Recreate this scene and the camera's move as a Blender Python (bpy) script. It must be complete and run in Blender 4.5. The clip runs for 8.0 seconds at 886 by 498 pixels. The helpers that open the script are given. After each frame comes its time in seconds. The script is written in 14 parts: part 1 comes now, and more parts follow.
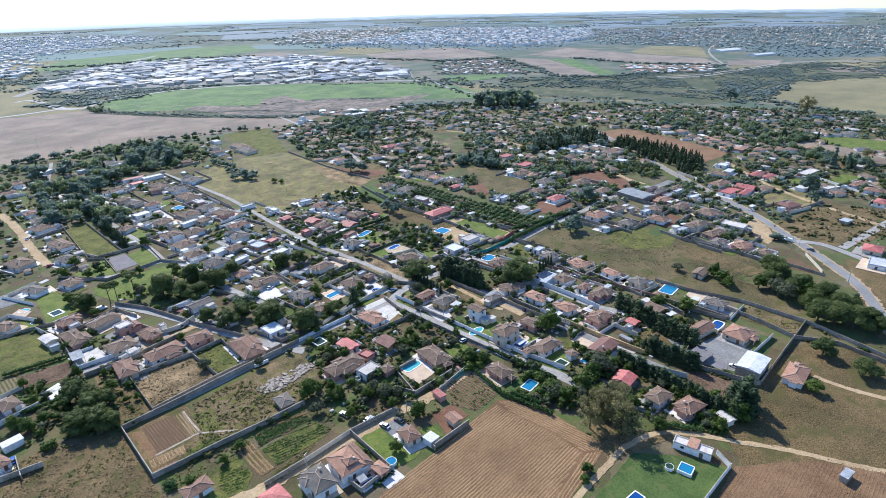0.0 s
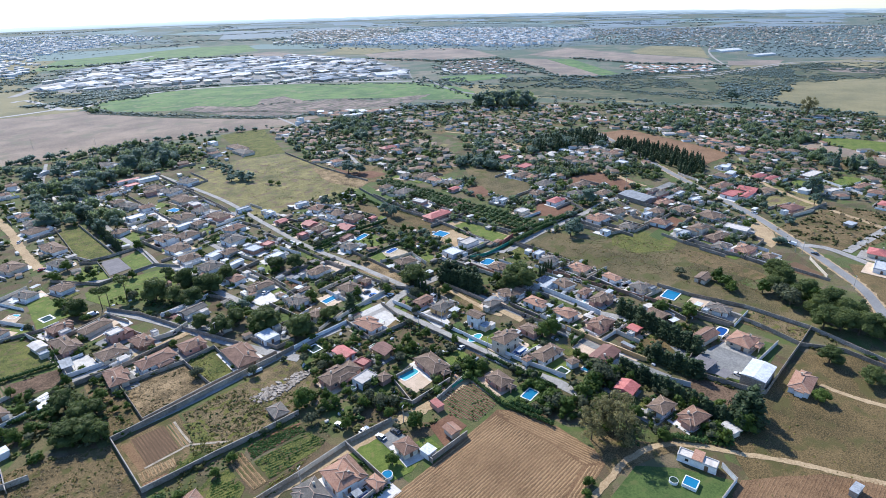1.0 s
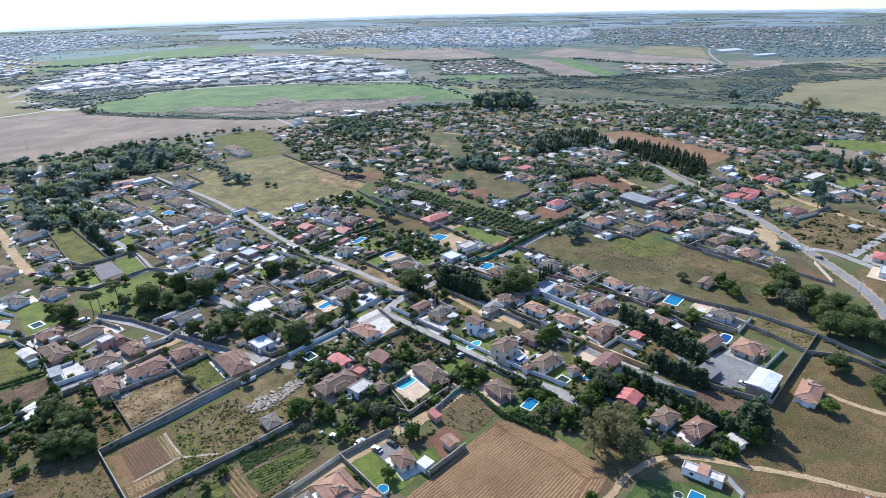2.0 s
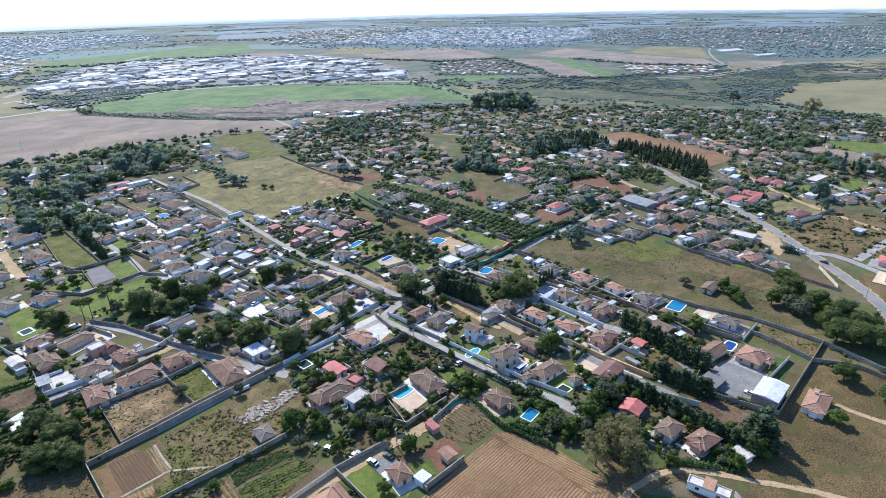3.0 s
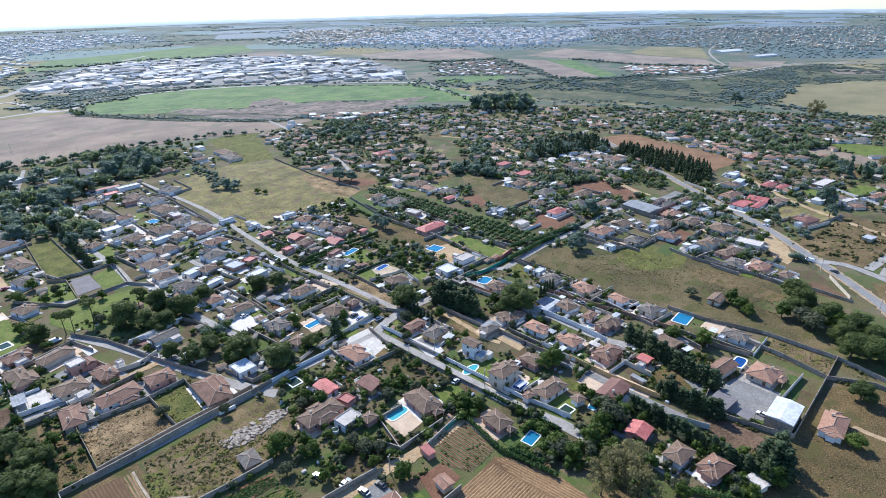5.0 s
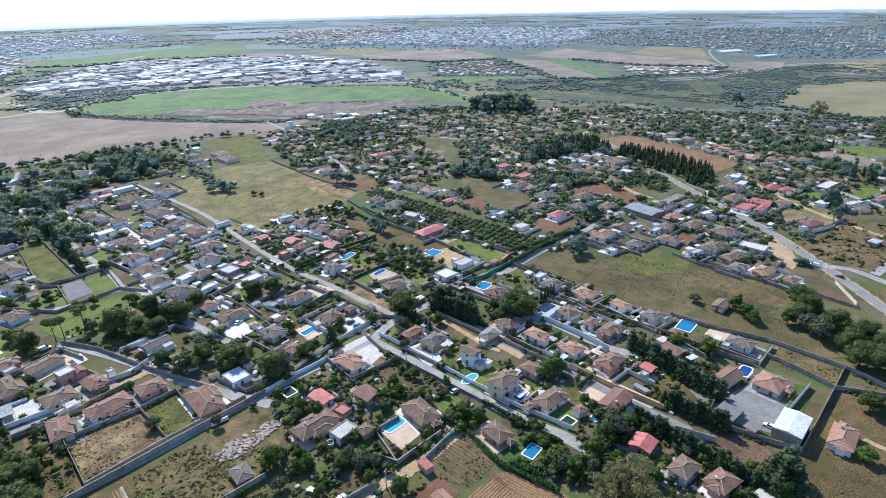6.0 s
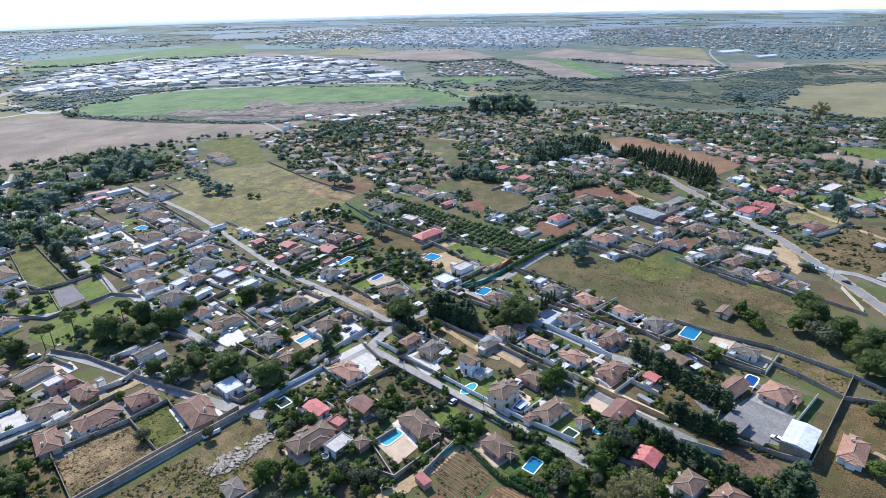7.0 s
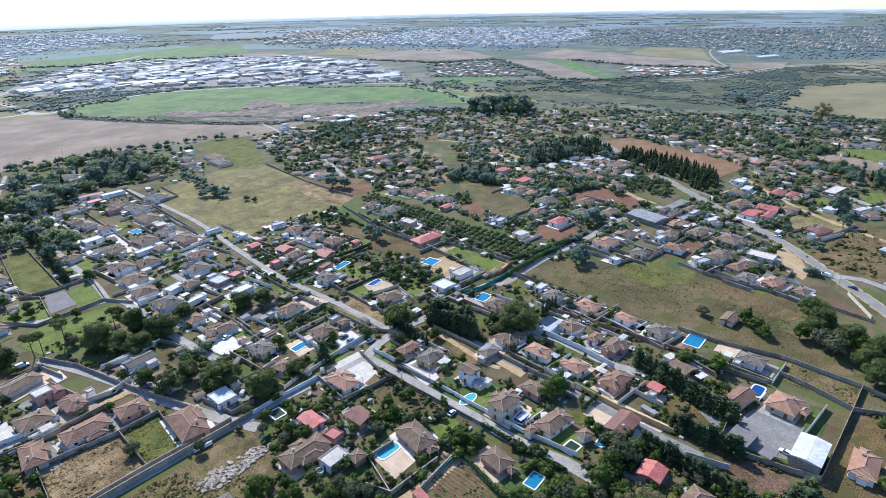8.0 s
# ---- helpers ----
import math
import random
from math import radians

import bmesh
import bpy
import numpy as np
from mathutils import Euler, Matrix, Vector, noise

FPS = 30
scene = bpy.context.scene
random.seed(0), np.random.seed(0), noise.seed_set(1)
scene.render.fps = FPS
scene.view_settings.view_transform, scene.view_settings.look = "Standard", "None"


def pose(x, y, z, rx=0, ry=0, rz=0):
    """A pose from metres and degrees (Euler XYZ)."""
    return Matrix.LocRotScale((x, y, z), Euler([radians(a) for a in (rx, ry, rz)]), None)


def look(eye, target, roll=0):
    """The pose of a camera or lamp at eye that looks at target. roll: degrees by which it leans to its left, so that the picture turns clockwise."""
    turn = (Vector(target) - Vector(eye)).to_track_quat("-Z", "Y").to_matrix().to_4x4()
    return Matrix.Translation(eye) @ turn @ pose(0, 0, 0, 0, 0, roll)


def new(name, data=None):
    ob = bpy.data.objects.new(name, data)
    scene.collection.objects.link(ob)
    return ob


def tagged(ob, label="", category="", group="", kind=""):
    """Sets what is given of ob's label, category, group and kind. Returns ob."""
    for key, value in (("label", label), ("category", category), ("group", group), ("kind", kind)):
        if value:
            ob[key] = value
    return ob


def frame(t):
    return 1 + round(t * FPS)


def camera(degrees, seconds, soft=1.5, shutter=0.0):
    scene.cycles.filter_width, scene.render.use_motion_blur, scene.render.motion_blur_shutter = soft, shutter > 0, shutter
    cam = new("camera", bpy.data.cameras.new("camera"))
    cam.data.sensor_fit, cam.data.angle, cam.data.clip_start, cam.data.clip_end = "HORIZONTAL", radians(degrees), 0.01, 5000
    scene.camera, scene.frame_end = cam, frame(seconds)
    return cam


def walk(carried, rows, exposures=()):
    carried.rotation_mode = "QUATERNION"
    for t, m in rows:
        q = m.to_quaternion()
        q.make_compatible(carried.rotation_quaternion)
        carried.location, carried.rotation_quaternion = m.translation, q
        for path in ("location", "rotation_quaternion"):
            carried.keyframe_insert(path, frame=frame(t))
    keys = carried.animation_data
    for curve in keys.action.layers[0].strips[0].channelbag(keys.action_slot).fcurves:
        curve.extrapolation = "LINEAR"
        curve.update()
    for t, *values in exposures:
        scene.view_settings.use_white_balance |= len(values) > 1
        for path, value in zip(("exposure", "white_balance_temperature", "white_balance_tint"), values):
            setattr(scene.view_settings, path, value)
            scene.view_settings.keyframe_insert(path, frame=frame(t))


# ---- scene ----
cam = camera(75.09, 8.0, soft=0.5)
# seconds, x, y, z, yaw, pitch, lean: one straight, level flight
ROWS = [
    (0, 0.00, 0.00, 145.00, -45.139, -23.524, -1.336),
    (0.5, 2.41, 1.91, 144.94, -45.170, -23.527, -1.323),
    (1, 4.82, 3.84, 144.88, -45.202, -23.531, -1.311),
    (1.5, 7.24, 5.79, 144.83, -45.234, -23.535, -1.298),
    (2.2, 10.64, 8.54, 144.77, -45.278, -23.540, -1.280),
    (3, 14.54, 11.73, 144.72, -45.328, -23.546, -1.259),
    (3.5, 16.99, 13.75, 144.70, -45.360, -23.550, -1.246),
    (4, 19.44, 15.78, 144.68, -45.391, -23.554, -1.233),
    (4.5, 21.89, 17.83, 144.68, -45.423, -23.558, -1.220),
    (5.2, 25.34, 20.73, 144.68, -45.467, -23.563, -1.202),
    (6, 29.30, 24.09, 144.70, -45.518, -23.569, -1.181),
    (6.5, 31.77, 26.20, 144.72, -45.549, -23.573, -1.168),
    (7, 34.26, 28.34, 144.75, -45.581, -23.577, -1.155),
    (7.5, 36.75, 30.50, 144.78, -45.612, -23.581, -1.143),
    (8, 39.25, 32.67, 144.82, -45.644, -23.584, -1.130),
]
walk(cam, [(t, pose(x, y, z, 0, 0, yaw) @ pose(0, 0, 0, 90 + pitch) @ pose(0, 0, 0, 0, 0, lean)) for t, x, y, z, yaw, pitch, lean in ROWS], [(0.0, 0.38, 5880, 10)])

# ---- sky and sun ----
SUN_AZIMUTH, SUN_HEIGHT = radians(71), radians(40)   # azimuth counted from +x towards +y
world = bpy.data.worlds.new("sky")
scene.world = world
world.use_nodes = True
wn = world.node_tree.nodes
sky = wn.new("ShaderNodeTexSky")
sky.sky_type, sky.sun_disc = "NISHITA", False
sky.sun_elevation, sky.sun_rotation = SUN_HEIGHT, math.pi / 2 - SUN_AZIMUTH
sky.air_density, sky.dust_density, sky.ozone_density = 1.0, 0.2, 2.5
wn["Background"].inputs["Strength"].default_value = 0.15
cool = wn.new("ShaderNodeMix")
cool.data_type, cool.blend_type = "RGBA", "MULTIPLY"
cool.inputs[0].default_value, cool.inputs[7].default_value = 1.0, (0.86, 0.97, 1.14, 1)
world.node_tree.links.new(sky.outputs[0], cool.inputs[6])
world.node_tree.links.new(cool.outputs[2], wn["Background"].inputs["Color"])
sun_data = bpy.data.lights.new("sun", "SUN")
sun_data.energy, sun_data.angle, sun_data.color = 5.0, radians(0.6), (1.0, 0.925, 0.8)
sun = new("sun", sun_data)
sun.matrix_world = look((math.cos(SUN_AZIMUTH) * math.cos(SUN_HEIGHT) * 900, math.sin(SUN_AZIMUTH) * math.cos(SUN_HEIGHT) * 900, math.sin(SUN_HEIGHT) * 900), (0, 0, 0))


# ---- materials ----
def surf(name, dark, light, fine=3.0, coarse=0.15, rough=0.85, bump=0.0, metal=0.0, tint=0.0, spot=None, spot_at=0.62, coat=0.0, fine_share=0.5, haze_sheen=0.0):
    """A surface that mixes two colours by noise at two scales (per metre); spot: a third colour in patches; tint: how much
    one object's brightness differs from the next."""
    m = bpy.data.materials.new(name)
    m.use_nodes = True
    n, l = m.node_tree.nodes, m.node_tree.links
    b = n["Principled BSDF"]
    geo = n.new("ShaderNodeNewGeometry")
    noises = []
    for scale, detail in ((fine, 5), (coarse, 5)):
        t = n.new("ShaderNodeTexNoise")
        t.inputs["Scale"].default_value, t.inputs["Detail"].default_value, t.inputs["Roughness"].default_value = scale, detail + 1, 0.68
        l.new(geo.outputs["Position"], t.inputs["Vector"])
        noises.append(t)
    mix = n.new("ShaderNodeMix")
    mix.inputs[0].default_value = fine_share
    l.new(noises[1].outputs["Fac"], mix.inputs[2]), l.new(noises[0].outputs["Fac"], mix.inputs[3])
    ramp = n.new("ShaderNodeValToRGB")
    ramp.color_ramp.elements[0].position, ramp.color_ramp.elements[1].position = 0.42, 0.58
    ramp.color_ramp.elements[0].color, ramp.color_ramp.elements[1].color = (*dark, 1), (*light, 1)
    l.new(mix.outputs[0], ramp.inputs[0])
    out = ramp.outputs[0]
    if spot:
        t = n.new("ShaderNodeTexNoise")
        t.inputs["Scale"].default_value, t.inputs["Detail"].default_value = coarse * 2.7, 6
        l.new(geo.outputs["Position"], t.inputs["Vector"])
        r = n.new("ShaderNodeValToRGB")
        r.color_ramp.elements[0].position, r.color_ramp.elements[1].position = spot_at - 0.05, spot_at + 0.05
        l.new(t.outputs["Fac"], r.inputs[0])
        mm = n.new("ShaderNodeMix")
        mm.data_type = "RGBA"
        l.new(r.outputs[0], mm.inputs[0]), l.new(out, mm.inputs[6])
        mm.inputs[7].default_value = (*spot, 1)
        out = mm.outputs[2]
    if tint:
        info, hsv, span = n.new("ShaderNodeObjectInfo"), n.new("ShaderNodeHueSaturation"), n.new("ShaderNodeMapRange")
        l.new(info.outputs["Random"], span.inputs[0])
        span.inputs[3].default_value, span.inputs[4].default_value = 1 - tint, 1 + tint
        l.new(span.outputs[0], hsv.inputs["Value"]), l.new(out, hsv.inputs["Color"])
        out = hsv.outputs[0]
    l.new(out, b.inputs["Base Color"])
    b.inputs["Roughness"].default_value, b.inputs["Metallic"].default_value, b.inputs["Coat Weight"].default_value = rough, metal, coat
    if rough > 0.88:
        b.inputs["Specular IOR Level"].default_value = 0.2
    # bluish sheen that stands in for haze, strongest at grazing views
    b.inputs["Sheen Weight"].default_value, b.inputs["Sheen Roughness"].default_value = haze_sheen, 0.35
    b.inputs["Sheen Tint"].default_value = (0.56, 0.79, 1.0, 1)
    if bump:
        bp = n.new("ShaderNodeBump")
        bp.inputs["Strength"].default_value, bp.inputs["Distance"].default_value = 0.8, bump
        l.new(noises[0].outputs["Fac"], bp.inputs["Height"]), l.new(bp.outputs[0], b.inputs["Normal"])
    return m


def leafy(name, dark, light, through_share=0.3):
    """Foliage: each leaf tuft has its own shade, each tree its own, and light passes through."""
    m = bpy.data.materials.new(name)
    m.use_nodes = True
    n, l = m.node_tree.nodes, m.node_tree.links
    b = n["Principled BSDF"]
    geo, info, add, ramp = n.new("ShaderNodeNewGeometry"), n.new("ShaderNodeObjectInfo"), n.new("ShaderNodeMath"), n.new("ShaderNodeValToRGB")
    add.operation = "MULTIPLY_ADD"
    l.new(info.outputs["Random"], add.inputs[0])
    add.inputs[1].default_value = 0.55
    half = n.new("ShaderNodeMath")
    half.operation = "MULTIPLY"
    l.new(geo.outputs["Random Per Island"], half.inputs[0])
    half.inputs[1].default_value = 0.5
    l.new(half.outputs[0], add.inputs[2]), l.new(add.outputs[0], ramp.inputs[0])
    ramp.color_ramp.elements[0].color, ramp.color_ramp.elements[1].color = (*dark, 1), (*light, 1)
    l.new(ramp.outputs[0], b.inputs["Base Color"])
    b.inputs["Roughness"].default_value = 0.55
    b.inputs["Specular IOR Level"].default_value = 0.15
    tr, ms = n.new("ShaderNodeBsdfTranslucent"), n.new("ShaderNodeMixShader")
    l.new(ramp.outputs[0], tr.inputs["Color"])
    ms.inputs[0].default_value = through_share
    l.new(b.outputs[0], ms.inputs[1]), l.new(tr.outputs[0], ms.inputs[2]), l.new(ms.outputs[0], n["Material Output"].inputs["Surface"])
    return m


def tiles(name, dark, light, tint=0.12):
    """Curved clay tiles: channels down the slope, courses across it, weathered in patches."""
    m = surf(name, dark, light, 2.5, 0.35, 0.85, 0.0, 0, tint, fine_share=0.6)
    n, l = m.node_tree.nodes, m.node_tree.links
    uv, wave, course, bp, both = n.new("ShaderNodeUVMap"), n.new("ShaderNodeTexWave"), n.new("ShaderNodeTexWave"), n.new("ShaderNodeBump"), n.new("ShaderNodeMath")
    wave.inputs["Scale"].default_value = 1.1
    course.bands_direction, course.wave_profile = "Y", "SAW"
    course.inputs["Scale"].default_value = 0.8
    for w in (wave, course):
        w.inputs["Distortion"].default_value = 0.6
        l.new(uv.outputs[0], w.inputs["Vector"])
    both.operation = "ADD"
    l.new(wave.outputs["Fac"], both.inputs[0]), l.new(course.outputs["Fac"], both.inputs[1])
    bp.inputs["Strength"].default_value, bp.inputs["Distance"].default_value = 0.9, 0.07
    l.new(both.outputs[0], bp.inputs["Height"]), l.new(bp.outputs[0], n["Principled BSDF"].inputs["Normal"])
    return m


def rows_of(name, soil, crop, per_metre, along_x=True, share=0.5):
    """Earth with crop rows or drill lines of that number per metre."""
    m = surf(name, tuple(c * 0.8 for c in soil), tuple(c * 1.2 for c in soil), 2.0, 0.1, 0.95, 0.08)
    n, l = m.node_tree.nodes, m.node_tree.links
    b = n["Principled BSDF"]
    base = b.inputs["Base Color"].links[0].from_socket
    geo, wave, ramp, mm = n.new("ShaderNodeNewGeometry"), n.new("ShaderNodeTexWave"), n.new("ShaderNodeValToRGB"), n.new("ShaderNodeMix")
    wave.bands_direction = "Y" if along_x else "X"
    wave.inputs["Scale"].default_value = per_metre * 0.314
    wave.inputs["Distortion"].default_value, wave.inputs["Detail"].default_value, wave.inputs["Detail Scale"].default_value = 2.0, 3, 0.6
    l.new(geo.outputs["Position"], wave.inputs["Vector"])
    ramp.color_ramp.elements[0].position, ramp.color_ramp.elements[1].position = 1 - share - 0.15, 1 - share + 0.2
    l.new(wave.outputs["Fac"], ramp.inputs[0])
    mm.data_type = "RGBA"
    l.new(ramp.outputs[0], mm.inputs[0]), l.new(base, mm.inputs[6])
    mm.inputs[7].default_value = (*crop, 1)
    l.new(mm.outputs[2], b.inputs["Base Color"])
    return m


EARTH = surf("scrub_earth", (0.08, 0.095, 0.055), (0.21, 0.18, 0.12), 0.25, 0.006, 0.95, 0.15, spot=(0.085, 0.11, 0.06), spot_at=0.5, haze_sheen=0.1)
GARDEN = surf("garden_earth", (0.035, 0.034, 0.014), (0.168, 0.126, 0.065), 1.7, 0.06, 0.95, 0.2, spot=(0.069, 0.09, 0.023), spot_at=0.53, haze_sheen=0.03, fine_share=0.62)


def parcels(m, size, share):
    """Plots of grass, tilled earth, gravel and weeds, about that many metres wide, over a ground."""
    n, l = m.node_tree.nodes, m.node_tree.links
    b = n["Principled BSDF"]
    base = b.inputs["Base Color"].links[0].from_socket
    geo, cells, split, ramp, mm = n.new("ShaderNodeNewGeometry"), n.new("ShaderNodeTexVoronoi"), n.new("ShaderNodeSeparateColor"), n.new("ShaderNodeValToRGB"), n.new("ShaderNodeMix")
    cells.distance, cells.voronoi_dimensions = "CHEBYCHEV", "2D"
    cells.inputs["Scale"].default_value, cells.inputs["Randomness"].default_value = 1 / size, 0.85
    l.new(geo.outputs["Position"], cells.inputs["Vector"]), l.new(cells.outputs["Color"], split.inputs[0]), l.new(split.outputs[0], ramp.inputs[0])
    ramp.color_ramp.interpolation = "CONSTANT"
    for at, colour in ((0.18, (0.19, 0.15, 0.095)), (0.34, (0.095, 0.145, 0.04)), (0.52, (0.13, 0.085, 0.055)), (0.66, (0.12, 0.15, 0.048)), (0.8, (0.20, 0.16, 0.11)), (0.9, (0.17, 0.15, 0.07))):
        ramp.color_ramp.elements.new(at).color = (*colour, 1)
    ramp.color_ramp.elements[0].color = (0.085, 0.085, 0.04, 1)
    mm.data_type = "RGBA"
    mm.inputs[0].default_value = share
    l.new(base, mm.inputs[6]), l.new(ramp.outputs[0], mm.inputs[7]), l.new(mm.outputs[2], b.inputs["Base Color"])


parcels(GARDEN, 11, 0.42)
DRYGRASS = surf("dry_grass", (0.058, 0.048, 0.021), (0.239, 0.165, 0.082), 2.2, 0.06, 0.95, 0.3, spot=(0.09, 0.085, 0.028), spot_at=0.58, fine_share=0.62)
BROWNSCRUB = surf("brown_scrub", (0.064, 0.047, 0.023), (0.382, 0.27, 0.146), 2.0, 0.09, 0.95, 0.3, fine_share=0.55)
MEADOW = surf("meadow_grass", (0.049, 0.04, 0.016), (0.201, 0.138, 0.062), 1.9, 0.035, 0.95, 0.25, spot=(0.093, 0.082, 0.029), spot_at=0.57, haze_sheen=0.03, fine_share=0.62)
YELLOW = surf("seeding_grass", (0.085, 0.082, 0.024), (0.285, 0.235, 0.08), 0.9, 0.05, 0.95, 0.25, spot=(0.15, 0.1, 0.058), spot_at=0.58, haze_sheen=0.12, fine_share=0.55)
WEEDS = surf("green_weeds", (0.04, 0.058, 0.013), (0.18, 0.175, 0.047), 2.2, 0.12, 0.95, 0.3, spot=(0.138, 0.105, 0.052), spot_at=0.6, fine_share=0.6)
LAWN = surf("lawn", (0.069, 0.105, 0.019), (0.154, 0.19, 0.04), 2.0, 0.12, 0.9, 0.04, spot=(0.17, 0.165, 0.052), spot_at=0.6)
DEEPLAWN = surf("watered_lawn", (0.045, 0.078, 0.021), (0.09, 0.13, 0.036), 1.5, 0.1, 0.9, 0.04, spot=(0.101, 0.12, 0.039), spot_at=0.6)
WHEAT = surf("green_cereal", (0.06, 0.115, 0.026), (0.135, 0.205, 0.05), 0.25, 0.02, 0.9, 0.1, spot=(0.16, 0.175, 0.07), spot_at=0.6, haze_sheen=0.08, fine_share=0.35)
TAN = surf("fallow_field", (0.165, 0.118, 0.076), (0.32, 0.235, 0.158), 0.5, 0.012, 0.95, 0.15, spot=(0.19, 0.155, 0.09), spot_at=0.6, haze_sheen=0.15, fine_share=0.4)
OVERGROWN = surf("overgrown_ground", (0.053, 0.045, 0.021), (0.249, 0.18, 0.095), 2.0, 0.12, 0.95, 0.3, spot=(0.122, 0.12, 0.028), spot_at=0.57, fine_share=0.6)
ROUGHGRASS = surf("rough_grass", (0.042, 0.042, 0.015), (0.188, 0.142, 0.07), 1.9, 0.03, 0.95, 0.3, spot=(0.09, 0.088, 0.028), spot_at=0.56, haze_sheen=0.03, fine_share=0.6)
OLIVE = surf("rough_pasture", (0.15, 0.135, 0.06), (0.27, 0.225, 0.105), 0.6, 0.012, 0.95, 0.2, haze_sheen=0.08)
TURNED = surf("turned_earth", (0.069, 0.045, 0.029), (0.196, 0.128, 0.083), 1.3, 0.08, 0.95, 0.3, fine_share=0.6)
RED = surf("red_soil", (0.13, 0.065, 0.04), (0.21, 0.115, 0.07), 1.5, 0.1, 0.95, 0.1)
ORANGE = surf("orange_soil", (0.165, 0.095, 0.052), (0.265, 0.16, 0.092), 0.8, 0.05, 0.95, 0.1)
# bluer, flatter copies of ground colours, with distance haze mixed into them
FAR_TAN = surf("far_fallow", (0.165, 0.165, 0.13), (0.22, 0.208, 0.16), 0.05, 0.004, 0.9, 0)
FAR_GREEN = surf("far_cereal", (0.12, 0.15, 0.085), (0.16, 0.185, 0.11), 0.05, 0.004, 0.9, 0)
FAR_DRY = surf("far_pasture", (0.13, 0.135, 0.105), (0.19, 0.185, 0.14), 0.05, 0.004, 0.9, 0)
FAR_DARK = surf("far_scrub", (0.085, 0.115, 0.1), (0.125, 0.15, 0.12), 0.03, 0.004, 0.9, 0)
for m, haze_sheen in ((FAR_TAN, 0.28), (FAR_GREEN, 0.28), (FAR_DRY, 0.3), (FAR_DARK, 0.11)):   # haze over the far plain, put in as a bluish sheen
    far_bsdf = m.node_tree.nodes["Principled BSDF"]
    far_bsdf.inputs["Sheen Weight"].default_value, far_bsdf.inputs["Sheen Tint"].default_value = haze_sheen, (0.52, 0.75, 1.0, 1)
SCRUBLAND = surf("grey_scrubland", (0.06, 0.07, 0.034), (0.165, 0.15, 0.085), 0.12, 0.012, 0.95, 0.1, spot=(0.07, 0.085, 0.042), spot_at=0.5, haze_sheen=0.04)
GRAVEL = surf("pale_stony_soil", (0.23, 0.185, 0.135), (0.46, 0.39, 0.3), 2.6, 0.2, 0.95, 0.1, fine_share=0.65)
SAND = surf("sand_coloured_paving", (0.36, 0.29, 0.2), (0.52, 0.43, 0.31), 2.2, 0.2, 0.9, 0.03)
MAROON = surf("maroon_paving", (0.13, 0.06, 0.05), (0.22, 0.11, 0.09), 1.5, 0.3, 0.85)
ERODED = surf("gullied_earth", (0.09, 0.075, 0.062), (0.29, 0.22, 0.175), 0.16, 0.03, 0.95, 0.4, spot=(0.1, 0.1, 0.06), spot_at=0.56, haze_sheen=0.06)
BED = rows_of("tilled_bed", (0.154, 0.095, 0.056), (0.117, 0.075, 0.043), 0.9, False, 0.5)
CROP = rows_of("vegetable_rows", (0.10, 0.095, 0.05), (0.05, 0.105, 0.02), 0.75, True, 0.6)
CROP2 = rows_of("sparse_vegetable_rows", (0.19, 0.14, 0.085), (0.07, 0.09, 0.03), 0.7, False, 0.4)
STUBBLE = surf("straw_stubble", (0.117, 0.068, 0.036), (0.249, 0.152, 0.081), 2.4, 0.06, 0.95, 0.15, fine_share=0.6)
STRAW = surf("straw_ridge", (0.18, 0.11, 0.055), (0.392, 0.255, 0.133), 2.6, 0.07, 0.95, 0.12, fine_share=0.6)
ASPHALT = surf("asphalt", (0.20, 0.195, 0.19), (0.27, 0.265, 0.255), 2.0, 0.08, 0.9, 0.02)
STREET = surf("concrete_street", (0.25, 0.235, 0.215), (0.385, 0.365, 0.335), 1.0, 0.1, 0.9, 0.02)
DIRT = surf("dirt_track", (0.307, 0.215, 0.12), (0.477, 0.355, 0.211), 1.4, 0.1, 0.95, 0.1, fine_share=0.6)
PAVING = surf("patio_paving", (0.46, 0.43, 0.385), (0.68, 0.64, 0.585), 2.5, 0.2, 0.85, 0.02, tint=0.15)
PINKPAVE = surf("pink_paving", (0.445, 0.335, 0.232), (0.604, 0.46, 0.331), 2.5, 0.25, 0.85, 0.02, tint=0.1)
YARD = surf("grey_yard", (0.17, 0.17, 0.165), (0.27, 0.265, 0.25), 1.0, 0.12, 0.9, 0.02)
COURT = surf("court_floor", (0.17, 0.16, 0.16), (0.23, 0.21, 0.21), 1.0, 0.2, 0.9)
WHITE = surf("white_render", (0.68, 0.67, 0.64), (0.82, 0.81, 0.78), 1.2, 0.4, 0.8, 0.01, tint=0.06)
CREAM = surf("cream_render", (0.55, 0.48, 0.37), (0.68, 0.60, 0.48), 1.2, 0.4, 0.8, 0.01, tint=0.1)
OCHRE = surf("ochre_render", (0.50, 0.33, 0.14), (0.62, 0.43, 0.2), 1.2, 0.4, 0.8, 0.01)
PINK = surf("pink_render", (0.45, 0.24, 0.18), (0.56, 0.32, 0.25), 1.2, 0.4, 0.8, 0.01, tint=0.1)
BRICK = surf("brown_render", (0.28, 0.16, 0.11), (0.37, 0.22, 0.15), 1.2, 0.4, 0.85, 0.01, tint=0.1)
BLOCK = surf("block_wall", (0.22, 0.185, 0.145), (0.40, 0.345, 0.28), 1.6, 0.2, 0.9, 0.02, tint=0.25)
CAP = surf("wall_coping", (0.27, 0.245, 0.21), (0.45, 0.41, 0.355), 1.5, 0.2, 0.9)
ROSE = tiles("rose_tiles", (0.158, 0.084, 0.055), (0.318, 0.186, 0.126))
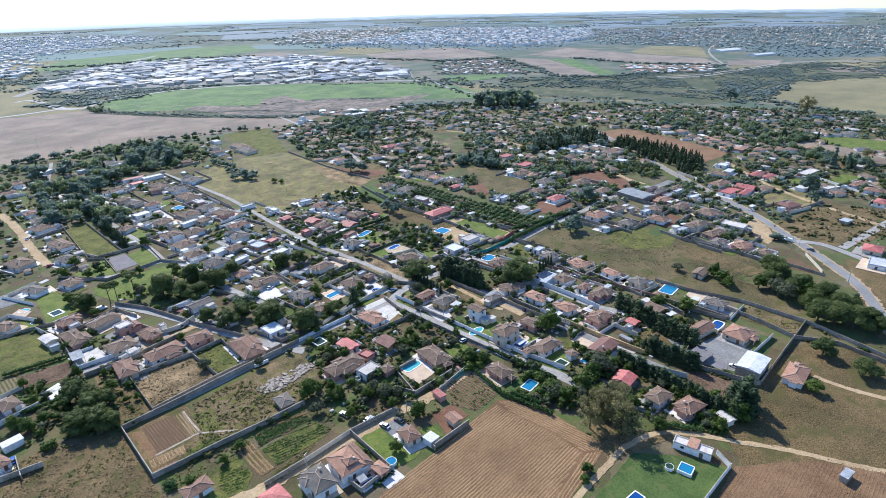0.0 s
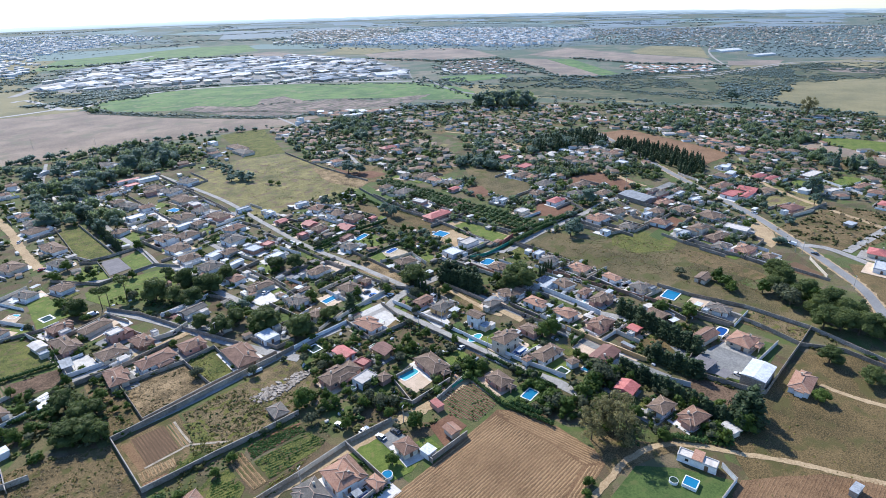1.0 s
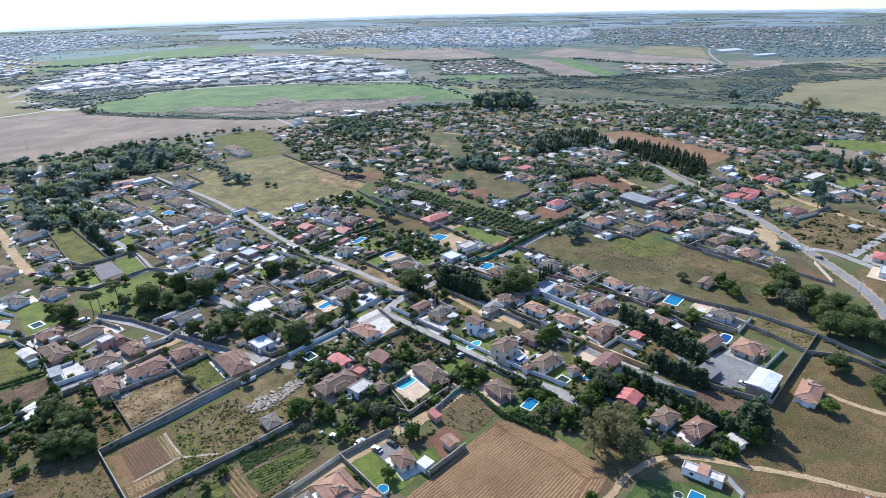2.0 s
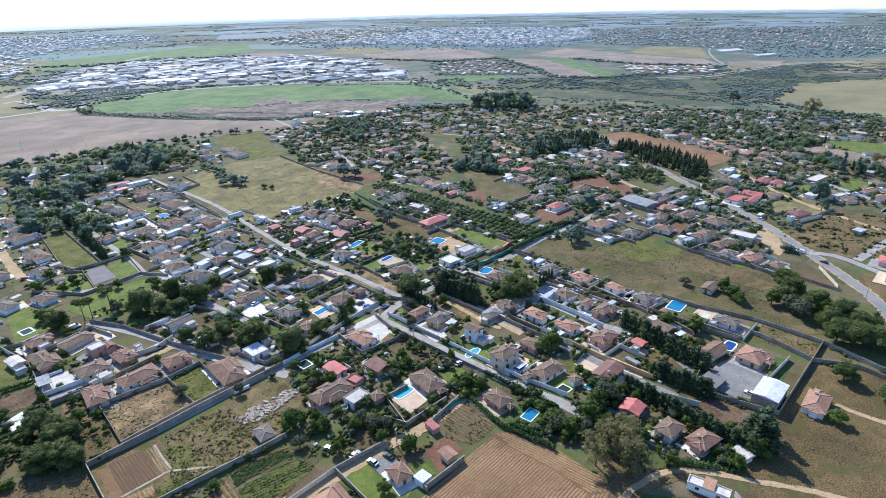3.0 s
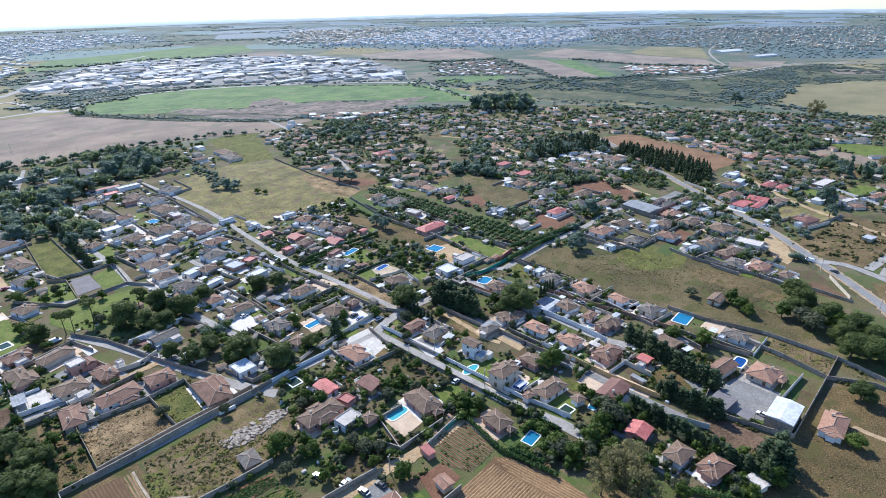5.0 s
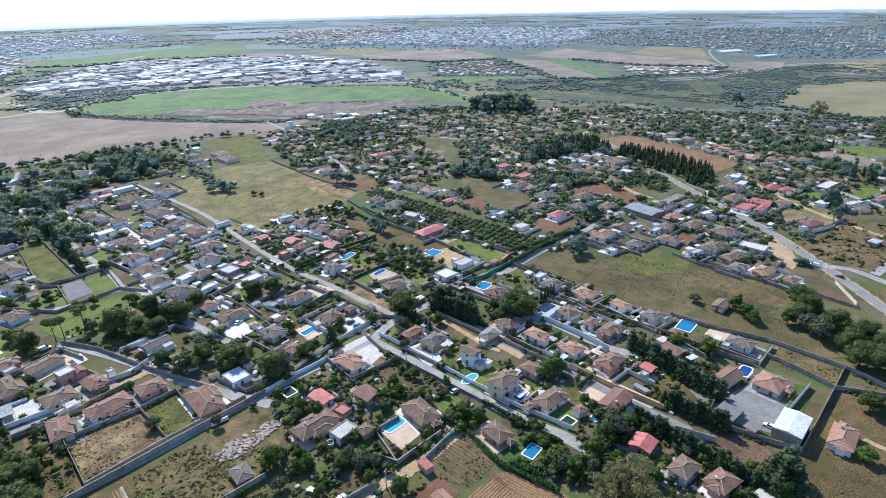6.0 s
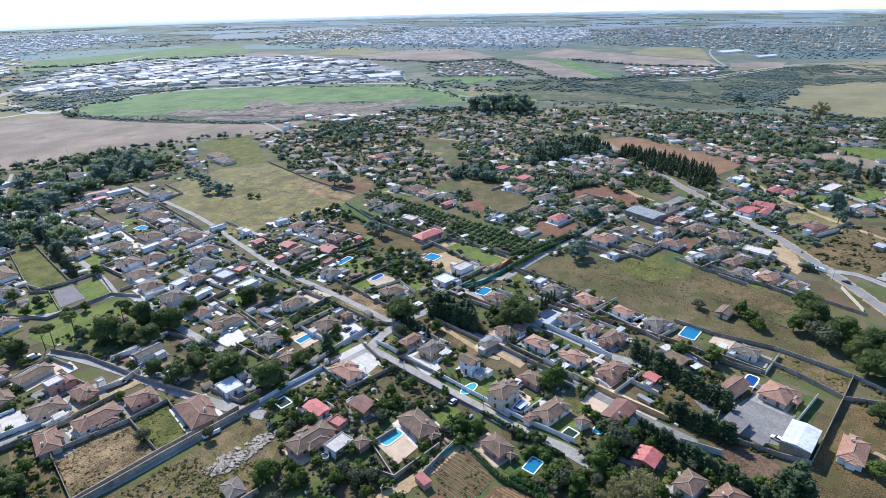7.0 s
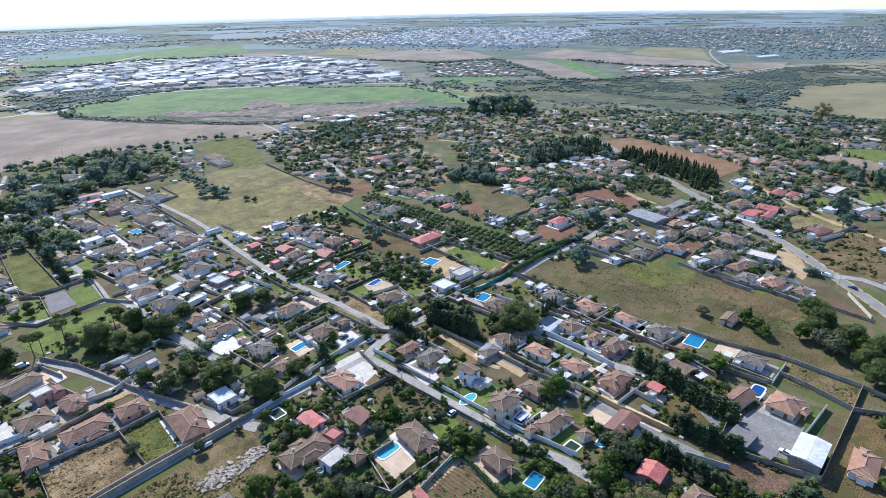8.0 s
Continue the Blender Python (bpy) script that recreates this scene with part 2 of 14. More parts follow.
BROWN = tiles("brown_tiles", (0.115, 0.075, 0.05), (0.262, 0.178, 0.12))
TERRA = tiles("terracotta_tiles", (0.31, 0.155, 0.098), (0.46, 0.268, 0.18))
GREYTILE = tiles("grey_tiles", (0.108, 0.097, 0.083), (0.209, 0.184, 0.155))
RIDGE = surf("ridge_tiles", (0.3, 0.203, 0.15), (0.405, 0.3, 0.232), 3, 0.5, 0.85)
REDROOF = surf("red_sheet_roof", (0.31, 0.075, 0.065), (0.45, 0.15, 0.13), 1.5, 0.3, 0.7, 0.01, tint=0.2)
DARKROOF = surf("maroon_roof", (0.14, 0.065, 0.05), (0.22, 0.11, 0.085), 1.5, 0.3, 0.8, 0.01)
SHEET = surf("grey_sheet_roof", (0.21, 0.225, 0.24), (0.36, 0.38, 0.40), 1.0, 0.2, 0.8, 0.01, tint=0.35)
STEEL = surf("blue_grey_sheet_roof", (0.20, 0.235, 0.28), (0.34, 0.38, 0.43), 0.4, 0.03, 0.9, 0.01, tint=0.45)
WHITEROOF = surf("white_sheet_roof", (0.44, 0.45, 0.455), (0.60, 0.61, 0.615), 0.8, 0.2, 0.75, tint=0.12)
FLATROOF = surf("flat_roof_screed", (0.42, 0.38, 0.34), (0.58, 0.54, 0.49), 1.0, 0.3, 0.9, tint=0.15)
GLASS = surf("window_glass", (0.02, 0.025, 0.03), (0.04, 0.045, 0.05), 1, 0.3, 0.08)
FRAME = surf("window_frame_paint", (0.5, 0.48, 0.45), (0.65, 0.63, 0.6), 2, 0.5, 0.6)
DOOR = surf("brown_door", (0.12, 0.07, 0.04), (0.2, 0.12, 0.07), 2, 0.5, 0.6)
GREEN_NET = surf("green_screen_net", (0.02, 0.20, 0.14), (0.04, 0.28, 0.20), 2, 0.5, 0.8)
METAL = surf("galvanised_steel", (0.30, 0.30, 0.30), (0.42, 0.42, 0.42), 3, 0.5, 0.5, 0, 0.7)
CONCRETE = surf("concrete", (0.33, 0.31, 0.29), (0.47, 0.45, 0.42), 2, 0.3, 0.9, 0.01)
BARK = surf("bark", (0.06, 0.045, 0.03), (0.14, 0.105, 0.075), 6, 1.0, 0.95, 0.03)
RUBBLE = surf("broken_concrete", (0.17, 0.14, 0.11), (0.46, 0.40, 0.335), 1.6, 0.3, 0.9)
RUBBER = surf("tyre_rubber", (0.015, 0.015, 0.015), (0.03, 0.03, 0.03), 4, 1, 0.9)
PANEL = surf("solar_panel_glass", (0.012, 0.015, 0.03), (0.02, 0.025, 0.05), 1, 0.4, 0.12)
PINE_LEAF = leafy("pine_needles", (0.055, 0.088, 0.028), (0.165, 0.2, 0.065), 0.5)
BROAD_LEAF = leafy("broad_leaves", (0.037, 0.075, 0.014), (0.138, 0.19, 0.039), 0.42)
OLIVE_LEAF = leafy("olive_leaves", (0.055, 0.07, 0.038), (0.145, 0.16, 0.09), 0.42)
CYPRESS_LEAF = leafy("cypress_leaves", (0.024, 0.044, 0.02), (0.075, 0.105, 0.045), 0.25)
GUM_LEAF = leafy("eucalyptus_leaves", (0.17, 0.165, 0.075), (0.38, 0.34, 0.17), 0.6)
HEDGE_LEAF = leafy("hedge_leaves", (0.025, 0.06, 0.014), (0.085, 0.145, 0.04), 0.2)
SHRUB_LEAF = leafy("shrub_leaves", (0.053, 0.065, 0.022), (0.17, 0.165, 0.052))
DRY_LEAF = leafy("dry_tufts", (0.15, 0.112, 0.06), (0.37, 0.285, 0.16), 0.45)
WEED_LEAF = leafy("yellow_green_weeds", (0.075, 0.085, 0.02), (0.27, 0.245, 0.065), 0.3)
CROP_LEAF = leafy("vegetable_leaves", (0.06, 0.12, 0.024), (0.16, 0.235, 0.055), 0.35)
LEEK_LEAF = leafy("dark_vegetable_leaves", (0.028, 0.075, 0.02), (0.08, 0.16, 0.04), 0.3)
# foliage of farther trees: paler, bluer leaf colours with haze mixed into them
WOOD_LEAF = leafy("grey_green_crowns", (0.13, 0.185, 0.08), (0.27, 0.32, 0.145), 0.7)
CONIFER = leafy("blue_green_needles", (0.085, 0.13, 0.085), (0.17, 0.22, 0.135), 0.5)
HAZED_WOOD = leafy("grey_green_woodland", (0.105, 0.135, 0.085), (0.19, 0.22, 0.14), 0.5)
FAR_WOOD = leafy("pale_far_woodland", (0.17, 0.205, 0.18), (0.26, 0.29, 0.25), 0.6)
for m in (HAZED_WOOD, WOOD_LEAF, CONIFER, FAR_WOOD):   # bluish sheen that imitates haze over the foliage
    hazy_leaf = m.node_tree.nodes["Principled BSDF"]
    hazy_leaf.inputs["Sheen Weight"].default_value, hazy_leaf.inputs["Sheen Tint"].default_value = {WOOD_LEAF: 0.5, FAR_WOOD: 1.0, HAZED_WOOD: 0.75}.get(m, 0.45), (0.62, 0.86, 1.0, 1)


def water(name, colour):
    m = surf(name, tuple(c * 0.85 for c in colour), colour, 1.0, 0.3, 0.08, 0.004)
    m.node_tree.nodes["Principled BSDF"].inputs["IOR"].default_value = 1.33
    return m


BLUE = water("blue_pool_water", (0.025, 0.20, 0.36))
DEEPBLUE = water("deep_blue_pool_water", (0.015, 0.075, 0.27))
TURQUOISE = water("turquoise_pool_water", (0.09, 0.42, 0.46))
PALEWATER = water("pale_green_pool_water", (0.12, 0.24, 0.22))
GREENWATER = water("green_pool_water", (0.03, 0.055, 0.03))


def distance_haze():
    """The far plain on a glowing sheet: faint bands, with painted haze that pales upwards and towards the sun."""
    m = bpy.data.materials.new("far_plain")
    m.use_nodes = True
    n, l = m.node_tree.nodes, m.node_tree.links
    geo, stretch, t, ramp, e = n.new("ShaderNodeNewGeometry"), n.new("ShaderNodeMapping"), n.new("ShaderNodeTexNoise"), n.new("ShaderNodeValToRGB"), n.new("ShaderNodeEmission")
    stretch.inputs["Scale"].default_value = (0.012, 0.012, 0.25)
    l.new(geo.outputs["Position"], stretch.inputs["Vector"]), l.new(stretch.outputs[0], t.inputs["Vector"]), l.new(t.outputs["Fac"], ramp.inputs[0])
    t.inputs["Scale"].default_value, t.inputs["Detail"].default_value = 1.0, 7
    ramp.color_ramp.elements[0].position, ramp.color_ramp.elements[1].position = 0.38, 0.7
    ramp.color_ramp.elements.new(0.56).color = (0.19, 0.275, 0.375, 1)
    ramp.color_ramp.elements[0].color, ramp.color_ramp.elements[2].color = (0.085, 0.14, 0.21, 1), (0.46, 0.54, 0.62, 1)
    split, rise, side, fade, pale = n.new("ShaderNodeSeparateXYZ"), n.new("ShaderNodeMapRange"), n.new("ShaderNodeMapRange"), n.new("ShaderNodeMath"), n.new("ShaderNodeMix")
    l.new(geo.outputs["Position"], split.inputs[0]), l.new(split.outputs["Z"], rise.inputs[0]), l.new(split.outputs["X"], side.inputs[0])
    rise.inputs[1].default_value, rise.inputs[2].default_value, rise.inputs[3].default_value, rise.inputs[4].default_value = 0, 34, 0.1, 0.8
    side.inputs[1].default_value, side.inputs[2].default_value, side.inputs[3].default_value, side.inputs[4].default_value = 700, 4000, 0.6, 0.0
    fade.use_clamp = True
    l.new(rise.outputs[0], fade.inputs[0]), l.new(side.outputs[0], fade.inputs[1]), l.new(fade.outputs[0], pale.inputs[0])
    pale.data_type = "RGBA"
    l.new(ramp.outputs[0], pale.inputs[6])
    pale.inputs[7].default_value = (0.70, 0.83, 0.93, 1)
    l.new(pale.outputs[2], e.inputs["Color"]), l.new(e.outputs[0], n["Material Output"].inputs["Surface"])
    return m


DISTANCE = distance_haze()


# ---- building blocks ----
def mesh_of(name, verts, faces, material):
    me = bpy.data.meshes.new(name)
    me.from_pydata([tuple(v) for v in verts], [], faces)
    me.materials.append(material)
    return me


def part(name, me, parent, label=""):
    """One mesh as a part under a thing or a part."""
    ob = new(name, me)
    ob.parent = parent
    return tagged(ob, label)


def thing(name, m, label, category, group="", kind=""):
    ob = new(name)
    ob.matrix_basis = m
    return tagged(ob, label, category, group, kind)


class Solid:
    """Collects boxes and prisms into one mesh."""

    def __init__(self):
        self.v, self.f = [], []

    def add(self, verts, faces):
        o = len(self.v)
        self.v += verts
        self.f += [tuple(i + o for i in f) for f in faces]
        return self

    def box(self, x0, x1, y0, y1, z0, z1):
        return self.add([(x, y, z) for z in (z0, z1) for x, y in ((x0, y0), (x1, y0), (x1, y1), (x0, y1))],
                        [(3, 2, 1, 0), (4, 5, 6, 7), (0, 1, 5, 4), (1, 2, 6, 5), (2, 3, 7, 6), (3, 0, 4, 7)])

    def bar(self, a, b, r):
        """A four-sided bar between two points."""
        a, b = Vector(a), Vector(b)
        d = (b - a).normalized()
        s = d.cross(Vector((0, 0, 1)))
        s = (s if s.length > 0.01 else Vector((1, 0, 0))).normalized() * r
        u = s.cross(d).normalized() * r
        return self.add([p + q for p in (a, b) for q in (s + u, s - u, -s - u, -s + u)],
                        [(0, 1, 2, 3), (7, 6, 5, 4), (0, 4, 5, 1), (1, 5, 6, 2), (2, 6, 7, 3), (3, 7, 4, 0)])

    def disc(self, cx, cy, rx, ry, z0, z1, n=20, power=1.0):
        """An upright drum; power under one squares its outline."""
        ring = []
        for i in range(n):
            c, s = math.cos(i * 2 * math.pi / n), math.sin(i * 2 * math.pi / n)
            ring.append((cx + rx * math.copysign(abs(c) ** power, c), cy + ry * math.copysign(abs(s) ** power, s)))
        return self.add([(x, y, z) for z in (z0, z1) for x, y in ring],
                        [tuple(range(n - 1, -1, -1)), tuple(range(n, 2 * n))] + [(i, (i + 1) % n, n + (i + 1) % n, n + i) for i in range(n)])

    def mesh(self, name, material):
        return mesh_of(name, self.v, self.f, material)


TAKEN = []   # outlines on which no plant stands


def taken(points, margin=0.0):
    cx, cy = sum(p[0] for p in points) / len(points), sum(p[1] for p in points) / len(points)
    grown = []
    for x, y in points:
        k = 1 + margin / max(math.hypot(x - cx, y - cy), 0.1)
        grown.append((cx + (x - cx) * k, cy + (y - cy) * k))
    xs, ys = [p[0] for p in grown], [p[1] for p in grown]
    TAKEN.append((min(xs), max(xs), min(ys), max(ys), grown))


def inside(x, y, points):
    hit, j = False, len(points) - 1
    for i, (xi, yi) in enumerate(points):
        xj, yj = points[j]
        if (yi > y) != (yj > y) and x < (xj - xi) * (y - yi) / (yj - yi) + xi:
            hit = not hit
        j = i
    return hit


def free(x, y):
    return not any(a < x < b and c < y < d and inside(x, y, pts) for a, b, c, d, pts in TAKEN)


def box_outline(x, y, w, d, rot):
    c, s = math.cos(radians(rot)), math.sin(radians(rot))
    return [(x + c * a * w / 2 - s * b * d / 2, y + s * a * w / 2 + c * b * d / 2) for a, b in ((-1, -1), (1, -1), (1, 1), (-1, 1))]


# ---- ground, fields, roads ----
def patch(name, points, material, z, label, category, ragged=0.0, block=True):
    """A stretch of ground cover inside that outline, with a slightly uneven edge."""
    rim = []
    for (x0, y0), (x1, y1) in zip(points, points[1:] + points[:1]):
        n = max(1, int(math.hypot(x1 - x0, y1 - y0) / (6 if ragged else 1e9)))
        for i in range(n):
            x, y = x0 + (x1 - x0) * i / n, y0 + (y1 - y0) * i / n
            o = noise.noise_vector(Vector((x * 0.11, y * 0.11, z))) * ragged
            rim.append((x + o.x, y + o.y))
    bm = bmesh.new()
    low = [bm.verts.new((x, y, z - 0.15)) for x, y in rim]
    top = [bm.verts.new((x, y, z)) for x, y in rim]
    bm.faces.new(top)
    for i in range(len(rim)):
        bm.faces.new((low[i], low[(i + 1) % len(rim)], top[(i + 1) % len(rim)], top[i]))
    bmesh.ops.recalc_face_normals(bm, faces=bm.faces)
    bmesh.ops.triangulate(bm, faces=[f for f in bm.faces if len(f.verts) > 4])
    me = bpy.data.meshes.new(name)
    bm.to_mesh(me)
    bm.free()
    me.materials.append(material)
    ob = tagged(new(name, me), label, category, kind="structure")
    if block:
        taken(points)
    return ob


def ribbon(name, points, width, material, z, label, category, thick=0.2):
    """A road or path along a line of points."""
    line = [Vector((x, y, 0)) for x, y in points]
    fine = []
    for i in range(len(line) - 1):
        p0, p1, p2, p3 = line[max(i - 1, 0)], line[i], line[i + 1], line[min(i + 2, len(line) - 1)]
        n = max(2, int((p2 - p1).length / (1.6 if material is DIRT else 8)))
        for k in range(n):
            t = k / n
            fine.append(0.5 * ((2 * p1) + (p2 - p0) * t + (2 * p0 - 5 * p1 + 4 * p2 - p3) * t * t + (3 * p1 - p0 - 3 * p2 + p3) * t ** 3))
    fine.append(line[-1])
    s = Solid()
    rims = []
    for i, p in enumerate(fine):
        d = (fine[min(i + 1, len(fine) - 1)] - fine[max(i - 1, 0)]).normalized()
        o = Vector((-d.y, d.x, 0)) * width / 2
        rough = 0.5 if material is DIRT else 0.08   # worn edges of earth tracks
        rims.append(tuple(p + o * side * (1 + rough * noise.noise(p * (0.45 if material is DIRT else 0.07) + Vector((0, 0, side * 9)))) for side in (1, -1)))
    v = []
    for a, b in rims:
        v += [(a.x, a.y, z), (b.x, b.y, z), (a.x, a.y, z - thick), (b.x, b.y, z - thick)]
    f = []
    for i in range(len(rims) - 1):
        o, q = 4 * i, 4 * i + 4
        f += [(o, o + 1, q + 1, q), (o + 2, o, q, q + 2), (o + 1, o + 3, q + 3, q + 1)]
        taken([tuple(rims[i][0].xy), tuple(rims[i][1].xy), tuple(rims[i + 1][1].xy), tuple(rims[i + 1][0].xy)], 0.6)
    s.add(v, f)
    return tagged(new(name, s.mesh(name, material)), label, category, kind="structure")


def garden_wall(x0, y0, x1, y1, h=2.0, material=None, label="grey rendered block wall round a garden plot", coping=True):
    material = material or BLOCK
    dx, dy = x1 - x0, y1 - y0
    n = math.hypot(dx, dy)
    w = thing("garden_wall", pose(x0, y0, 0, 0, 0, math.degrees(math.atan2(dy, dx))), label, "wall", "plot walls")
    bays = max(1, round(n / 6))
    s = Solid()
    for i in range(bays):
        dz = random.uniform(-0.06, 0.06)
        s.box(n * i / bays, n * (i + 1) / bays, -0.1, 0.1, -0.3, h + dz)
        s.box(n * i / bays - 0.16, n * i / bays + 0.16, -0.16, 0.16, -0.3, h + dz + 0.08)
    part("wall_body", s.mesh("wall_body", material), w)
    if coping:
        part("coping", Solid().box(0, n, -0.15, 0.15, h + 0.09, h + 0.15).mesh("coping", CAP), w, "pale concrete coping")
    taken(box_outline((x0 + x1) / 2, (y0 + y1) / 2, n, 0.6, math.degrees(math.atan2(dy, dx))))
    return w


# ---- houses ----
def roof_mesh(w, d, z, rise, material, gable=False, over=0.5):
    """A hipped or gabled roof with its eaves' thickness; the map runs along the eaves and up the slopes."""
    a, b = w / 2 + over, d / 2 + over
    long_x = w >= d
    run = (b if long_x else a)
    ridge = max((a if long_x else b) - (0 if gable else run), 0.05)
    r0, r1 = ((-ridge, 0), (ridge, 0)) if long_x else ((0, -ridge), (0, ridge))
    t = 0.14
    bm = bmesh.new()
    uv = bm.loops.layers.uv.new("UVMap")
    c = [(-a, -b), (a, -b), (a, b), (-a, b)]
    lo = [bm.verts.new((x, y, z)) for x, y in c]
    hi = [bm.verts.new((x, y, z + t)) for x, y in c]
    p, q = bm.verts.new((*r0, z + t + rise)), bm.verts.new((*r1, z + t + rise))
    if long_x:
        slopes = [(hi[0], hi[1], q, p), (hi[2], hi[3], p, q), (hi[1], hi[2], q), (hi[3], hi[0], p)]
    else:
        slopes = [(hi[1], hi[2], q, p), (hi[3], hi[0], p, q), (hi[0], hi[1], p), (hi[2], hi[3], q)]
    for s in slopes:
        f = bm.faces.new(s)
        e = (s[1].co - s[0].co).normalized()
        up = f.normal if f.normal.length else Vector((0, 0, 1))
        f.normal_update()
        up = f.normal.cross(e)
        for lp in f.loops:
            k = lp.vert.co - s[0].co
            lp[uv].uv = (k.dot(e), k.dot(up))
    for i in range(4):
        bm.faces.new((lo[i], lo[(i + 1) % 4], hi[(i + 1) % 4], hi[i]))
    bm.faces.new(lo[::-1])
    me = bpy.data.meshes.new("roof")
    bm.to_mesh(me)
    bm.free()
    me.materials.append(material)
    caps = Solid()
    zt = z + t + 0.03
    caps.bar((*r0, zt + rise), (*r1, zt + rise), 0.12)
    if not gable:
        for i, (x, y) in enumerate(c):
            top = r0 if (x < 0 if long_x else y < 0) else r1
            caps.bar((x, y, zt), (*top, zt + rise), 0.1)
    return me, caps.mesh("ridge_tiles", RIDGE)


def opening_mesh(cache={}):
    """A window's frame with sill, and its pane, shared by all windows of that size."""
    if not cache:
        s = Solid()
        outer, inner = ((-0.62, -0.6), (0.62, -0.6), (0.62, 0.58), (-0.62, 0.58)), ((-0.54, -0.5), (0.54, -0.5), (0.54, 0.5), (-0.54, 0.5))
        s.add([(x, y, z) for y in (-0.05, 0.09) for ring in (outer, inner) for x, z in ring],
              [q for i in range(4) for j in ((i + 1) % 4,) for q in ((i, j, j + 4, i + 4), (8 + i, 12 + i, 12 + j, 8 + j), (i, 8 + i, 8 + j, j), (i + 4, j + 4, 12 + j, 12 + i))])
        cache["frame"] = s.mesh("window", FRAME)
        cache["pane"] = Solid().box(-0.54, 0.54, -0.04, 0.03, -0.5, 0.5).mesh("pane", GLASS)
        cache["door"] = Solid().box(-0.6, 0.6, -0.05, 0.09, -1.05, 1.1).mesh("door", DOOR)
    return cache


def chimney_mesh(cache={}):
    if not cache:
        cache["stack"] = Solid().box(-0.3, 0.3, -0.3, 0.3, -1.2, 1.0).box(-0.4, 0.4, -0.4, 0.4, 1.0, 1.1).box(-0.2, 0.2, -0.2, 0.2, 1.1, 1.3).mesh("chimney", CREAM)
    return cache["stack"]


def openings(h, w, d, eave, fine, base=0.0):
    """Windows on all four sides, storey by storey, and a door on one."""
    kit = opening_mesh()
    for side, (length, out) in enumerate(((w, d / 2), (d, w / 2), (w, d / 2), (d, w / 2))):
        n = max(1, int(length / (4.2 if fine else 7.0)))
        for storey in range(2 if eave > 4.6 else 1):
            for i in range(n):
                u = (i + 0.5) / n * length - length / 2
                m = pose(0, 0, 0, 0, 0, 90 * side) @ pose(u, -out, base + 1.65 + 2.75 * storey, 0, 0, 180)
                if storey == 0 and i == n // 2 and side in ((0, 3) if fine else (3,)):
                    ob = part("door", kit["door"], h, "dark brown door")
                    ob.matrix_basis = pose(0, 0, 0, 0, 0, 90 * side) @ pose(u, -out, base + 1.05, 0, 0, 180)
                    continue
                ob = part("window", kit["frame"], h)
                ob.matrix_basis = m
                if fine:
                    part("pane", kit["pane"], ob)


ROOFNAME = {"rose_tiles": "rose-brown clay tile", "brown_tiles": "weathered brown clay tile", "terracotta_tiles": "orange terracotta tile",
            "grey_tiles": "grey-brown tile", "red_sheet_roof": "red sheet", "maroon_roof": "dark maroon", "grey_sheet_roof": "grey sheet metal",
            "white_sheet_roof": "white sheet", "flat_roof_screed": "pale screed", "concrete": "bare concrete", "blue_grey_sheet_roof": "blue-grey sheet metal"}
WALLNAME = {"white_render": "white", "cream_render": "cream", "ochre_render": "ochre", "pink_render": "pink", "brown_render": "brown", "block_wall": "grey block"}


HOUSES = []   # the places of the houses


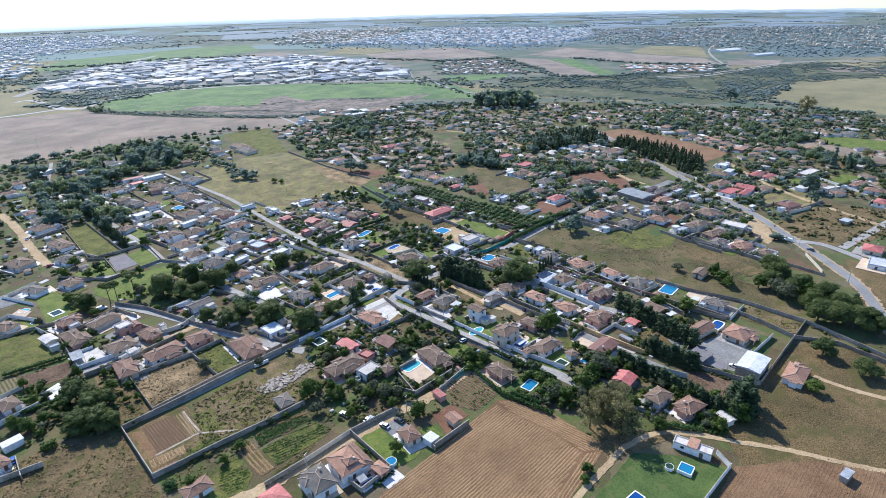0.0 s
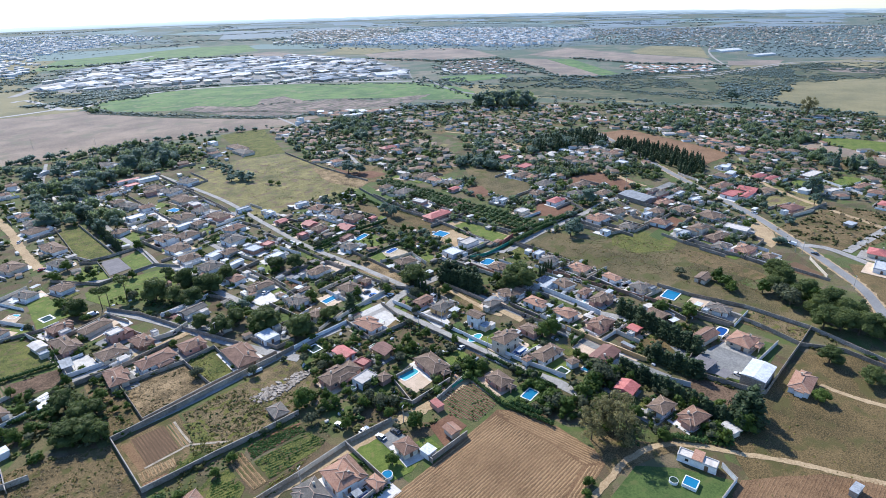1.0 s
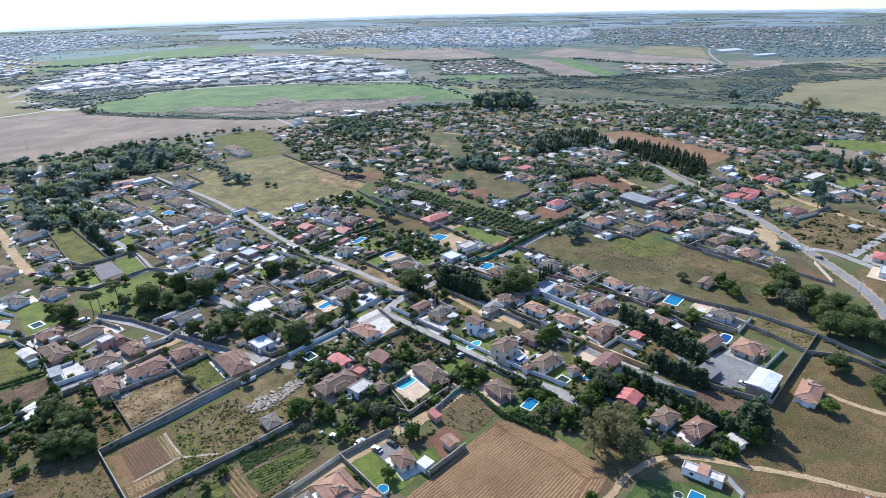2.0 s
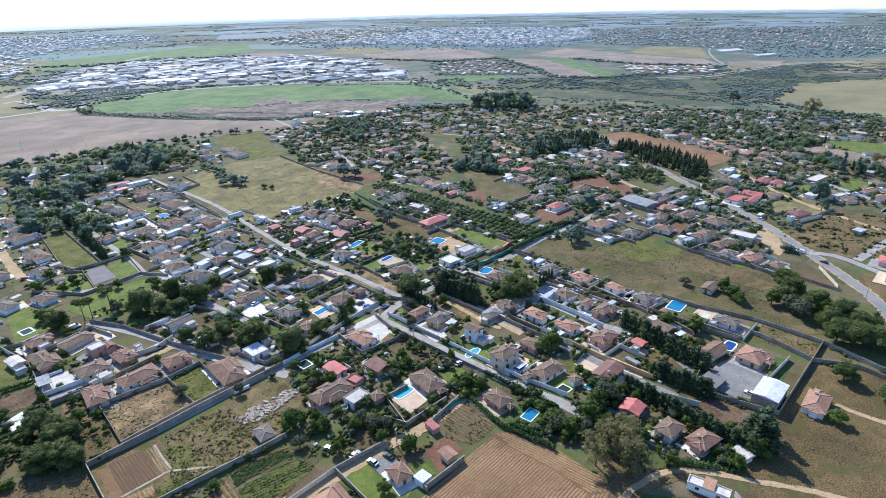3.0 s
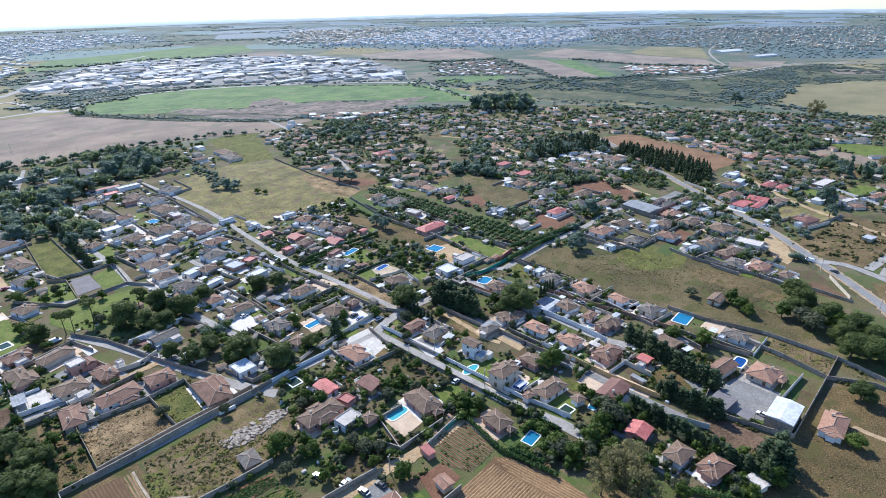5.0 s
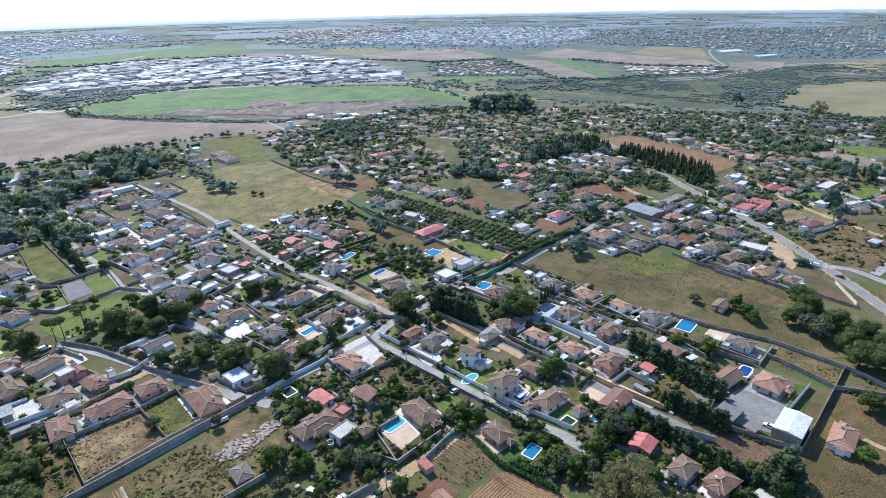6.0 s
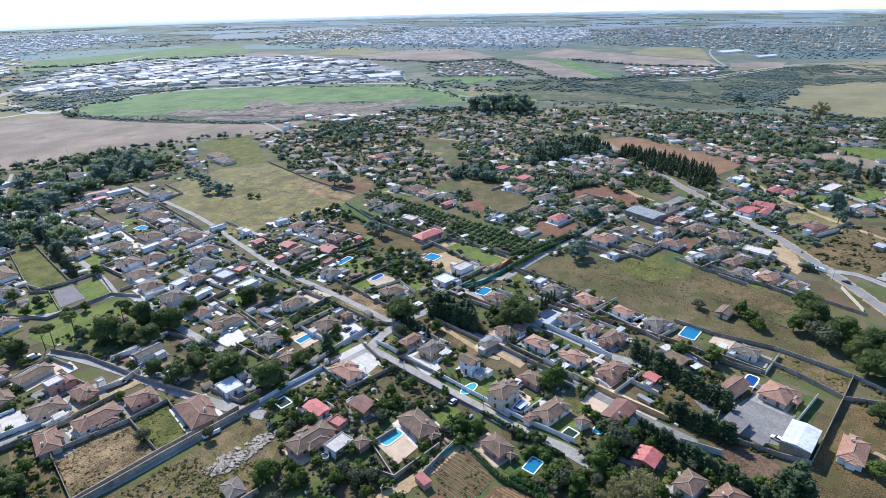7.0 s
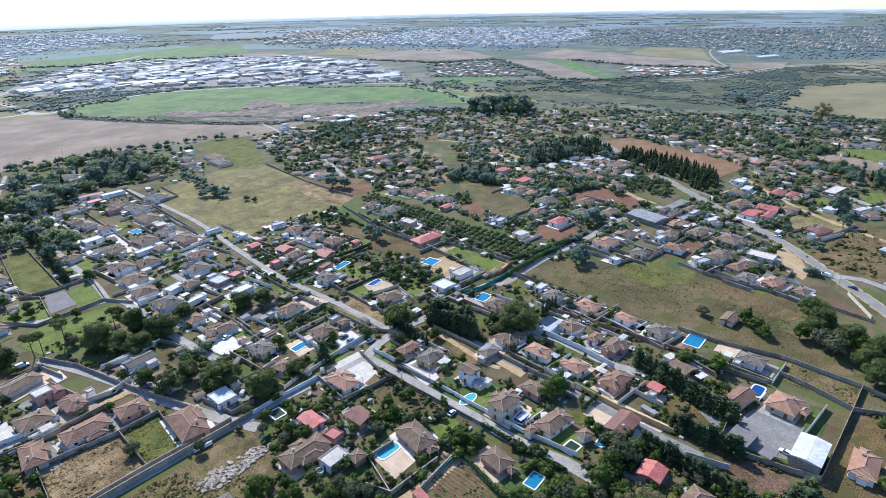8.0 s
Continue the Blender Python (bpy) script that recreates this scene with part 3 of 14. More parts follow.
def house(x, y, w, d, rot, eave=3.0, roof=None, walls=None, style="hip", fine=2, name="house", porch=False):
    """A house: body, roof with ridge tiles, openings, chimney. fine: 2 near, 1 farther, 0 far off."""
    roof, walls = roof or ROSE, walls or WHITE
    shape = {"hip": "hipped", "gable": "gabled", "flat": "flat", "lean": "low"}[style]
    tall = "two-storey" if eave > 4.6 else "single-storey"
    h = thing(name, pose(x, y, 0, 0, 0, rot), f"{tall} {WALLNAME[walls.name]} {name.replace('_', ' ')} with {shape} {ROOFNAME[roof.name]} roof", name.replace("_", " "), "houses" if name == "house" else "outbuildings")
    taken(box_outline(x, y, w, d, rot), 1.3)
    HOUSES.append((x, y, w, d, rot))
    s = Solid().box(-w / 2, w / 2, -d / 2, d / 2, -0.4, eave)
    s.box(-w / 2 - 0.05, w / 2 + 0.05, -d / 2 - 0.05, d / 2 + 0.05, -0.4, 0.35)
    rise = min(w, d) * 0.5 * 0.34
    if style == "gable":
        if w >= d:
            s.add([(sx * w / 2, yy, zz) for sx in (-1, 1) for yy, zz in ((-d / 2, eave), (d / 2, eave), (0, eave + rise * 0.98))], [(0, 1, 2), (5, 4, 3)])
        else:
            s.add([(xx, sy * d / 2, zz) for sy in (-1, 1) for xx, zz in ((-w / 2, eave), (w / 2, eave), (0, eave + rise * 0.98))], [(2, 1, 0), (3, 4, 5)])
    part("wall", s.mesh("wall", walls), h)
    if style in ("hip", "gable"):
        me, caps = roof_mesh(w, d, eave, rise, roof, style == "gable", 0.6 if fine else 0.4)
        part("roof", me, h)
        if fine and roof.name.endswith("tiles"):
            part("ridge_tiles", caps, h, "paler ridge tiles")
    else:
        r = Solid().box(-w / 2 - 0.15, w / 2 + 0.15, -d / 2 - 0.15, d / 2 + 0.15, eave, eave + 0.18)
        if style == "flat":
            for a0, a1, b0, b1 in ((-w / 2, w / 2, -d / 2, -d / 2 + 0.2), (-w / 2, w / 2, d / 2 - 0.2, d / 2), (-w / 2, -w / 2 + 0.2, -d / 2 + 0.2, d / 2 - 0.2), (w / 2 - 0.2, w / 2, -d / 2 + 0.2, d / 2 - 0.2)):
                r.box(a0, a1, b0, b1, eave + 0.18, eave + 0.5)
        part("roof", r.mesh("roof", roof) if style == "flat" else corrugated(w + 0.4, d + 0.4, eave, roof), h)
    if fine and name == "house":
        openings(h, w, d, eave, fine > 1)
        if style in ("hip", "gable") and w * d > 60:
            c = part("chimney", chimney_mesh(), h, "cream rendered chimney")
            c.matrix_basis = pose(w * random.choice((-0.22, 0.25)), d * random.choice((-0.2, 0.18)), eave + rise * 0.75)
    if porch:
        # a lower tiled porch on posts before the front
        pm, pc = roof_mesh(w * 0.45, 3.2, eave - 0.55, 0.8, roof, False, 0.25)
        pr = part("porch_roof", pm, h)
        pr.matrix_basis = pose(w * 0.1, -d / 2 - 1.5, 0)
        part("porch_ridge", pc, h).matrix_basis = pose(w * 0.1, -d / 2 - 1.5, 0)
        for sx in (-1, 1):
            part("porch_post", Solid().box(-0.15, 0.15, -0.15, 0.15, 0, eave - 0.55).mesh("porch_post", walls), h).matrix_basis = pose(w * 0.1 + sx * w * 0.21, -d / 2 - 2.9, 0)
    return h


def wing(h, x, y, w, d, eave, roof, walls, style="hip"):
    """An added wing of a house, as parts of it, in the house's own axes."""
    part("wing_wall", Solid().box(-w / 2, w / 2, -d / 2, d / 2, -0.3, eave).mesh("wing_wall", walls), h).matrix_basis = pose(x, y, 0)
    me, caps = roof_mesh(w, d, eave, min(w, d) * 0.21, roof, style == "gable", 0.4)
    part("wing_roof", me, h).matrix_basis = pose(x, y, 0.004)
    part("wing_ridge", caps, h, "paler ridge tiles").matrix_basis = pose(x, y, 0)
    taken([tuple((h.matrix_basis @ Vector((x + a * w / 2, y + b * d / 2, 0))).xy) for a, b in ((-1, -1), (1, -1), (1, 1), (-1, 1))], 0.8)
    return h


def corrugated(w, d, z, material):
    """A ribbed sheet roof, one folded sheet with its thickness."""
    n = max(4, int(w / 0.5))
    v, q = [], []
    for i in range(n + 1):
        x, up = -w / 2 + w * i / n, 0.07 * (i % 2)
        v += [(x, -d / 2, z + up + 0.1), (x, d / 2, z + up + 0.1), (x, -d / 2, z), (x, d / 2, z)]
    for i in range(n):
        o, p = 4 * i, 4 * i + 4
        q += [(o, p, p + 1, o + 1), (o + 2, o + 3, p + 3, p + 2), (o, o + 2, p + 2, p), (o + 1, p + 1, p + 3, o + 3)]
    q += [(0, 1, 3, 2), (4 * n, 4 * n + 2, 4 * n + 3, 4 * n + 1)]
    return mesh_of("roof", v, q, material)


def apron(x, y, w, d, rot, material, z):
    """The paved terrace that a house stands on."""
    patch("terrace", box_outline(x, y, w, d, rot), material, z, "paved terrace round a house", "terrace", block=False)


def garden_lawn(x, y, w, d, rot, material, z):
    patch("lawn", box_outline(x, y, w, d, rot), material, z, "patch of garden grass beside a house", "lawn", 0.4, False)


def roof_panel(h, x, y, w, d, z, material):
    """A stretch of another roofing laid over a flat roof, as a part of the house."""
    part("roof_panel", corrugated(w, d, z, material), h, "terracotta stretch of roof").matrix_basis = pose(x, y, 0)


def canopy(x, y, w, d, rot, z, material, label="open carport with a flat sheet roof on steel posts", name="carport"):
    c = thing(name, pose(x, y, 0, 0, 0, rot), label, name, "outbuildings")
    part("roof", corrugated(w, d, z, material), c)
    leg = Solid().box(-0.06, 0.06, -0.06, 0.06, 0, z).mesh("post", METAL)
    for sx in (-1, 1):
        for sy in (-1, 1):
            part("post", leg, c).matrix_basis = pose(sx * (w / 2 - 0.2), sy * (d / 2 - 0.2), 0)
    taken(box_outline(x, y, w, d, rot), 0.3)


def warehouse(x, y, w, d, rot, h, roof, walls, fine=1):
    b = thing("warehouse", pose(x, y, 0, 0, 0, rot), f"large {WALLNAME[walls.name]} industrial shed with {ROOFNAME[roof.name]} roof", "warehouse", "industrial sheds")
    part("wall", Solid().box(-w / 2, w / 2, -d / 2, d / 2, -0.5, h).mesh("wall", walls), b)
    s = Solid()
    rise = 0.07 * min(w, d)
    if w >= d:
        v = [(sx * (w / 2 + 0.2), yy, zz) for sx in (-1, 1) for yy, zz in ((-d / 2 - 0.2, h), (d / 2 + 0.2, h), (d / 2 + 0.2, h + 0.25), (0, h + 0.25 + rise), (-d / 2 - 0.2, h + 0.25))]
    else:
        v = [(xx, -sy * (d / 2 + 0.2), zz) for sy in (-1, 1) for xx, zz in ((-w / 2 - 0.2, h), (w / 2 + 0.2, h), (w / 2 + 0.2, h + 0.25), (0, h + 0.25 + rise), (-w / 2 - 0.2, h + 0.25))]
    s.add(v, [(4, 3, 2, 1, 0), (5, 6, 7, 8, 9), (0, 1, 6, 5), (1, 2, 7, 6), (2, 3, 8, 7), (3, 4, 9, 8), (4, 0, 5, 9)])
    part("roof", s.mesh("roof", roof), b)
    if fine:
        door = Solid().box(-min(w, 4) / 2, min(w, 4) / 2, -0.05, 0.08, 0, min(h - 0.5, 4)).mesh("door", SHEET)
        part("door", door, b).matrix_basis = pose(0, -d / 2, 0, 0, 0, 180)
    taken(box_outline(x, y, w, d, rot), 1.0)


# ---- pools ----
def pool(x, y, w, d, rot, colour, shape="square", deck=None, raised=0.0, rim=0.55):
    p = thing("swimming_pool", pose(x, y, 0.26, 0, 0, rot), f"{'raised ' if raised else ''}garden swimming pool with {colour.name.replace('_', ' ')} and pale coping", "pool", "garden pools")
    power = {"square": 0.12, "soft": 0.45, "round": 1.0}[shape]
    n = 28 if shape != "square" else 24
    ring = []
    for k in range(n):
        a = (k + 0.5) * 2 * math.pi / n
        c, s = math.cos(a), math.sin(a)
        ring.append((math.copysign(abs(c) ** power, c), math.copysign(abs(s) ** power, s)))
    top = raised + 0.06
    v, f = [], []
    for i, (a, b) in enumerate(ring):
        v += [(a * (w / 2 + rim), b * (d / 2 + rim), -0.2), (a * (w / 2 + rim), b * (d / 2 + rim), top), (a * w / 2, b * d / 2, top), (a * w / 2, b * d / 2, top - 0.45)]
    for i in range(n):
        o, q = 4 * i, 4 * ((i + 1) % n)
        f += [(o, q, q + 1, o + 1), (o + 1, q + 1, q + 2, o + 2), (o + 2, q + 2, q + 3, o + 3)]
    part("coping", mesh_of("coping", v, f, deck or WHITE), p)
    part("water", mesh_of("water", [(a * w / 2, b * d / 2, top - 0.12) for a, b in ring], [tuple(range(n))], colour), p)
    taken(box_outline(x, y, w, d, rot), 1.5)


# ---- plants ----
def crown_mesh(name, lumps, leaves, size, material, seed, core=True, open_crown=False, dense=False):
    """A crown: dark uneven cores, and many leaf tufts that stand out of them."""
    rng = np.random.RandomState(seed)
    verts, faces = [], []
    bm = bmesh.new()
    bmesh.ops.create_icosphere(bm, subdivisions=2 if dense else 1, radius=1)
    ico = np.array([v.co[:] for v in bm.verts])
    tri = [tuple(v.index for v in f.verts) for f in bm.faces]
    bm.free()
    if leaves <= 13:   # eight-sided cores for plants past counting
        ico = np.array([(1, 0, 0), (0, 1, 0), (-1, 0, 0), (0, -1, 0), (0, 0, 1), (0, 0, -1)]) * 1.12
        tri = [(0, 1, 4), (1, 2, 4), (2, 3, 4), (3, 0, 4), (1, 0, 5), (2, 1, 5), (3, 2, 5), (0, 3, 5)]
    if not core:   # a four-sided heap, for tufts of grass and weeds
        ico = np.array([(1, 0, 0), (0, 1, 0), (-1, 0, 0), (0, -1, 0), (0.1, 0, 1)])
        tri = [(0, 1, 4), (1, 2, 4), (2, 3, 4), (3, 0, 4)]
    total = sum(l[3] ** 2 for l in lumps)
    for cx, cy, cz, r, squash in lumps:
        o = len(verts)
        if open_crown:
            tri = []
        k = (0.84 if dense else 0.8) * r * rng.uniform(0.8, 1.1, (len(ico), 1))
        if tri:
            verts += (ico * k * (1, 1, squash) + (cx, cy, cz)).tolist()
        faces += [tuple(i + o for i in f) for f in tri]
        n = max(3, int(leaves * r * r / total))
        d = rng.normal(size=(n, 3))
        d /= np.linalg.norm(d, axis=1)[:, None]
        d[:, 2] = np.where(d[:, 2] < -0.45, -d[:, 2], d[:, 2])
        p = d * r * rng.uniform(0.4 if open_crown else 0.72, 1.12, (n, 1)) * (1, 1, squash) + (cx, cy, cz)
        u = np.cross(d, rng.normal(size=(n, 3)))
        u /= np.linalg.norm(u, axis=1)[:, None]
        w = np.cross(d, u) + d * rng.uniform(-0.7, 0.7, (n, 1))
        a = size * rng.uniform(0.6, 1.5, (n, 1))
        o = len(verts)
        quad = np.stack([p - u * a * 0.5, p - w * a * 0.5, p + u * a * 0.5, p + w * a * 0.6 + d * a * 0.3], 1).reshape(-1, 3)
        verts += quad.tolist()
        faces += [(o + 4 * i, o + 4 * i + 1, o + 4 * i + 2, o + 4 * i + 3) for i in range(n)]
    return mesh_of(name, verts, faces, material)


def trunk_mesh(height, r, limbs, seed, spread=0.8, lean=0.0):
    """A tapered six-sided trunk with limbs that rise from its upper half."""
    rng = random.Random(seed)
    s = Solid()

    def limb(a, b, r0, r1):
        a, b = Vector(a), Vector(b)
        d = (b - a).normalized()
        u = d.orthogonal().normalized()
        w = d.cross(u)
        ring = [(math.cos(i * math.pi / 3), math.sin(i * math.pi / 3)) for i in range(6)]
        s.add([a + (u * c + w * q) * r0 for c, q in ring] + [b + (u * c + w * q) * r1 for c, q in ring], [(i, (i + 1) % 6, 6 + (i + 1) % 6, 6 + i) for i in range(6)])

    mid, top = (lean * 0.4, lean * 0.2, height * 0.55), (lean, lean * 0.4, height)
    limb((0, 0, -0.3), mid, r * 1.25, r * 0.8)
    limb(mid, top, r * 0.8, r * 0.35)
    for i in range(limbs):
        a = i * 2 * math.pi / max(limbs, 1) + rng.uniform(-0.4, 0.4)
        z = height * rng.uniform(0.5, 0.85)
        reach = spread * height * rng.uniform(0.25, 0.45)
        limb((mid[0], mid[1], z), (mid[0] + math.cos(a) * reach, mid[1] + math.sin(a) * reach, z + height * rng.uniform(0.12, 0.3)), r * 0.45, r * 0.15)
    return s.mesh("trunk", BARK)


def lump_ring(rng, n, radius, z, r, squash=0.8, jitter=0.35):
    out = []
    for i in range(n):
        a = i * 2 * math.pi / n + rng.uniform(-0.4, 0.4)
        k = radius * rng.uniform(0.5, 1.15)
        out.append((math.cos(a) * k, math.sin(a) * k, z + rng.uniform(-jitter, jitter) * r, r * rng.uniform(0.6, 1.25), squash))
    return out


# every kind is modelled about 1 m high and scaled to its height in metres
def plant_kind(name, label, crown_material, build, variants, light):
    """Builds the variants of one kind of plant off to themselves; light: the leaf tufts of one."""
    kit = []
    for k in range(variants):
        rng = random.Random(hash_name(name) + k)
        lumps, trunk_h, trunk_r, limbs, size = build(rng)
        crown = crown_mesh("crown", lumps, light, size, crown_material, hash_name(name) % 1000 + k, open_crown=name == "eucalyptus", dense=crown_material is PINE_LEAF)
        trunk = trunk_mesh(trunk_h, trunk_r, limbs, hash_name(name) + k, lean=rng.uniform(-0.04, 0.04)) if trunk_h else None
        kit.append((crown, trunk))
    return name, label, kit


def hash_name(s):
    return sum(ord(c) * (i + 7) for i, c in enumerate(s))


def broad(rng):
    return [(0, 0, 0.5, 0.29, 1.15)] + lump_ring(rng, 7, 0.29, 0.42, 0.2, 1.05, 0.6) + lump_ring(rng, 4, 0.18, 0.74, 0.17, 1.0, 0.5), 0.5, 0.035, 4, 0.046


def round_pine(rng):
    return [(0, 0, 0.6, 0.3, 1.0)] + lump_ring(rng, 8, 0.35, 0.47, 0.21, 0.95, 0.7) + lump_ring(rng, 5, 0.21, 0.76, 0.18, 0.8, 0.5), 0.55, 0.03, 6, 0.04


def umbrella_pine(rng):
    return lump_ring(rng, 7, 0.22, 0.86, 0.13, 0.6, 0.2) + [(0, 0, 0.9, 0.17, 0.6)], 0.88, 0.018, 5, 0.04


def cypress(rng):
    return [(rng.uniform(-0.02, 0.02), rng.uniform(-0.02, 0.02), 0.1 + 0.125 * i, 0.16 * (1 - 0.09 * i) * rng.uniform(0.85, 1.15), 1.2) for i in range(7)], 0.3, 0.02, 0, 0.04


def bush(rng):
    return lump_ring(rng, 4, 0.36, 0.32, 0.42) + [(0, 0, 0.5, 0.44, 1.0)], 0, 0, 0, 0.15


def olive(rng):
    return [(0, 0, 0.55, 0.34, 0.95)] + lump_ring(rng, 5, 0.27, 0.52, 0.23, 0.95), 0.45, 0.04, 3, 0.075


def gum(rng):
    return lump_ring(rng, 6, 0.42, 0.34, 0.12, 1.1, 0.9) + lump_ring(rng, 7, 0.36, 0.55, 0.12, 1.1, 0.9) + lump_ring(rng, 6, 0.24, 0.78, 0.11, 1.1, 0.8) + lump_ring(rng, 4, 0.1, 0.5, 0.12, 1.4, 0.8), 0.82, 0.025, 8, 0.03


KINDS = {}
for key, row in {
    "broad": ("broadleaf_tree", "leafy green garden tree with a rounded crown", BROAD_LEAF, broad, 6, 520),
    "pine": ("stone_pine", "dark green stone pine with a dense domed crown", PINE_LEAF, round_pine, 4, 2100),
    "umbrella": ("umbrella_pine", "tall bare-trunked pine with a flat umbrella crown", PINE_LEAF, umbrella_pine, 3, 600),
    "cypress": ("cypress", "narrow dark green cypress in a row", CYPRESS_LEAF, cypress, 3, 260),
    "bush": ("shrub", "low rounded garden shrub", SHRUB_LEAF, bush, 4, 150),
    "green_bush": ("shrub", "dense dark green shrub", HEDGE_LEAF, bush, 4, 150),
    "olive": ("olive_tree", "grey-green olive tree in a garden", OLIVE_LEAF, olive, 4, 400),
    "citrus": ("citrus_tree", "dark green citrus tree in an orchard row", HEDGE_LEAF, olive, 3, 150),
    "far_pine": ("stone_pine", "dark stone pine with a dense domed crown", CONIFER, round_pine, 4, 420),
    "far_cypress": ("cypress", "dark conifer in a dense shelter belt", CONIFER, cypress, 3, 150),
    "gum": ("eucalyptus", "tall open-crowned eucalyptus with olive leaves", GUM_LEAF, gum, 3, 2600),
}.items():
    KINDS[key] = plant_kind(*row)


def plant(key, x, y, height, wide=1.0, rng=random):
    name, label, kit = KINDS[key]
    crown, trunk = kit[rng.randrange(len(kit))]
    m = pose(x, y, 0, 0, 0, rng.uniform(0, 360))
    if trunk:
        t = thing(name, m, label, "tree", name)
        t.scale = (height * wide, height * wide, height)
        part("trunk", trunk, t), part("crown", crown, t)
    else:
        t = tagged(new(name, crown), label, "shrub", name)
        t.matrix_basis = m
        t.scale = (height * wide, height * wide, height)
    return t


def fast_mesh(name, verts, tris, material):
    me = bpy.data.meshes.new(name)
    me.vertices.add(len(verts)), me.loops.add(len(tris) * 3), me.polygons.add(len(tris))
    me.vertices.foreach_set("co", np.asarray(verts, dtype=np.float32).ravel())
    me.loops.foreach_set("vertex_index", np.asarray(tris, dtype=np.int32).ravel())
    me.polygons.foreach_set("loop_start", np.arange(0, len(tris) * 3, 3, dtype=np.int32))
    me.update(calc_edges=True)
    me.materials.append(material)
    return me


def arrays(me):
    """A mesh's points and its triangles."""
    me.calc_loop_triangles()
    v, t = np.empty(len(me.vertices) * 3, dtype=np.float32), np.empty(len(me.loop_triangles) * 3, dtype=np.int32)
    me.vertices.foreach_get("co", v), me.loop_triangles.foreach_get("vertices", t)
    return v.reshape(-1, 3), t.reshape(-1, 3)


def light_crowns(build, material, leaves, seed, size=0.13, core=True, variants=5, open_crown=False):
    return [arrays(crown_mesh("crown", build(random.Random(seed + k))[0], leaves, size, material, seed + k, core, open_crown)) for k in range(variants)], material


def thin_broad(rng):
    return [(0, 0, 0.5, 0.36, 1.2)] + lump_ring(rng, 2, 0.28, 0.46, 0.26, 1.1), 0, 0, 0, 0.1


def full_broad(rng):
    return [(0, 0, 0.5, 0.34, 1.2)] + lump_ring(rng, 5, 0.28, 0.44, 0.2, 1.1), 0, 0, 0, 0.1


def thin_dome(rng):
    return [(0, 0, 0.5, 0.42, 0.95)] + lump_ring(rng, 3, 0.36, 0.42, 0.28, 0.9), 0, 0, 0, 0.1


def thin_spire(rng):
    return [(0, 0, 0.3, 0.23, 1.4), (0, 0, 0.6, 0.16, 1.5), (0, 0, 0.84, 0.08, 2.0)], 0, 0, 0, 0.1


def mound(rng):
    return lump_ring(rng, 2, 0.3, 0.34, 0.46, 0.85), 0, 0, 0, 0.15


def thicket(rng):
    return [(math.cos(a) * r, math.sin(a) * r, 0.3, rng.uniform(0.16, 0.36), 1.2) for a, r in ((rng.uniform(0, 6.28), rng.uniform(0.1, 0.95)) for _ in range(4))], 0, 0, 0, 0.15


def heap(rng):
    return [(0, 0, 0.36, 0.55, 0.9)], 0, 0, 0, 0.15


def tuft(rng):
    return [(rng.uniform(-0.2, 0.2), rng.uniform(-0.2, 0.2), 0.1, 0.5, 1.2)], 0, 0, 0, 0.15


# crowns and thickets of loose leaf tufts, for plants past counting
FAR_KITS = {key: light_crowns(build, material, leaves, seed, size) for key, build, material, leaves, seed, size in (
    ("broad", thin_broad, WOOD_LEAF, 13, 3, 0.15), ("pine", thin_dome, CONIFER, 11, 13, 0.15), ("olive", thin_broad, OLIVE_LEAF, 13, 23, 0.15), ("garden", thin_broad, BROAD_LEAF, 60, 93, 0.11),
    ("spire", thin_spire, CYPRESS_LEAF, 24, 33, 0.12), ("belt", thin_spire, CYPRESS_LEAF, 40, 34, 0.085), ("tall", full_broad, WOOD_LEAF, 90, 4, 0.095), ("tall_pine", thin_dome, CONIFER, 90, 14, 0.095), ("bush", mound, SHRUB_LEAF, 11, 43, 0.2), ("green_bush", mound, HEDGE_LEAF, 11, 53, 0.2), ("hazel", thicket, HAZED_WOOD, 8, 83, 0.2), ("coppice", heap, FAR_WOOD, 3, 84, 0.2))}
FAR_KITS.update({key: light_crowns(tuft, material, leaves, seed, 0.5, False) for key, material, leaves, seed in (("dry", DRY_LEAF, 6, 63), ("crop", CROP_LEAF, 8, 103), ("leek", LEEK_LEAF, 7, 113), ("weed", WEED_LEAF, 6, 73))})


def stuff_plants(name, spots, key, low, high, seed, label, category="trees", wide=(0.8, 1.4)):
    """Plants past counting, at those spots, joined into one."""
    if not spots:
        return
    kit, material = FAR_KITS[key]
    rng = np.random.RandomState(seed)
    vs, ts, o = [], [], 0
    for x, y in spots:
        v, t = kit[rng.randint(len(kit))]
        h, a = low + (high - low) * rng.rand() ** (2.6 if high < 1.2 else 1.6), rng.uniform(0, 6.28)
        k = h * rng.uniform(*wide)
        c, s = math.cos(a) * k, math.sin(a) * k
        vs.append(np.stack([x + c * v[:, 0] - s * v[:, 1], y + s * v[:, 0] + c * v[:, 1], h * (v[:, 2] - 0.06)], 1))
        ts.append(t + o)
        o += len(v)
    tagged(new(name, fast_mesh(name, np.concatenate(vs), np.concatenate(ts), material)), label, category, kind="stuff")


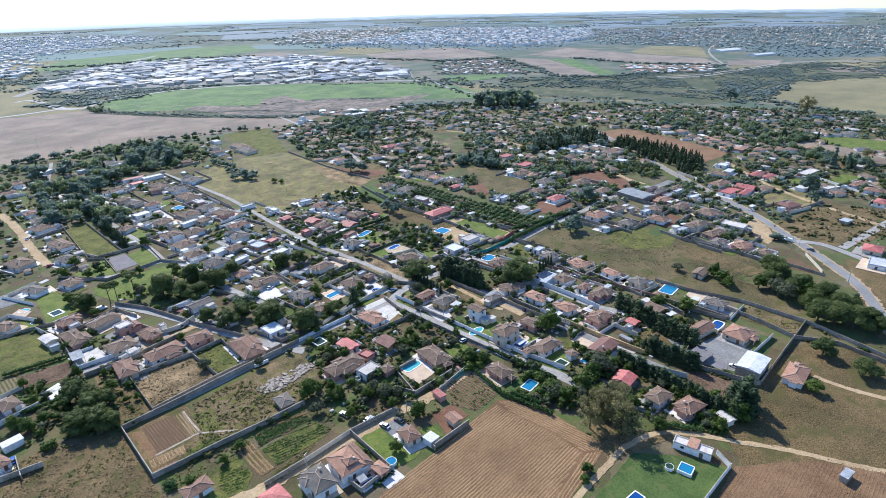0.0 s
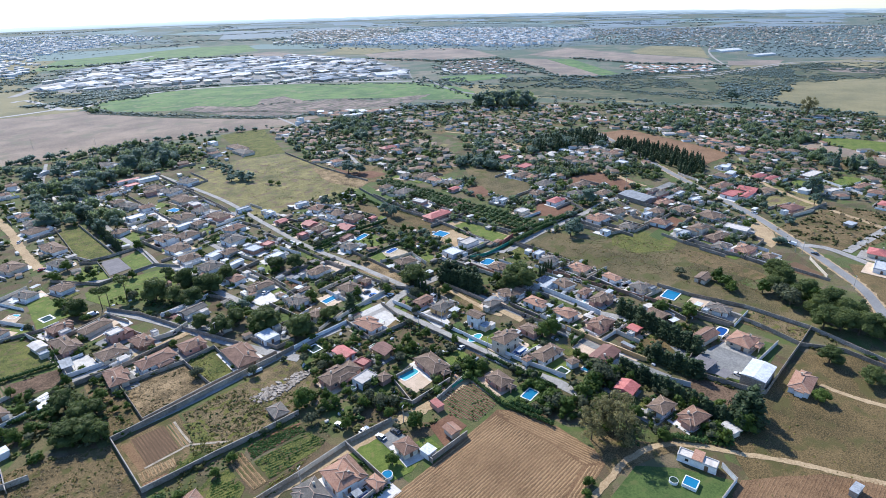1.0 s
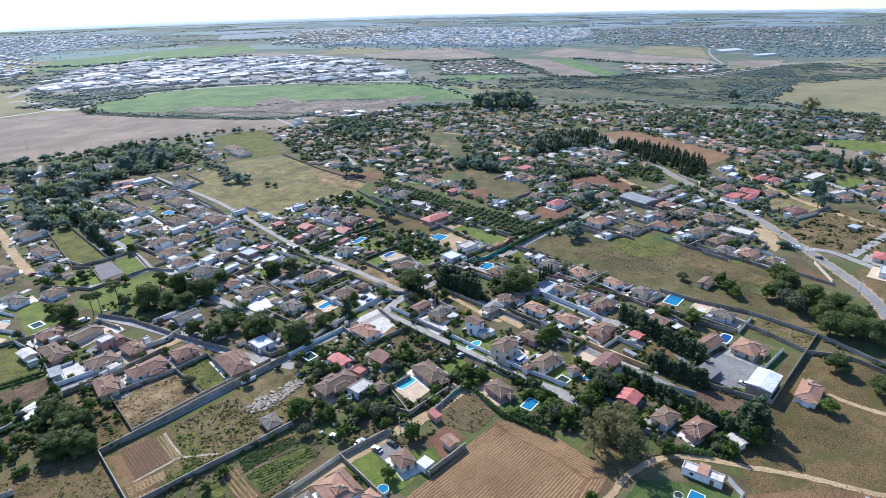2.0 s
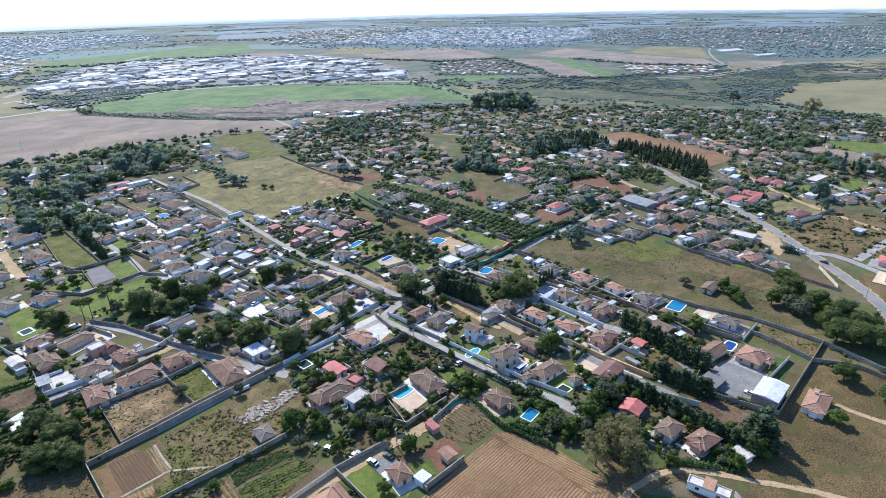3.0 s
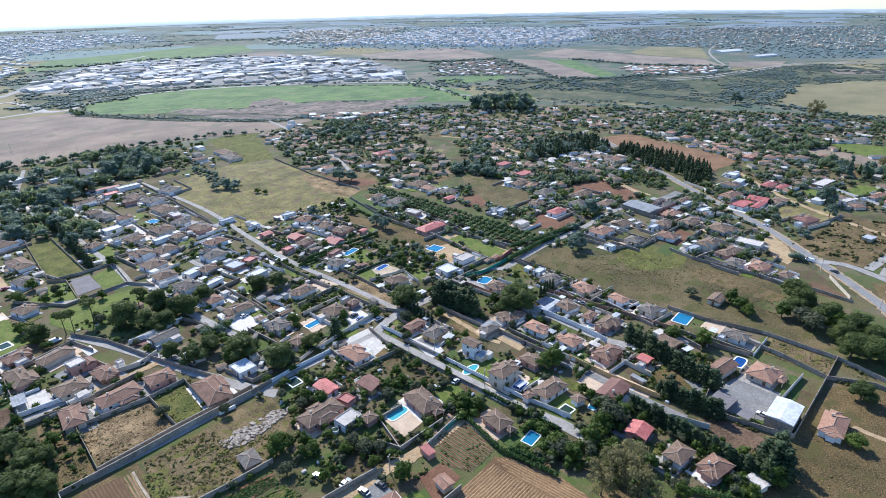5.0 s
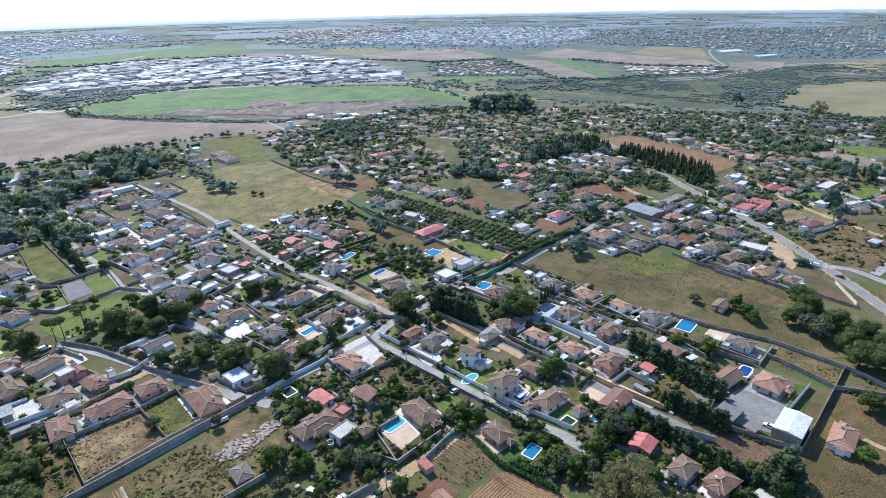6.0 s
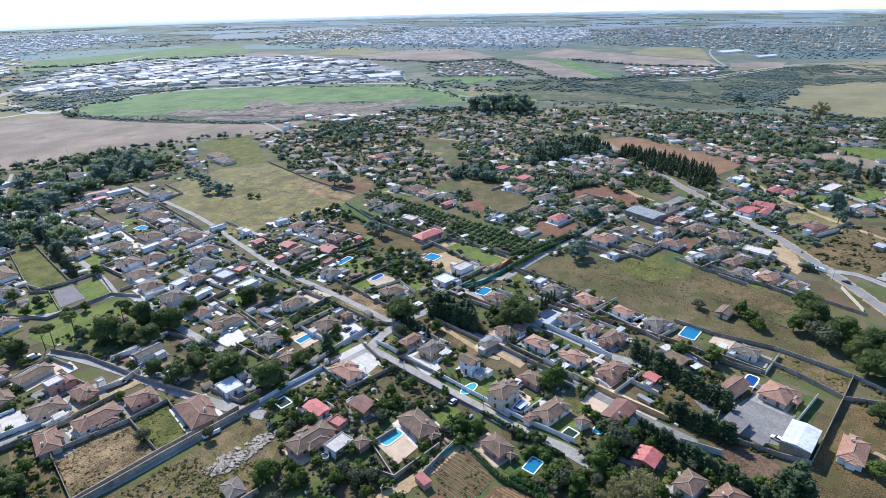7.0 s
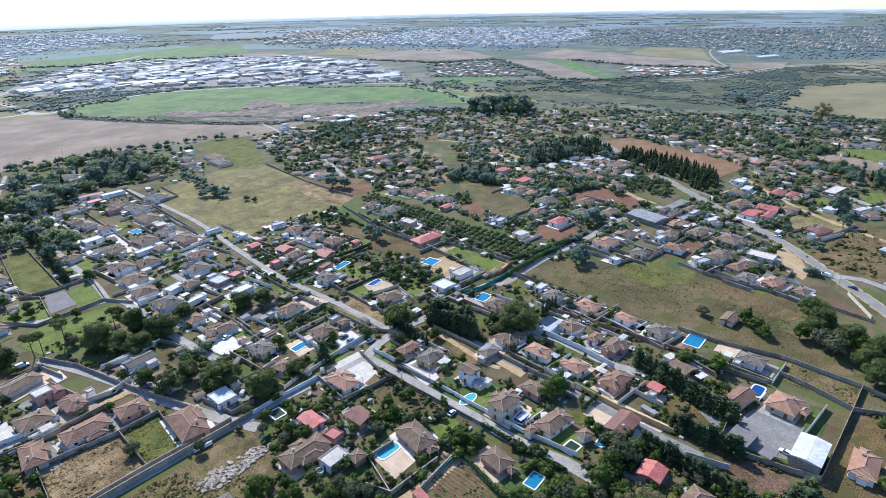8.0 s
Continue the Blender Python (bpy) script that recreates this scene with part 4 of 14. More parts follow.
def spots_in(points, n, seed, clear=True, clump=0):
    rng = random.Random(seed)
    xs, ys = [p[0] for p in points], [p[1] for p in points]
    out, tries = [], 0
    while len(out) < n and tries < 30 * n:
        tries += 1
        x, y = rng.uniform(min(xs), max(xs)), rng.uniform(min(ys), max(ys))
        if clump and noise.noise(Vector((x * clump, y * clump, seed * 0.37))) + 0.6 * noise.noise(Vector((x * clump * 4.5, y * clump * 4.5, seed))) < rng.uniform(-0.28, 0.38):
            continue
        if inside(x, y, points) and (not clear or free(x, y)):
            out.append((x, y))
    return out


def spots_along(points, step, width, seed):
    rng = random.Random(seed)
    out = []
    for (x0, y0), (x1, y1) in zip(points, points[1:]):
        n = max(1, int(math.hypot(x1 - x0, y1 - y0) / step))
        out += [(x0 + (x1 - x0) * i / n + rng.uniform(-width, width), y0 + (y1 - y0) * i / n + rng.uniform(-width, width)) for i in range(n)]
    return out


def woods(points, n, mix, low, high, seed, label, clear=True):
    """Plants of several kinds inside an outline; each kind is one stuff object."""
    for k, (key, share) in enumerate(mix):
        flat = {"hazel": 0.7, "coppice": 0.6}.get(key, 1.0)   # broad, low thickets
        stuff_plants("far_trees" if high > 3 else "undergrowth", spots_in(points, int(n * share), seed + k * 101, clear, 0.018 if key == "hazel" and n > 200 else 0.11 if high < 3 else 0), key, low * flat, high * flat, seed + k, label, wide=(2.0, 3.8) if key == "hazel" else (1.6, 3.2) if key == "coppice" else (0.9, 1.7) if key in ("dry", "weed") else (0.75, 1.1) if key in ("belt", "spire") else (0.85, 1.25) if key in ("tall", "tall_pine") else (1.0, 1.6))


def tree_line(points, step, width, key, low, high, seed, label="dense line of trees and scrub along a field"):
    stuff_plants("tree_line", spots_along(points, step, width, seed), key, low, high, seed, label, wide=(1.6, 3.2) if key in ("hazel", "coppice") else (0.8, 1.4))


def furrows(name, points, step, half, height, material, label, seed, turn=0.0):
    """Ridges side by side inside an outline, each slightly wavering; turn: their direction, in degrees from x."""
    rng = random.Random(seed)
    c, n_ = math.cos(radians(turn)), math.sin(radians(turn))
    pts = [(c * x + n_ * y, c * y - n_ * x) for x, y in points]
    ys = [p[1] for p in pts]
    y, s = min(ys) + step / 2, Solid()
    while y < max(ys):
        cuts = sorted(x0 + (x1 - x0) * (y - y0) / (y1 - y0) for (x0, y0), (x1, y1) in zip(pts, pts[1:] + pts[:1]) if (y0 > y) != (y1 > y))
        for a, b in zip(cuts[::2], cuts[1::2]):
            n = max(2, int((b - a) / 1.1))
            v = []
            for i in range(n + 1):
                x = a + 0.4 + (b - a - 0.8) * i / n
                o = 0.22 * step * noise.noise(Vector((x * 0.06, y * 0.05, seed))) + rng.uniform(-0.07, 0.07) * step
                k = height * rng.uniform(0.35, 1.5) * (1 + 0.5 * noise.noise(Vector((x * 0.35, y * 2, seed))))
                row = [(x, y + o - half, 0.1), (x, y + o, 0.14 + k), (x, y + o + half, 0.1)]
                v += [(c * p - n_ * q, n_ * p + c * q, z) for p, q, z in row]
            s.add(v, [f for i in range(n) for f in ((3 * i, 3 * i + 3, 3 * i + 4, 3 * i + 1), (3 * i + 1, 3 * i + 4, 3 * i + 5, 3 * i + 2))])
        y += step * rng.uniform(0.93, 1.07)
    tagged(new(name, s.mesh(name, material)), label, "rows", kind="stuff")


def crop_rows(points, step, gap, key, low, high, seed, label, turn=0.0):
    """Rows of single leafy plants inside an outline, with gaps where they failed."""
    rng = random.Random(seed)
    c, n_ = math.cos(radians(turn)), math.sin(radians(turn))
    pts = [(c * x + n_ * y, c * y - n_ * x) for x, y in points]
    ys = [p[1] for p in pts]
    y, spots = min(ys) + step / 2, []
    while y < max(ys):
        cuts = sorted(x0 + (x1 - x0) * (y - y0) / (y1 - y0) for (x0, y0), (x1, y1) in zip(pts, pts[1:] + pts[:1]) if (y0 > y) != (y1 > y))
        for a, b in zip(cuts[::2], cuts[1::2]):
            x = a + 0.3
            while x < b - 0.3:
                if noise.noise(Vector((x * 0.12, y * 0.25, seed))) > -0.28:
                    q = y + rng.uniform(-0.14, 0.14)
                    spots.append((c * x - n_ * q, n_ * x + c * q))
                x += gap * rng.uniform(0.6, 1.4)
        y += step * rng.uniform(0.92, 1.08)
    stuff_plants("crop_rows", spots, key, low, high, seed, label, "crop", (0.8, 1.4))


def rubble(points, n, seed):
    """A tip of broken concrete slabs and stones, past counting."""
    rng = random.Random(seed)
    s = Solid()
    for x, y in spots_in(points, n, seed, False, 0.11):
        r = 0.12 + 1.0 * rng.random() ** 3
        a, lift, tilt = rng.uniform(0, 6.3), rng.uniform(0.05, 0.25) + r * 0.25, rng.uniform(-0.35, 0.35)
        ring = [(math.cos(a + b) * r * rng.uniform(0.55, 1.2), math.sin(a + b) * r * rng.uniform(0.55, 1.2)) for b in (0, 1.2, 2.6, 3.7, 5.1)]
        s.add([(x + px, y + py, 0.0) for px, py in ring] + [(x + px * 0.9, y + py * 0.9, 0.1 + lift + tilt * px) for px, py in ring], [(5, 6, 7, 8, 9)] + [(i, (i + 1) % 5, 5 + (i + 1) % 5, 5 + i) for i in range(5)])
    tagged(new("rubble", s.mesh("rubble", RUBBLE)), "pale broken concrete and stones tipped on a plot", "rubble", kind="stuff")


def town(name, spots, low, high, tall, roofs, seed, label, rot=0.0, plaster=None):
    """Buildings of a distant town, joined: walls in one mesh, roofs in others."""
    rng = random.Random(seed)
    t = thing(name, pose(0, 0, 0), label, "town", kind="stuff")
    walls, tops = Solid(), [Solid() for _ in roofs]
    for x, y in spots:
        w, d, h = rng.uniform(low, high) * 1.15, rng.uniform(low, high) * 0.75, rng.choice(tall) * rng.uniform(0.9, 1.1)
        a = radians(rot + rng.choice((0, 0, 90, 45)) + rng.uniform(-8, 8))
        c, s = math.cos(a), math.sin(a)
        ring = [(x + c * p * w / 2 - s * q * d / 2, y + s * p * w / 2 + c * q * d / 2) for p, q in ((-1, -1), (1, -1), (1, 1), (-1, 1))]
        walls.add([(px, py, z) for z in (-0.5, h) for px, py in ring], [(0, 1, 5, 4), (1, 2, 6, 5), (2, 3, 7, 6), (3, 0, 4, 7)])
        k = rng.randrange(len(roofs))
        rise = 0.13 * d
        over = [(x + (px - x) * 1.1, y + (py - y) * 1.1) for px, py in ring]
        r0, r1 = (x - c * w * 0.2, y - s * w * 0.2), (x + c * w * 0.2, y + s * w * 0.2)
        tops[k].add([(px, py, h) for px, py in over] + [(*r0, h + rise), (*r1, h + rise)], [(0, 1, 5, 4), (2, 3, 4, 5), (1, 2, 5), (3, 0, 4)])
    tagged(part("walls", walls.mesh("walls", plaster or WHITE), t), kind="stuff")
    for s, m in zip(tops, roofs):
        if s.v:
            tagged(part("roofs", s.mesh("roofs", m), t), kind="stuff")


def scatter(points, n, keys, low, high, seed, wide=(0.8, 1.3)):
    """n plants of those kinds inside an outline, on ground that nothing else takes."""
    rng = random.Random(seed)
    xs, ys = [p[0] for p in points], [p[1] for p in points]
    put = tries = 0
    while put < n and tries < 12 * n:
        tries += 1
        x, y = rng.uniform(min(xs), max(xs)), rng.uniform(min(ys), max(ys))
        if inside(x, y, points) and free(x, y):
            plant(rng.choice(keys), x, y, low + (high - low) * rng.random() ** 1.6, rng.uniform(*wide), rng)
            put += 1


def row_of_plants(x0, y0, x1, y1, key, height, step, wide=1.0, seed=1, jitter=0.25):
    rng = random.Random(seed)
    n = max(1, int(math.hypot(x1 - x0, y1 - y0) / step))
    for i in range(n + 1):
        plant(key, x0 + (x1 - x0) * i / n + rng.uniform(-jitter, jitter), y0 + (y1 - y0) * i / n + rng.uniform(-jitter, jitter), height * rng.uniform(0.8, 1.15), wide * rng.uniform(0.85, 1.15), rng)


def hedge(x0, y0, x1, y1, h=2.2, w=1.6, material=None, label="clipped dense green hedge along a plot"):
    """A clipped hedge: an uneven leafy body."""
    n = math.hypot(x1 - x0, y1 - y0)
    rng = np.random.RandomState(int(abs(x0 * 7 + y0)) % 9999)
    lumps = []
    for i in range(max(2, int(n / 1.1))):
        lumps.append((i * 1.1 + rng.uniform(-0.2, 0.2), rng.uniform(-0.15, 0.15), h * 0.52, w * rng.uniform(0.5, 0.62), h / w * rng.uniform(0.8, 1.0)))
    me = crown_mesh("hedge", lumps, 26 * len(lumps), 0.42, material or HEDGE_LEAF, 5)
    ob = tagged(new("hedge", me), label, "hedge", "hedges")
    ob.matrix_basis = pose(x0, y0, 0, 0, 0, math.degrees(math.atan2(y1 - y0, x1 - x0)))
    taken(box_outline((x0 + x1) / 2, (y0 + y1) / 2, n, w, math.degrees(math.atan2(y1 - y0, x1 - x0))))


# ---- vehicles and street things ----
def car(x, y, rot, paint, van=False):
    c = thing("van" if van else "car", pose(x, y, 0.1, 0, 0, rot), f"{paint.name.split('_')[0]} {'van' if van else 'car'} parked in a village lane", "van" if van else "car", "parked cars")
    l, w, h = (2.6, 0.95, 2.0) if van else (2.15, 0.88, 1.45)
    v = []
    prof = [(-l, 0.3), (-l, 0.9), (l * 0.45, 0.92), (l, 0.72), (l, 0.3)]
    s = Solid()
    s.add([(px, sy * w, pz) for sy in (-1, 1) for px, pz in prof], [(4, 3, 2, 1, 0), (5, 6, 7, 8, 9)] + [(i, (i + 1) % 5, 5 + (i + 1) % 5, 5 + i) for i in range(5)])
    part("body", s.mesh("body", paint), c)
    back, front = (-l * 0.98, l * 0.5) if van else (-l * 0.82, l * 0.42)
    cab = Solid().add([(px, sy * w * k, pz) for sy in (-1, 1) for px, pz, k in ((back, 0.9, 0.97), (front, 0.92, 0.97), (front - 0.75, h, 0.82), (back + (0.1 if van else 0.5), h, 0.82))],
                      [(3, 2, 1, 0), (4, 5, 6, 7)] + [(i, (i + 1) % 4, 4 + (i + 1) % 4, 4 + i) for i in range(4)])
    part("cabin", cab.mesh("cabin", paint if van else GLASS), c, "" if van else "dark glazed cabin")
    part("car_roof", Solid().box(back + 0.5, front - 0.75, -w * 0.8, w * 0.8, h, h + 0.05).mesh("car_roof", paint), c)
    if van:
        part("windscreen", Solid().bar((front - 0.05, 0, 1.0), (front - 0.6, 0, h - 0.1), 0.5).mesh("windscreen", GLASS), c, "dark windscreen")
    for sx in (-0.62, 0.62):
        for sy in (-1, 1):
            wheel = Solid()
            n = 10
            wheel.add([(math.cos(i * 2 * math.pi / n) * 0.32, yy, math.sin(i * 2 * math.pi / n) * 0.32) for yy in (-0.1, 0.1) for i in range(n)],
                      [tuple(range(n)), tuple(range(2 * n - 1, n - 1, -1))] + [(i, n + i, n + (i + 1) % n, (i + 1) % n) for i in range(n)])
            part("wheel", wheel.mesh("wheel", RUBBER), c, "black tyre").matrix_basis = pose(sx * l, sy * (w - 0.08), 0.32)
    taken(box_outline(x, y, 2 * l, 2 * w, rot), 0.4)


WHITECAR = surf("white_car_paint", (0.74, 0.74, 0.74), (0.8, 0.8, 0.8), 1, 0.3, 0.25, coat=0.6)
BLACKCAR = surf("black_car_paint", (0.02, 0.02, 0.022), (0.03, 0.03, 0.032), 1, 0.3, 0.25, coat=0.6)
BLUECAR = surf("blue_car_paint", (0.02, 0.10, 0.38), (0.03, 0.13, 0.45), 1, 0.3, 0.25, coat=0.6)
SILVERCAR = surf("silver_car_paint", (0.42, 0.44, 0.46), (0.5, 0.52, 0.54), 1, 0.3, 0.3, 0, 0.5, coat=0.5)
REDCAR = surf("red_car_paint", (0.35, 0.03, 0.03), (0.42, 0.04, 0.04), 1, 0.3, 0.25, coat=0.6)


def pole(x, y, h=8.0, rot=0.0, name="utility_pole", label="grey concrete utility pole with a crossarm"):
    p = thing(name, pose(x, y, 0, 0, 0, rot), label, "pole", "poles")
    s = Solid()
    s.add([(c * r, q * r, z) for z, r in ((-0.3, 0.17), (h, 0.09)) for c, q in ((1, 0), (0.5, 0.87), (-0.5, 0.87), (-1, 0), (-0.5, -0.87), (0.5, -0.87))], [(i, (i + 1) % 6, 6 + (i + 1) % 6, 6 + i) for i in range(6)] + [(6, 7, 8, 9, 10, 11)])
    part("shaft", s.mesh("shaft", CONCRETE), p)
    if name == "utility_pole":
        part("crossarm", Solid().box(-0.8, 0.8, -0.06, 0.06, h - 0.5, h - 0.38).mesh("crossarm", METAL), p)
        for u in (-0.7, 0, 0.7):
            part("insulator", Solid().box(u - 0.05, u + 0.05, -0.05, 0.05, h - 0.38, h - 0.15).mesh("insulator", WHITE), p)
    else:
        part("arm", Solid().bar((0, 0, h - 0.1), (1.6, 0, h + 0.3), 0.05).mesh("arm", METAL), p)
        part("lamp_head", Solid().box(1.4, 2.1, -0.14, 0.14, h + 0.22, h + 0.36).mesh("lamp_head", SHEET), p)


# ---- ground ----
tagged(new("ground", mesh_of("ground", [(-4900, -600, 0), (600, -4900, 0), (4900, -900, 0), (4900, 3300, 0), (3300, 4900, 0), (-900, 4900, 0), (-4900, 4900, 0)], [(0, 1, 2, 3, 4, 5, 6)], EARTH)), "wide plain of scrub and dry earth to the horizon", "ground", kind="structure")
patch("gardens", [(-54.6, 256.4), (-35.0, 572.8), (87.4, 698.5), (118.9, 710.8), (275.7, 659.1), (388.4, 702.3), (546.6, 633.0), (749.8, 482.8), (847.0, 275.4), (905.2, 42.6), (425.9, -46.1), (195.1, -32.8), (62.5, 107.9)], GARDEN, 0.04, "earth and weeds between the garden plots", "garden ground", 0.0, False)
patch("field", [(52.9, 1079.9), (168.2, 1026.6), (254.7, 1006.2), (343.6, 823.6), (461.3, 713.2), (449.9, 676.0), (369.1, 659.1), (318.1, 687.3), (227.0, 701.0), (136.9, 706.1), (26.5, 719.0)], TAN, 0.1, "bare fallow field, pale brown", "field", 3)
patch("field", [(282.0, 1048.6), (322.6, 1100.9), (394.9, 1125.9), (534.7, 1088.1), (647.6, 957.4), (763.6, 834.9), (776.0, 731.2), (748.5, 659.3), (690.2, 614.8), (645.9, 656.0), (628.5, 714.2), (544.6, 807.4), (428.5, 842.4), (343.0, 878.5), (279.6, 938.6)], WHEAT, 0.12, "bright green cereal field", "field", 3)
patch("eroded_ground", [(350.8, 897.3), (384.5, 907.2), (436.7, 823.8), (479.5, 884.2), (520.8, 885.2), (514.9, 794.1), (570.0, 782.5), (583.8, 729.0), (688.8, 699.5), (577.5, 656.5), (538.0, 685.2), (471.2, 700.5), (413.8, 721.7), (374.6, 803.8)], ERODED, 0.14, "gullied bare brown earth beside a field", "ground", 4)
patch("scrubland", [(260.2, 999.0), (295.1, 939.7), (348.8, 892.5), (374.6, 803.8), (413.8, 721.7), (468.7, 696.9), (415.0, 695.7), (378.7, 747.6), (321.5, 826.0), (278.6, 912.6)], SCRUBLAND, 0.147, "green scrub along a ditch", "scrub", 3, False)
patch("scrubland", [(245.2, 1262.8), (305.5, 1224.3), (396.5, 1156.8), (470.7, 1114.1), (383.2, 1119.9), (306.3, 1103.5), (276.2, 1056.0), (241.0, 1069.4), (235.3, 1143.1)], SCRUBLAND, 0.148, "dark scrub between far roads", "scrub", 3, False)
patch("industrial_yard", [(243.9, 1340.7), (308.7, 1469.6), (470.0, 1700.4), (682.2, 1783.1), (847.9, 1640.6), (1017.0, 1495.2), (1002.2, 1222.7), (885.0, 967.0), (799.7, 866.2), (661.4, 977.5), (546.3, 1111.1), (417.4, 1187.2), (318.6, 1239.8)], YARD, 0.14, "paved industrial estate", "yard", 2)
patch("field", [(333.8, 1735.6), (479.9, 2042.7), (660.1, 2081.1), (931.5, 2168.3), (1113.0, 2102.7), (1001.2, 1820.2), (745.5, 1742.8), (531.4, 1772.2), (382.5, 1744.6)], WHEAT, 0.16, "far green cereal slope", "field", 4, False)
patch("field", [(847.0, 1706.6), (998.0, 1744.6), (998.6, 1525.3), (885.2, 1549.8)], TAN, 0.16, "far fallow field", "field", 4, False)
patch("field", [(1100.1, 1391.9), (1355.6, 1374.4), (1409.4, 1280.0), (1264.5, 1027.5), (1046.9, 1101.8), (1002.2, 1222.7)], TAN, 0.16, "far fallow field", "field", 4, False)
patch("field", [(1017.0, 1495.2), (1233.7, 1680.1), (1289.1, 1406.5), (1100.1, 1391.9)], OLIVE, 0.16, "far pasture", "field", 4, False)
patch("field", [(1221.3, 983.0), (1258.4, 870.8), (1050.9, 595.9), (982.0, 665.0), (1082.9, 785.2)], TAN, 0.18, "pale fallow field", "field", 3, False)
patch("field", [(1259.9, 868.5), (1291.1, 819.1), (1085.8, 575.8), (1044.7, 590.0)], WHEAT, 0.18, "green strip of cereal", "field", 3, False)
patch("field", [(1328.8, 983.2), (1561.8, 1012.0), (1491.9, 776.0), (1456.4, 557.4), (1342.9, 471.6), (1279.3, 650.1), (1314.5, 834.1)], TAN, 0.2, "wide fallow field", "field", 4, False)
patch("field", [(1554.8, 800.8), (1733.7, 831.3), (1783.0, 701.8), (1484.9, 562.0), (1492.3, 744.6)], OLIVE, 0.22, "rough pasture", "field", 4, False)
patch("field", [(1434.1, 498.6), (1521.2, 407.9), (1400.3, 384.7), (1345.9, 467.0)], TAN, 0.2, "pale fallow field", "field", 4, False)
patch("field", [(852.8, 849.5), (971.0, 773.5), (919.3, 725.3), (813.0, 766.1)], WHEAT, 0.18, "green cereal field", "field", 3, False)
patch("field", [(734.2, 731.7), (815.2, 712.9), (874.0, 562.9), (879.9, 434.1), (880.3, 330.9), (801.5, 402.9), (777.2, 499.7), (725.3, 622.2)], OLIVE, 0.1, "rough pasture with scrub", "field", 4, False)
patch("field", [(924.1, 273.3), (1107.5, 275.3), (1274.2, 182.6), (1365.0, 92.0), (927.0, 54.9), (892.8, 126.0), (902.0, 200.9)], OLIVE, 0.16, "dry yellowish pasture", "field", 3, False)
patch("field", [(1399.6, 312.4), (1445.3, 210.0), (1475.4, 101.4), (1382.3, 93.5), (1339.0, 270.0)], TAN, 0.16, "pale fallow field", "field", 3, False)
patch("field", [(1203.3, 436.6), (1352.1, 457.7), (1681.7, 247.9), (1827.8, 111.6), (1358.0, 76.8), (1270.2, 188.3), (1107.5, 275.3), (926.9, 285.4), (894.3, 328.4)], OLIVE, 0.09, "scrubby rough land", "field", 4, False)
patch("field", [(26.3, 1101.7), (59.3, 1787.8), (258.4, 1511.1), (271.4, 1303.6), (350.8, 1254.0), (411.5, 1171.3), (302.7, 1063.7), (231.2, 1000.4)], OLIVE, 0.08, "scrubby rough land", "field", 4, False)
patch("field", [(59.3, 1787.8), (212.9, 2400.8), (492.0, 2283.9), (469.6, 2000.9), (273.6, 1490.0)], OLIVE, 0.07, "rough land by the suburb", "field", 4, False)
patch("field", [(784.2, 685.7), (983.4, 634.3), (1226.2, 434.5), (889.6, 318.7), (768.7, 494.1)], MEADOW, 0.08, "scrubby rough land", "field", 4, False)
patch("meadow", [(210.8, 536.2), (244.8, 542.4), (266.5, 546.8), (306.1, 539.0), (305.5, 476.1), (303.1, 390.1), (285.7, 380.0), (242.6, 383.8), (221.3, 383.1), (195.9, 373.6), (191.0, 398.2), (194.5, 499.8)], YELLOW, 0.12, "yellowing meadow gone to seed", "meadow", 2)
patch("meadow", [(308.1, 676.0), (358.6, 664.9), (312.7, 538.7), (266.5, 546.8), (276.6, 556.2)], WEEDS, 0.12, "dull green meadow", "meadow", 2)
patch("meadow", [(278.9, 380.6), (292.4, 377.0), (285.9, 333.4), (266.6, 330.6)], LAWN, 0.14, "fresh green meadow strip", "meadow", 1)
patch("meadow", [(277.2, 203.6), (312.0, 201.4), (313.2, 169.8), (348.3, 164.6), (347.4, 131.1), (349.9, 86.2), (336.4, 80.3), (315.9, 87.0), (296.9, 43.5), (285.3, 62.8), (289.0, 91.7), (278.5, 118.2), (279.4, 150.0), (281.7, 191.5)], ROUGHGRASS, 0.12, "wide rough meadow, green and brown", "meadow", 2)
patch("meadow", [(391.6, 359.9), (400.0, 325.5), (387.0, 280.7), (365.0, 258.8), (343.6, 270.5), (350.8, 303.4)], ROUGHGRASS, 0.12, "olive green meadow", "meadow", 1)
patch("field", [(346.9, 245.6), (367.2, 238.8), (360.6, 215.7), (329.3, 213.1)], RED, 0.14, "red tilled soil", "field", 1)
patch("field", [(415.1, 268.3), (457.2, 251.5), (437.1, 231.8), (405.5, 234.4)], RED, 0.14, "red tilled soil", "field", 1)
patch("field", [(434.2, 230.1), (455.5, 225.8), (443.5, 206.7), (423.2, 213.6)], RED, 0.14, "red tilled soil", "field", 1)
patch("field", [(596.0, 335.9), (632.4, 320.0), (610.6, 237.3), (589.9, 186.8), (534.6, 194.5), (555.9, 228.1), (572.3, 301.3)], ORANGE, 0.14, "orange bare soil field", "field", 2)
patch("field", [(645.6, 155.0), (689.1, 148.6), (682.9, 109.5), (647.7, 58.8), (622.0, 55.1), (641.5, 124.2)], TAN, 0.16, "pale dry field", "field", 2)
patch("field", [(696.4, 147.9), (728.0, 134.4), (746.0, 54.7), (678.4, 46.5), (682.9, 109.5)], LAWN, 0.14, "green field", "field", 2)
patch("meadow", [(481.8, 126.7), (494.4, 90.6), (458.7, 83.6), (455.0, 116.2)], OLIVE, 0.12, "dry rough plot", "meadow", 1)
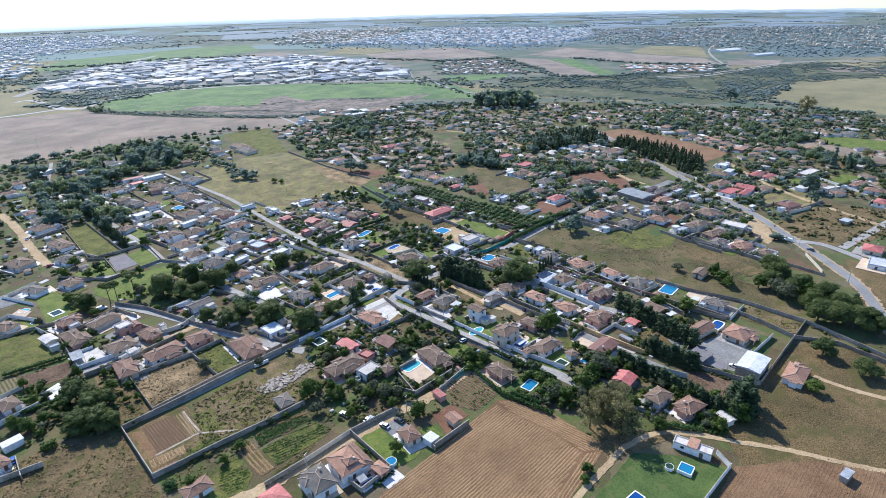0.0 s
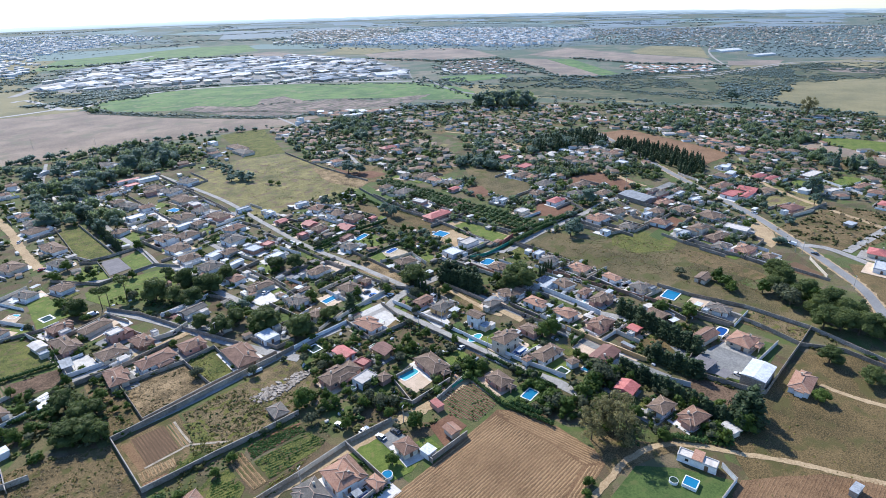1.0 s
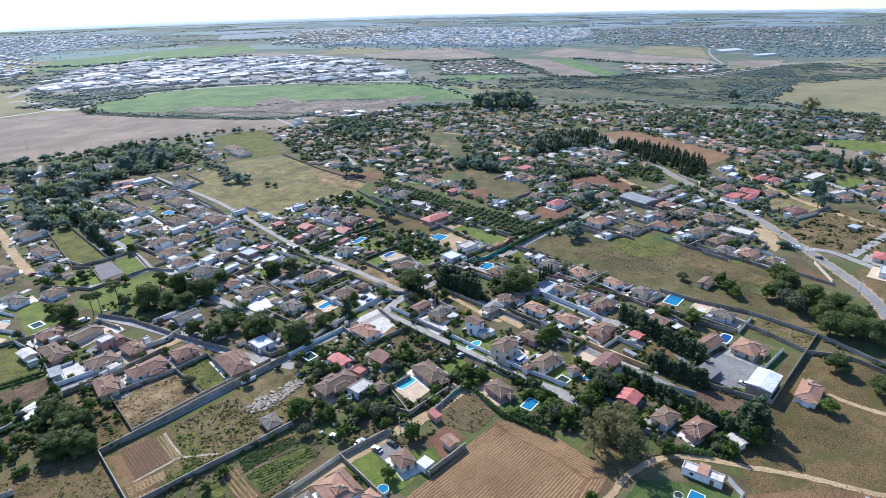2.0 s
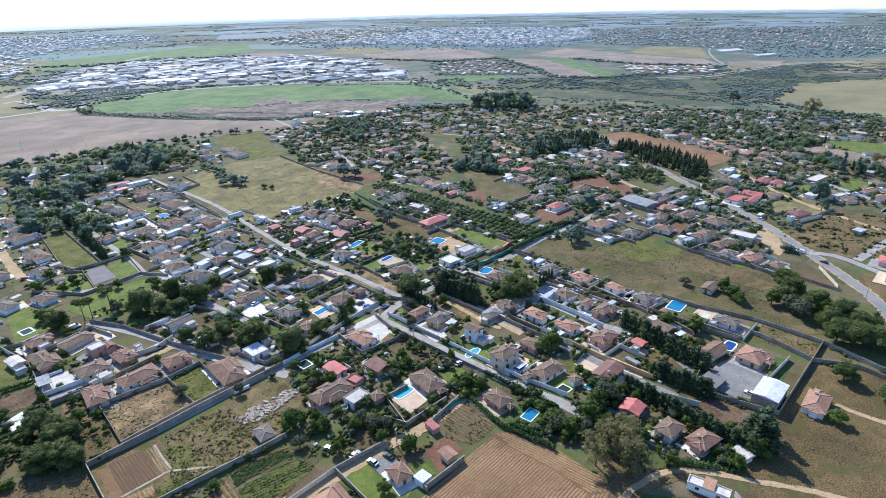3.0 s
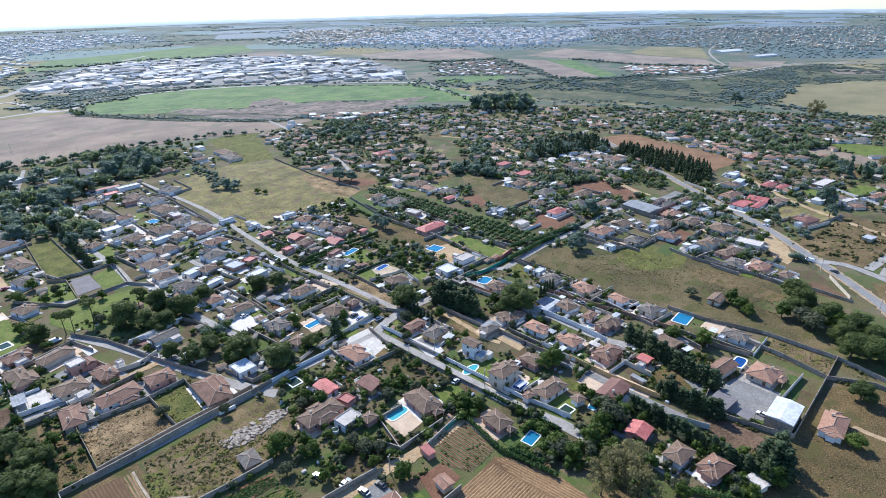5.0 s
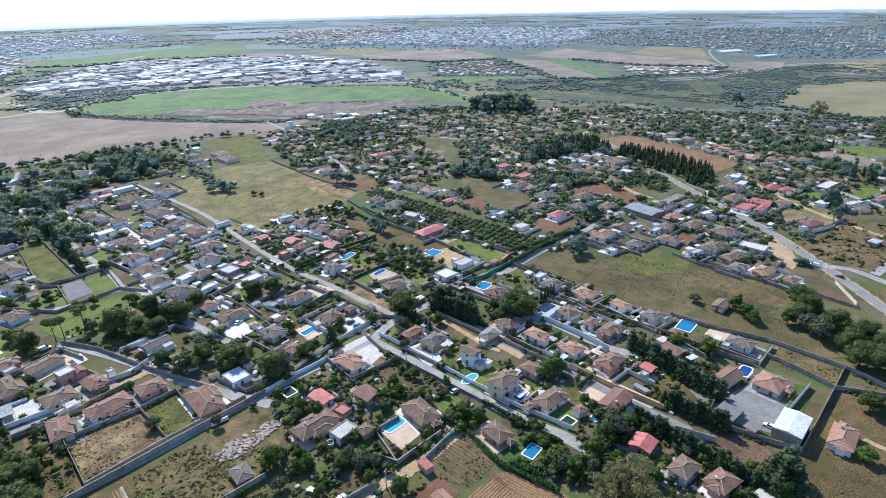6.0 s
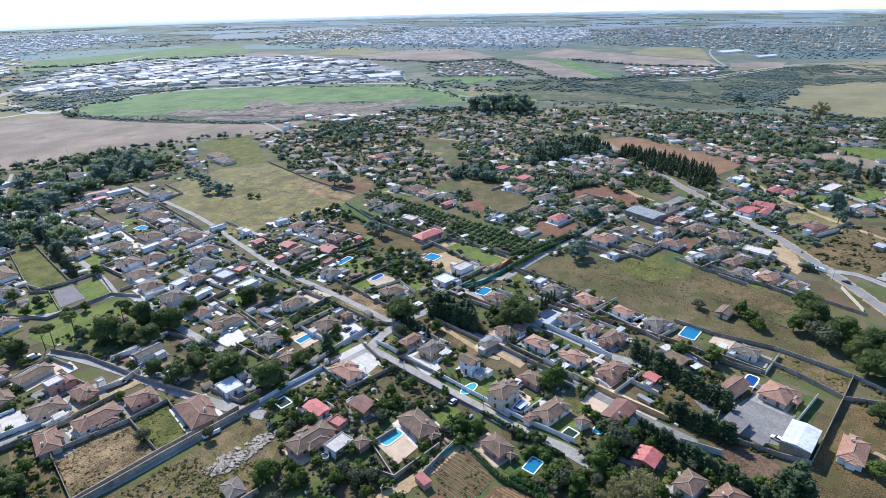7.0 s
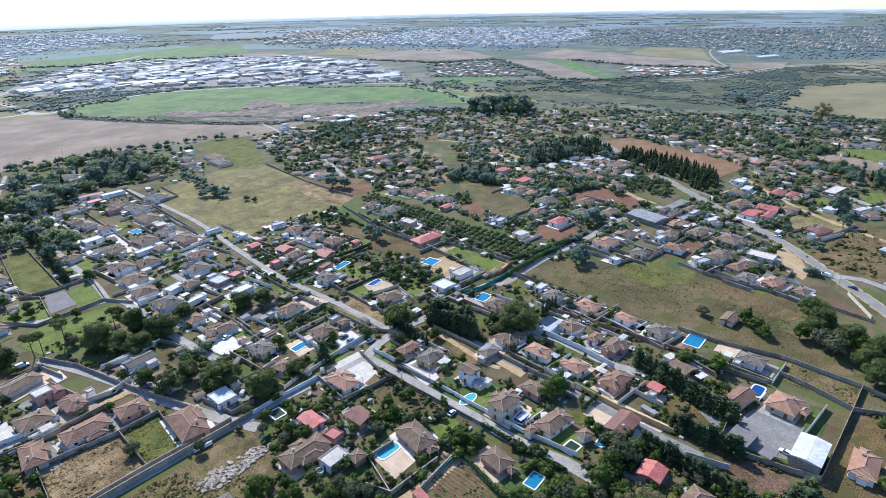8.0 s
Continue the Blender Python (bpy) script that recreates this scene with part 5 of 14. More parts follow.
patch("meadow", [(409.2, 98.2), (486.7, 79.5), (489.7, 39.1), (452.4, 33.5), (400.2, 50.9), (399.4, 72.1)], DRYGRASS, 0.12, "dry rough meadow by the road", "meadow", 1)
patch("meadow", [(379.4, 49.4), (393.5, 22.0), (328.9, 8.2), (321.8, 16.0), (352.5, 35.8)], MEADOW, 0.12, "dry grass beside the road", "meadow", 1)
patch("bare_ground", [(326.3, 473.7), (337.2, 444.0), (337.0, 415.0), (325.6, 389.4), (304.2, 383.1), (299.9, 401.1), (307.6, 434.3)], DRYGRASS, 0.15, "worn brown corner of a meadow", "ground", 3)
patch("stubble_field", [(63.1, 111.5), (107.5, 113.2), (131.4, 114.5), (144.4, 115.1), (147.6, 111.1), (151.8, 92.9), (151.0, 76.8), (147.8, 70.9), (122.6, 67.5), (106.6, 65.3)], STUBBLE, 0.12, "harvested stubble field in straw rows", "field", 0.8)
patch("rough_plot", [(49.9, 237.1), (74.8, 234.6), (75.4, 211.7), (48.8, 210.3)], BROWNSCRUB, 0.12, "walled plot of dry brown scrub", "plot", 0.0)
patch("rough_plot", [(75.6, 235.1), (88.1, 237.2), (87.7, 210.4), (76.1, 211.0)], WEEDS, 0.12, "walled plot of green weeds", "plot", 0.0)
patch("rough_plot", [(36.2, 204.1), (58.8, 203.5), (58.3, 191.3), (51.8, 177.0), (35.7, 174.0)], DRYGRASS, 0.105, "sandy ground of a walled garden", "plot", 0.3)
patch("rough_plot", [(59.7, 202.5), (75.1, 202.9), (109.3, 203.6), (108.0, 184.0), (93.3, 170.4), (59.8, 172.3), (52.7, 177.0), (58.8, 190.8)], OVERGROWN, 0.1, "overgrown plot with yellow weeds", "plot", 1)
patch("vegetable_plot", [(41.1, 201.8), (52.5, 200.4), (51.4, 184.7), (40.1, 184.1)], BED, 0.14, "bare tilled vegetable bed", "bed", 0.3)
patch("path", [(37.0, 200.9), (40.6, 200.3), (40.1, 184.1), (37.6, 183.1)], STUBBLE, 0.135, "strip of dry straw beside a bed", "path", 0.5)
patch("vegetable_plot", [(53.0, 200.2), (55.7, 200.1), (54.6, 183.7), (51.8, 184.2)], CROP2, 0.142, "narrow raised seed beds", "bed", 0.2)
patch("vegetable_plot", [(36.6, 182.8), (48.2, 181.5), (47.3, 177.1), (36.1, 177.8)], BROWNSCRUB, 0.138, "short sandy vegetable rows", "bed", 0.2)
patch("vegetable_plot", [(35.7, 176.8), (43.5, 176.1), (43.8, 172.2), (36.1, 173.0)], RED, 0.139, "short rows of reddish soil", "bed", 0.2)
patch("vegetable_plot", [(44.1, 174.8), (53.9, 179.3), (61.9, 173.4), (61.3, 170.1), (44.5, 171.5)], WEEDS, 0.143, "green vegetable patch", "bed", 0.3)
patch("vegetable_plot", [(57.5, 196.3), (61.9, 193.8), (62.6, 178.7), (56.4, 183.3)], WEEDS, 0.144, "green weedy patch", "bed", 0.3)
patch("vegetable_plot", [(67.7, 166.9), (73.0, 167.2), (87.5, 163.2), (87.7, 159.4), (66.9, 160.7)], RED, 0.148, "dark soil under leek rows", "bed", 0.4)
patch("vegetable_plot", [(66.5, 159.2), (87.6, 157.8), (89.7, 149.6), (85.5, 147.7), (66.0, 147.9)], WEEDS, 0.149, "rows of green vegetables", "bed", 0.4)
patch("vegetable_plot", [(60.8, 164.1), (65.8, 166.5), (65.2, 147.3), (59.8, 147.7)], DRYGRASS, 0.154, "bare garden rows", "bed", 0.3)
patch("vegetable_plot", [(49.3, 160.3), (58.7, 160.6), (58.1, 156.3), (53.8, 154.1)], WEEDS, 0.15, "green vegetable patch", "bed", 0.4)
patch("meadow", [(-10.2, 213.1), (9.6, 216.1), (20.7, 210.5), (35.1, 204.4), (33.5, 175.0), (34.2, 159.1), (31.6, 140.6), (-13.8, 188.8)], DRYGRASS, 0.1, "dry grass slope", "meadow", 1)
patch("meadow", [(2.5, 330.1), (30.6, 311.2), (35.8, 295.1), (33.4, 274.6), (11.5, 281.1), (-3.6, 284.8)], WEEDS, 0.12, "rough green grass plot", "meadow", 0.8)
patch("vegetable_plot", [(16.9, 275.3), (35.5, 272.3), (36.1, 258.0), (16.7, 261.8)], TURNED, 0.14, "dark tilled soil", "bed", 0.5)
patch("meadow", [(-0.3, 281.2), (16.5, 275.6), (16.7, 261.8), (9.9, 262.1), (-2.3, 267.5)], CROP2, 0.12, "sparse garden rows", "bed", 0.5)
patch("meadow", [(39.5, 252.4), (48.9, 239.4), (47.9, 209.2), (35.6, 206.5), (36.7, 225.4)], DRYGRASS, 0.1, "dry weeds beside the walls", "meadow", 1, False)
patch("lawn", [(91.0, 142.6), (102.4, 141.0), (102.0, 123.2), (105.5, 117.4), (100.6, 115.9), (91.5, 118.1)], LAWN, 0.14, "mown garden lawn", "lawn", 0.0)
patch("patio", [(103.3, 141.4), (111.0, 140.7), (110.5, 130.5), (110.5, 123.4), (101.6, 123.7)], YARD, 0.18, "grey concrete driveway", "patio", 0.0)
patch("patio", [(131.1, 159.7), (145.3, 162.4), (144.6, 146.4), (129.4, 145.2)], PINKPAVE, 0.18, "pale pink terrace round a pool", "patio", 0.0)
patch("lawn", [(151.1, 117.3), (168.4, 118.3), (167.4, 106.2), (153.3, 108.5)], DEEPLAWN, 0.14, "watered lawn round a pool", "lawn", 0.0)
patch("lawn", [(121.0, 61.8), (153.6, 63.0), (161.8, 52.7), (169.3, 36.4), (144.5, 36.9)], DEEPLAWN, 0.14, "wide deep green lawn", "lawn", 0.0)
patch("lawn", [(175.9, 119.4), (190.8, 119.3), (186.5, 107.8), (175.6, 107.6)], LAWN, 0.14, "garden lawn", "lawn", 0.0)
patch("lawn", [(167.7, 151.5), (186.2, 153.4), (182.1, 146.5), (168.7, 145.5)], LAWN, 0.14, "garden lawn", "lawn", 0.0)
patch("lawn", [(150.8, 153.1), (165.1, 154.3), (164.1, 146.5), (151.1, 146.4)], LAWN, 0.14, "garden lawn", "lawn", 0.0)
patch("yard", [(230.4, 86.4), (233.4, 74.2), (245.4, 71.4), (246.8, 54.8), (225.2, 54.8), (220.2, 71.1)], YARD, 0.16, "grey concrete yard", "yard", 0.0)
patch("yard", [(197.0, 117.4), (214.9, 118.1), (214.9, 90.9), (200.4, 92.6), (192.3, 101.5)], PINKPAVE, 0.16, "pale yard of packed earth and paving", "yard", 0.0)
patch("rough_plot", [(211.1, 73.7), (216.3, 47.7), (199.1, 47.6), (198.9, 60.3)], DRYGRASS, 0.12, "bare brown plot", "plot", 1, False)
patch("meadow", [(183.0, 43.7), (217.3, 45.5), (269.5, 40.1), (286.6, -1.2), (184.4, -21.4), (168.4, 29.4)], MEADOW, 0.1, "rough dry meadow", "meadow", 2)
patch("stubble_field", [(143.1, 33.8), (170.8, 35.5), (191.6, 17.4), (213.0, -21.6), (191.4, -23.3)], STUBBLE, 0.14, "straw stubble", "field", 1)
patch("bare_ground", [(156.9, 85.1), (163.1, 77.0), (165.4, 66.9), (172.5, 57.5), (170.6, 55.4), (154.1, 63.3), (144.6, 67.6), (148.9, 72.9)], DRYGRASS, 0.15, "bare brown ground under tall trees", "ground", 0.8, False)
patch("lawn", [(246.5, 55.2), (262.6, 56.8), (263.1, 50.5), (242.5, 49.3)], DEEPLAWN, 0.14, "watered lawn", "lawn", 0.0)
patch("court", [(85.9, 382.0), (96.0, 381.1), (95.8, 358.4), (83.3, 356.8)], COURT, 0.2, "old grey sports court", "court", 0.0)
patch("lawn", [(63.3, 368.9), (72.9, 381.5), (84.3, 381.2), (82.2, 354.6), (68.7, 356.3)], LAWN, 0.14, "park lawn", "lawn", 0.0, False)
patch("lawn", [(96.5, 377.8), (108.8, 383.0), (108.4, 354.1), (95.5, 353.8)], LAWN, 0.14, "mown lawn beside a court", "lawn", 0.0)
patch("lawn", [(63.9, 334.8), (77.3, 340.3), (92.9, 345.0), (108.6, 342.7), (111.6, 324.0), (99.5, 312.4), (69.9, 317.6)], LAWN, 0.14, "wide park lawn under pines", "lawn", 0.0, False)
patch("meadow", [(82.1, 465.4), (96.7, 462.4), (96.2, 388.9), (77.6, 391.3)], WEEDS, 0.14, "rough green plot", "meadow", 0.5)
patch("meadow", [(104.9, 413.8), (118.8, 421.8), (118.6, 390.7), (105.5, 389.5)], LAWN, 0.13, "garden grass", "lawn", 0.5)
patch("lawn", [(38.5, 341.3), (49.3, 353.0), (52.9, 330.0), (44.2, 321.9)], WEEDS, 0.13, "green weeds", "lawn", 0.0, False)
patch("patio", [(35.8, 275.2), (48.6, 274.8), (48.9, 262.9), (36.2, 264.0)], PAVING, 0.16, "paved yard", "patio", 0.0)
patch("patio", [(154.2, 213.5), (168.4, 213.2), (162.2, 187.0), (150.6, 187.1)], PAVING, 0.15, "grey paved forecourt", "patio", 0.0)
patch("patio", [(168.5, 232.5), (177.5, 232.8), (176.3, 216.9), (161.2, 217.5)], PAVING, 0.15, "pale paved yard", "patio", 0.0)
patch("lawn", [(149.2, 223.5), (166.0, 223.5), (163.0, 212.7), (146.8, 215.6)], LAWN, 0.13, "garden lawn", "lawn", 0.0, False)
patch("patio", [(149.1, 242.2), (162.8, 241.9), (161.7, 230.2), (148.0, 229.3)], PINKPAVE, 0.15, "pool terrace", "patio", 0.0)
patch("patio", [(123.0, 266.4), (136.2, 271.6), (136.1, 256.7), (125.8, 253.9)], PAVING, 0.15, "paved yard", "patio", 0.0)
patch("lawn", [(146.3, 305.3), (160.3, 306.0), (156.9, 287.4), (145.0, 286.7)], MEADOW, 0.13, "garden grass", "lawn", 0.0, False)
patch("rough_plot", [(188.9, 257.4), (202.7, 260.8), (199.2, 228.3), (186.5, 223.8)], BROWNSCRUB, 0.13, "dry brown plot", "plot", 0.5)
patch("lawn", [(204.3, 265.5), (221.7, 269.4), (220.2, 238.4), (207.6, 240.1)], LAWN, 0.13, "garden grass", "lawn", 0.0, False)
patch("patio", [(206.6, 261.6), (220.4, 267.9), (223.4, 250.6), (210.9, 248.9)], SAND, 0.15, "paved pool terrace", "patio", 0.0)
patch("lawn", [(274.3, 260.7), (285.4, 260.0), (284.9, 221.3), (270.1, 218.8)], LAWN, 0.14, "long garden lawn", "lawn", 0.0)
patch("path", [(272.8, 267.5), (282.6, 268.5), (286.2, 219.8), (279.0, 218.9)], DIRT, 0.13, "pale dirt drive", "path", 0.0)
patch("yard", [(249.0, 257.6), (269.1, 258.4), (265.2, 224.3), (247.5, 220.8)], DIRT, 0.12, "pale bare yard", "yard", 0.0)
patch("lawn", [(261.7, 207.4), (276.1, 211.9), (273.3, 187.7), (261.9, 187.8)], WEEDS, 0.13, "weedy green plot", "plot", 0.0, False)
patch("rough_plot", [(199.6, 201.0), (208.8, 201.2), (202.5, 169.0), (195.1, 168.3)], DRYGRASS, 0.13, "strip of dry grass", "plot", 0.0, False)
patch("yard", [(203.5, 167.9), (210.8, 164.4), (209.1, 148.6), (201.8, 148.3)], DIRT, 0.14, "beige gravel yard", "yard", 0.0)
patch("patio", [(174.8, 190.8), (184.8, 188.6), (179.2, 173.1), (170.8, 172.7)], PAVING, 0.15, "white paved forecourt", "patio", 0.0)
patch("lawn", [(167.0, 203.8), (183.5, 208.9), (181.9, 198.3), (167.7, 195.9)], LAWN, 0.13, "garden lawn", "lawn", 0.0, False)
patch("lawn", [(172.7, 170.7), (182.9, 170.8), (180.8, 163.3), (172.2, 163.5)], DEEPLAWN, 0.13, "garden lawn", "lawn", 0.0, False)
patch("patio", [(275.0, 97.8), (285.9, 98.0), (285.5, 88.9), (274.8, 89.0)], PINKPAVE, 0.15, "paved yard", "patio", 0.0)
patch("rough_plot", [(271.7, 71.3), (286.9, 71.2), (285.5, 44.2), (271.1, 43.9)], OVERGROWN, 0.14, "walled scrub plot", "plot", 0.0, False)
patch("lawn", [(236.1, 110.5), (247.8, 107.6), (239.6, 94.8), (228.9, 95.2)], WEEDS, 0.13, "rough grass plot", "plot", 0.0, False)
patch("lawn", [(225.6, 106.3), (242.5, 103.4), (239.0, 77.0), (225.0, 78.7), (219.2, 91.7)], MEADOW, 0.12, "dry garden plot", "plot", 0.0, False)
patch("vegetable_plot", [(137.9, 137.1), (150.9, 133.2), (146.3, 117.2), (133.8, 116.6), (129.6, 126.0)], CROP2, 0.13, "vegetable garden with red soil rows", "bed", 0.5)
patch("vegetable_plot", [(120.4, 127.7), (130.4, 126.7), (129.9, 117.5), (116.3, 116.2)], RED, 0.13, "brown garden soil", "bed", 0.5, False)
patch("field", [(345.0, 152.8), (363.4, 153.8), (361.4, 144.9), (342.5, 143.8)], CROP, 0.14, "green vegetable rows", "bed", 0.0)
patch("field", [(362.7, 159.5), (389.7, 157.8), (385.6, 145.0), (360.2, 146.3)], RED, 0.14, "red tilled bed", "bed", 0.0)
patch("field", [(356.4, 75.3), (362.9, 71.6), (355.8, 55.3), (348.2, 56.2), (347.2, 71.7)], BED, 0.14, "tilled rows", "bed", 0.0)
patch("lawn", [(168.9, 166.0), (181.2, 167.8), (184.5, 150.0), (173.4, 150.0)], DEEPLAWN, 0.132, "watered lawn beside an oval pool", "lawn", 0.0, False)
patch("rough_plot", [(295.3, 465.8), (308.7, 434.5), (304.7, 388.2), (285.7, 380.0), (278.2, 414.3)], BROWNSCRUB, 0.158, "bare brown end of a meadow", "plot", 1.5)
patch("bed", [(155.5, 192.8), (162.7, 194.6), (163.0, 186.1), (155.0, 184.7)], DRYGRASS, 0.165, "gravel bed with small shrubs", "bed", 0.3)
patch("lawn", [(184.4, 132.8), (194.9, 131.1), (194.5, 119.5), (184.5, 119.1)], LAWN, 0.133, "garden lawn", "lawn", 0.0, False)
patch("patio", [(198.0, 95.3), (206.3, 95.8), (205.6, 90.1), (197.5, 89.7)], PAVING, 0.15, "paved yard", "patio", 0.0, False)

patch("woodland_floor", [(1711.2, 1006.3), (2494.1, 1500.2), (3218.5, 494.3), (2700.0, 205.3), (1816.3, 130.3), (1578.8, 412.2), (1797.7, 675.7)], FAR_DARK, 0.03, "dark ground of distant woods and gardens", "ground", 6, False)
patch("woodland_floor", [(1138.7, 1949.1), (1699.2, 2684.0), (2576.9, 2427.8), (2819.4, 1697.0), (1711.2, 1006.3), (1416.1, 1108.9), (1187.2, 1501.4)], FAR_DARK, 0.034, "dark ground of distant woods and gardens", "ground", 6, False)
patch("scrubland", [(936.2, 725.4), (1010.6, 590.5), (1147.8, 511.4), (1203.4, 415.3), (1487.8, 364.8), (1446.8, 235.1), (1294.1, 186.5), (1147.4, 293.7), (998.5, 316.4), (924.1, 283.8), (841.9, 315.3), (825.7, 397.6), (766.1, 492.5), (775.6, 550.2), (788.8, 652.5)], SCRUBLAND, 0.13, "grey-green scrubland beyond the houses", "scrub", 6, False)

patch("lawn", [(66.2, 343.3), (75.3, 345.4), (84.0, 344.3), (108.1, 326.4), (106.6, 316.8), (93.5, 311.6), (86.0, 312.1), (77.6, 312.6), (69.3, 321.6), (64.6, 334.2)], LAWN, 0.137, "wide bright park lawn under pines", "lawn", 0.3, False)
patch("lawn", [(64.3, 370.5), (84.4, 378.2), (82.6, 352.8), (70.0, 359.8)], LAWN, 0.1375, "mown lawn beside a court", "lawn", 0.3, False)
patch("patio", [(85.6, 283.0), (91.5, 286.0), (96.2, 285.0), (96.5, 279.2), (92.9, 269.9), (89.5, 274.9)], MAROON, 0.16, "maroon paved yard behind a white wall", "patio", 0.3, False)
patch("yard", [(150.6, 284.7), (177.9, 286.3), (179.2, 273.8), (152.8, 273.3)], COURT, 0.15, "dark gravel yard", "yard", 0.3, False)
patch("vegetable_plot", [(148.1, 273.4), (159.1, 271.7), (158.6, 263.5), (147.2, 263.6)], RED, 0.15, "small vegetable garden", "vegetable plot", 0.3, False)
patch("lawn", [(159.0, 272.7), (168.4, 271.4), (167.0, 263.9), (159.0, 264.0)], LAWN, 0.151, "garden lawn", "lawn", 0.3, False)
patch("lawn", [(176.3, 295.3), (183.7, 283.9), (180.9, 276.9), (177.9, 286.3), (174.0, 288.6)], LAWN, 0.152, "garden lawn", "lawn", 0.3, False)
patch("lawn", [(151.4, 309.7), (160.1, 305.1), (153.2, 288.3), (145.0, 288.2), (145.0, 297.3)], LAWN, 0.153, "garden lawn with pines", "lawn", 0.3, False)
patch("lawn", [(211.0, 291.5), (227.3, 288.1), (227.4, 273.2), (215.1, 272.9)], LAWN, 0.154, "garden lawn behind a hedge", "lawn", 0.3, False)
patch("lawn", [(188.0, 293.2), (198.7, 294.7), (204.0, 285.3), (195.4, 281.5)], LAWN, 0.155, "garden lawn behind a hedge", "lawn", 0.3, False)
patch("lawn", [(200.7, 262.9), (211.6, 263.4), (208.0, 251.6), (198.6, 252.2)], LAWN, 0.156, "garden lawn beside a pool", "lawn", 0.3, False)
patch("lawn", [(150.7, 225.2), (161.8, 222.9), (161.5, 217.5), (149.9, 215.3), (147.3, 219.4)], DEEPLAWN, 0.157, "shady garden lawn", "lawn", 0.3, False)
patch("lawn", [(182.2, 206.3), (182.8, 198.3), (176.0, 197.4), (175.3, 202.4)], LAWN, 0.158, "garden lawn", "lawn", 0.3, False)
patch("lawn", [(137.5, 271.0), (145.1, 270.9), (145.5, 258.2), (135.0, 258.2)], LAWN, 0.159, "garden lawn", "lawn", 0.3, False)
patch("lawn", [(231.0, 255.1), (231.0, 241.8), (227.8, 229.6), (221.5, 229.7), (221.9, 241.4)], LAWN, 0.1545, "garden lawn", "lawn", 0.3, False)
patch("rough_plot", [(192.4, 262.1), (196.5, 249.6), (194.3, 219.8), (190.9, 218.6), (186.8, 237.5), (184.9, 253.1)], BROWNSCRUB, 0.1315, "dry brown grass plot", "rough plot", 0.3, False)
patch("vegetable_plot", [(42.9, 157.2), (51.8, 162.8), (59.2, 162.7), (58.7, 150.9), (52.6, 145.5), (46.0, 144.8)], WEEDS, 0.156, "green vegetable patch", "bed", 0.4)
pool(155.1, 50.8, 2.6, 2.6, 0, GREENWATER, "round", raised=0.9, rim=0.12)
patch("meadow", [(481.6, 129.3), (504.5, 126.9), (512.8, 108.1), (504.5, 88.0), (480.3, 88.6), (462.1, 105.9), (462.1, 121.2)], YELLOW, 0.171, "dry yellow grass between houses", "grass", 1.0, False)
patch("yard", [(403.8, 111.3), (417.9, 109.5), (403.2, 95.2), (389.7, 89.3), (389.1, 98.3)], DIRT, 0.172, "pale earth yard", "yard", 0.6)
patch("lawn", [(547.0, 95.7), (575.7, 91.5), (576.9, 75.0), (543.7, 76.5)], LAWN, 0.173, "green garden plot", "lawn", 0.6)
patch("lawn", [(522.6, 119.6), (545.2, 119.9), (544.7, 108.1), (521.9, 106.5)], LAWN, 0.174, "green garden plot", "lawn", 0.6)
patch("bare_ground", [(541.9, 169.5), (563.5, 155.3), (541.6, 137.1), (519.3, 147.9)], DRYGRASS, 0.1744, "dry garden plot", "ground", 0.6, False)
patch("bare_ground", [(607.5, 132.8), (646.3, 105.2), (629.7, 76.2), (595.4, 94.7)], DRYGRASS, 0.1746, "dry garden plot", "ground", 0.6, False)
patch("bare_ground", [(738.6, 286.0), (801.9, 240.8), (760.9, 202.4), (694.4, 235.6)], TAN, 0.1748, "pale plot in a far village", "ground", 0.6, False)
canopy(243.4, 163.6, 9.0, 5.5, -2, 2.8, PANEL, "carport roofed with dark glass panels on steel posts")
patch("meadow", [(333.9, 173.2), (349.4, 163.1), (350.7, 136.0), (334.1, 131.1), (313.6, 145.9), (315.8, 161.9)], WEEDS, 0.128, "fresh green stretch of meadow", "grass", 2.0, False)
patch("meadow", [(337.5, 129.4), (343.6, 115.5), (333.4, 77.5), (322.9, 79.7), (323.2, 105.5), (325.2, 123.3)], DRYGRASS, 0.129, "worn brown stretch of meadow", "grass", 2.0, False)
patch("vegetable_plot", [(429.6, 233.1), (452.2, 230.3), (443.5, 210.0), (419.5, 211.9)], RED, 0.168, "tilled red soil plot", "garden", 0.5)
ribbon("lane", [(458.7, 258.3), (453.7, 238.3), (445.9, 214.1), (443.5, 203.4)], 2.6, DIRT, 0.215, "earth lane between plots", "lane")
house(165.8, 648.9, 13, 9, 12, 3.2, GREYTILE, WHITE, "hip", 1)
house(139.4, 618.5, 10, 5, 10, 2.4, WHITEROOF, WHITE, "flat", 0)
house(132.8, 493.1, 8, 9, 8, 2.6, BROWN, CREAM, "hip", 1)
house(137.6, 657.7, 10, 8, 15, 2.5, BROWN, WHITE, "hip", 0)
ribbon("lane", [(128.8, 686.6), (117.3, 644.5), (108.0, 611.1), (102.5, 589.0)], 3.2, STREET, 0.21, "pale lane between garden walls", "lane")
ribbon("lane", [(102.7, 564.4), (101.9, 540.4), (100.9, 507.4)], 2.6, PAVING, 0.211, "pale garden path under trees", "lane")
ribbon("lane", [(125.0, 558.3), (123.9, 531.4), (122.8, 498.9)], 3.4, PAVING, 0.212, "pale lane between garden walls", "lane")
ribbon("lane", [(123.8, 456.9), (123.2, 436.6), (122.6, 417.6)], 3.2, PAVING, 0.213, "pale lane between garden walls", "lane")
ribbon("lane", [(143.9, 452.8), (142.2, 431.0), (140.2, 409.6)], 4.0, PAVING, 0.214, "pale paved drive", "lane")
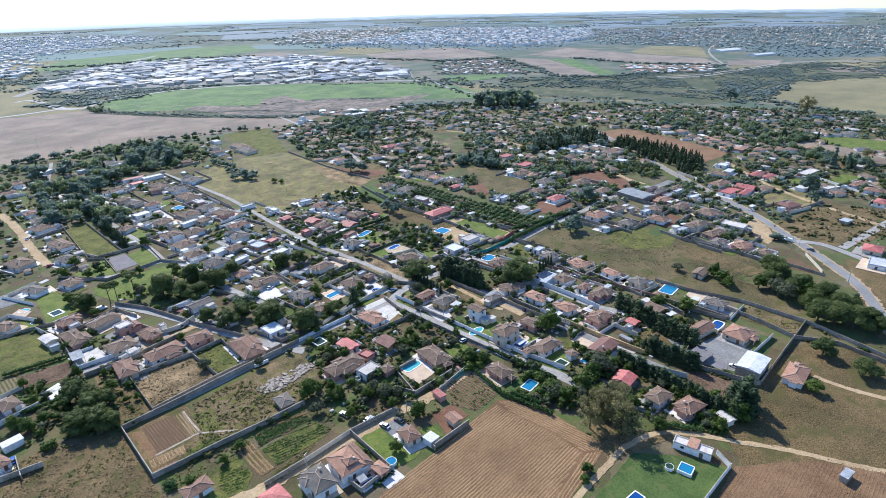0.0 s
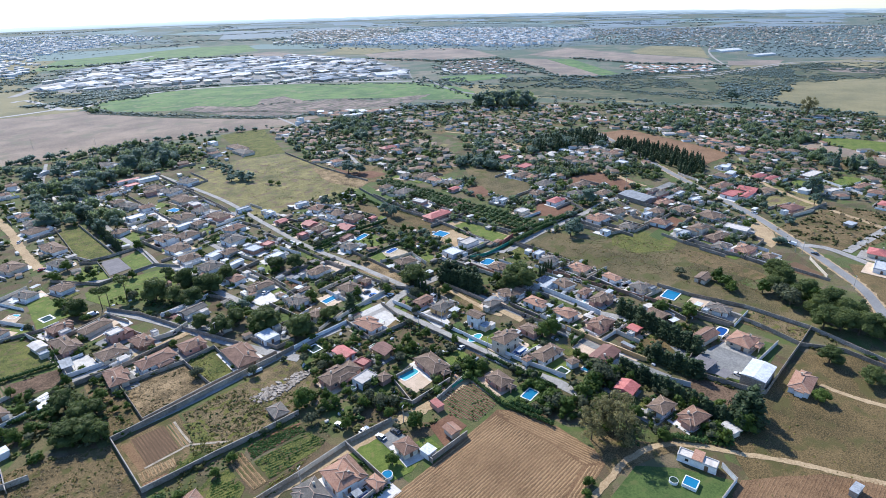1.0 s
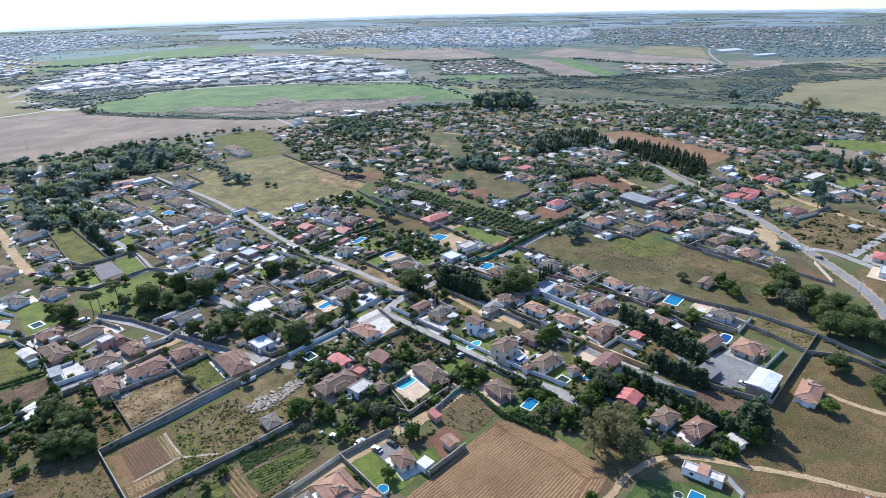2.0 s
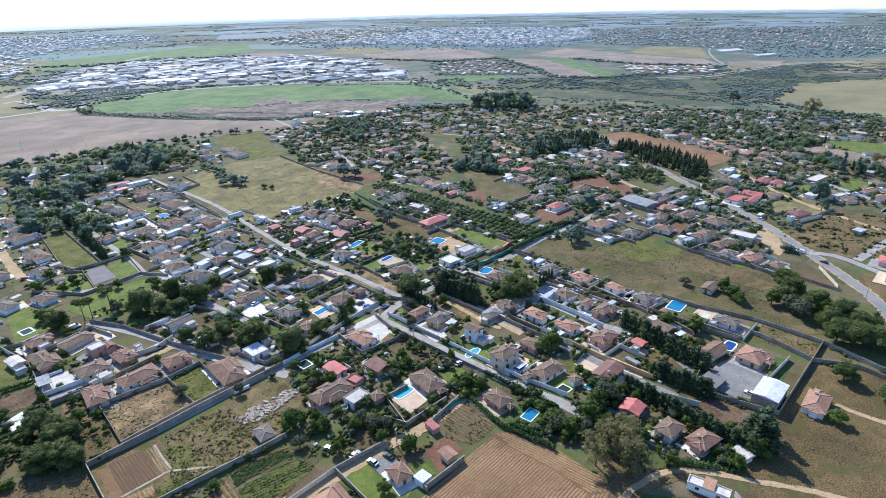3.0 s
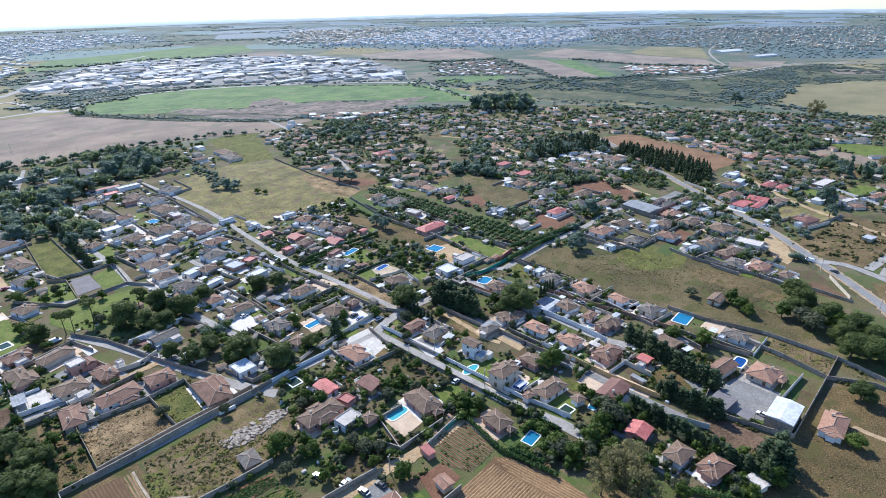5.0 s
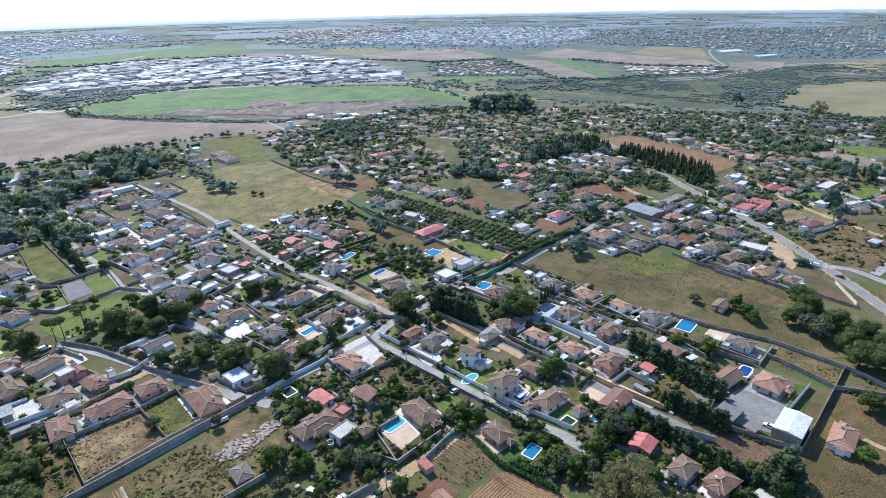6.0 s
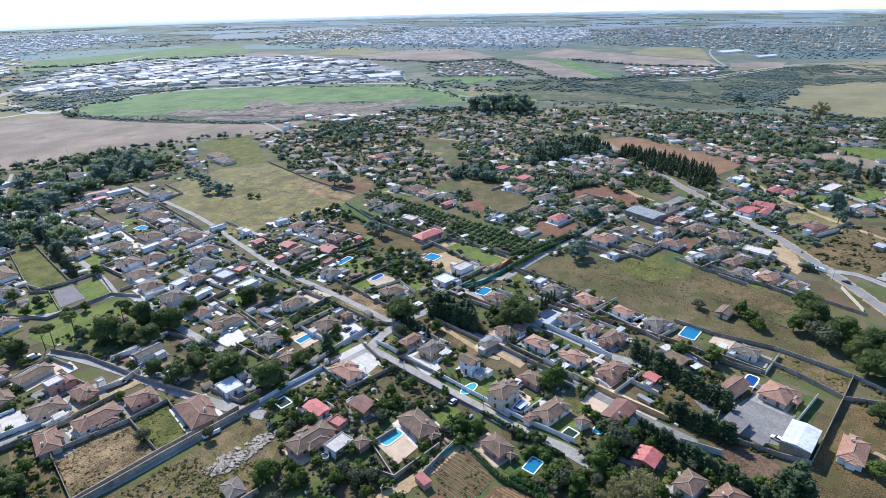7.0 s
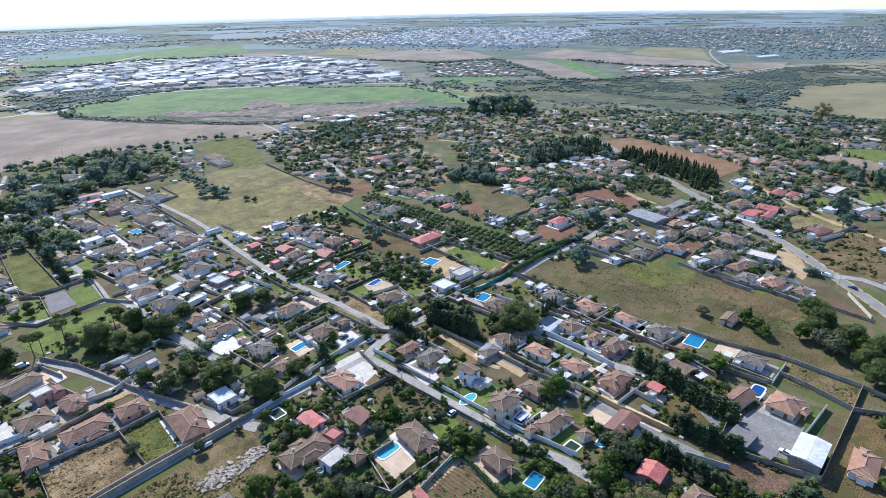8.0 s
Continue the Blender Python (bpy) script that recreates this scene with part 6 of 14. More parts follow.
patch("vegetable_plot", [(141.9, 486.5), (162.1, 510.8), (161.8, 463.6), (143.9, 452.8)], CROP2, 0.165, "green vegetable garden between houses", "garden", 0.5)
patch("lawn", [(146.5, 462.3), (157.3, 472.7), (160.2, 461.6), (148.1, 453.3)], LAWN, 0.168, "bright green garden grass", "lawn", 0.5)
patch("bare_ground", [(208.0, 70.0), (216.1, 69.4), (216.9, 60.4), (216.1, 51.1), (209.2, 49.1), (201.5, 54.4), (203.1, 59.9)], TURNED, 0.17, "dark turned earth behind a wall", "ground", 1.0)
patch("rough_plot", [(40.8, 354.6), (50.2, 351.0), (55.9, 336.0), (55.4, 319.9), (48.3, 320.8), (41.7, 313.1), (36.9, 307.3), (37.7, 320.8), (39.6, 340.1)], LAWN, 0.158, "bright overgrown garden plot", "grass", 0.6, False)
patch("patio", [(26.7, 341.2), (31.7, 346.1), (35.6, 338.3), (31.5, 333.3), (26.5, 334.7)], PINKPAVE, 0.21, "pink paved pool terrace", "patio")
patch("lawn", [(25.9, 332.0), (32.0, 328.6), (35.9, 319.5), (31.8, 314.4), (24.5, 317.8)], LAWN, 0.19, "small lawn beside a garden pool", "lawn", 0.4)
patch("yard", [(25.4, 371.7), (38.4, 371.1), (38.5, 359.0), (33.4, 354.3), (22.4, 354.7)], YARD, 0.159, "grey paved yard", "yard")
patch("terrace", [(47.1, 363.5), (50.7, 366.8), (51.8, 355.2), (47.2, 354.4)], PINKPAVE, 0.162, "pink terrace beside a house", "terrace")
patch("patio", [(67.5, 296.3), (71.8, 297.5), (72.6, 288.9), (68.4, 287.8)], PAVING, 0.23, "pale paved patio", "patio")
patch("patio", [(135.5, 298.4), (142.6, 303.4), (144.0, 290.0), (136.2, 285.3)], PAVING, 0.2, "pale terrace round a pool", "patio")
pool(139.5, 295.1, 5.5, 4.2, 10, TURQUOISE, "soft", rim=0.3)
ribbon("lane", [(62.3, 259.1), (70.4, 258.8), (79.5, 259.0), (87.7, 259.3)], 3.2, DIRT, 0.24, "ochre earth lane between garden walls", "lane")
ribbon("lane", [(203.9, 203.5), (203.0, 193.1), (201.4, 178.5), (199.8, 164.0), (201.4, 158.7)], 2.6, DIRT, 0.22, "pale earth lane through a garden plot", "lane")
taken([(204.0, 207.6), (211.4, 203.6), (208.6, 176.1), (206.9, 145.9), (196.5, 142.9), (193.8, 167.2)])
house(204.8, 168.2, 7.5, 5.5, -4, 2.5, GREYTILE, BLOCK, "hip", 1, "shed")

patch("meadow", [(261.6, 354.5), (262.7, 332.4), (275.9, 317.4), (272.2, 295.9), (271.8, 272.8), (269.8, 255.7), (257.4, 259.3), (249.3, 281.6), (246.3, 305.9), (251.3, 335.6)], MEADOW, 0.162, "open strip of dry grass", "meadow", 0.4, True)
patch("lawn", [(274.6, 373.4), (294.7, 383.2), (288.9, 334.1), (268.7, 332.3)], DEEPLAWN, 0.164, "bright green field plot", "lawn", 0.4, True)
patch("field", [(341.6, 312.1), (357.2, 306.6), (346.5, 286.7), (332.0, 286.4), (333.0, 298.4)], RED, 0.161, "dark tilled bed", "field", 0.4, True)
patch("field", [(339.5, 241.4), (360.5, 234.2), (356.8, 221.7), (334.9, 218.6), (328.3, 230.6)], RED, 0.1615, "dark tilled bed", "field", 0.4, True)
patch("field", [(425.6, 264.5), (444.7, 258.8), (435.3, 246.4), (412.3, 246.9)], RED, 0.1625, "red tilled bed", "field", 0.4, True)
patch("field", [(425.9, 231.1), (447.2, 228.1), (440.0, 214.8), (417.7, 216.2)], RED, 0.163, "red tilled bed", "field", 0.4, True)
patch("field", [(310.8, 457.1), (305.5, 436.7), (301.8, 411.3), (312.2, 394.4), (328.1, 395.1), (326.4, 412.1), (310.5, 423.1)], RED, 0.165, "brown tilled corner of a meadow", "field", 0.4, True)

# ---- roads ----
ribbon("road_verge", [(593.4, 334.3), (547.6, 274.9), (499.1, 213.1), (463.9, 165.8), (431.8, 120.2), (393.7, 78.6), (368.3, 52.6), (346.8, 34.2), (318.3, 19.9), (281.9, 3.9)], 7.6, DIRT, 0.17, "pale gravel verge of a road", "verge")
ribbon("road", [(593.4, 334.3), (547.6, 274.9), (499.1, 213.1), (463.9, 165.8), (431.8, 120.2), (393.7, 78.6), (368.3, 52.6), (346.8, 34.2), (318.3, 19.9), (281.9, 3.9)], 5.4, ASPHALT, 0.22, "grey asphalt country road", "road")
ribbon("road", [(391.8, 76.5), (396.9, 65.2), (393.2, 52.3), (380.7, 25.2), (371.6, -4.7)], 5.2, STREET, 0.24, "pale side road", "road")
ribbon("road", [(398.0, 53.4), (438.5, 46.3), (494.8, 36.7)], 5.0, STREET, 0.23, "pale concrete lane", "road")
ribbon("street", [(168.0, 207.2), (169.0, 178.7), (170.2, 146.7), (170.9, 124.8), (173.8, 107.8), (173.6, 92.9)], 5.3, STREET, 0.22, "pale concrete street between garden walls", "street")
ribbon("street", [(168.0, 207.2), (180.9, 211.8), (196.1, 213.2), (210.8, 212.0)], 5.0, STREET, 0.23, "concrete street", "street")
ribbon("street", [(190.2, 211.5), (188.9, 257.4), (185.8, 310.0), (189.3, 370.2), (193.9, 440.5), (188.8, 553.5)], 3.6, STREET, 0.21, "narrow concrete street", "street")
ribbon("street", [(37.0, 258.2), (49.6, 258.9), (65.6, 262.6), (90.0, 265.7), (99.1, 245.2)], 3.4, STREET, 0.2, "narrow lane between walls", "street")
ribbon("street", [(68.3, 312.9), (81.4, 282.6), (94.8, 242.3), (103.1, 220.1), (111.9, 200.8)], 5.0, STREET, 0.21, "grey concrete street", "street")
ribbon("street", [(43.1, 207.7), (60.3, 207.0), (77.3, 207.3), (108.2, 208.9), (136.2, 208.3), (168.0, 207.2)], 3.2, STREET, 0.19, "narrow concrete lane beside a long wall", "street")
ribbon("street", [(46.0, 144.8), (60.3, 142.0), (73.1, 141.6), (86.6, 140.6), (101.0, 139.3), (116.8, 137.9), (130.1, 135.8), (151.4, 136.8)], 4.5, DIRT, 0.19, "pale dirt lane between gardens", "street")
ribbon("street", [(57.9, 536.1), (59.5, 489.5), (57.1, 438.5), (57.4, 398.9)], 5.5, DIRT, 0.2, "pale dirt street", "street")
ribbon("street", [(55.5, 366.7), (74.2, 354.5), (83.7, 350.6), (108.3, 350.5), (115.3, 334.0), (116.3, 298.9), (122.2, 253.3)], 4.0, STREET, 0.2, "lane by the park", "street")
ribbon("street", [(108.3, 350.5), (110.3, 381.2), (109.3, 444.5), (115.6, 531.7), (103.4, 557.3)], 3.5, STREET, 0.2, "lane between plots", "street")
ribbon("street", [(139.4, 504.0), (145.9, 434.8), (144.5, 387.6), (146.6, 330.7)], 3.5, STREET, 0.19, "lane between houses", "street")
ribbon("street", [(209.2, 206.0), (208.7, 176.1), (207.7, 126.0), (207.2, 88.3), (207.5, 75.8)], 4.0, YARD, 0.2, "narrow lane between walls", "street")
ribbon("street", [(239.1, 213.4), (235.3, 190.2), (236.8, 159.6), (235.2, 124.0), (242.5, 103.4), (240.7, 75.1)], 4.5, STREET, 0.2, "concrete street", "street")
ribbon("street", [(262.9, 206.0), (305.7, 208.5), (352.1, 206.6), (394.1, 207.4), (440.7, 197.9)], 4.5, STREET, 0.2, "concrete street", "street")
ribbon("street", [(239.1, 213.4), (257.0, 212.7), (262.9, 206.0)], 4.0, STREET, 0.21, "concrete street", "street")
ribbon("dirt_track", [(110.8, 65.2), (126.7, 66.4), (140.6, 66.3), (154.1, 66.4), (167.9, 61.7), (176.1, 52.9), (182.8, 39.8), (191.3, 24.2), (197.1, 8.8), (206.3, -11.0)], 2.3, DIRT, 0.165, "pale rutted dirt track", "track")
ribbon("dirt_track", [(243.6, 30.3), (243.0, 23.1), (243.9, 14.7), (247.4, 0.8)], 2.4, DIRT, 0.165, "pale dirt path", "track")
ribbon("street", [(331.6, 438.2), (355.8, 497.7), (385.8, 593.9), (415.1, 732.9)], 4.0, STREET, 0.2, "far lane", "street")
ribbon("street", [(490.6, 477.9), (501.3, 425.4), (485.8, 350.5), (506.1, 295.8)], 4.0, DIRT, 0.2, "far lane", "street")
ribbon("street", [(550.7, 175.2), (515.2, 139.5), (489.6, 106.7), (457.1, 43.4)], 4.0, DIRT, 0.2, "lane", "street")
ribbon("road", [(200.1, 1197.9), (221.2, 1206.4), (230.8, 1123.3), (231.0, 1059.0), (255.1, 1035.6), (276.2, 1056.0), (300.5, 1084.0), (349.8, 1103.2), (438.5, 1111.2), (527.2, 1073.2), (613.0, 1018.2), (692.2, 947.7), (786.8, 828.8)], 9.0, CONCRETE, 0.3, "far pale country road", "road")
ribbon("road", [(145.9, 1048.2), (172.2, 1048.0), (207.6, 1051.9), (232.2, 1057.5)], 9.0, CONCRETE, 0.31, "far pale side road", "road")
ribbon("road", [(232.9, 1112.3), (233.3, 1056.1), (249.1, 1035.7)], 15.0, CONCRETE, 0.315, "pale widening at a road junction", "road")
ribbon("road", [(214.2, 1273.7), (292.3, 1396.5), (352.9, 1482.4), (478.9, 1687.1), (707.6, 1933.2)], 14.0, STREET, 0.34, "wide pale avenue of the industrial estate", "road")
ribbon("road", [(824.4, 860.2), (745.8, 716.0), (727.4, 638.3)], 7.0, ASPHALT, 0.32, "far country road", "road")
ribbon("road", [(1084.4, 504.3), (1131.1, 466.0), (1190.1, 440.1), (1319.6, 413.6), (1459.1, 384.0), (1508.9, 349.1), (1615.4, 237.4)], 6.5, STREET, 0.34, "pale far highway across the scrub", "road")
ribbon("road", [(1062.7, 494.0), (1108.4, 456.3), (1165.8, 430.7), (1291.0, 404.3), (1439.1, 374.1), (1485.6, 343.4), (1590.4, 233.4)], 6.5, STREET, 0.34, "pale far highway across the scrub", "road")
ribbon("road", [(1970.7, 716.5), (1722.8, 653.0), (1515.4, 564.6), (1316.5, 454.2)], 5.0, STREET, 0.34, "far road between fields", "road")

ribbon("garden_path", [(39.2, 183.6), (51.3, 183.6), (55.1, 183.1), (65.6, 174.4)], 0.9, GRAVEL, 0.17, "pale trodden garden path", "path")
ribbon("garden_path", [(56.1, 200.1), (55.5, 190.6), (55.5, 183.5)], 0.8, GRAVEL, 0.171, "pale trodden garden path", "path")
ribbon("garden_path", [(69.3, 167.5), (76.8, 166.8), (88.3, 164.1)], 1.0, RED, 0.17, "reddish earth path beside vegetable rows", "path")

# ---- houses of the near plots ----
wing(house(42.3, 288.3, 6.7, 16.0, 4.7, 2.55, BROWN, PINK, "hip", 1), 3.2, -3.0, 4.6, 8.6, 2.43, BROWN, PINK)
house(55.4, 264.7, 10.7, 9.1, 6.9, 2.55, BROWN, CREAM, "hip", 2)
wing(wing(house(68.3, 265.0, 6.9, 9.6, 6.8, 2.55, ROSE, BRICK, "hip", 2), 0.1, 4.3, 3.2, 3.7, 2.43, ROSE, BRICK), -0.3, -4.2, 3.0, 3.6, 2.35, ROSE, BRICK)
house(66.9, 244.2, 14.8, 8.3, 4.7, 2.75, ROSE, WHITE, "hip", 2, porch=True)
wing(wing(house(50.2, 243.4, 6.7, 12.9, -6.0, 2.55, ROSE, CREAM, "hip", 2), -0.8, 5.8, 3.5, 3.6, 2.43, ROSE, CREAM), 2.9, 1.0, 3.9, 5.2, 2.35, ROSE, CREAM)
house(83.0, 244.4, 9.8, 8.0, -0.4, 2.55, ROSE, PINK, "hip", 2)
house(42.1, 156.2, 8.0, 5.3, 0.2, 2.55, ROSE, WHITE, "hip", 2)
house(9.5, 252.5, 5.9, 8.0, 11.8, 2.55, BROWN, WHITE, "hip", 2)
house(0.0, 217.8, 3.8, 7.9, 19.3, 2.55, ROSE, WHITE, "hip", 2)
house(33.8, 296.0, 4.6, 7.5, 9.7, 2.6, FLATROOF, CREAM, "gable", 1, "shed")
house(5.6, 226.2, 6.3, 3.7, 7.5, 2.6, WHITEROOF, WHITE, "lean", 1, "shed")
wing(house(93.9, 219.9, 9.2, 17.9, -3.3, 2.55, ROSE, CREAM, "hip", 2), 4.2, 2.3, 4.1, 9.7, 2.43, ROSE, CREAM)
house(110.4, 225.5, 7.7, 8.9, 1.6, 2.55, WHITEROOF, WHITE, "flat", 2)
house(126.3, 187.5, 5.5, 8.6, 1.9, 2.55, REDROOF, WHITE, "gable", 2)
house(139.8, 176.1, 6.5, 8.0, 2.9, 2.75, DARKROOF, OCHRE, "gable", 2)
wing(wing(house(115.4, 175.6, 15.6, 7.7, 1.0, 2.95, BROWN, PINK, "hip", 2), -0.1, -3.4, 8.1, 4.0, 2.83, BROWN, PINK), 0.3, 3.6, 5.5, 4.3, 2.75, BROWN, PINK)
house(120.5, 165.7, 8.3, 6.2, 4.2, 2.95, FLATROOF, WHITE, "flat", 2)
house(127.6, 175.9, 4.6, 5.4, 9.3, 2.15, REDROOF, PINK, "flat", 1, "shed")
house(85.3, 174.4, 5.2, 7.2, -5.4, 2.3, GREYTILE, BLOCK, "hip", 1, "shed")
villa = house(81.3, 129.2, 7.9, 10.7, -6.0, 3.6, TERRA, WHITE, "hip", 2, porch=False)
wing(villa, 5.0, 0.6, 3.5, 12.4, 3.2, ROSE, WHITE)
wing(villa, 1.0, -1.6, 4.0, 3.4, 4.9, TERRA, WHITE)
wing(house(70.7, 129.6, 7.2, 10.5, -5.5, 3.6, GREYTILE, WHITE, "hip", 2), -3.0, 1.8, 3.7, 4.3, 3.48, GREYTILE, WHITE)
house(88.0, 119.5, 3.2, 4.8, -0.7, 2.55, TERRA, PINK, "hip", 2)
house(57.0, 133.3, 6.5, 7.1, 0.0, 3.5, REDROOF, CREAM, "hip", 2)
house(105.7, 124.3, 5.3, 6.7, -10.6, 2.55, ROSE, CREAM, "hip", 2)
house(109.8, 117.5, 4.0, 4.1, 1.5, 2.6, WHITEROOF, WHITE, "lean", 1, "shed")
house(146.6, 152.9, 8.3, 13.7, -9.2, 2.75, BROWN, PINK, "hip", 2, porch=True)
house(126.2, 160.6, 4.6, 4.2, 1.2, 2.6, BROWN, PINK, "hip", 1, "shed")
house(129.5, 132.8, 2.9, 5.0, -8.1, 2.4, REDROOF, PINK, "lean", 1, "shed")
house(157.4, 124.7, 6.6, 8.9, -7.8, 2.65, BROWN, PINK, "hip", 2, porch=True)
wing(wing(house(179.8, 139.6, 10.4, 7.0, -0.3, 5.8, BROWN, CREAM, "hip", 2), 5.1, 0.8, 4.7, 3.0, 5.68, BROWN, CREAM), 0.5, 3.3, 3.3, 4.3, 5.60, BROWN, CREAM)
house(185.9, 121.4, 12.9, 7.0, -5.0, 2.75, BROWN, WHITE, "hip", 2)
house(187.9, 109.7, 3.8, 3.3, -16.5, 2.8, BROWN, WHITE, "hip", 1, "shed")
house(201.6, 102.6, 12.3, 7.5, 0.0, 2.75, DARKROOF, BRICK, "gable", 2)
house(187.2, 84.4, 7.0, 6.8, 4.4, 2.75, REDROOF, PINK, "gable", 2)
house(123.0, 118.7, 3.8, 4.6, -7.6, 2.5, TERRA, CREAM, "gable", 1, "shed")
house(176.3, 124.9, 3.4, 2.4, -1.1, 2.8, ROSE, WHITE, "hip", 1, "shed")
house(252.9, 63.4, 11.1, 9.3, -4.1, 2.75, TERRA, CREAM, "hip", 2, porch=True)
warehouse(229.3, 49.6, 14.0, 8.9, 0.6, 5.0, WHITEROOF, BLOCK)
canopy(223.7, 69.1, 9.6, 7.6, -5.6, 2.9, COURT)
canopy(221.5, 59.8, 6.5, 4.3, -8.0, 2.9, COURT)
canopy(38.6, 270.2, 4.9, 8.4, -3.7, 2.7, SHEET)
wing(wing(house(236.6, 35.3, 12.8, 6.9, 2.5, 2.75, TERRA, WHITE, "hip", 2), 6.2, 0.6, 4.4, 3.0, 2.63, TERRA, WHITE), -5.7, -0.4, 3.5, 2.7, 2.55, TERRA, WHITE)
house(185.7, 69.4, 8.9, 6.0, -6.1, 2.75, BROWN, WHITE, "hip", 2)
wing(house(188.0, 58.2, 9.1, 6.7, -12.2, 2.95, ROSE, PINK, "hip", 2), -4.0, -0.8, 3.8, 3.7, 2.83, ROSE, PINK)
house(190.9, 46.0, 3.3, 4.8, -22.6, 2.6, FLATROOF, CREAM, "gable", 1, "shed")
annex = house(168.2, 48.6, 3.8, 12.3, 9.7, 2.55, FLATROOF, WHITE, "flat", 2)
roof_panel(annex, 0.5, 0, 5.5, 3.4, 3.2, TERRA)
house(246.2, 77.1, 11.1, 6.1, -10.0, 2.8, ROSE, CREAM, "gable", 1, "shed")
house(189.3, 7.8, 5.0, 2.2, -8.8, 2.4, SHEET, BLOCK, "lean", 1, "shed")

# ---- houses farther on ----
wing(house(71.4, 425.3, 9.0, 20.6, 8.4, 2.55, BROWN, WHITE, "hip", 1), -3.9, -0.4, 3.7, 9.3, 2.43, BROWN, WHITE)
house(45.3, 410.2, 11.0, 15.0, 20.3, 2.55, BROWN, CREAM, "hip", 1)
house(71.1, 469.7, 12.2, 13.2, 15.7, 2.55, BROWN, WHITE, "hip", 1)
house(67.2, 394.3, 9.2, 11.4, 18.7, 2.55, GREYTILE, WHITE, "hip", 1)
wing(house(58.7, 355.3, 7.6, 10.5, 19.3, 2.55, BROWN, WHITE, "hip", 1), 3.5, 0.1, 4.2, 5.6, 2.43, BROWN, WHITE)
house(42.5, 360.5, 7.1, 11.0, 23.6, 2.55, GREYTILE, WHITE, "hip", 1)
wing(house(22.1, 324.9, 7.5, 9.9, 28.4, 2.55, BROWN, WHITE, "hip", 1), -3.3, 1.1, 3.9, 5.1, 2.43, BROWN, WHITE)
wing(house(45.3, 307.3, 8.9, 6.9, 13.5, 2.55, ROSE, BRICK, "hip", 1), 4.2, 1.3, 4.3, 3.4, 2.43, ROSE, BRICK)
house(57.5, 295.2, 13.6, 6.5, 17.3, 2.55, BROWN, CREAM, "hip", 1)
wing(house(61.5, 278.6, 6.2, 5.6, 9.8, 4.7, FLATROOF, PINK, "flat", 2), 4.6, -1.2, 4.2, 5.2, 3.1, DARKROOF, PINK, "gable")
wing(house(127.1, 382.9, 10.8, 11.9, 8.3, 3.4, BROWN, WHITE, "hip", 1), -0.7, -5.6, 5.5, 4.2, 5.08, BROWN, WHITE)
wing(house(126.1, 362.7, 11.5, 11.6, 11.6, 2.55, BROWN, WHITE, "hip", 1), 5.6, 1.7, 4.5, 6.0, 2.43, BROWN, WHITE)
house(124.4, 342.2, 10.7, 9.7, 2.6, 2.55, BROWN, WHITE, "hip", 1)
wing(house(140.5, 380.0, 12.2, 10.0, 10.5, 2.55, BROWN, WHITE, "hip", 1), -1.1, 4.5, 5.4, 3.8, 2.43, BROWN, WHITE)
house(97.6, 276.0, 11.4, 6.1, 7.7, 2.7, GREYTILE, WHITE, "gable", 1)
wing(house(127.9, 320.5, 10.2, 11.3, 9.8, 2.55, GREYTILE, WHITE, "hip", 1), -4.7, -1.4, 4.0, 5.3, 2.43, GREYTILE, WHITE)
wing(house(156.5, 347.9, 11.6, 11.7, 5.4, 3.4, GREYTILE, WHITE, "hip", 1), -2.1, 5.4, 5.8, 3.9, 5.08, GREYTILE, WHITE)
house(129.7, 293.4, 7.3, 8.2, 8.5, 2.55, ROSE, WHITE, "hip", 1)
wing(house(134.2, 273.8, 13.4, 6.4, 0.1, 2.55, BROWN, CREAM, "hip", 1), -0.8, 2.9, 6.4, 4.2, 2.43, BROWN, CREAM)
wing(wing(house(139.0, 245.0, 7.0, 9.9, 7.0, 2.55, GREYTILE, WHITE, "hip", 2), 2.9, -1.5, 3.6, 4.4, 2.43, GREYTILE, WHITE), -3.1, -0.8, 3.9, 3.4, 2.35, GREYTILE, WHITE)
wing(house(167.6, 266.9, 10.9, 7.7, 6.8, 2.55, BROWN, WHITE, "hip", 1), -5.1, -0.4, 4.1, 3.7, 2.43, BROWN, WHITE)
house(200.8, 281.6, 8.5, 8.5, 9.0, 2.55, GREYTILE, WHITE, "hip", 1)
house(166.1, 236.1, 9.2, 9.4, 2.8, 2.75, BROWN, CREAM, "hip", 2)
house(137.7, 225.9, 6.3, 5.9, 15.6, 2.55, BROWN, CREAM, "hip", 2)
wing(wing(house(148.2, 197.9, 6.8, 12.1, 3.9, 2.95, TERRA, WHITE, "hip", 2), 3.3, 2.0, 4.6, 6.0, 2.83, TERRA, WHITE), -0.1, 5.6, 3.0, 3.8, 2.75, TERRA, WHITE)
house(210.1, 239.3, 10.9, 7.7, -12.3, 2.35, BROWN, CREAM, "hip", 1)
house(183.3, 196.3, 9.5, 4.9, 2.0, 2.55, ROSE, PINK, "hip", 2)
wing(house(145.2, 332.1, 8.8, 7.4, 14.1, 2.55, BROWN, WHITE, "hip", 1), 4.2, 1.3, 4.5, 3.2, 2.43, BROWN, WHITE)
house(138.7, 312.7, 11.4, 4.2, 11.9, 2.55, WHITEROOF, WHITE, "flat", 1)
house(158.4, 324.7, 8.3, 9.0, 11.6, 2.55, SHEET, BRICK, "flat", 1)
house(184.9, 184.2, 9.9, 7.2, 5.2, 2.75, GREYTILE, OCHRE, "hip", 2)
house(238.4, 227.3, 9.1, 9.4, -2.4, 2.55, WHITEROOF, WHITE, "flat", 1)
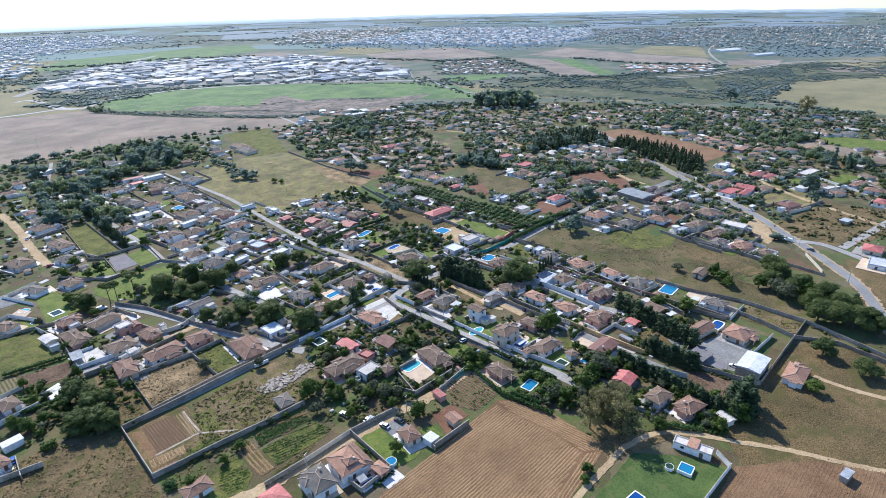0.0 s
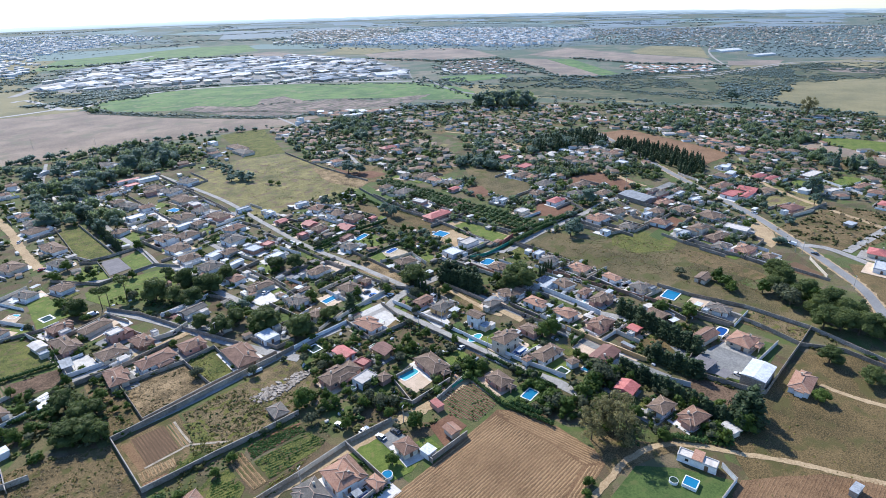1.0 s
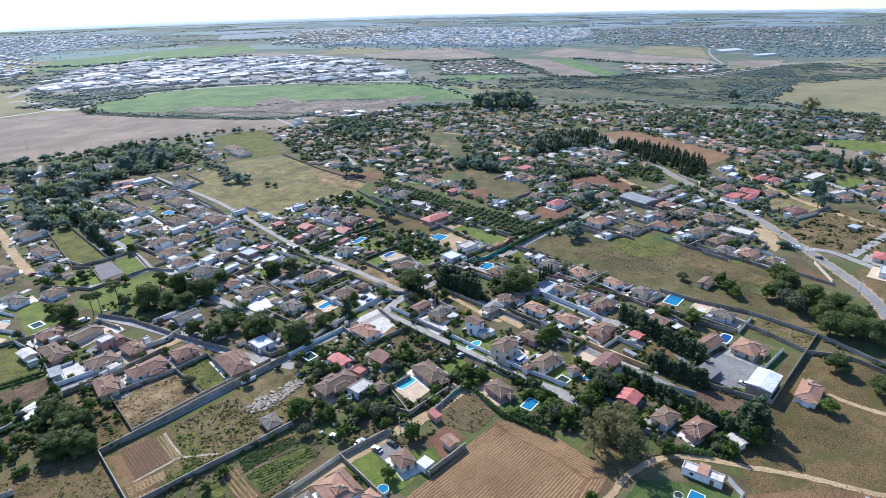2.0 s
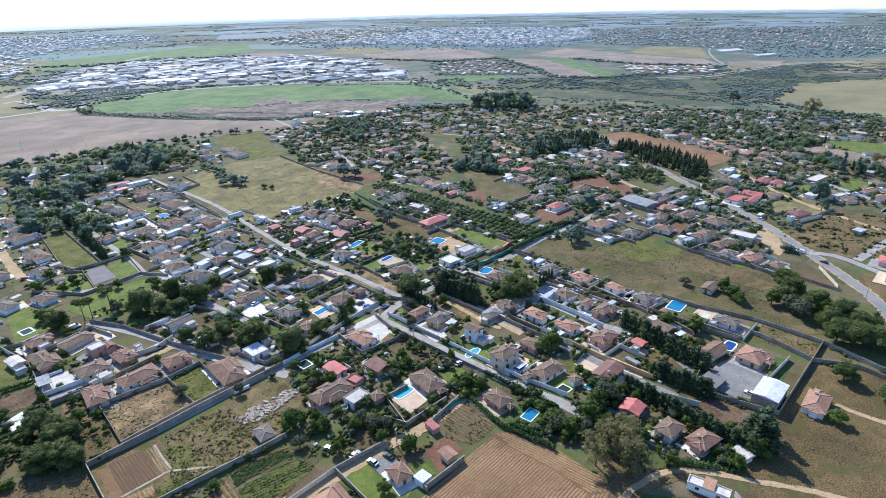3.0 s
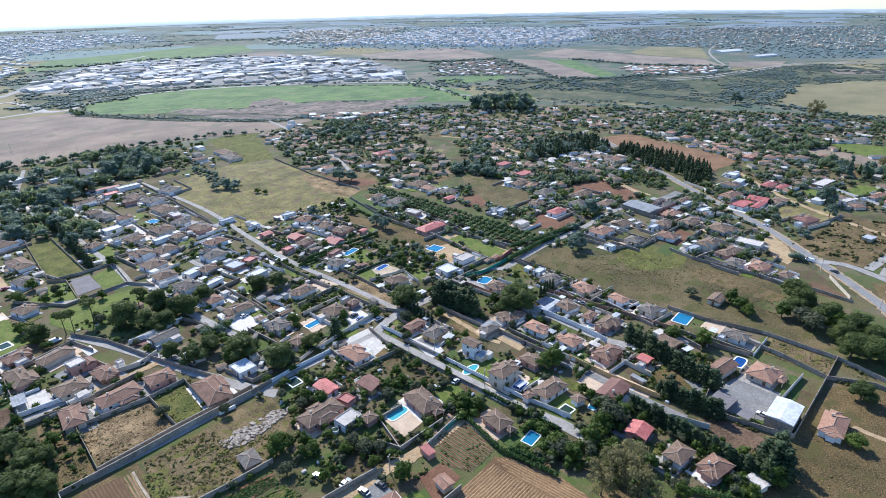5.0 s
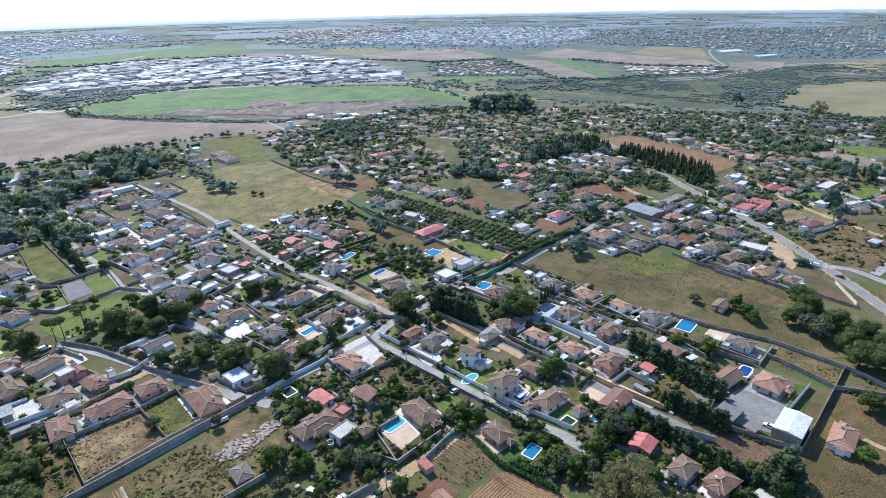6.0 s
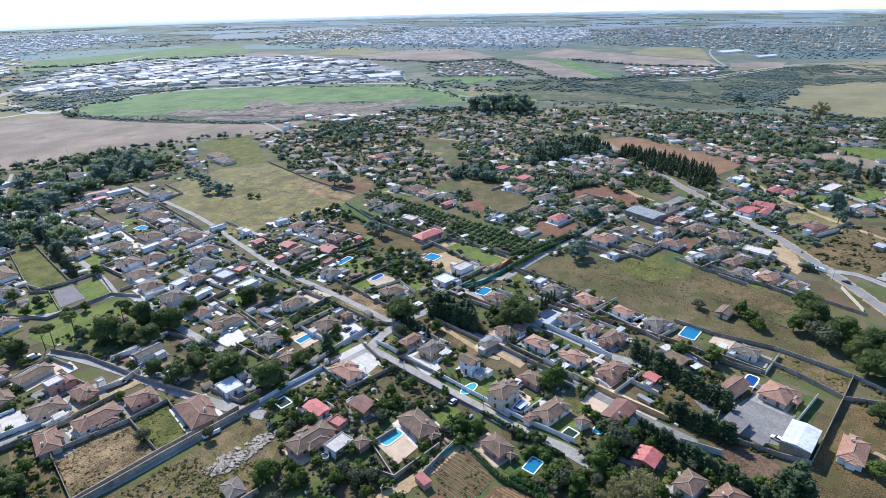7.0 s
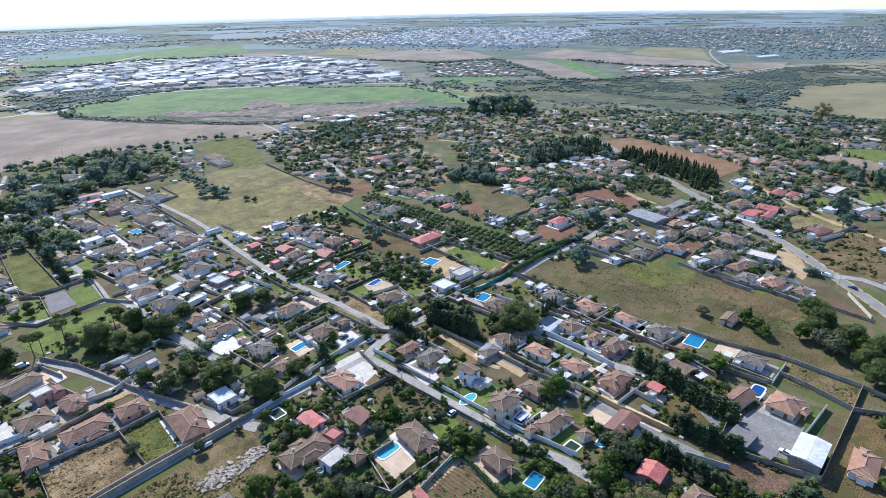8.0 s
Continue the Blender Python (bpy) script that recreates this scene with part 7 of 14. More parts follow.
wing(house(240.6, 193.8, 8.8, 7.6, 4.3, 2.55, BROWN, WHITE, "hip", 1), -0.9, -3.6, 4.8, 4.4, 2.43, BROWN, WHITE)
wing(house(267.4, 176.4, 8.4, 8.4, -3.6, 2.55, GREYTILE, WHITE, "hip", 1), 3.8, 1.1, 3.9, 3.9, 2.43, GREYTILE, WHITE)
wing(house(270.3, 157.5, 8.0, 10.1, -3.2, 2.55, TERRA, CREAM, "hip", 1), -3.8, -1.5, 4.3, 4.6, 2.43, TERRA, CREAM)
house(271.2, 137.9, 5.7, 8.9, -9.1, 2.55, TERRA, WHITE, "hip", 1)
wing(house(271.2, 121.6, 7.8, 7.5, -9.8, 2.55, GREYTILE, CREAM, "hip", 1), 3.5, -1.4, 3.9, 3.7, 2.43, GREYTILE, CREAM)
wing(house(247.2, 153.0, 7.8, 8.2, -12.5, 2.55, BROWN, WHITE, "hip", 1), 1.3, 3.5, 3.3, 3.6, 2.43, BROWN, WHITE)
house(242.3, 160.6, 13.1, 5.3, 5.3, 2.55, SHEET, WHITE, "lean", 1)
wing(wing(house(246.3, 130.0, 10.9, 6.2, -2.3, 2.75, BROWN, PINK, "hip", 2), -5.2, 0.8, 4.3, 3.1, 2.63, BROWN, PINK), 1.1, -2.8, 4.0, 4.3, 2.55, BROWN, PINK)
house(246.3, 139.8, 7.5, 4.0, 0.7, 2.55, ROSE, WHITE, "hip", 2)
wing(wing(house(221.3, 168.5, 11.4, 9.2, -4.4, 2.75, BROWN, WHITE, "hip", 2), -5.7, -0.6, 4.7, 3.7, 2.63, BROWN, WHITE), 1.5, -3.9, 3.8, 3.5, 2.55, BROWN, WHITE)
wing(house(220.1, 152.6, 7.0, 9.0, -1.5, 2.75, TERRA, WHITE, "hip", 2), -1.3, -4.5, 3.5, 4.8, 2.63, TERRA, WHITE)
wing(wing(house(220.7, 134.1, 7.1, 7.9, -5.2, 2.75, TERRA, WHITE, "hip", 2), -0.9, 4.0, 3.5, 4.8, 2.63, TERRA, WHITE), 2.9, -1.4, 3.4, 2.5, 2.55, TERRA, WHITE)
house(206.7, 169.5, 5.7, 5.1, 3.0, 2.35, SHEET, BLOCK, "gable", 2)
house(186.3, 162.8, 5.2, 6.9, 0.7, 5.6, BROWN, WHITE, "gable", 2)
house(197.0, 138.1, 5.9, 8.1, -3.1, 2.95, BROWN, PINK, "hip", 2)
wing(house(223.3, 117.0, 11.2, 6.9, -5.2, 2.95, ROSE, PINK, "hip", 2), -0.0, 2.9, 4.4, 3.6, 2.83, ROSE, PINK)
house(230.2, 103.3, 4.3, 4.5, -5.3, 2.55, REDROOF, BRICK, "gable", 2)
house(250.3, 101.1, 7.0, 7.9, -16.4, 2.55, BROWN, PINK, "gable", 2)
house(304.3, 101.4, 8.9, 5.6, -1.6, 2.55, BROWN, CREAM, "gable", 1)
wing(wing(house(274.8, 82.1, 6.0, 9.9, -0.1, 2.75, GREYTILE, WHITE, "hip", 2), 2.5, 0.2, 3.8, 4.8, 2.63, GREYTILE, WHITE), -2.4, -0.5, 3.7, 4.1, 2.55, GREYTILE, WHITE)
wing(house(353.7, 111.0, 10.4, 6.2, -5.6, 2.55, GREYTILE, WHITE, "hip", 1), 0.7, -2.9, 4.1, 4.4, 2.43, GREYTILE, WHITE)
wing(house(358.5, 98.0, 10.9, 7.8, -9.6, 2.75, TERRA, PINK, "hip", 1), -5.1, -1.4, 4.2, 3.4, 2.63, TERRA, PINK)
house(355.9, 84.1, 7.9, 5.6, -12.3, 2.55, BROWN, WHITE, "hip", 1)
house(271.2, 186.9, 7.0, 4.2, 0.1, 2.55, WHITEROOF, WHITE, "flat", 1)

# ---- houses of the middle plots ----
wing(house(162.9, 628.1, 14.2, 15.7, 19.7, 2.55, GREYTILE, WHITE, "hip", 1), -0.0, 7.7, 5.6, 4.5, 2.43, GREYTILE, WHITE)
house(111.3, 644.3, 16.0, 14.0, 34.5, 2.7, WHITEROOF, WHITE, "flat", 1)
house(174.9, 543.6, 17.6, 7.1, 3.8, 2.55, WHITEROOF, WHITE, "flat", 1)
house(157.8, 532.6, 11.2, 7.8, 10.0, 2.55, REDROOF, WHITE, "flat", 1)
wing(house(194.2, 503.5, 12.7, 13.2, 17.6, 3.4, GREYTILE, WHITE, "hip", 1), 1.5, 6.2, 6.8, 3.9, 5.08, GREYTILE, WHITE)
wing(house(135.6, 524.7, 14.8, 6.8, 12.7, 2.55, BROWN, WHITE, "hip", 1), 7.3, 0.3, 4.6, 3.1, 2.43, BROWN, WHITE)
wing(house(136.2, 477.1, 8.6, 11.1, 17.2, 2.55, GREYTILE, CREAM, "hip", 1), -3.7, 1.9, 3.7, 4.3, 2.43, GREYTILE, CREAM)
wing(house(168.6, 509.2, 10.5, 12.5, 21.0, 2.55, BROWN, CREAM, "hip", 1), 4.7, -0.4, 3.6, 5.8, 2.43, BROWN, CREAM)
wing(house(173.5, 489.0, 12.4, 12.5, 20.9, 2.55, GREYTILE, WHITE, "hip", 1), 1.8, 6.0, 4.9, 4.4, 2.43, GREYTILE, WHITE)
wing(house(171.5, 460.1, 12.4, 17.2, 6.5, 2.55, BROWN, CREAM, "hip", 1), 2.0, 8.5, 6.1, 4.5, 2.43, BROWN, CREAM)
wing(house(168.5, 423.3, 9.3, 9.4, 16.4, 2.55, GREYTILE, WHITE, "hip", 1), -0.1, -4.5, 4.6, 4.4, 2.43, GREYTILE, WHITE)
wing(house(153.3, 417.6, 12.6, 12.6, 8.7, 2.75, BROWN, CREAM, "hip", 1), -2.4, 6.1, 5.1, 4.5, 2.63, BROWN, CREAM)
house(146.4, 400.5, 12.0, 4.8, 11.4, 2.55, WHITEROOF, WHITE, "flat", 1)
house(154.9, 396.5, 7.1, 7.1, 14.9, 2.55, BROWN, CREAM, "hip", 1)
wing(house(133.7, 414.8, 9.8, 9.2, 15.1, 2.55, BROWN, CREAM, "hip", 1), 4.7, 1.8, 4.4, 3.8, 2.43, BROWN, CREAM)
house(129.8, 445.1, 11.6, 7.6, 8.6, 2.55, WHITEROOF, WHITE, "flat", 1)
wing(house(172.4, 400.4, 9.8, 12.7, 9.5, 2.55, BROWN, PINK, "hip", 1), -0.3, 6.1, 5.3, 4.4, 2.43, BROWN, PINK)
wing(house(111.5, 422.1, 8.9, 7.7, 24.4, 2.55, BROWN, WHITE, "hip", 1), -4.0, 1.4, 3.8, 3.0, 2.43, BROWN, WHITE)
house(137.7, 334.8, 10.6, 6.5, 17.8, 2.55, WHITEROOF, WHITE, "flat", 1)
wing(house(167.9, 367.8, 11.5, 9.3, 11.7, 2.75, ROSE, WHITE, "hip", 1), -5.2, 1.0, 3.7, 4.3, 2.63, ROSE, WHITE)
house(192.1, 401.4, 10.7, 4.3, 4.6, 2.55, SHEET, WHITE, "flat", 1)
house(196.6, 355.0, 6.6, 5.5, 11.0, 2.55, REDROOF, PINK, "gable", 1)
house(207.2, 335.2, 7.6, 7.7, 7.0, 2.55, REDROOF, PINK, "gable", 1)
wing(house(206.4, 323.6, 9.6, 6.6, 12.7, 2.55, BROWN, PINK, "hip", 1), -4.4, 0.5, 4.1, 3.2, 2.43, BROWN, PINK)
house(219.5, 310.1, 8.7, 9.5, 11.6, 2.75, REDROOF, WHITE, "gable", 1)
wing(house(231.4, 337.4, 10.0, 10.5, 7.9, 3.4, BROWN, WHITE, "hip", 1), -1.6, 5.0, 3.9, 4.2, 5.28, BROWN, WHITE)
wing(house(235.4, 322.8, 10.7, 8.7, 11.0, 2.55, BROWN, PINK, "hip", 1), -0.3, 4.1, 4.9, 4.3, 2.43, BROWN, PINK)
house(229.8, 359.4, 11.0, 9.3, 16.8, 2.7, ROSE, WHITE, "hip", 1)
house(243.6, 311.1, 4.1, 2.9, 8.0, 2.55, REDROOF, PINK, "gable", 1)
house(192.7, 322.1, 5.5, 5.3, 8.9, 2.55, REDROOF, PINK, "flat", 1)
house(209.4, 295.8, 9.3, 4.5, 15.3, 2.55, DARKROOF, PINK, "flat", 1)
house(168.3, 325.1, 6.9, 6.0, 17.0, 2.55, REDROOF, PINK, "flat", 1)
house(161.4, 304.6, 11.1, 6.4, 9.6, 2.55, WHITEROOF, WHITE, "flat", 1)
house(157.9, 269.4, 3.2, 2.7, 9.6, 2.55, FLATROOF, WHITE, "flat", 1)
house(177.4, 235.8, 4.7, 3.6, 7.8, 2.55, BROWN, PINK, "hip", 1)
house(148.1, 253.2, 5.5, 2.2, 7.0, 2.15, BROWN, CREAM, "gable", 1)
house(332.2, 373.0, 8.8, 7.3, 7.5, 2.55, GREYTILE, WHITE, "hip", 1)
wing(house(342.1, 360.4, 15.9, 9.6, 6.2, 2.55, BROWN, CREAM, "hip", 1), -0.3, -4.8, 6.9, 4.7, 2.43, BROWN, CREAM)
wing(house(342.6, 326.8, 13.6, 9.5, 4.7, 2.55, GREYTILE, OCHRE, "hip", 1), -0.5, -4.6, 5.8, 4.5, 2.43, GREYTILE, OCHRE)
wing(house(299.9, 339.1, 13.4, 11.3, 4.2, 2.75, GREYTILE, WHITE, "hip", 1), -6.7, 0.9, 4.8, 5.6, 2.63, GREYTILE, WHITE)
house(298.1, 359.9, 9.9, 7.0, 8.7, 2.8, BROWN, CREAM, "hip", 1)
house(331.1, 314.0, 8.6, 5.0, 3.1, 2.55, REDROOF, PINK, "gable", 1)
wing(house(278.3, 280.9, 19.2, 8.8, -1.2, 2.75, REDROOF, PINK, "hip", 1), 9.5, 0.9, 4.7, 3.4, 2.63, REDROOF, PINK)
house(303.0, 285.4, 8.3, 5.0, 1.0, 2.55, DARKROOF, BRICK, "gable", 1)
house(256.2, 230.5, 11.1, 7.5, -2.1, 2.75, FLATROOF, WHITE, "flat", 1)
house(325.2, 240.5, 9.0, 7.6, -4.0, 2.55, FLATROOF, CREAM, "flat", 1)
house(335.6, 266.2, 8.5, 4.5, 5.4, 2.55, SHEET, WHITE, "flat", 1)
wing(house(365.9, 256.1, 11.8, 7.6, -2.0, 2.55, BROWN, WHITE, "hip", 1), 0.7, 3.5, 5.3, 4.3, 2.43, BROWN, WHITE)
wing(house(360.0, 234.8, 12.9, 7.8, -1.4, 2.7, REDROOF, WHITE, "hip", 1), 5.9, -0.6, 3.7, 4.1, 2.83, REDROOF, WHITE)
wing(house(391.4, 266.8, 14.8, 10.4, -1.9, 2.55, GREYTILE, WHITE, "hip", 1), 6.8, -1.6, 3.6, 4.9, 2.43, GREYTILE, WHITE)
house(414.9, 275.4, 15.0, 4.5, -6.5, 2.2, WHITEROOF, WHITE, "flat", 1)
wing(house(397.5, 296.8, 12.3, 8.6, -3.8, 2.55, BROWN, CREAM, "hip", 1), 6.1, -0.5, 4.7, 4.2, 2.43, BROWN, CREAM)
house(393.2, 304.2, 7.7, 4.5, 0.4, 2.55, WHITEROOF, WHITE, "flat", 1)
house(398.7, 286.1, 9.1, 5.7, -2.3, 2.55, TERRA, CREAM, "hip", 1)
wing(house(347.9, 191.3, 14.3, 9.8, -2.4, 2.7, TERRA, WHITE, "hip", 1), -1.9, 4.8, 5.7, 4.5, 2.83, TERRA, WHITE)
house(367.8, 188.8, 9.2, 8.7, -9.9, 2.55, BROWN, CREAM, "gable", 1)
house(347.5, 168.8, 9.2, 8.3, -2.7, 2.55, GREYTILE, CREAM, "hip", 1)
wing(house(386.9, 167.9, 9.5, 7.2, -7.2, 2.75, BROWN, CREAM, "hip", 1), -1.0, -3.2, 4.3, 4.0, 2.63, BROWN, CREAM)
house(377.5, 170.2, 7.9, 4.0, -4.2, 2.55, WHITEROOF, WHITE, "flat", 1)
house(376.0, 181.0, 6.3, 3.3, -5.4, 2.35, FLATROOF, CREAM, "flat", 1)
wing(house(423.3, 183.3, 15.9, 7.7, -5.3, 3.4, GREYTILE, PINK, "hip", 1), -2.5, 3.6, 8.7, 4.2, 5.68, GREYTILE, PINK)
wing(house(443.6, 178.0, 14.2, 4.6, -8.2, 2.55, BROWN, PINK, "hip", 1), -0.1, -1.7, 6.8, 3.6, 2.43, BROWN, PINK)
wing(house(408.6, 172.1, 14.4, 7.1, -8.5, 2.55, TERRA, PINK, "hip", 1), 1.6, 3.1, 6.7, 4.0, 2.43, TERRA, PINK)
house(423.5, 173.2, 12.5, 5.5, -13.0, 2.55, SHEET, BRICK, "flat", 1)
house(437.2, 173.0, 10.0, 3.5, -5.0, 2.55, WHITEROOF, WHITE, "flat", 1)
wing(house(402.3, 156.4, 14.8, 7.5, -9.4, 2.55, BROWN, CREAM, "hip", 1), -2.1, -3.5, 6.7, 4.3, 2.43, BROWN, CREAM)
wing(house(402.8, 136.2, 13.8, 12.6, -9.5, 2.75, BROWN, WHITE, "hip", 1), 2.3, -6.1, 5.9, 4.5, 2.63, BROWN, WHITE)
wing(house(371.8, 132.2, 14.5, 7.9, -9.6, 3.4, BROWN, CREAM, "hip", 1), -2.8, -3.8, 6.4, 4.6, 5.28, BROWN, CREAM)
house(361.0, 136.1, 11.0, 4.5, -12.8, 2.55, SHEET, WHITE, "flat", 1)
house(430.2, 158.4, 7.7, 5.1, -24.4, 2.55, WHITEROOF, WHITE, "flat", 1)
wing(house(386.0, 233.8, 12.3, 8.0, -8.0, 2.55, GREYTILE, WHITE, "hip", 1), 0.0, -3.8, 5.8, 4.3, 2.43, GREYTILE, WHITE)
wing(house(407.6, 243.0, 16.1, 7.9, -2.9, 2.75, BROWN, CREAM, "hip", 1), -0.9, -3.7, 8.3, 4.2, 2.63, BROWN, CREAM)
house(400.5, 218.1, 13.3, 7.8, -2.2, 2.3, BROWN, WHITE, "hip", 1)
wing(house(368.3, 118.2, 16.6, 7.0, -12.1, 2.55, BROWN, PINK, "hip", 1), 0.5, -2.9, 7.3, 3.7, 2.43, BROWN, PINK)
house(461.6, 142.3, 18.1, 9.9, -8.3, 2.7, REDROOF, WHITE, "flat", 1)
house(466.0, 132.7, 18.3, 4.6, -3.1, 2.7, REDROOF, WHITE, "gable", 1)
house(477.5, 156.1, 17.5, 9.1, -12.1, 2.6, ROSE, WHITE, "hip", 1)
house(534.9, 175.0, 10.1, 7.7, 0.9, 2.55, WHITEROOF, WHITE, "flat", 1)
house(523.2, 143.1, 15.2, 6.5, -7.7, 2.55, REDROOF, CREAM, "hip", 1)
wing(house(524.0, 133.3, 13.4, 4.4, -11.7, 2.55, REDROOF, CREAM, "hip", 1), 2.4, 1.7, 6.8, 3.7, 2.43, REDROOF, CREAM)
house(556.5, 112.2, 23.5, 8.1, -9.3, 2.55, FLATROOF, BRICK, "flat", 1)
wing(house(456.0, 99.1, 13.6, 8.9, -20.9, 2.7, DARKROOF, PINK, "hip", 1), -0.9, 4.2, 5.4, 4.2, 2.83, DARKROOF, PINK)
house(517.7, 88.2, 11.9, 5.5, -18.1, 2.8, FLATROOF, WHITE, "flat", 1)
house(544.2, 74.4, 18.6, 6.1, -18.4, 2.75, TERRA, WHITE, "hip", 1)
house(506.2, 103.7, 8.6, 7.4, -8.7, 2.8, WHITEROOF, WHITE, "lean", 1, "shed")
house(447.8, 62.0, 7.4, 5.2, -14.9, 2.2, SHEET, BLOCK, "lean", 1, "shed")
warehouse(406.8, 192.7, 15.6, 23.3, -10.5, 3.4, SHEET, BLOCK)
garden_wall(344.1, 212.7, 343.8, 174.8, 2.2, BLOCK, coping=False)
garden_wall(343.8, 174.8, 343.9, 161.8, 2.2, BLOCK, coping=False)
garden_wall(343.9, 161.8, 375.0, 160.0, 2.2, BLOCK, coping=False)
garden_wall(375.0, 160.0, 398.1, 158.8, 2.2, BLOCK, coping=False)
garden_wall(403.1, 208.4, 396.5, 179.6, 2.2, BLOCK, coping=False)
garden_wall(405.1, 171.5, 400.3, 150.3, coping=False)
garden_wall(400.3, 150.3, 395.8, 121.4, coping=False)
garden_wall(370.0, 145.2, 394.9, 144.6, coping=False)
garden_wall(353.6, 126.8, 348.2, 105.5, 2.2, BLOCK, coping=False)
garden_wall(280.6, 354.8, 275.6, 311.1, coping=False)
garden_wall(275.6, 311.1, 271.5, 263.3, coping=False)
garden_wall(271.5, 263.3, 266.0, 217.0, coping=False)
garden_wall(290.1, 271.0, 287.1, 223.2, 1.8, BLOCK, coping=False)
garden_wall(270.8, 215.0, 286.1, 218.1, 2.4, REDROOF, "red screened fence", coping=False)
garden_wall(276.8, 213.0, 278.7, 188.5, coping=False)
garden_wall(187.0, 555.1, 187.0, 508.1, 1.8, BLOCK, coping=False)
garden_wall(187.0, 508.1, 184.6, 411.6, 1.8, BLOCK, coping=False)
garden_wall(144.8, 535.3, 145.6, 467.9, 1.8, BLOCK, coping=False)
garden_wall(145.6, 467.9, 145.6, 420.1, 1.8, BLOCK, coping=False)
garden_wall(145.6, 420.1, 150.5, 386.4, 1.8, BLOCK, coping=False)
garden_wall(140.2, 327.3, 160.8, 331.4, 1.8, BLOCK, coping=False)
garden_wall(160.8, 331.4, 178.1, 329.7, 1.8, BLOCK, coping=False)
garden_wall(141.4, 306.0, 143.1, 273.0, coping=False)
garden_wall(143.1, 273.0, 142.3, 250.2, coping=False)
garden_wall(148.5, 279.9, 173.8, 279.8, 1.8, BLOCK, coping=False)
garden_wall(173.8, 279.8, 186.0, 276.2, 1.8, BLOCK, coping=False)
garden_wall(200.7, 264.9, 230.2, 265.2, 1.8, BLOCK, coping=False)
garden_wall(479.5, 169.0, 492.2, 198.5, 2.0, CREAM, "cream roadside wall", coping=False)
garden_wall(435.8, 141.3, 426.5, 120.4, 1.6, WHITE, "white roadside wall", coping=False)
garden_wall(434.7, 99.4, 462.7, 89.9, coping=False)
garden_wall(462.7, 89.9, 485.6, 84.3, coping=False)
garden_wall(547.1, 101.0, 528.1, 70.1, 1.8, WHITE, "white garden wall", coping=False)
hedge(187.6, 301.4, 221.1, 302.8, 3.0, 2.2)
hedge(221.1, 302.8, 250.0, 301.8, 3.0, 2.2)
hedge(289.4, 220.7, 313.3, 214.6, 4.0, 3.5)
hedge(313.3, 214.6, 338.2, 211.9, 4.0, 3.5)
patch("patio", [(176.0, 272.4), (184.8, 274.5), (187.5, 261.6), (175.7, 258.7)], PINKPAVE, 0.16, "pink paved terrace", "patio", 0.0)
patch("yard", [(394.2, 115.3), (401.6, 109.5), (388.5, 87.6), (375.7, 88.6)], DIRT, 0.16, "pale gravel beside the road", "yard", 1)
patch("patio", [(300.3, 372.4), (313.3, 372.6), (312.7, 358.1), (298.8, 353.4)], DIRT, 0.16, "pale yard", "patio", 0.0)
patch("yard", [(424.2, 197.1), (466.7, 194.4), (457.2, 164.8), (422.1, 168.9)], YARD, 0.15, "grey yard by a shed", "yard", 0.0, False)
patch("patio", [(284.6, 321.2), (304.8, 315.9), (299.0, 301.2), (284.7, 300.7)], PAVING, 0.15, "pool terrace", "patio", 0.0)
patch("patio", [(144.2, 452.7), (144.9, 428.3), (142.9, 412.9), (141.4, 420.4)], PAVING, 0.24, "pale concrete forecourt", "patio", 0.0)
patch("patio", [(177.1, 324.8), (184.7, 324.7), (184.7, 313.9), (175.7, 312.5)], PAVING, 0.15, "pool terrace", "patio", 0.0)
pool(181.0, 320.4, 5.4, 4.9, 7.7, GREENWATER, "square")
patch("lawn", [(156.4, 294.2), (154.1, 311.7), (146.1, 315.6), (146.0, 287.1)], MEADOW, 0.14, "garden grass", "lawn", 0.0, False)

# ---- houses in the middle distance ----
house(85, 611, 7.2, 9.1, -5, 3.4, ROSE, WHITE, "hip", 1)
house(74, 587, 10.3, 7.7, 0, 2.7, ROSE, WHITE, "hip", 1)
house(73, 512, 7.4, 9.3, 4, 2.7, ROSE, WHITE, "hip", 1)
house(73, 489, 7.4, 11.2, -5, 2.7, GREYTILE, CREAM, "hip", 1)
house(168, 666, 8.3, 10.8, -5, 2.7, BROWN, CREAM, "hip", 0)
house(160, 498, 8.3, 7.7, -4, 3.4, BROWN, PINK, "hip", 1)
house(161, 551, 18.4, 4.6, -1, 2.7, REDROOF, WHITE, "lean", 1)
house(280, 636, 7.4, 11.0, -2, 2.7, WHITEROOF, WHITE, "flat", 0)
house(264, 606, 7.0, 11.3, 0, 3.4, GREYTILE, CREAM, "hip", 0)
house(257, 583, 10.9, 7.3, 5, 3.4, ROSE, CREAM, "hip", 0)
house(219, 572, 9.3, 7.9, -4, 2.7, BROWN, PINK, "hip", 1)
house(172, 439, 7.1, 8.7, 1, 2.7, FLATROOF, PINK, "flat", 1)
house(144, 462, 9.5, 8.7, -2, 2.7, ROSE, WHITE, "hip", 1)
house(284, 577, 11.0, 9.2, 3, 2.7, BROWN, CREAM, "hip", 0)
house(410, 660, 7.0, 7.5, -6, 7.2, FLATROOF, WHITE, "flat", 0)
house(403, 653, 7.5, 6.0, -6, 4.4, FLATROOF, WHITE, "flat", 0)
house(416, 651, 6.0, 8.5, -6, 3.0, WHITEROOF, CREAM, "flat", 0)
house(386, 616, 9.3, 9.6, 2, 2.7, BROWN, PINK, "hip", 0)
house(387, 595, 8.0, 9.0, -4, 2.7, FLATROOF, CREAM, "flat", 0)
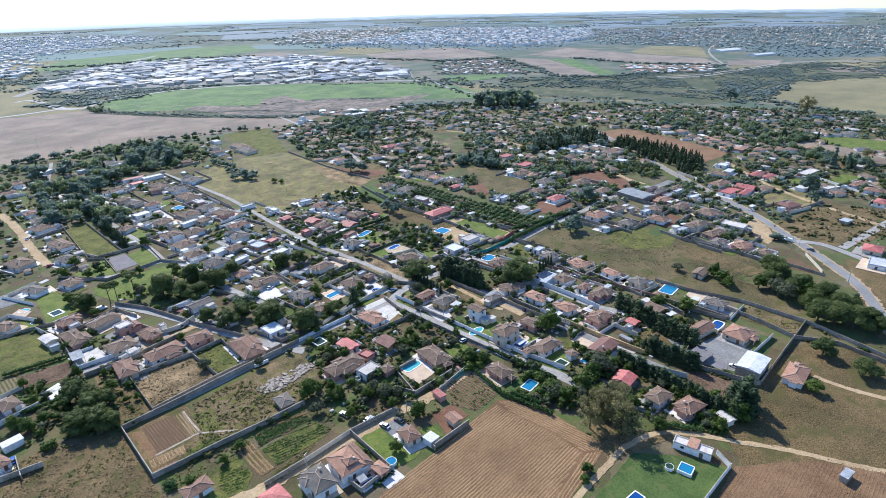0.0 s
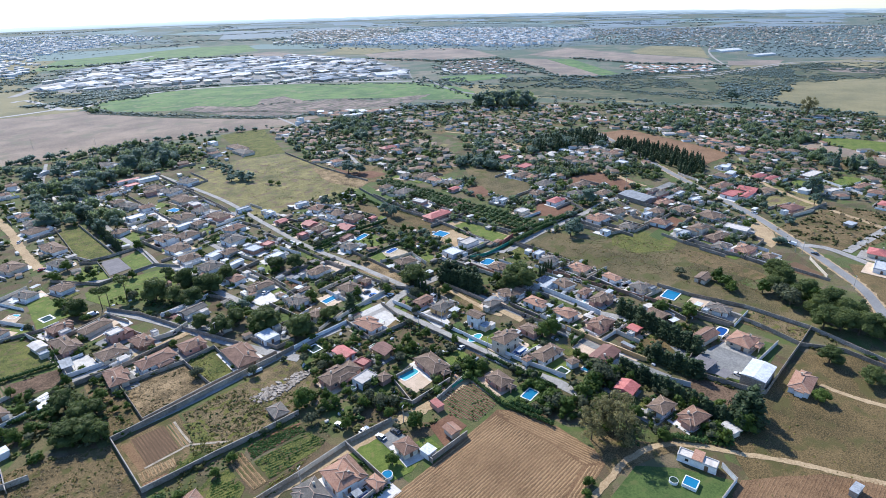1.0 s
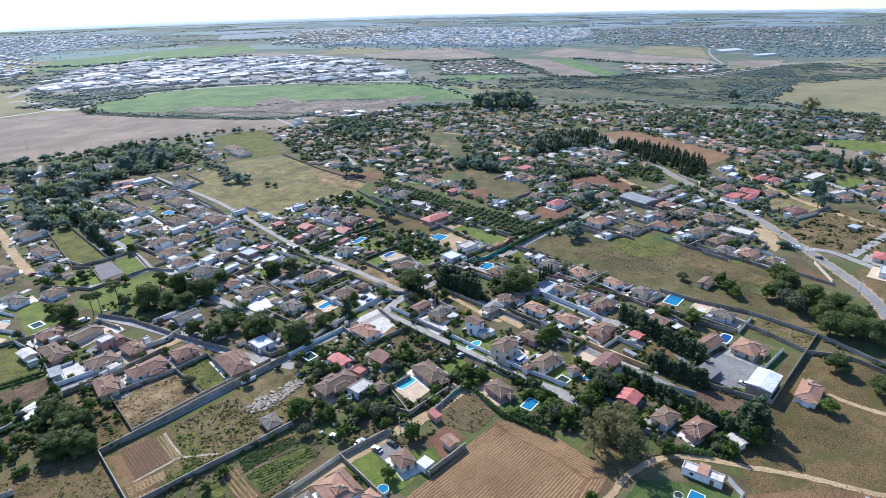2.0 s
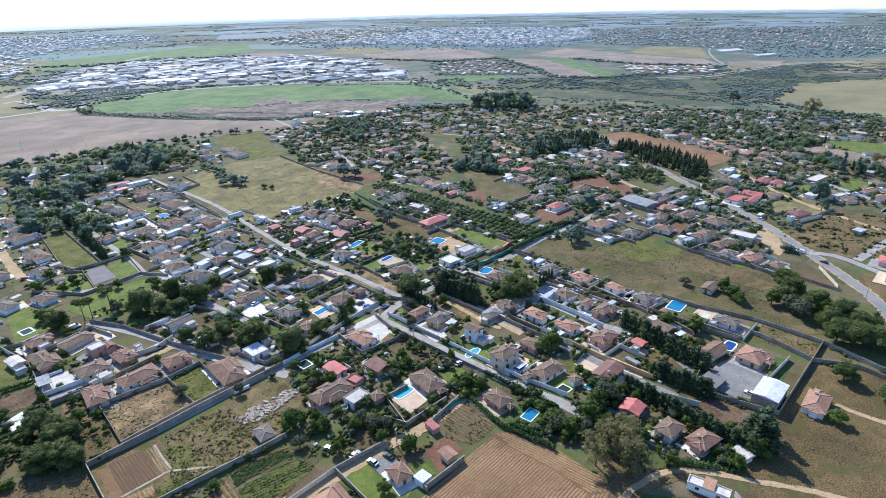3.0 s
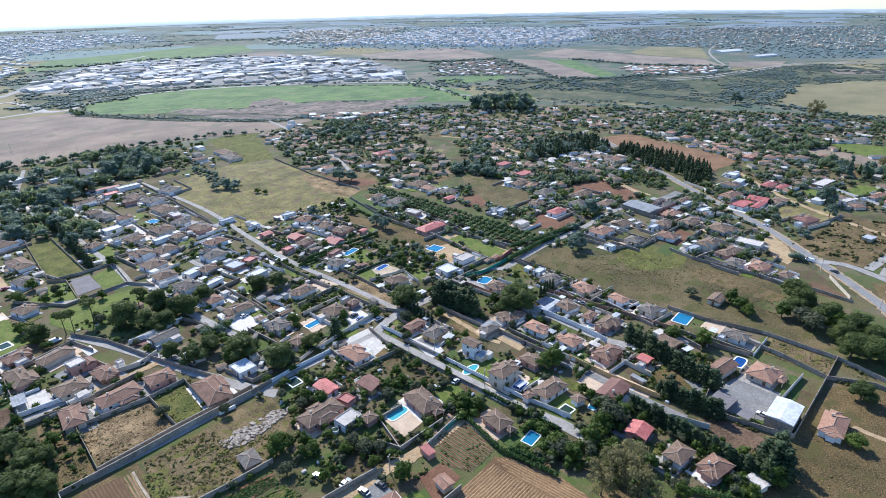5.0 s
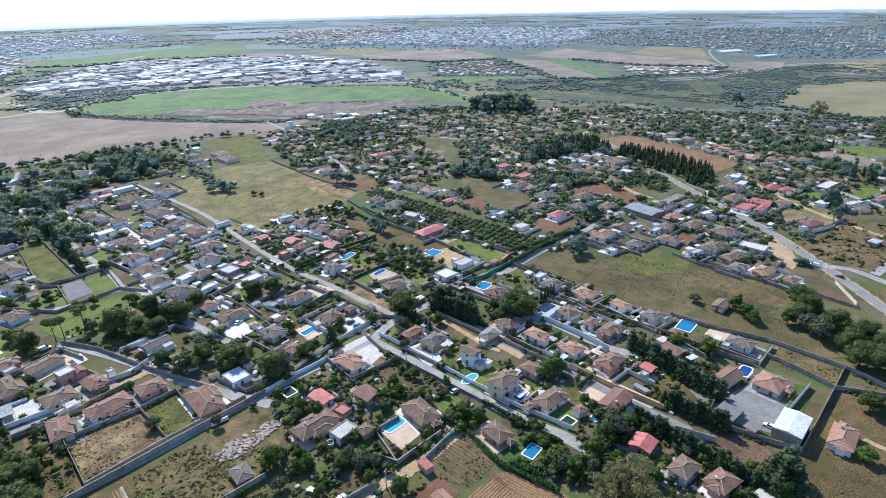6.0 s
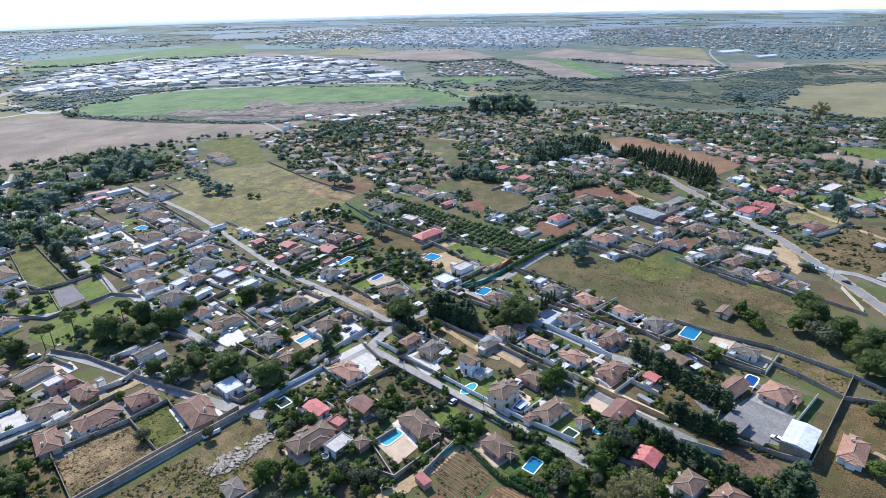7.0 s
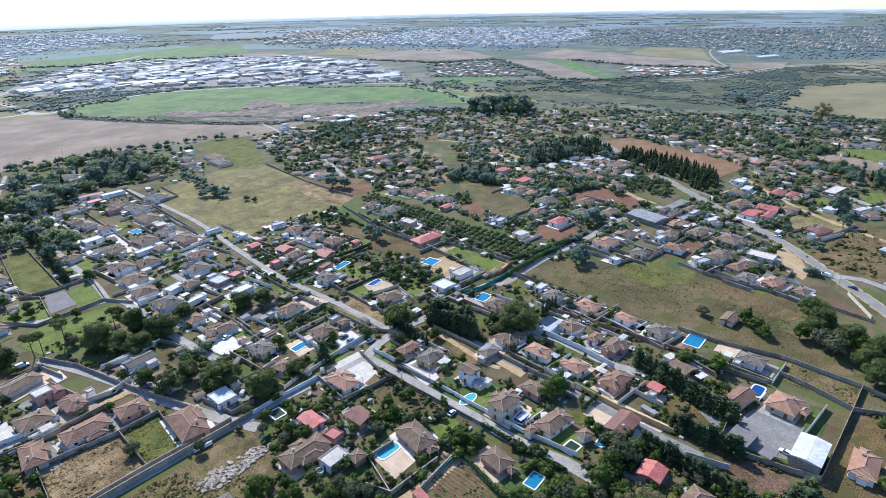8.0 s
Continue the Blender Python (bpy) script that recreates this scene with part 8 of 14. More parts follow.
house(354, 605, 9.4, 6.0, -4, 2.5, WHITEROOF, WHITE, "flat", 0)
house(352, 544, 9.6, 9.7, -5, 2.7, ROSE, CREAM, "hip", 0)
house(322, 461, 9.6, 9.1, -1, 2.7, TERRA, WHITE, "hip", 1)
house(366, 481, 7.5, 9.8, 1, 2.7, ROSE, WHITE, "hip", 1)
house(390, 464, 16.6, 9.2, -0, 2.7, REDROOF, PINK, "hip", 1)
house(449, 559, 9.7, 9.2, 3, 3.4, TERRA, CREAM, "hip", 0)
house(453, 537, 10.6, 8.2, -4, 2.6, GREYTILE, WHITE, "hip", 0)
house(355, 442, 9.2, 9.2, -1, 2.7, BROWN, WHITE, "hip", 1)
house(402, 433, 10.1, 7.5, 4, 3.4, GREYTILE, CREAM, "hip", 1)
house(387, 447, 7.0, 9.0, 3, 3.4, TERRA, WHITE, "hip", 1)
house(228, 377, 9.2, 5.5, -4, 2.7, SHEET, WHITE, "flat", 1)
house(339, 345, 8.5, 9.5, 6, 2.7, TERRA, CREAM, "hip", 1)
house(291, 312, 7.2, 10.1, 5, 2.7, FLATROOF, PINK, "flat", 1)
house(201, 378, 4.6, 7.4, 2, 2.7, WHITEROOF, WHITE, "flat", 1)
house(436, 344, 14.7, 10.1, 2, 2.7, REDROOF, CREAM, "flat", 1)
house(423, 311, 15.6, 10.1, 0, 2.7, REDROOF, CREAM, "flat", 1)
house(474, 295, 12.9, 9.2, -2, 2.7, BROWN, CREAM, "hip", 1)
house(506, 302, 9.7, 8.3, -5, 2.7, BROWN, WHITE, "hip", 1)
house(525, 298, 11.1, 7.6, 2, 2.7, FLATROOF, WHITE, "flat", 1)
house(471, 275, 12.9, 9.2, 5, 2.7, BROWN, CREAM, "hip", 1)
house(521, 276, 9.1, 6.9, 5, 2.7, ROSE, PINK, "hip", 1)
house(491, 251, 8.2, 9.9, 3, 2.7, WHITEROOF, WHITE, "flat", 1)
house(495, 315, 7.4, 12.9, -3, 2.7, WHITEROOF, WHITE, "flat", 1)
house(510, 425, 9.5, 8.5, 4, 3.4, TERRA, CREAM, "hip", 0)
house(561, 390, 10.6, 9.0, -1, 2.7, ROSE, WHITE, "hip", 0)
house(648, 367, 8.8, 8.6, 1, 2.7, TERRA, CREAM, "hip", 0)
house(329, 175, 4.6, 5.5, -5, 2.7, WHITEROOF, WHITE, "flat", 1)
house(502, 165, 9.4, 11.5, -5, 3.4, BROWN, WHITE, "hip", 1)
house(480, 137, 11.0, 12.9, 3, 2.7, REDROOF, WHITE, "gable", 1)
house(533, 61, 9.2, 12.9, 3, 2.7, ROSE, WHITE, "hip", 1)
house(506, 52, 11.0, 7.4, -5, 2.7, REDROOF, CREAM, "hip", 1)
house(390, 114, 9.2, 14.7, 1, 2.7, FLATROOF, CREAM, "flat", 1)
house(519, 164, 11.0, 5.5, 0, 2.7, WHITEROOF, WHITE, "lean", 1)
house(610, 168, 9.9, 9.3, 2, 3.4, ROSE, WHITE, "hip", 0)
house(606, 184, 14.7, 8.3, -4, 2.7, TERRA, PINK, "hip", 0)
house(615, 199, 7.4, 11.5, -3, 2.7, BROWN, CREAM, "hip", 0)
house(624, 216, 6.9, 10.9, -0, 3.4, TERRA, WHITE, "hip", 0)
house(630, 243, 10.2, 8.3, -3, 2.7, BROWN, CREAM, "hip", 0)
house(644, 261, 11.9, 8.6, 1, 3.4, TERRA, CREAM, "hip", 0)
house(655, 283, 11.2, 8.5, 1, 3.4, TERRA, CREAM, "hip", 0)
house(669, 173, 8.2, 11.6, -3, 2.6, BROWN, WHITE, "hip", 0)
house(731, 163, 9.6, 10.5, 1, 2.7, BROWN, WHITE, "hip", 0)
house(724, 147, 9.5, 9.3, 2, 2.7, FLATROOF, CREAM, "flat", 0)
house(741, 122, 8.2, 10.6, 2, 2.6, GREYTILE, CREAM, "hip", 0)
house(649, 131, 7.8, 11.6, 5, 2.7, ROSE, CREAM, "hip", 0)
house(628, 146, 9.0, 10.2, -4, 3.4, BROWN, WHITE, "hip", 0)
house(368, 156, 9.6, 10.7, 2, 2.7, ROSE, WHITE, "hip", 1)
house(403, 39, 11.0, 9.2, 4, 2.7, REDROOF, CREAM, "hip", 1)
house(382, 33, 12.9, 8.3, 5, 2.7, WHITEROOF, WHITE, "flat", 1)

# ---- terraces, annexes, awnings and plot walls of the houses ----
apron(40.4, 288.0, 11.9, 19.3, 4.7, PINKPAVE, 0.1607)
house(34.1, 287.6, 3.8, 3.1, 4.7, 2.3, SHEET, CREAM, "flat", 1, "shed")
garden_lawn(34.4, 290.1, 5.0, 4.4, 4.7, LAWN, 0.1614)
apron(57.7, 264.1, 16.1, 11.5, 6.9, PAVING, 0.1621)
house(57.3, 256.2, 4.0, 3.5, 6.9, 2.5, FLATROOF, WHITE, "lean", 1, "shed")
garden_wall(44.7, 251.9, 68.9, 254.8, 1.6, CREAM, "rendered wall between two garden plots")
apron(69.0, 263.9, 11.9, 14.7, 6.8, STREET, 0.1628)
house(75.5, 268.3, 2.6, 2.9, 6.8, 2.7, FLATROOF, WHITE, "flat", 1, "shed")
garden_wall(60.6, 253.6, 78.4, 255.8, 2.0, BLOCK, "rendered wall between two garden plots")
apron(68.4, 244.3, 18.4, 12.5, 4.7, PINKPAVE, 0.1642)
apron(51.6, 242.1, 10.5, 16.8, -6.0, YARD, 0.1656)
apron(81.5, 244.6, 14.7, 11.3, -0.4, YARD, 0.1670)
garden_lawn(41.8, 149.9, 7.5, 4.4, 0.2, LAWN, 0.1691)
apron(9.7, 251.7, 9.6, 10.4, 11.8, YARD, 0.1698)
canopy(1.5, 250.0, 3.8, 3.1, 11.8, 2.4, SHEET, "light open awning on thin posts beside a house", "awning")
garden_lawn(17.4, 253.5, 5.1, 6.4, 11.8, DEEPLAWN, 0.1705)
garden_wall(4.1, 243.0, 18.3, 245.9, 2.1, WHITE, "rendered wall between two garden plots")
garden_wall(-1.3, 260.4, 16.2, 264.0, 1.8, CREAM, "rendered wall between two garden plots")
apron(-0.5, 218.1, 6.6, 11.9, 19.3, PAVING, 0.1712)
apron(94.6, 220.3, 14.5, 22.1, -3.3, PAVING, 0.1719)
apron(111.9, 224.9, 13.5, 12.7, 1.6, YARD, 0.1726)
house(117.7, 229.3, 3.3, 2.4, 1.6, 2.7, FLATROOF, CREAM, "flat", 1, "shed")
apron(126.1, 189.7, 8.4, 13.5, 1.9, PAVING, 0.1733)
apron(137.8, 175.2, 12.0, 10.2, 2.9, YARD, 0.1747)
apron(115.0, 174.7, 17.8, 11.9, 1.0, PINKPAVE, 0.1754)
apron(122.6, 166.8, 13.4, 12.1, 4.2, YARD, 0.1768)
apron(80.9, 129.1, 10.1, 12.8, -6.0, PAVING, 0.1775)
canopy(81.1, 120.3, 3.0, 2.9, -6.0, 2.4, SHEET, "light open awning on thin posts beside a house", "awning")
apron(70.5, 128.7, 9.8, 12.6, -5.5, PINKPAVE, 0.1782)
apron(89.1, 117.3, 7.2, 10.2, -0.7, PAVING, 0.1789)
apron(55.3, 131.0, 10.4, 12.6, 0.0, YARD, 0.1796)
apron(105.9, 123.7, 8.7, 12.0, -10.6, PAVING, 0.1803)
garden_lawn(113.0, 121.1, 5.7, 7.2, -10.6, LAWN, 0.1810)
apron(147.2, 153.2, 13.5, 15.8, -9.2, PAVING, 0.1817)
apron(155.5, 126.4, 11.9, 14.6, -7.8, PINKPAVE, 0.1824)
garden_lawn(157.0, 116.1, 7.9, 4.6, -7.8, DEEPLAWN, 0.1831)
apron(181.5, 138.5, 15.5, 12.2, -0.3, PINKPAVE, 0.1838)
canopy(180.6, 131.5, 4.9, 2.5, -0.3, 2.4, WHITEROOF, "light open awning on thin posts beside a house", "awning")
apron(187.6, 122.3, 17.9, 9.6, -5.0, STREET, 0.1845)
garden_lawn(196.5, 118.4, 6.1, 8.0, -5.0, WEEDS, 0.1852)
apron(202.6, 103.2, 17.6, 11.1, 0.0, PAVING, 0.1859)
apron(187.5, 86.2, 10.3, 12.5, 4.4, YARD, 0.1873)
apron(251.6, 63.9, 14.5, 12.8, -4.1, STREET, 0.1887)
garden_wall(240.5, 53.6, 263.7, 51.9, 2.1, WHITE, "rendered wall between two garden plots")
apron(183.4, 70.8, 14.8, 9.6, -6.1, STREET, 0.1894)
garden_lawn(184.8, 77.8, 4.0, 8.4, -6.1, WEEDS, 0.1901)
apron(187.5, 59.4, 13.3, 9.4, -12.2, PAVING, 0.1908)
apron(69.4, 424.5, 14.0, 23.4, 8.4, PAVING, 0.1922)
apron(45.8, 411.8, 15.5, 20.7, 20.3, PAVING, 0.1929)
garden_wall(39.9, 395.1, 31.4, 418.2, 1.6, BLOCK, "rendered wall between two garden plots")
apron(68.5, 469.8, 18.1, 16.7, 15.7, PAVING, 0.1936)
house(80.0, 468.8, 2.7, 2.7, 15.7, 2.6, FLATROOF, WHITE, "flat", 1, "shed")
garden_wall(63.3, 455.2, 85.3, 461.3, 1.7, BLOCK, "rendered wall between two garden plots")
apron(66.2, 393.4, 14.2, 14.0, 18.7, PAVING, 0.1950)
garden_wall(81.8, 386.3, 73.9, 409.7, 1.8, CREAM, "rendered wall between two garden plots")
apron(58.5, 353.8, 9.8, 13.9, 19.3, STREET, 0.1957)
garden_lawn(60.5, 346.6, 6.7, 5.8, 19.3, WEEDS, 0.1964)
apron(43.0, 362.3, 12.3, 15.7, 23.6, PAVING, 0.1971)
canopy(48.9, 368.5, 4.8, 2.8, 23.6, 2.4, WHITEROOF, "light open awning on thin posts beside a house", "awning")
canopy(36.3, 355.7, 3.5, 3.1, 23.6, 2.4, WHITEROOF, "light open awning on thin posts beside a house", "awning")
garden_lawn(47.1, 352.0, 7.9, 5.4, 23.6, LAWN, 0.1978)
garden_wall(38.0, 345.4, 28.4, 367.6, 1.6, WHITE, "rendered wall between two garden plots")
garden_wall(30.8, 366.6, 45.9, 373.2, 2.1, CREAM, "rendered wall between two garden plots")
apron(23.0, 324.7, 11.0, 12.6, 28.4, PINKPAVE, 0.1985)
garden_wall(8.7, 329.8, 25.3, 338.8, 2.2, CREAM, "rendered wall between two garden plots")
garden_wall(37.0, 319.5, 25.8, 340.3, 2.0, WHITE, "rendered wall between two garden plots")
apron(43.5, 308.5, 14.0, 11.0, 13.5, PAVING, 0.1992)
house(46.2, 301.6, 4.5, 3.2, 13.5, 2.5, FLATROOF, WHITE, "flat", 1, "shed")
garden_wall(36.9, 295.1, 32.3, 314.5, 2.2, CREAM, "rendered wall between two garden plots")
apron(59.6, 296.4, 19.3, 9.0, 17.3, PINKPAVE, 0.1999)
garden_wall(71.2, 290.9, 66.3, 306.5, 1.7, BLOCK, "rendered wall between two garden plots")
garden_wall(45.0, 298.9, 65.7, 305.4, 1.7, BLOCK, "rendered wall between two garden plots")
apron(61.5, 278.6, 14.3, 12.8, 15.8, YARD, 0.2013)
canopy(59.9, 284.0, 3.4, 3.1, 15.8, 2.4, WHITEROOF, "light open awning on thin posts beside a house", "awning")
garden_wall(71.3, 271.3, 66.7, 287.6, 1.9, BLOCK, "rendered wall between two garden plots")
apron(126.5, 382.5, 13.1, 14.5, 8.3, PINKPAVE, 0.2020)
canopy(127.1, 393.9, 3.0, 3.0, 8.3, 2.4, WHITEROOF, "light open awning on thin posts beside a house", "awning")
garden_wall(118.7, 370.9, 115.6, 392.1, 2.1, BLOCK, "rendered wall between two garden plots")
garden_wall(113.7, 393.4, 137.0, 396.8, 1.9, BLOCK, "rendered wall between two garden plots")
apron(126.8, 362.0, 16.6, 14.0, 11.6, PINKPAVE, 0.2034)
house(122.4, 352.3, 4.1, 3.4, 11.6, 2.7, WHITEROOF, WHITE, "lean", 1, "shed")
garden_lawn(122.8, 371.5, 7.2, 4.2, 11.6, LAWN, 0.2041)
garden_wall(118.1, 350.6, 138.1, 354.7, 1.6, WHITE, "rendered wall between two garden plots")
apron(124.2, 341.6, 15.3, 15.3, 2.6, PAVING, 0.2048)
house(119.9, 332.4, 3.8, 2.6, 2.6, 2.7, SHEET, WHITE, "lean", 1, "shed")
garden_lawn(122.4, 352.7, 7.3, 7.5, 2.6, LAWN, 0.2055)
garden_wall(111.8, 353.2, 135.9, 354.2, 1.6, BLOCK, "rendered wall between two garden plots")
apron(139.4, 380.4, 15.7, 14.2, 10.5, YARD, 0.2062)
house(136.1, 370.1, 5.0, 3.4, 10.5, 2.5, FLATROOF, CREAM, "lean", 1, "shed")
garden_lawn(152.4, 380.7, 7.5, 5.4, 10.5, LAWN, 0.2069)
apron(97.4, 274.6, 12.9, 10.9, 7.7, YARD, 0.2076)
house(100.8, 270.5, 3.9, 2.4, 7.7, 2.7, FLATROOF, WHITE, "lean", 1, "shed")
garden_wall(84.6, 284.6, 108.0, 287.7, 2.0, WHITE, "rendered wall between two garden plots")
apron(126.5, 319.2, 16.0, 16.4, 9.8, PAVING, 0.2083)
canopy(137.8, 321.9, 4.0, 2.9, 9.8, 2.4, WHITEROOF, "light open awning on thin posts beside a house", "awning")
garden_lawn(128.8, 330.4, 7.8, 5.0, 9.8, WEEDS, 0.2090)
apron(155.7, 347.8, 15.1, 15.5, 5.4, YARD, 0.2097)
house(152.3, 338.2, 2.8, 2.2, 5.4, 2.3, WHITEROOF, CREAM, "lean", 1, "shed")
garden_wall(169.7, 337.0, 167.4, 361.1, 1.9, WHITE, "rendered wall between two garden plots")
apron(128.5, 294.0, 12.9, 12.3, 8.5, PAVING, 0.2104)
house(138.1, 296.4, 3.4, 3.1, 8.5, 2.3, FLATROOF, WHITE, "lean", 1, "shed")
garden_lawn(127.4, 300.3, 6.0, 4.9, 8.5, DEEPLAWN, 0.2111)
garden_wall(119.5, 301.4, 137.1, 304.0, 2.0, WHITE, "rendered wall between two garden plots")
garden_wall(139.4, 285.8, 136.8, 303.6, 1.7, CREAM, "rendered wall between two garden plots")
apron(135.0, 273.0, 16.3, 8.7, 0.1, PAVING, 0.2118)
canopy(124.7, 274.6, 2.5, 2.4, 0.1, 2.4, WHITEROOF, "light open awning on thin posts beside a house", "awning")
garden_wall(145.1, 266.5, 145.1, 281.2, 1.8, BLOCK, "rendered wall between two garden plots")
apron(139.8, 243.8, 9.7, 13.1, 7.0, STREET, 0.2125)
house(136.7, 252.6, 2.7, 2.4, 7.0, 2.4, WHITEROOF, CREAM, "flat", 1, "shed")
garden_wall(130.9, 232.9, 128.3, 254.7, 1.8, BLOCK, "rendered wall between two garden plots")
apron(168.4, 269.5, 14.2, 13.3, 6.8, YARD, 0.2132)
garden_wall(181.2, 257.7, 178.7, 279.1, 2.0, BLOCK, "rendered wall between two garden plots")
garden_wall(157.6, 256.1, 179.9, 258.7, 2.1, BLOCK, "rendered wall between two garden plots")
apron(200.0, 281.9, 11.2, 10.6, 9.0, PAVING, 0.2146)
canopy(202.0, 273.3, 2.8, 3.2, 9.0, 2.4, WHITEROOF, "light open awning on thin posts beside a house", "awning")
garden_wall(190.8, 288.8, 208.0, 291.5, 1.8, CREAM, "rendered wall between two garden plots")
apron(165.0, 235.1, 13.9, 11.5, 2.8, PINKPAVE, 0.2153)
house(157.6, 235.7, 2.7, 2.6, 2.8, 2.6, FLATROOF, WHITE, "lean", 1, "shed")
garden_wall(157.7, 226.7, 156.8, 244.6, 1.9, WHITE, "rendered wall between two garden plots")
garden_wall(154.4, 246.8, 176.7, 247.8, 2.1, CREAM, "rendered wall between two garden plots")
apron(137.1, 226.1, 8.5, 9.0, 15.6, PINKPAVE, 0.2160)
garden_lawn(142.5, 218.1, 7.1, 8.6, 15.6, LAWN, 0.2167)
garden_wall(130.8, 213.9, 149.9, 219.2, 1.7, CREAM, "rendered wall between two garden plots")
garden_wall(131.2, 214.6, 126.3, 232.2, 1.7, BLOCK, "rendered wall between two garden plots")
apron(147.8, 199.5, 10.0, 16.4, 3.9, YARD, 0.2174)
canopy(154.2, 196.2, 3.4, 3.6, 3.9, 2.4, WHITEROOF, "light open awning on thin posts beside a house", "awning")
apron(209.2, 239.2, 15.1, 11.6, -12.3, STREET, 0.2181)
canopy(199.1, 239.9, 4.4, 3.4, -12.3, 2.4, WHITEROOF, "light open awning on thin posts beside a house", "awning")
garden_wall(217.6, 229.5, 221.0, 244.9, 2.1, CREAM, "rendered wall between two garden plots")
garden_wall(200.8, 251.6, 223.6, 246.6, 1.7, CREAM, "rendered wall between two garden plots")
apron(184.6, 196.4, 15.2, 9.7, 2.0, PAVING, 0.2188)
canopy(191.3, 196.6, 2.9, 2.6, 2.0, 2.4, SHEET, "light open awning on thin posts beside a house", "awning")
garden_wall(174.2, 188.9, 173.7, 203.1, 2.2, CREAM, "rendered wall between two garden plots")
garden_wall(193.5, 189.0, 193.0, 204.4, 1.9, CREAM, "rendered wall between two garden plots")
apron(145.8, 331.4, 11.8, 11.0, 14.1, STREET, 0.2195)
canopy(149.5, 324.6, 2.8, 2.8, 14.1, 2.4, WHITEROOF, "light open awning on thin posts beside a house", "awning")
apron(137.7, 312.7, 15.3, 8.0, 11.9, PAVING, 0.2202)
garden_lawn(138.6, 305.9, 8.6, 4.5, 11.9, WEEDS, 0.2209)
garden_wall(128.9, 302.2, 152.0, 307.1, 2.2, BLOCK, "rendered wall between two garden plots")
garden_wall(152.1, 307.0, 148.7, 323.3, 1.8, CREAM, "rendered wall between two garden plots")
apron(159.2, 326.3, 12.8, 12.3, 11.6, PAVING, 0.2216)
house(158.4, 333.5, 5.0, 2.6, 11.6, 2.5, SHEET, WHITE, "lean", 1, "shed")
garden_lawn(157.9, 334.8, 8.4, 6.7, 11.6, WEEDS, 0.2223)
apron(185.0, 184.0, 15.4, 9.6, 5.2, YARD, 0.2230)
canopy(187.4, 177.2, 3.5, 3.4, 5.2, 2.4, WHITEROOF, "light open awning on thin posts beside a house", "awning")
canopy(186.5, 178.0, 4.9, 2.6, 5.2, 2.4, WHITEROOF, "light open awning on thin posts beside a house", "awning")
garden_wall(174.4, 173.2, 172.6, 193.3, 1.7, BLOCK, "rendered wall between two garden plots")
apron(236.0, 227.6, 15.0, 13.4, -2.4, YARD, 0.2237)
house(240.7, 220.0, 3.5, 2.8, -2.4, 2.7, SHEET, WHITE, "flat", 1, "shed")
garden_lawn(235.7, 218.4, 4.9, 6.2, -2.4, LAWN, 0.2244)
garden_wall(227.8, 217.4, 248.2, 216.6, 1.7, BLOCK, "rendered wall between two garden plots")
apron(240.0, 192.7, 11.5, 10.1, 4.3, STREET, 0.2251)
garden_wall(232.4, 184.9, 231.1, 201.4, 2.0, CREAM, "rendered wall between two garden plots")
garden_wall(250.4, 186.0, 249.1, 203.0, 1.6, WHITE, "rendered wall between two garden plots")
apron(268.1, 175.6, 11.7, 11.8, -3.6, PINKPAVE, 0.2258)
canopy(268.8, 169.5, 3.4, 2.3, -3.6, 2.4, SHEET, "light open awning on thin posts beside a house", "awning")
garden_wall(256.9, 167.1, 276.8, 165.9, 1.7, WHITE, "rendered wall between two garden plots")
garden_wall(275.1, 167.7, 276.2, 184.1, 2.1, BLOCK, "rendered wall between two garden plots")
apron(272.0, 157.8, 13.4, 12.2, -3.2, PAVING, 0.2265)
house(278.3, 160.9, 2.5, 3.3, -3.2, 2.5, SHEET, WHITE, "lean", 1, "shed")
garden_wall(260.5, 147.7, 261.6, 168.3, 1.7, BLOCK, "rendered wall between two garden plots")
garden_wall(260.7, 147.9, 278.9, 146.9, 1.8, BLOCK, "rendered wall between two garden plots")
apron(270.5, 136.8, 9.8, 14.1, -9.1, PAVING, 0.2272)
garden_lawn(271.4, 129.9, 7.0, 4.1, -9.1, WEEDS, 0.2279)
garden_wall(263.5, 150.4, 282.4, 147.4, 1.9, CREAM, "rendered wall between two garden plots")
garden_wall(262.6, 130.2, 265.4, 147.8, 2.1, BLOCK, "rendered wall between two garden plots")
apron(271.0, 121.9, 12.6, 10.3, -9.8, PAVING, 0.2286)
house(273.4, 115.6, 4.7, 2.4, -9.8, 2.6, SHEET, CREAM, "flat", 1, "shed")
garden_wall(261.9, 115.2, 277.7, 112.5, 1.9, CREAM, "rendered wall between two garden plots")
garden_wall(260.5, 114.2, 263.6, 132.1, 1.6, BLOCK, "rendered wall between two garden plots")
apron(246.3, 153.7, 10.4, 10.4, -12.5, STREET, 0.2293)
garden_wall(255.2, 140.2, 259.8, 161.2, 1.9, BLOCK, "rendered wall between two garden plots")
apron(241.7, 160.7, 15.6, 10.2, 5.3, PAVING, 0.2307)
canopy(253.3, 159.9, 2.9, 2.8, 5.3, 2.4, WHITEROOF, "light open awning on thin posts beside a house", "awning")
garden_lawn(252.5, 162.1, 4.0, 5.8, 5.3, LAWN, 0.2314)
garden_wall(254.9, 153.7, 253.4, 169.7, 1.7, CREAM, "rendered wall between two garden plots")
garden_wall(231.5, 151.9, 230.1, 167.2, 2.2, BLOCK, "rendered wall between two garden plots")
apron(247.2, 130.1, 15.4, 11.4, -2.3, STREET, 0.2321)
house(254.9, 130.5, 4.2, 2.4, -2.3, 2.6, SHEET, CREAM, "lean", 1, "shed")
apron(243.9, 140.4, 13.5, 6.2, 0.7, STREET, 0.2335)
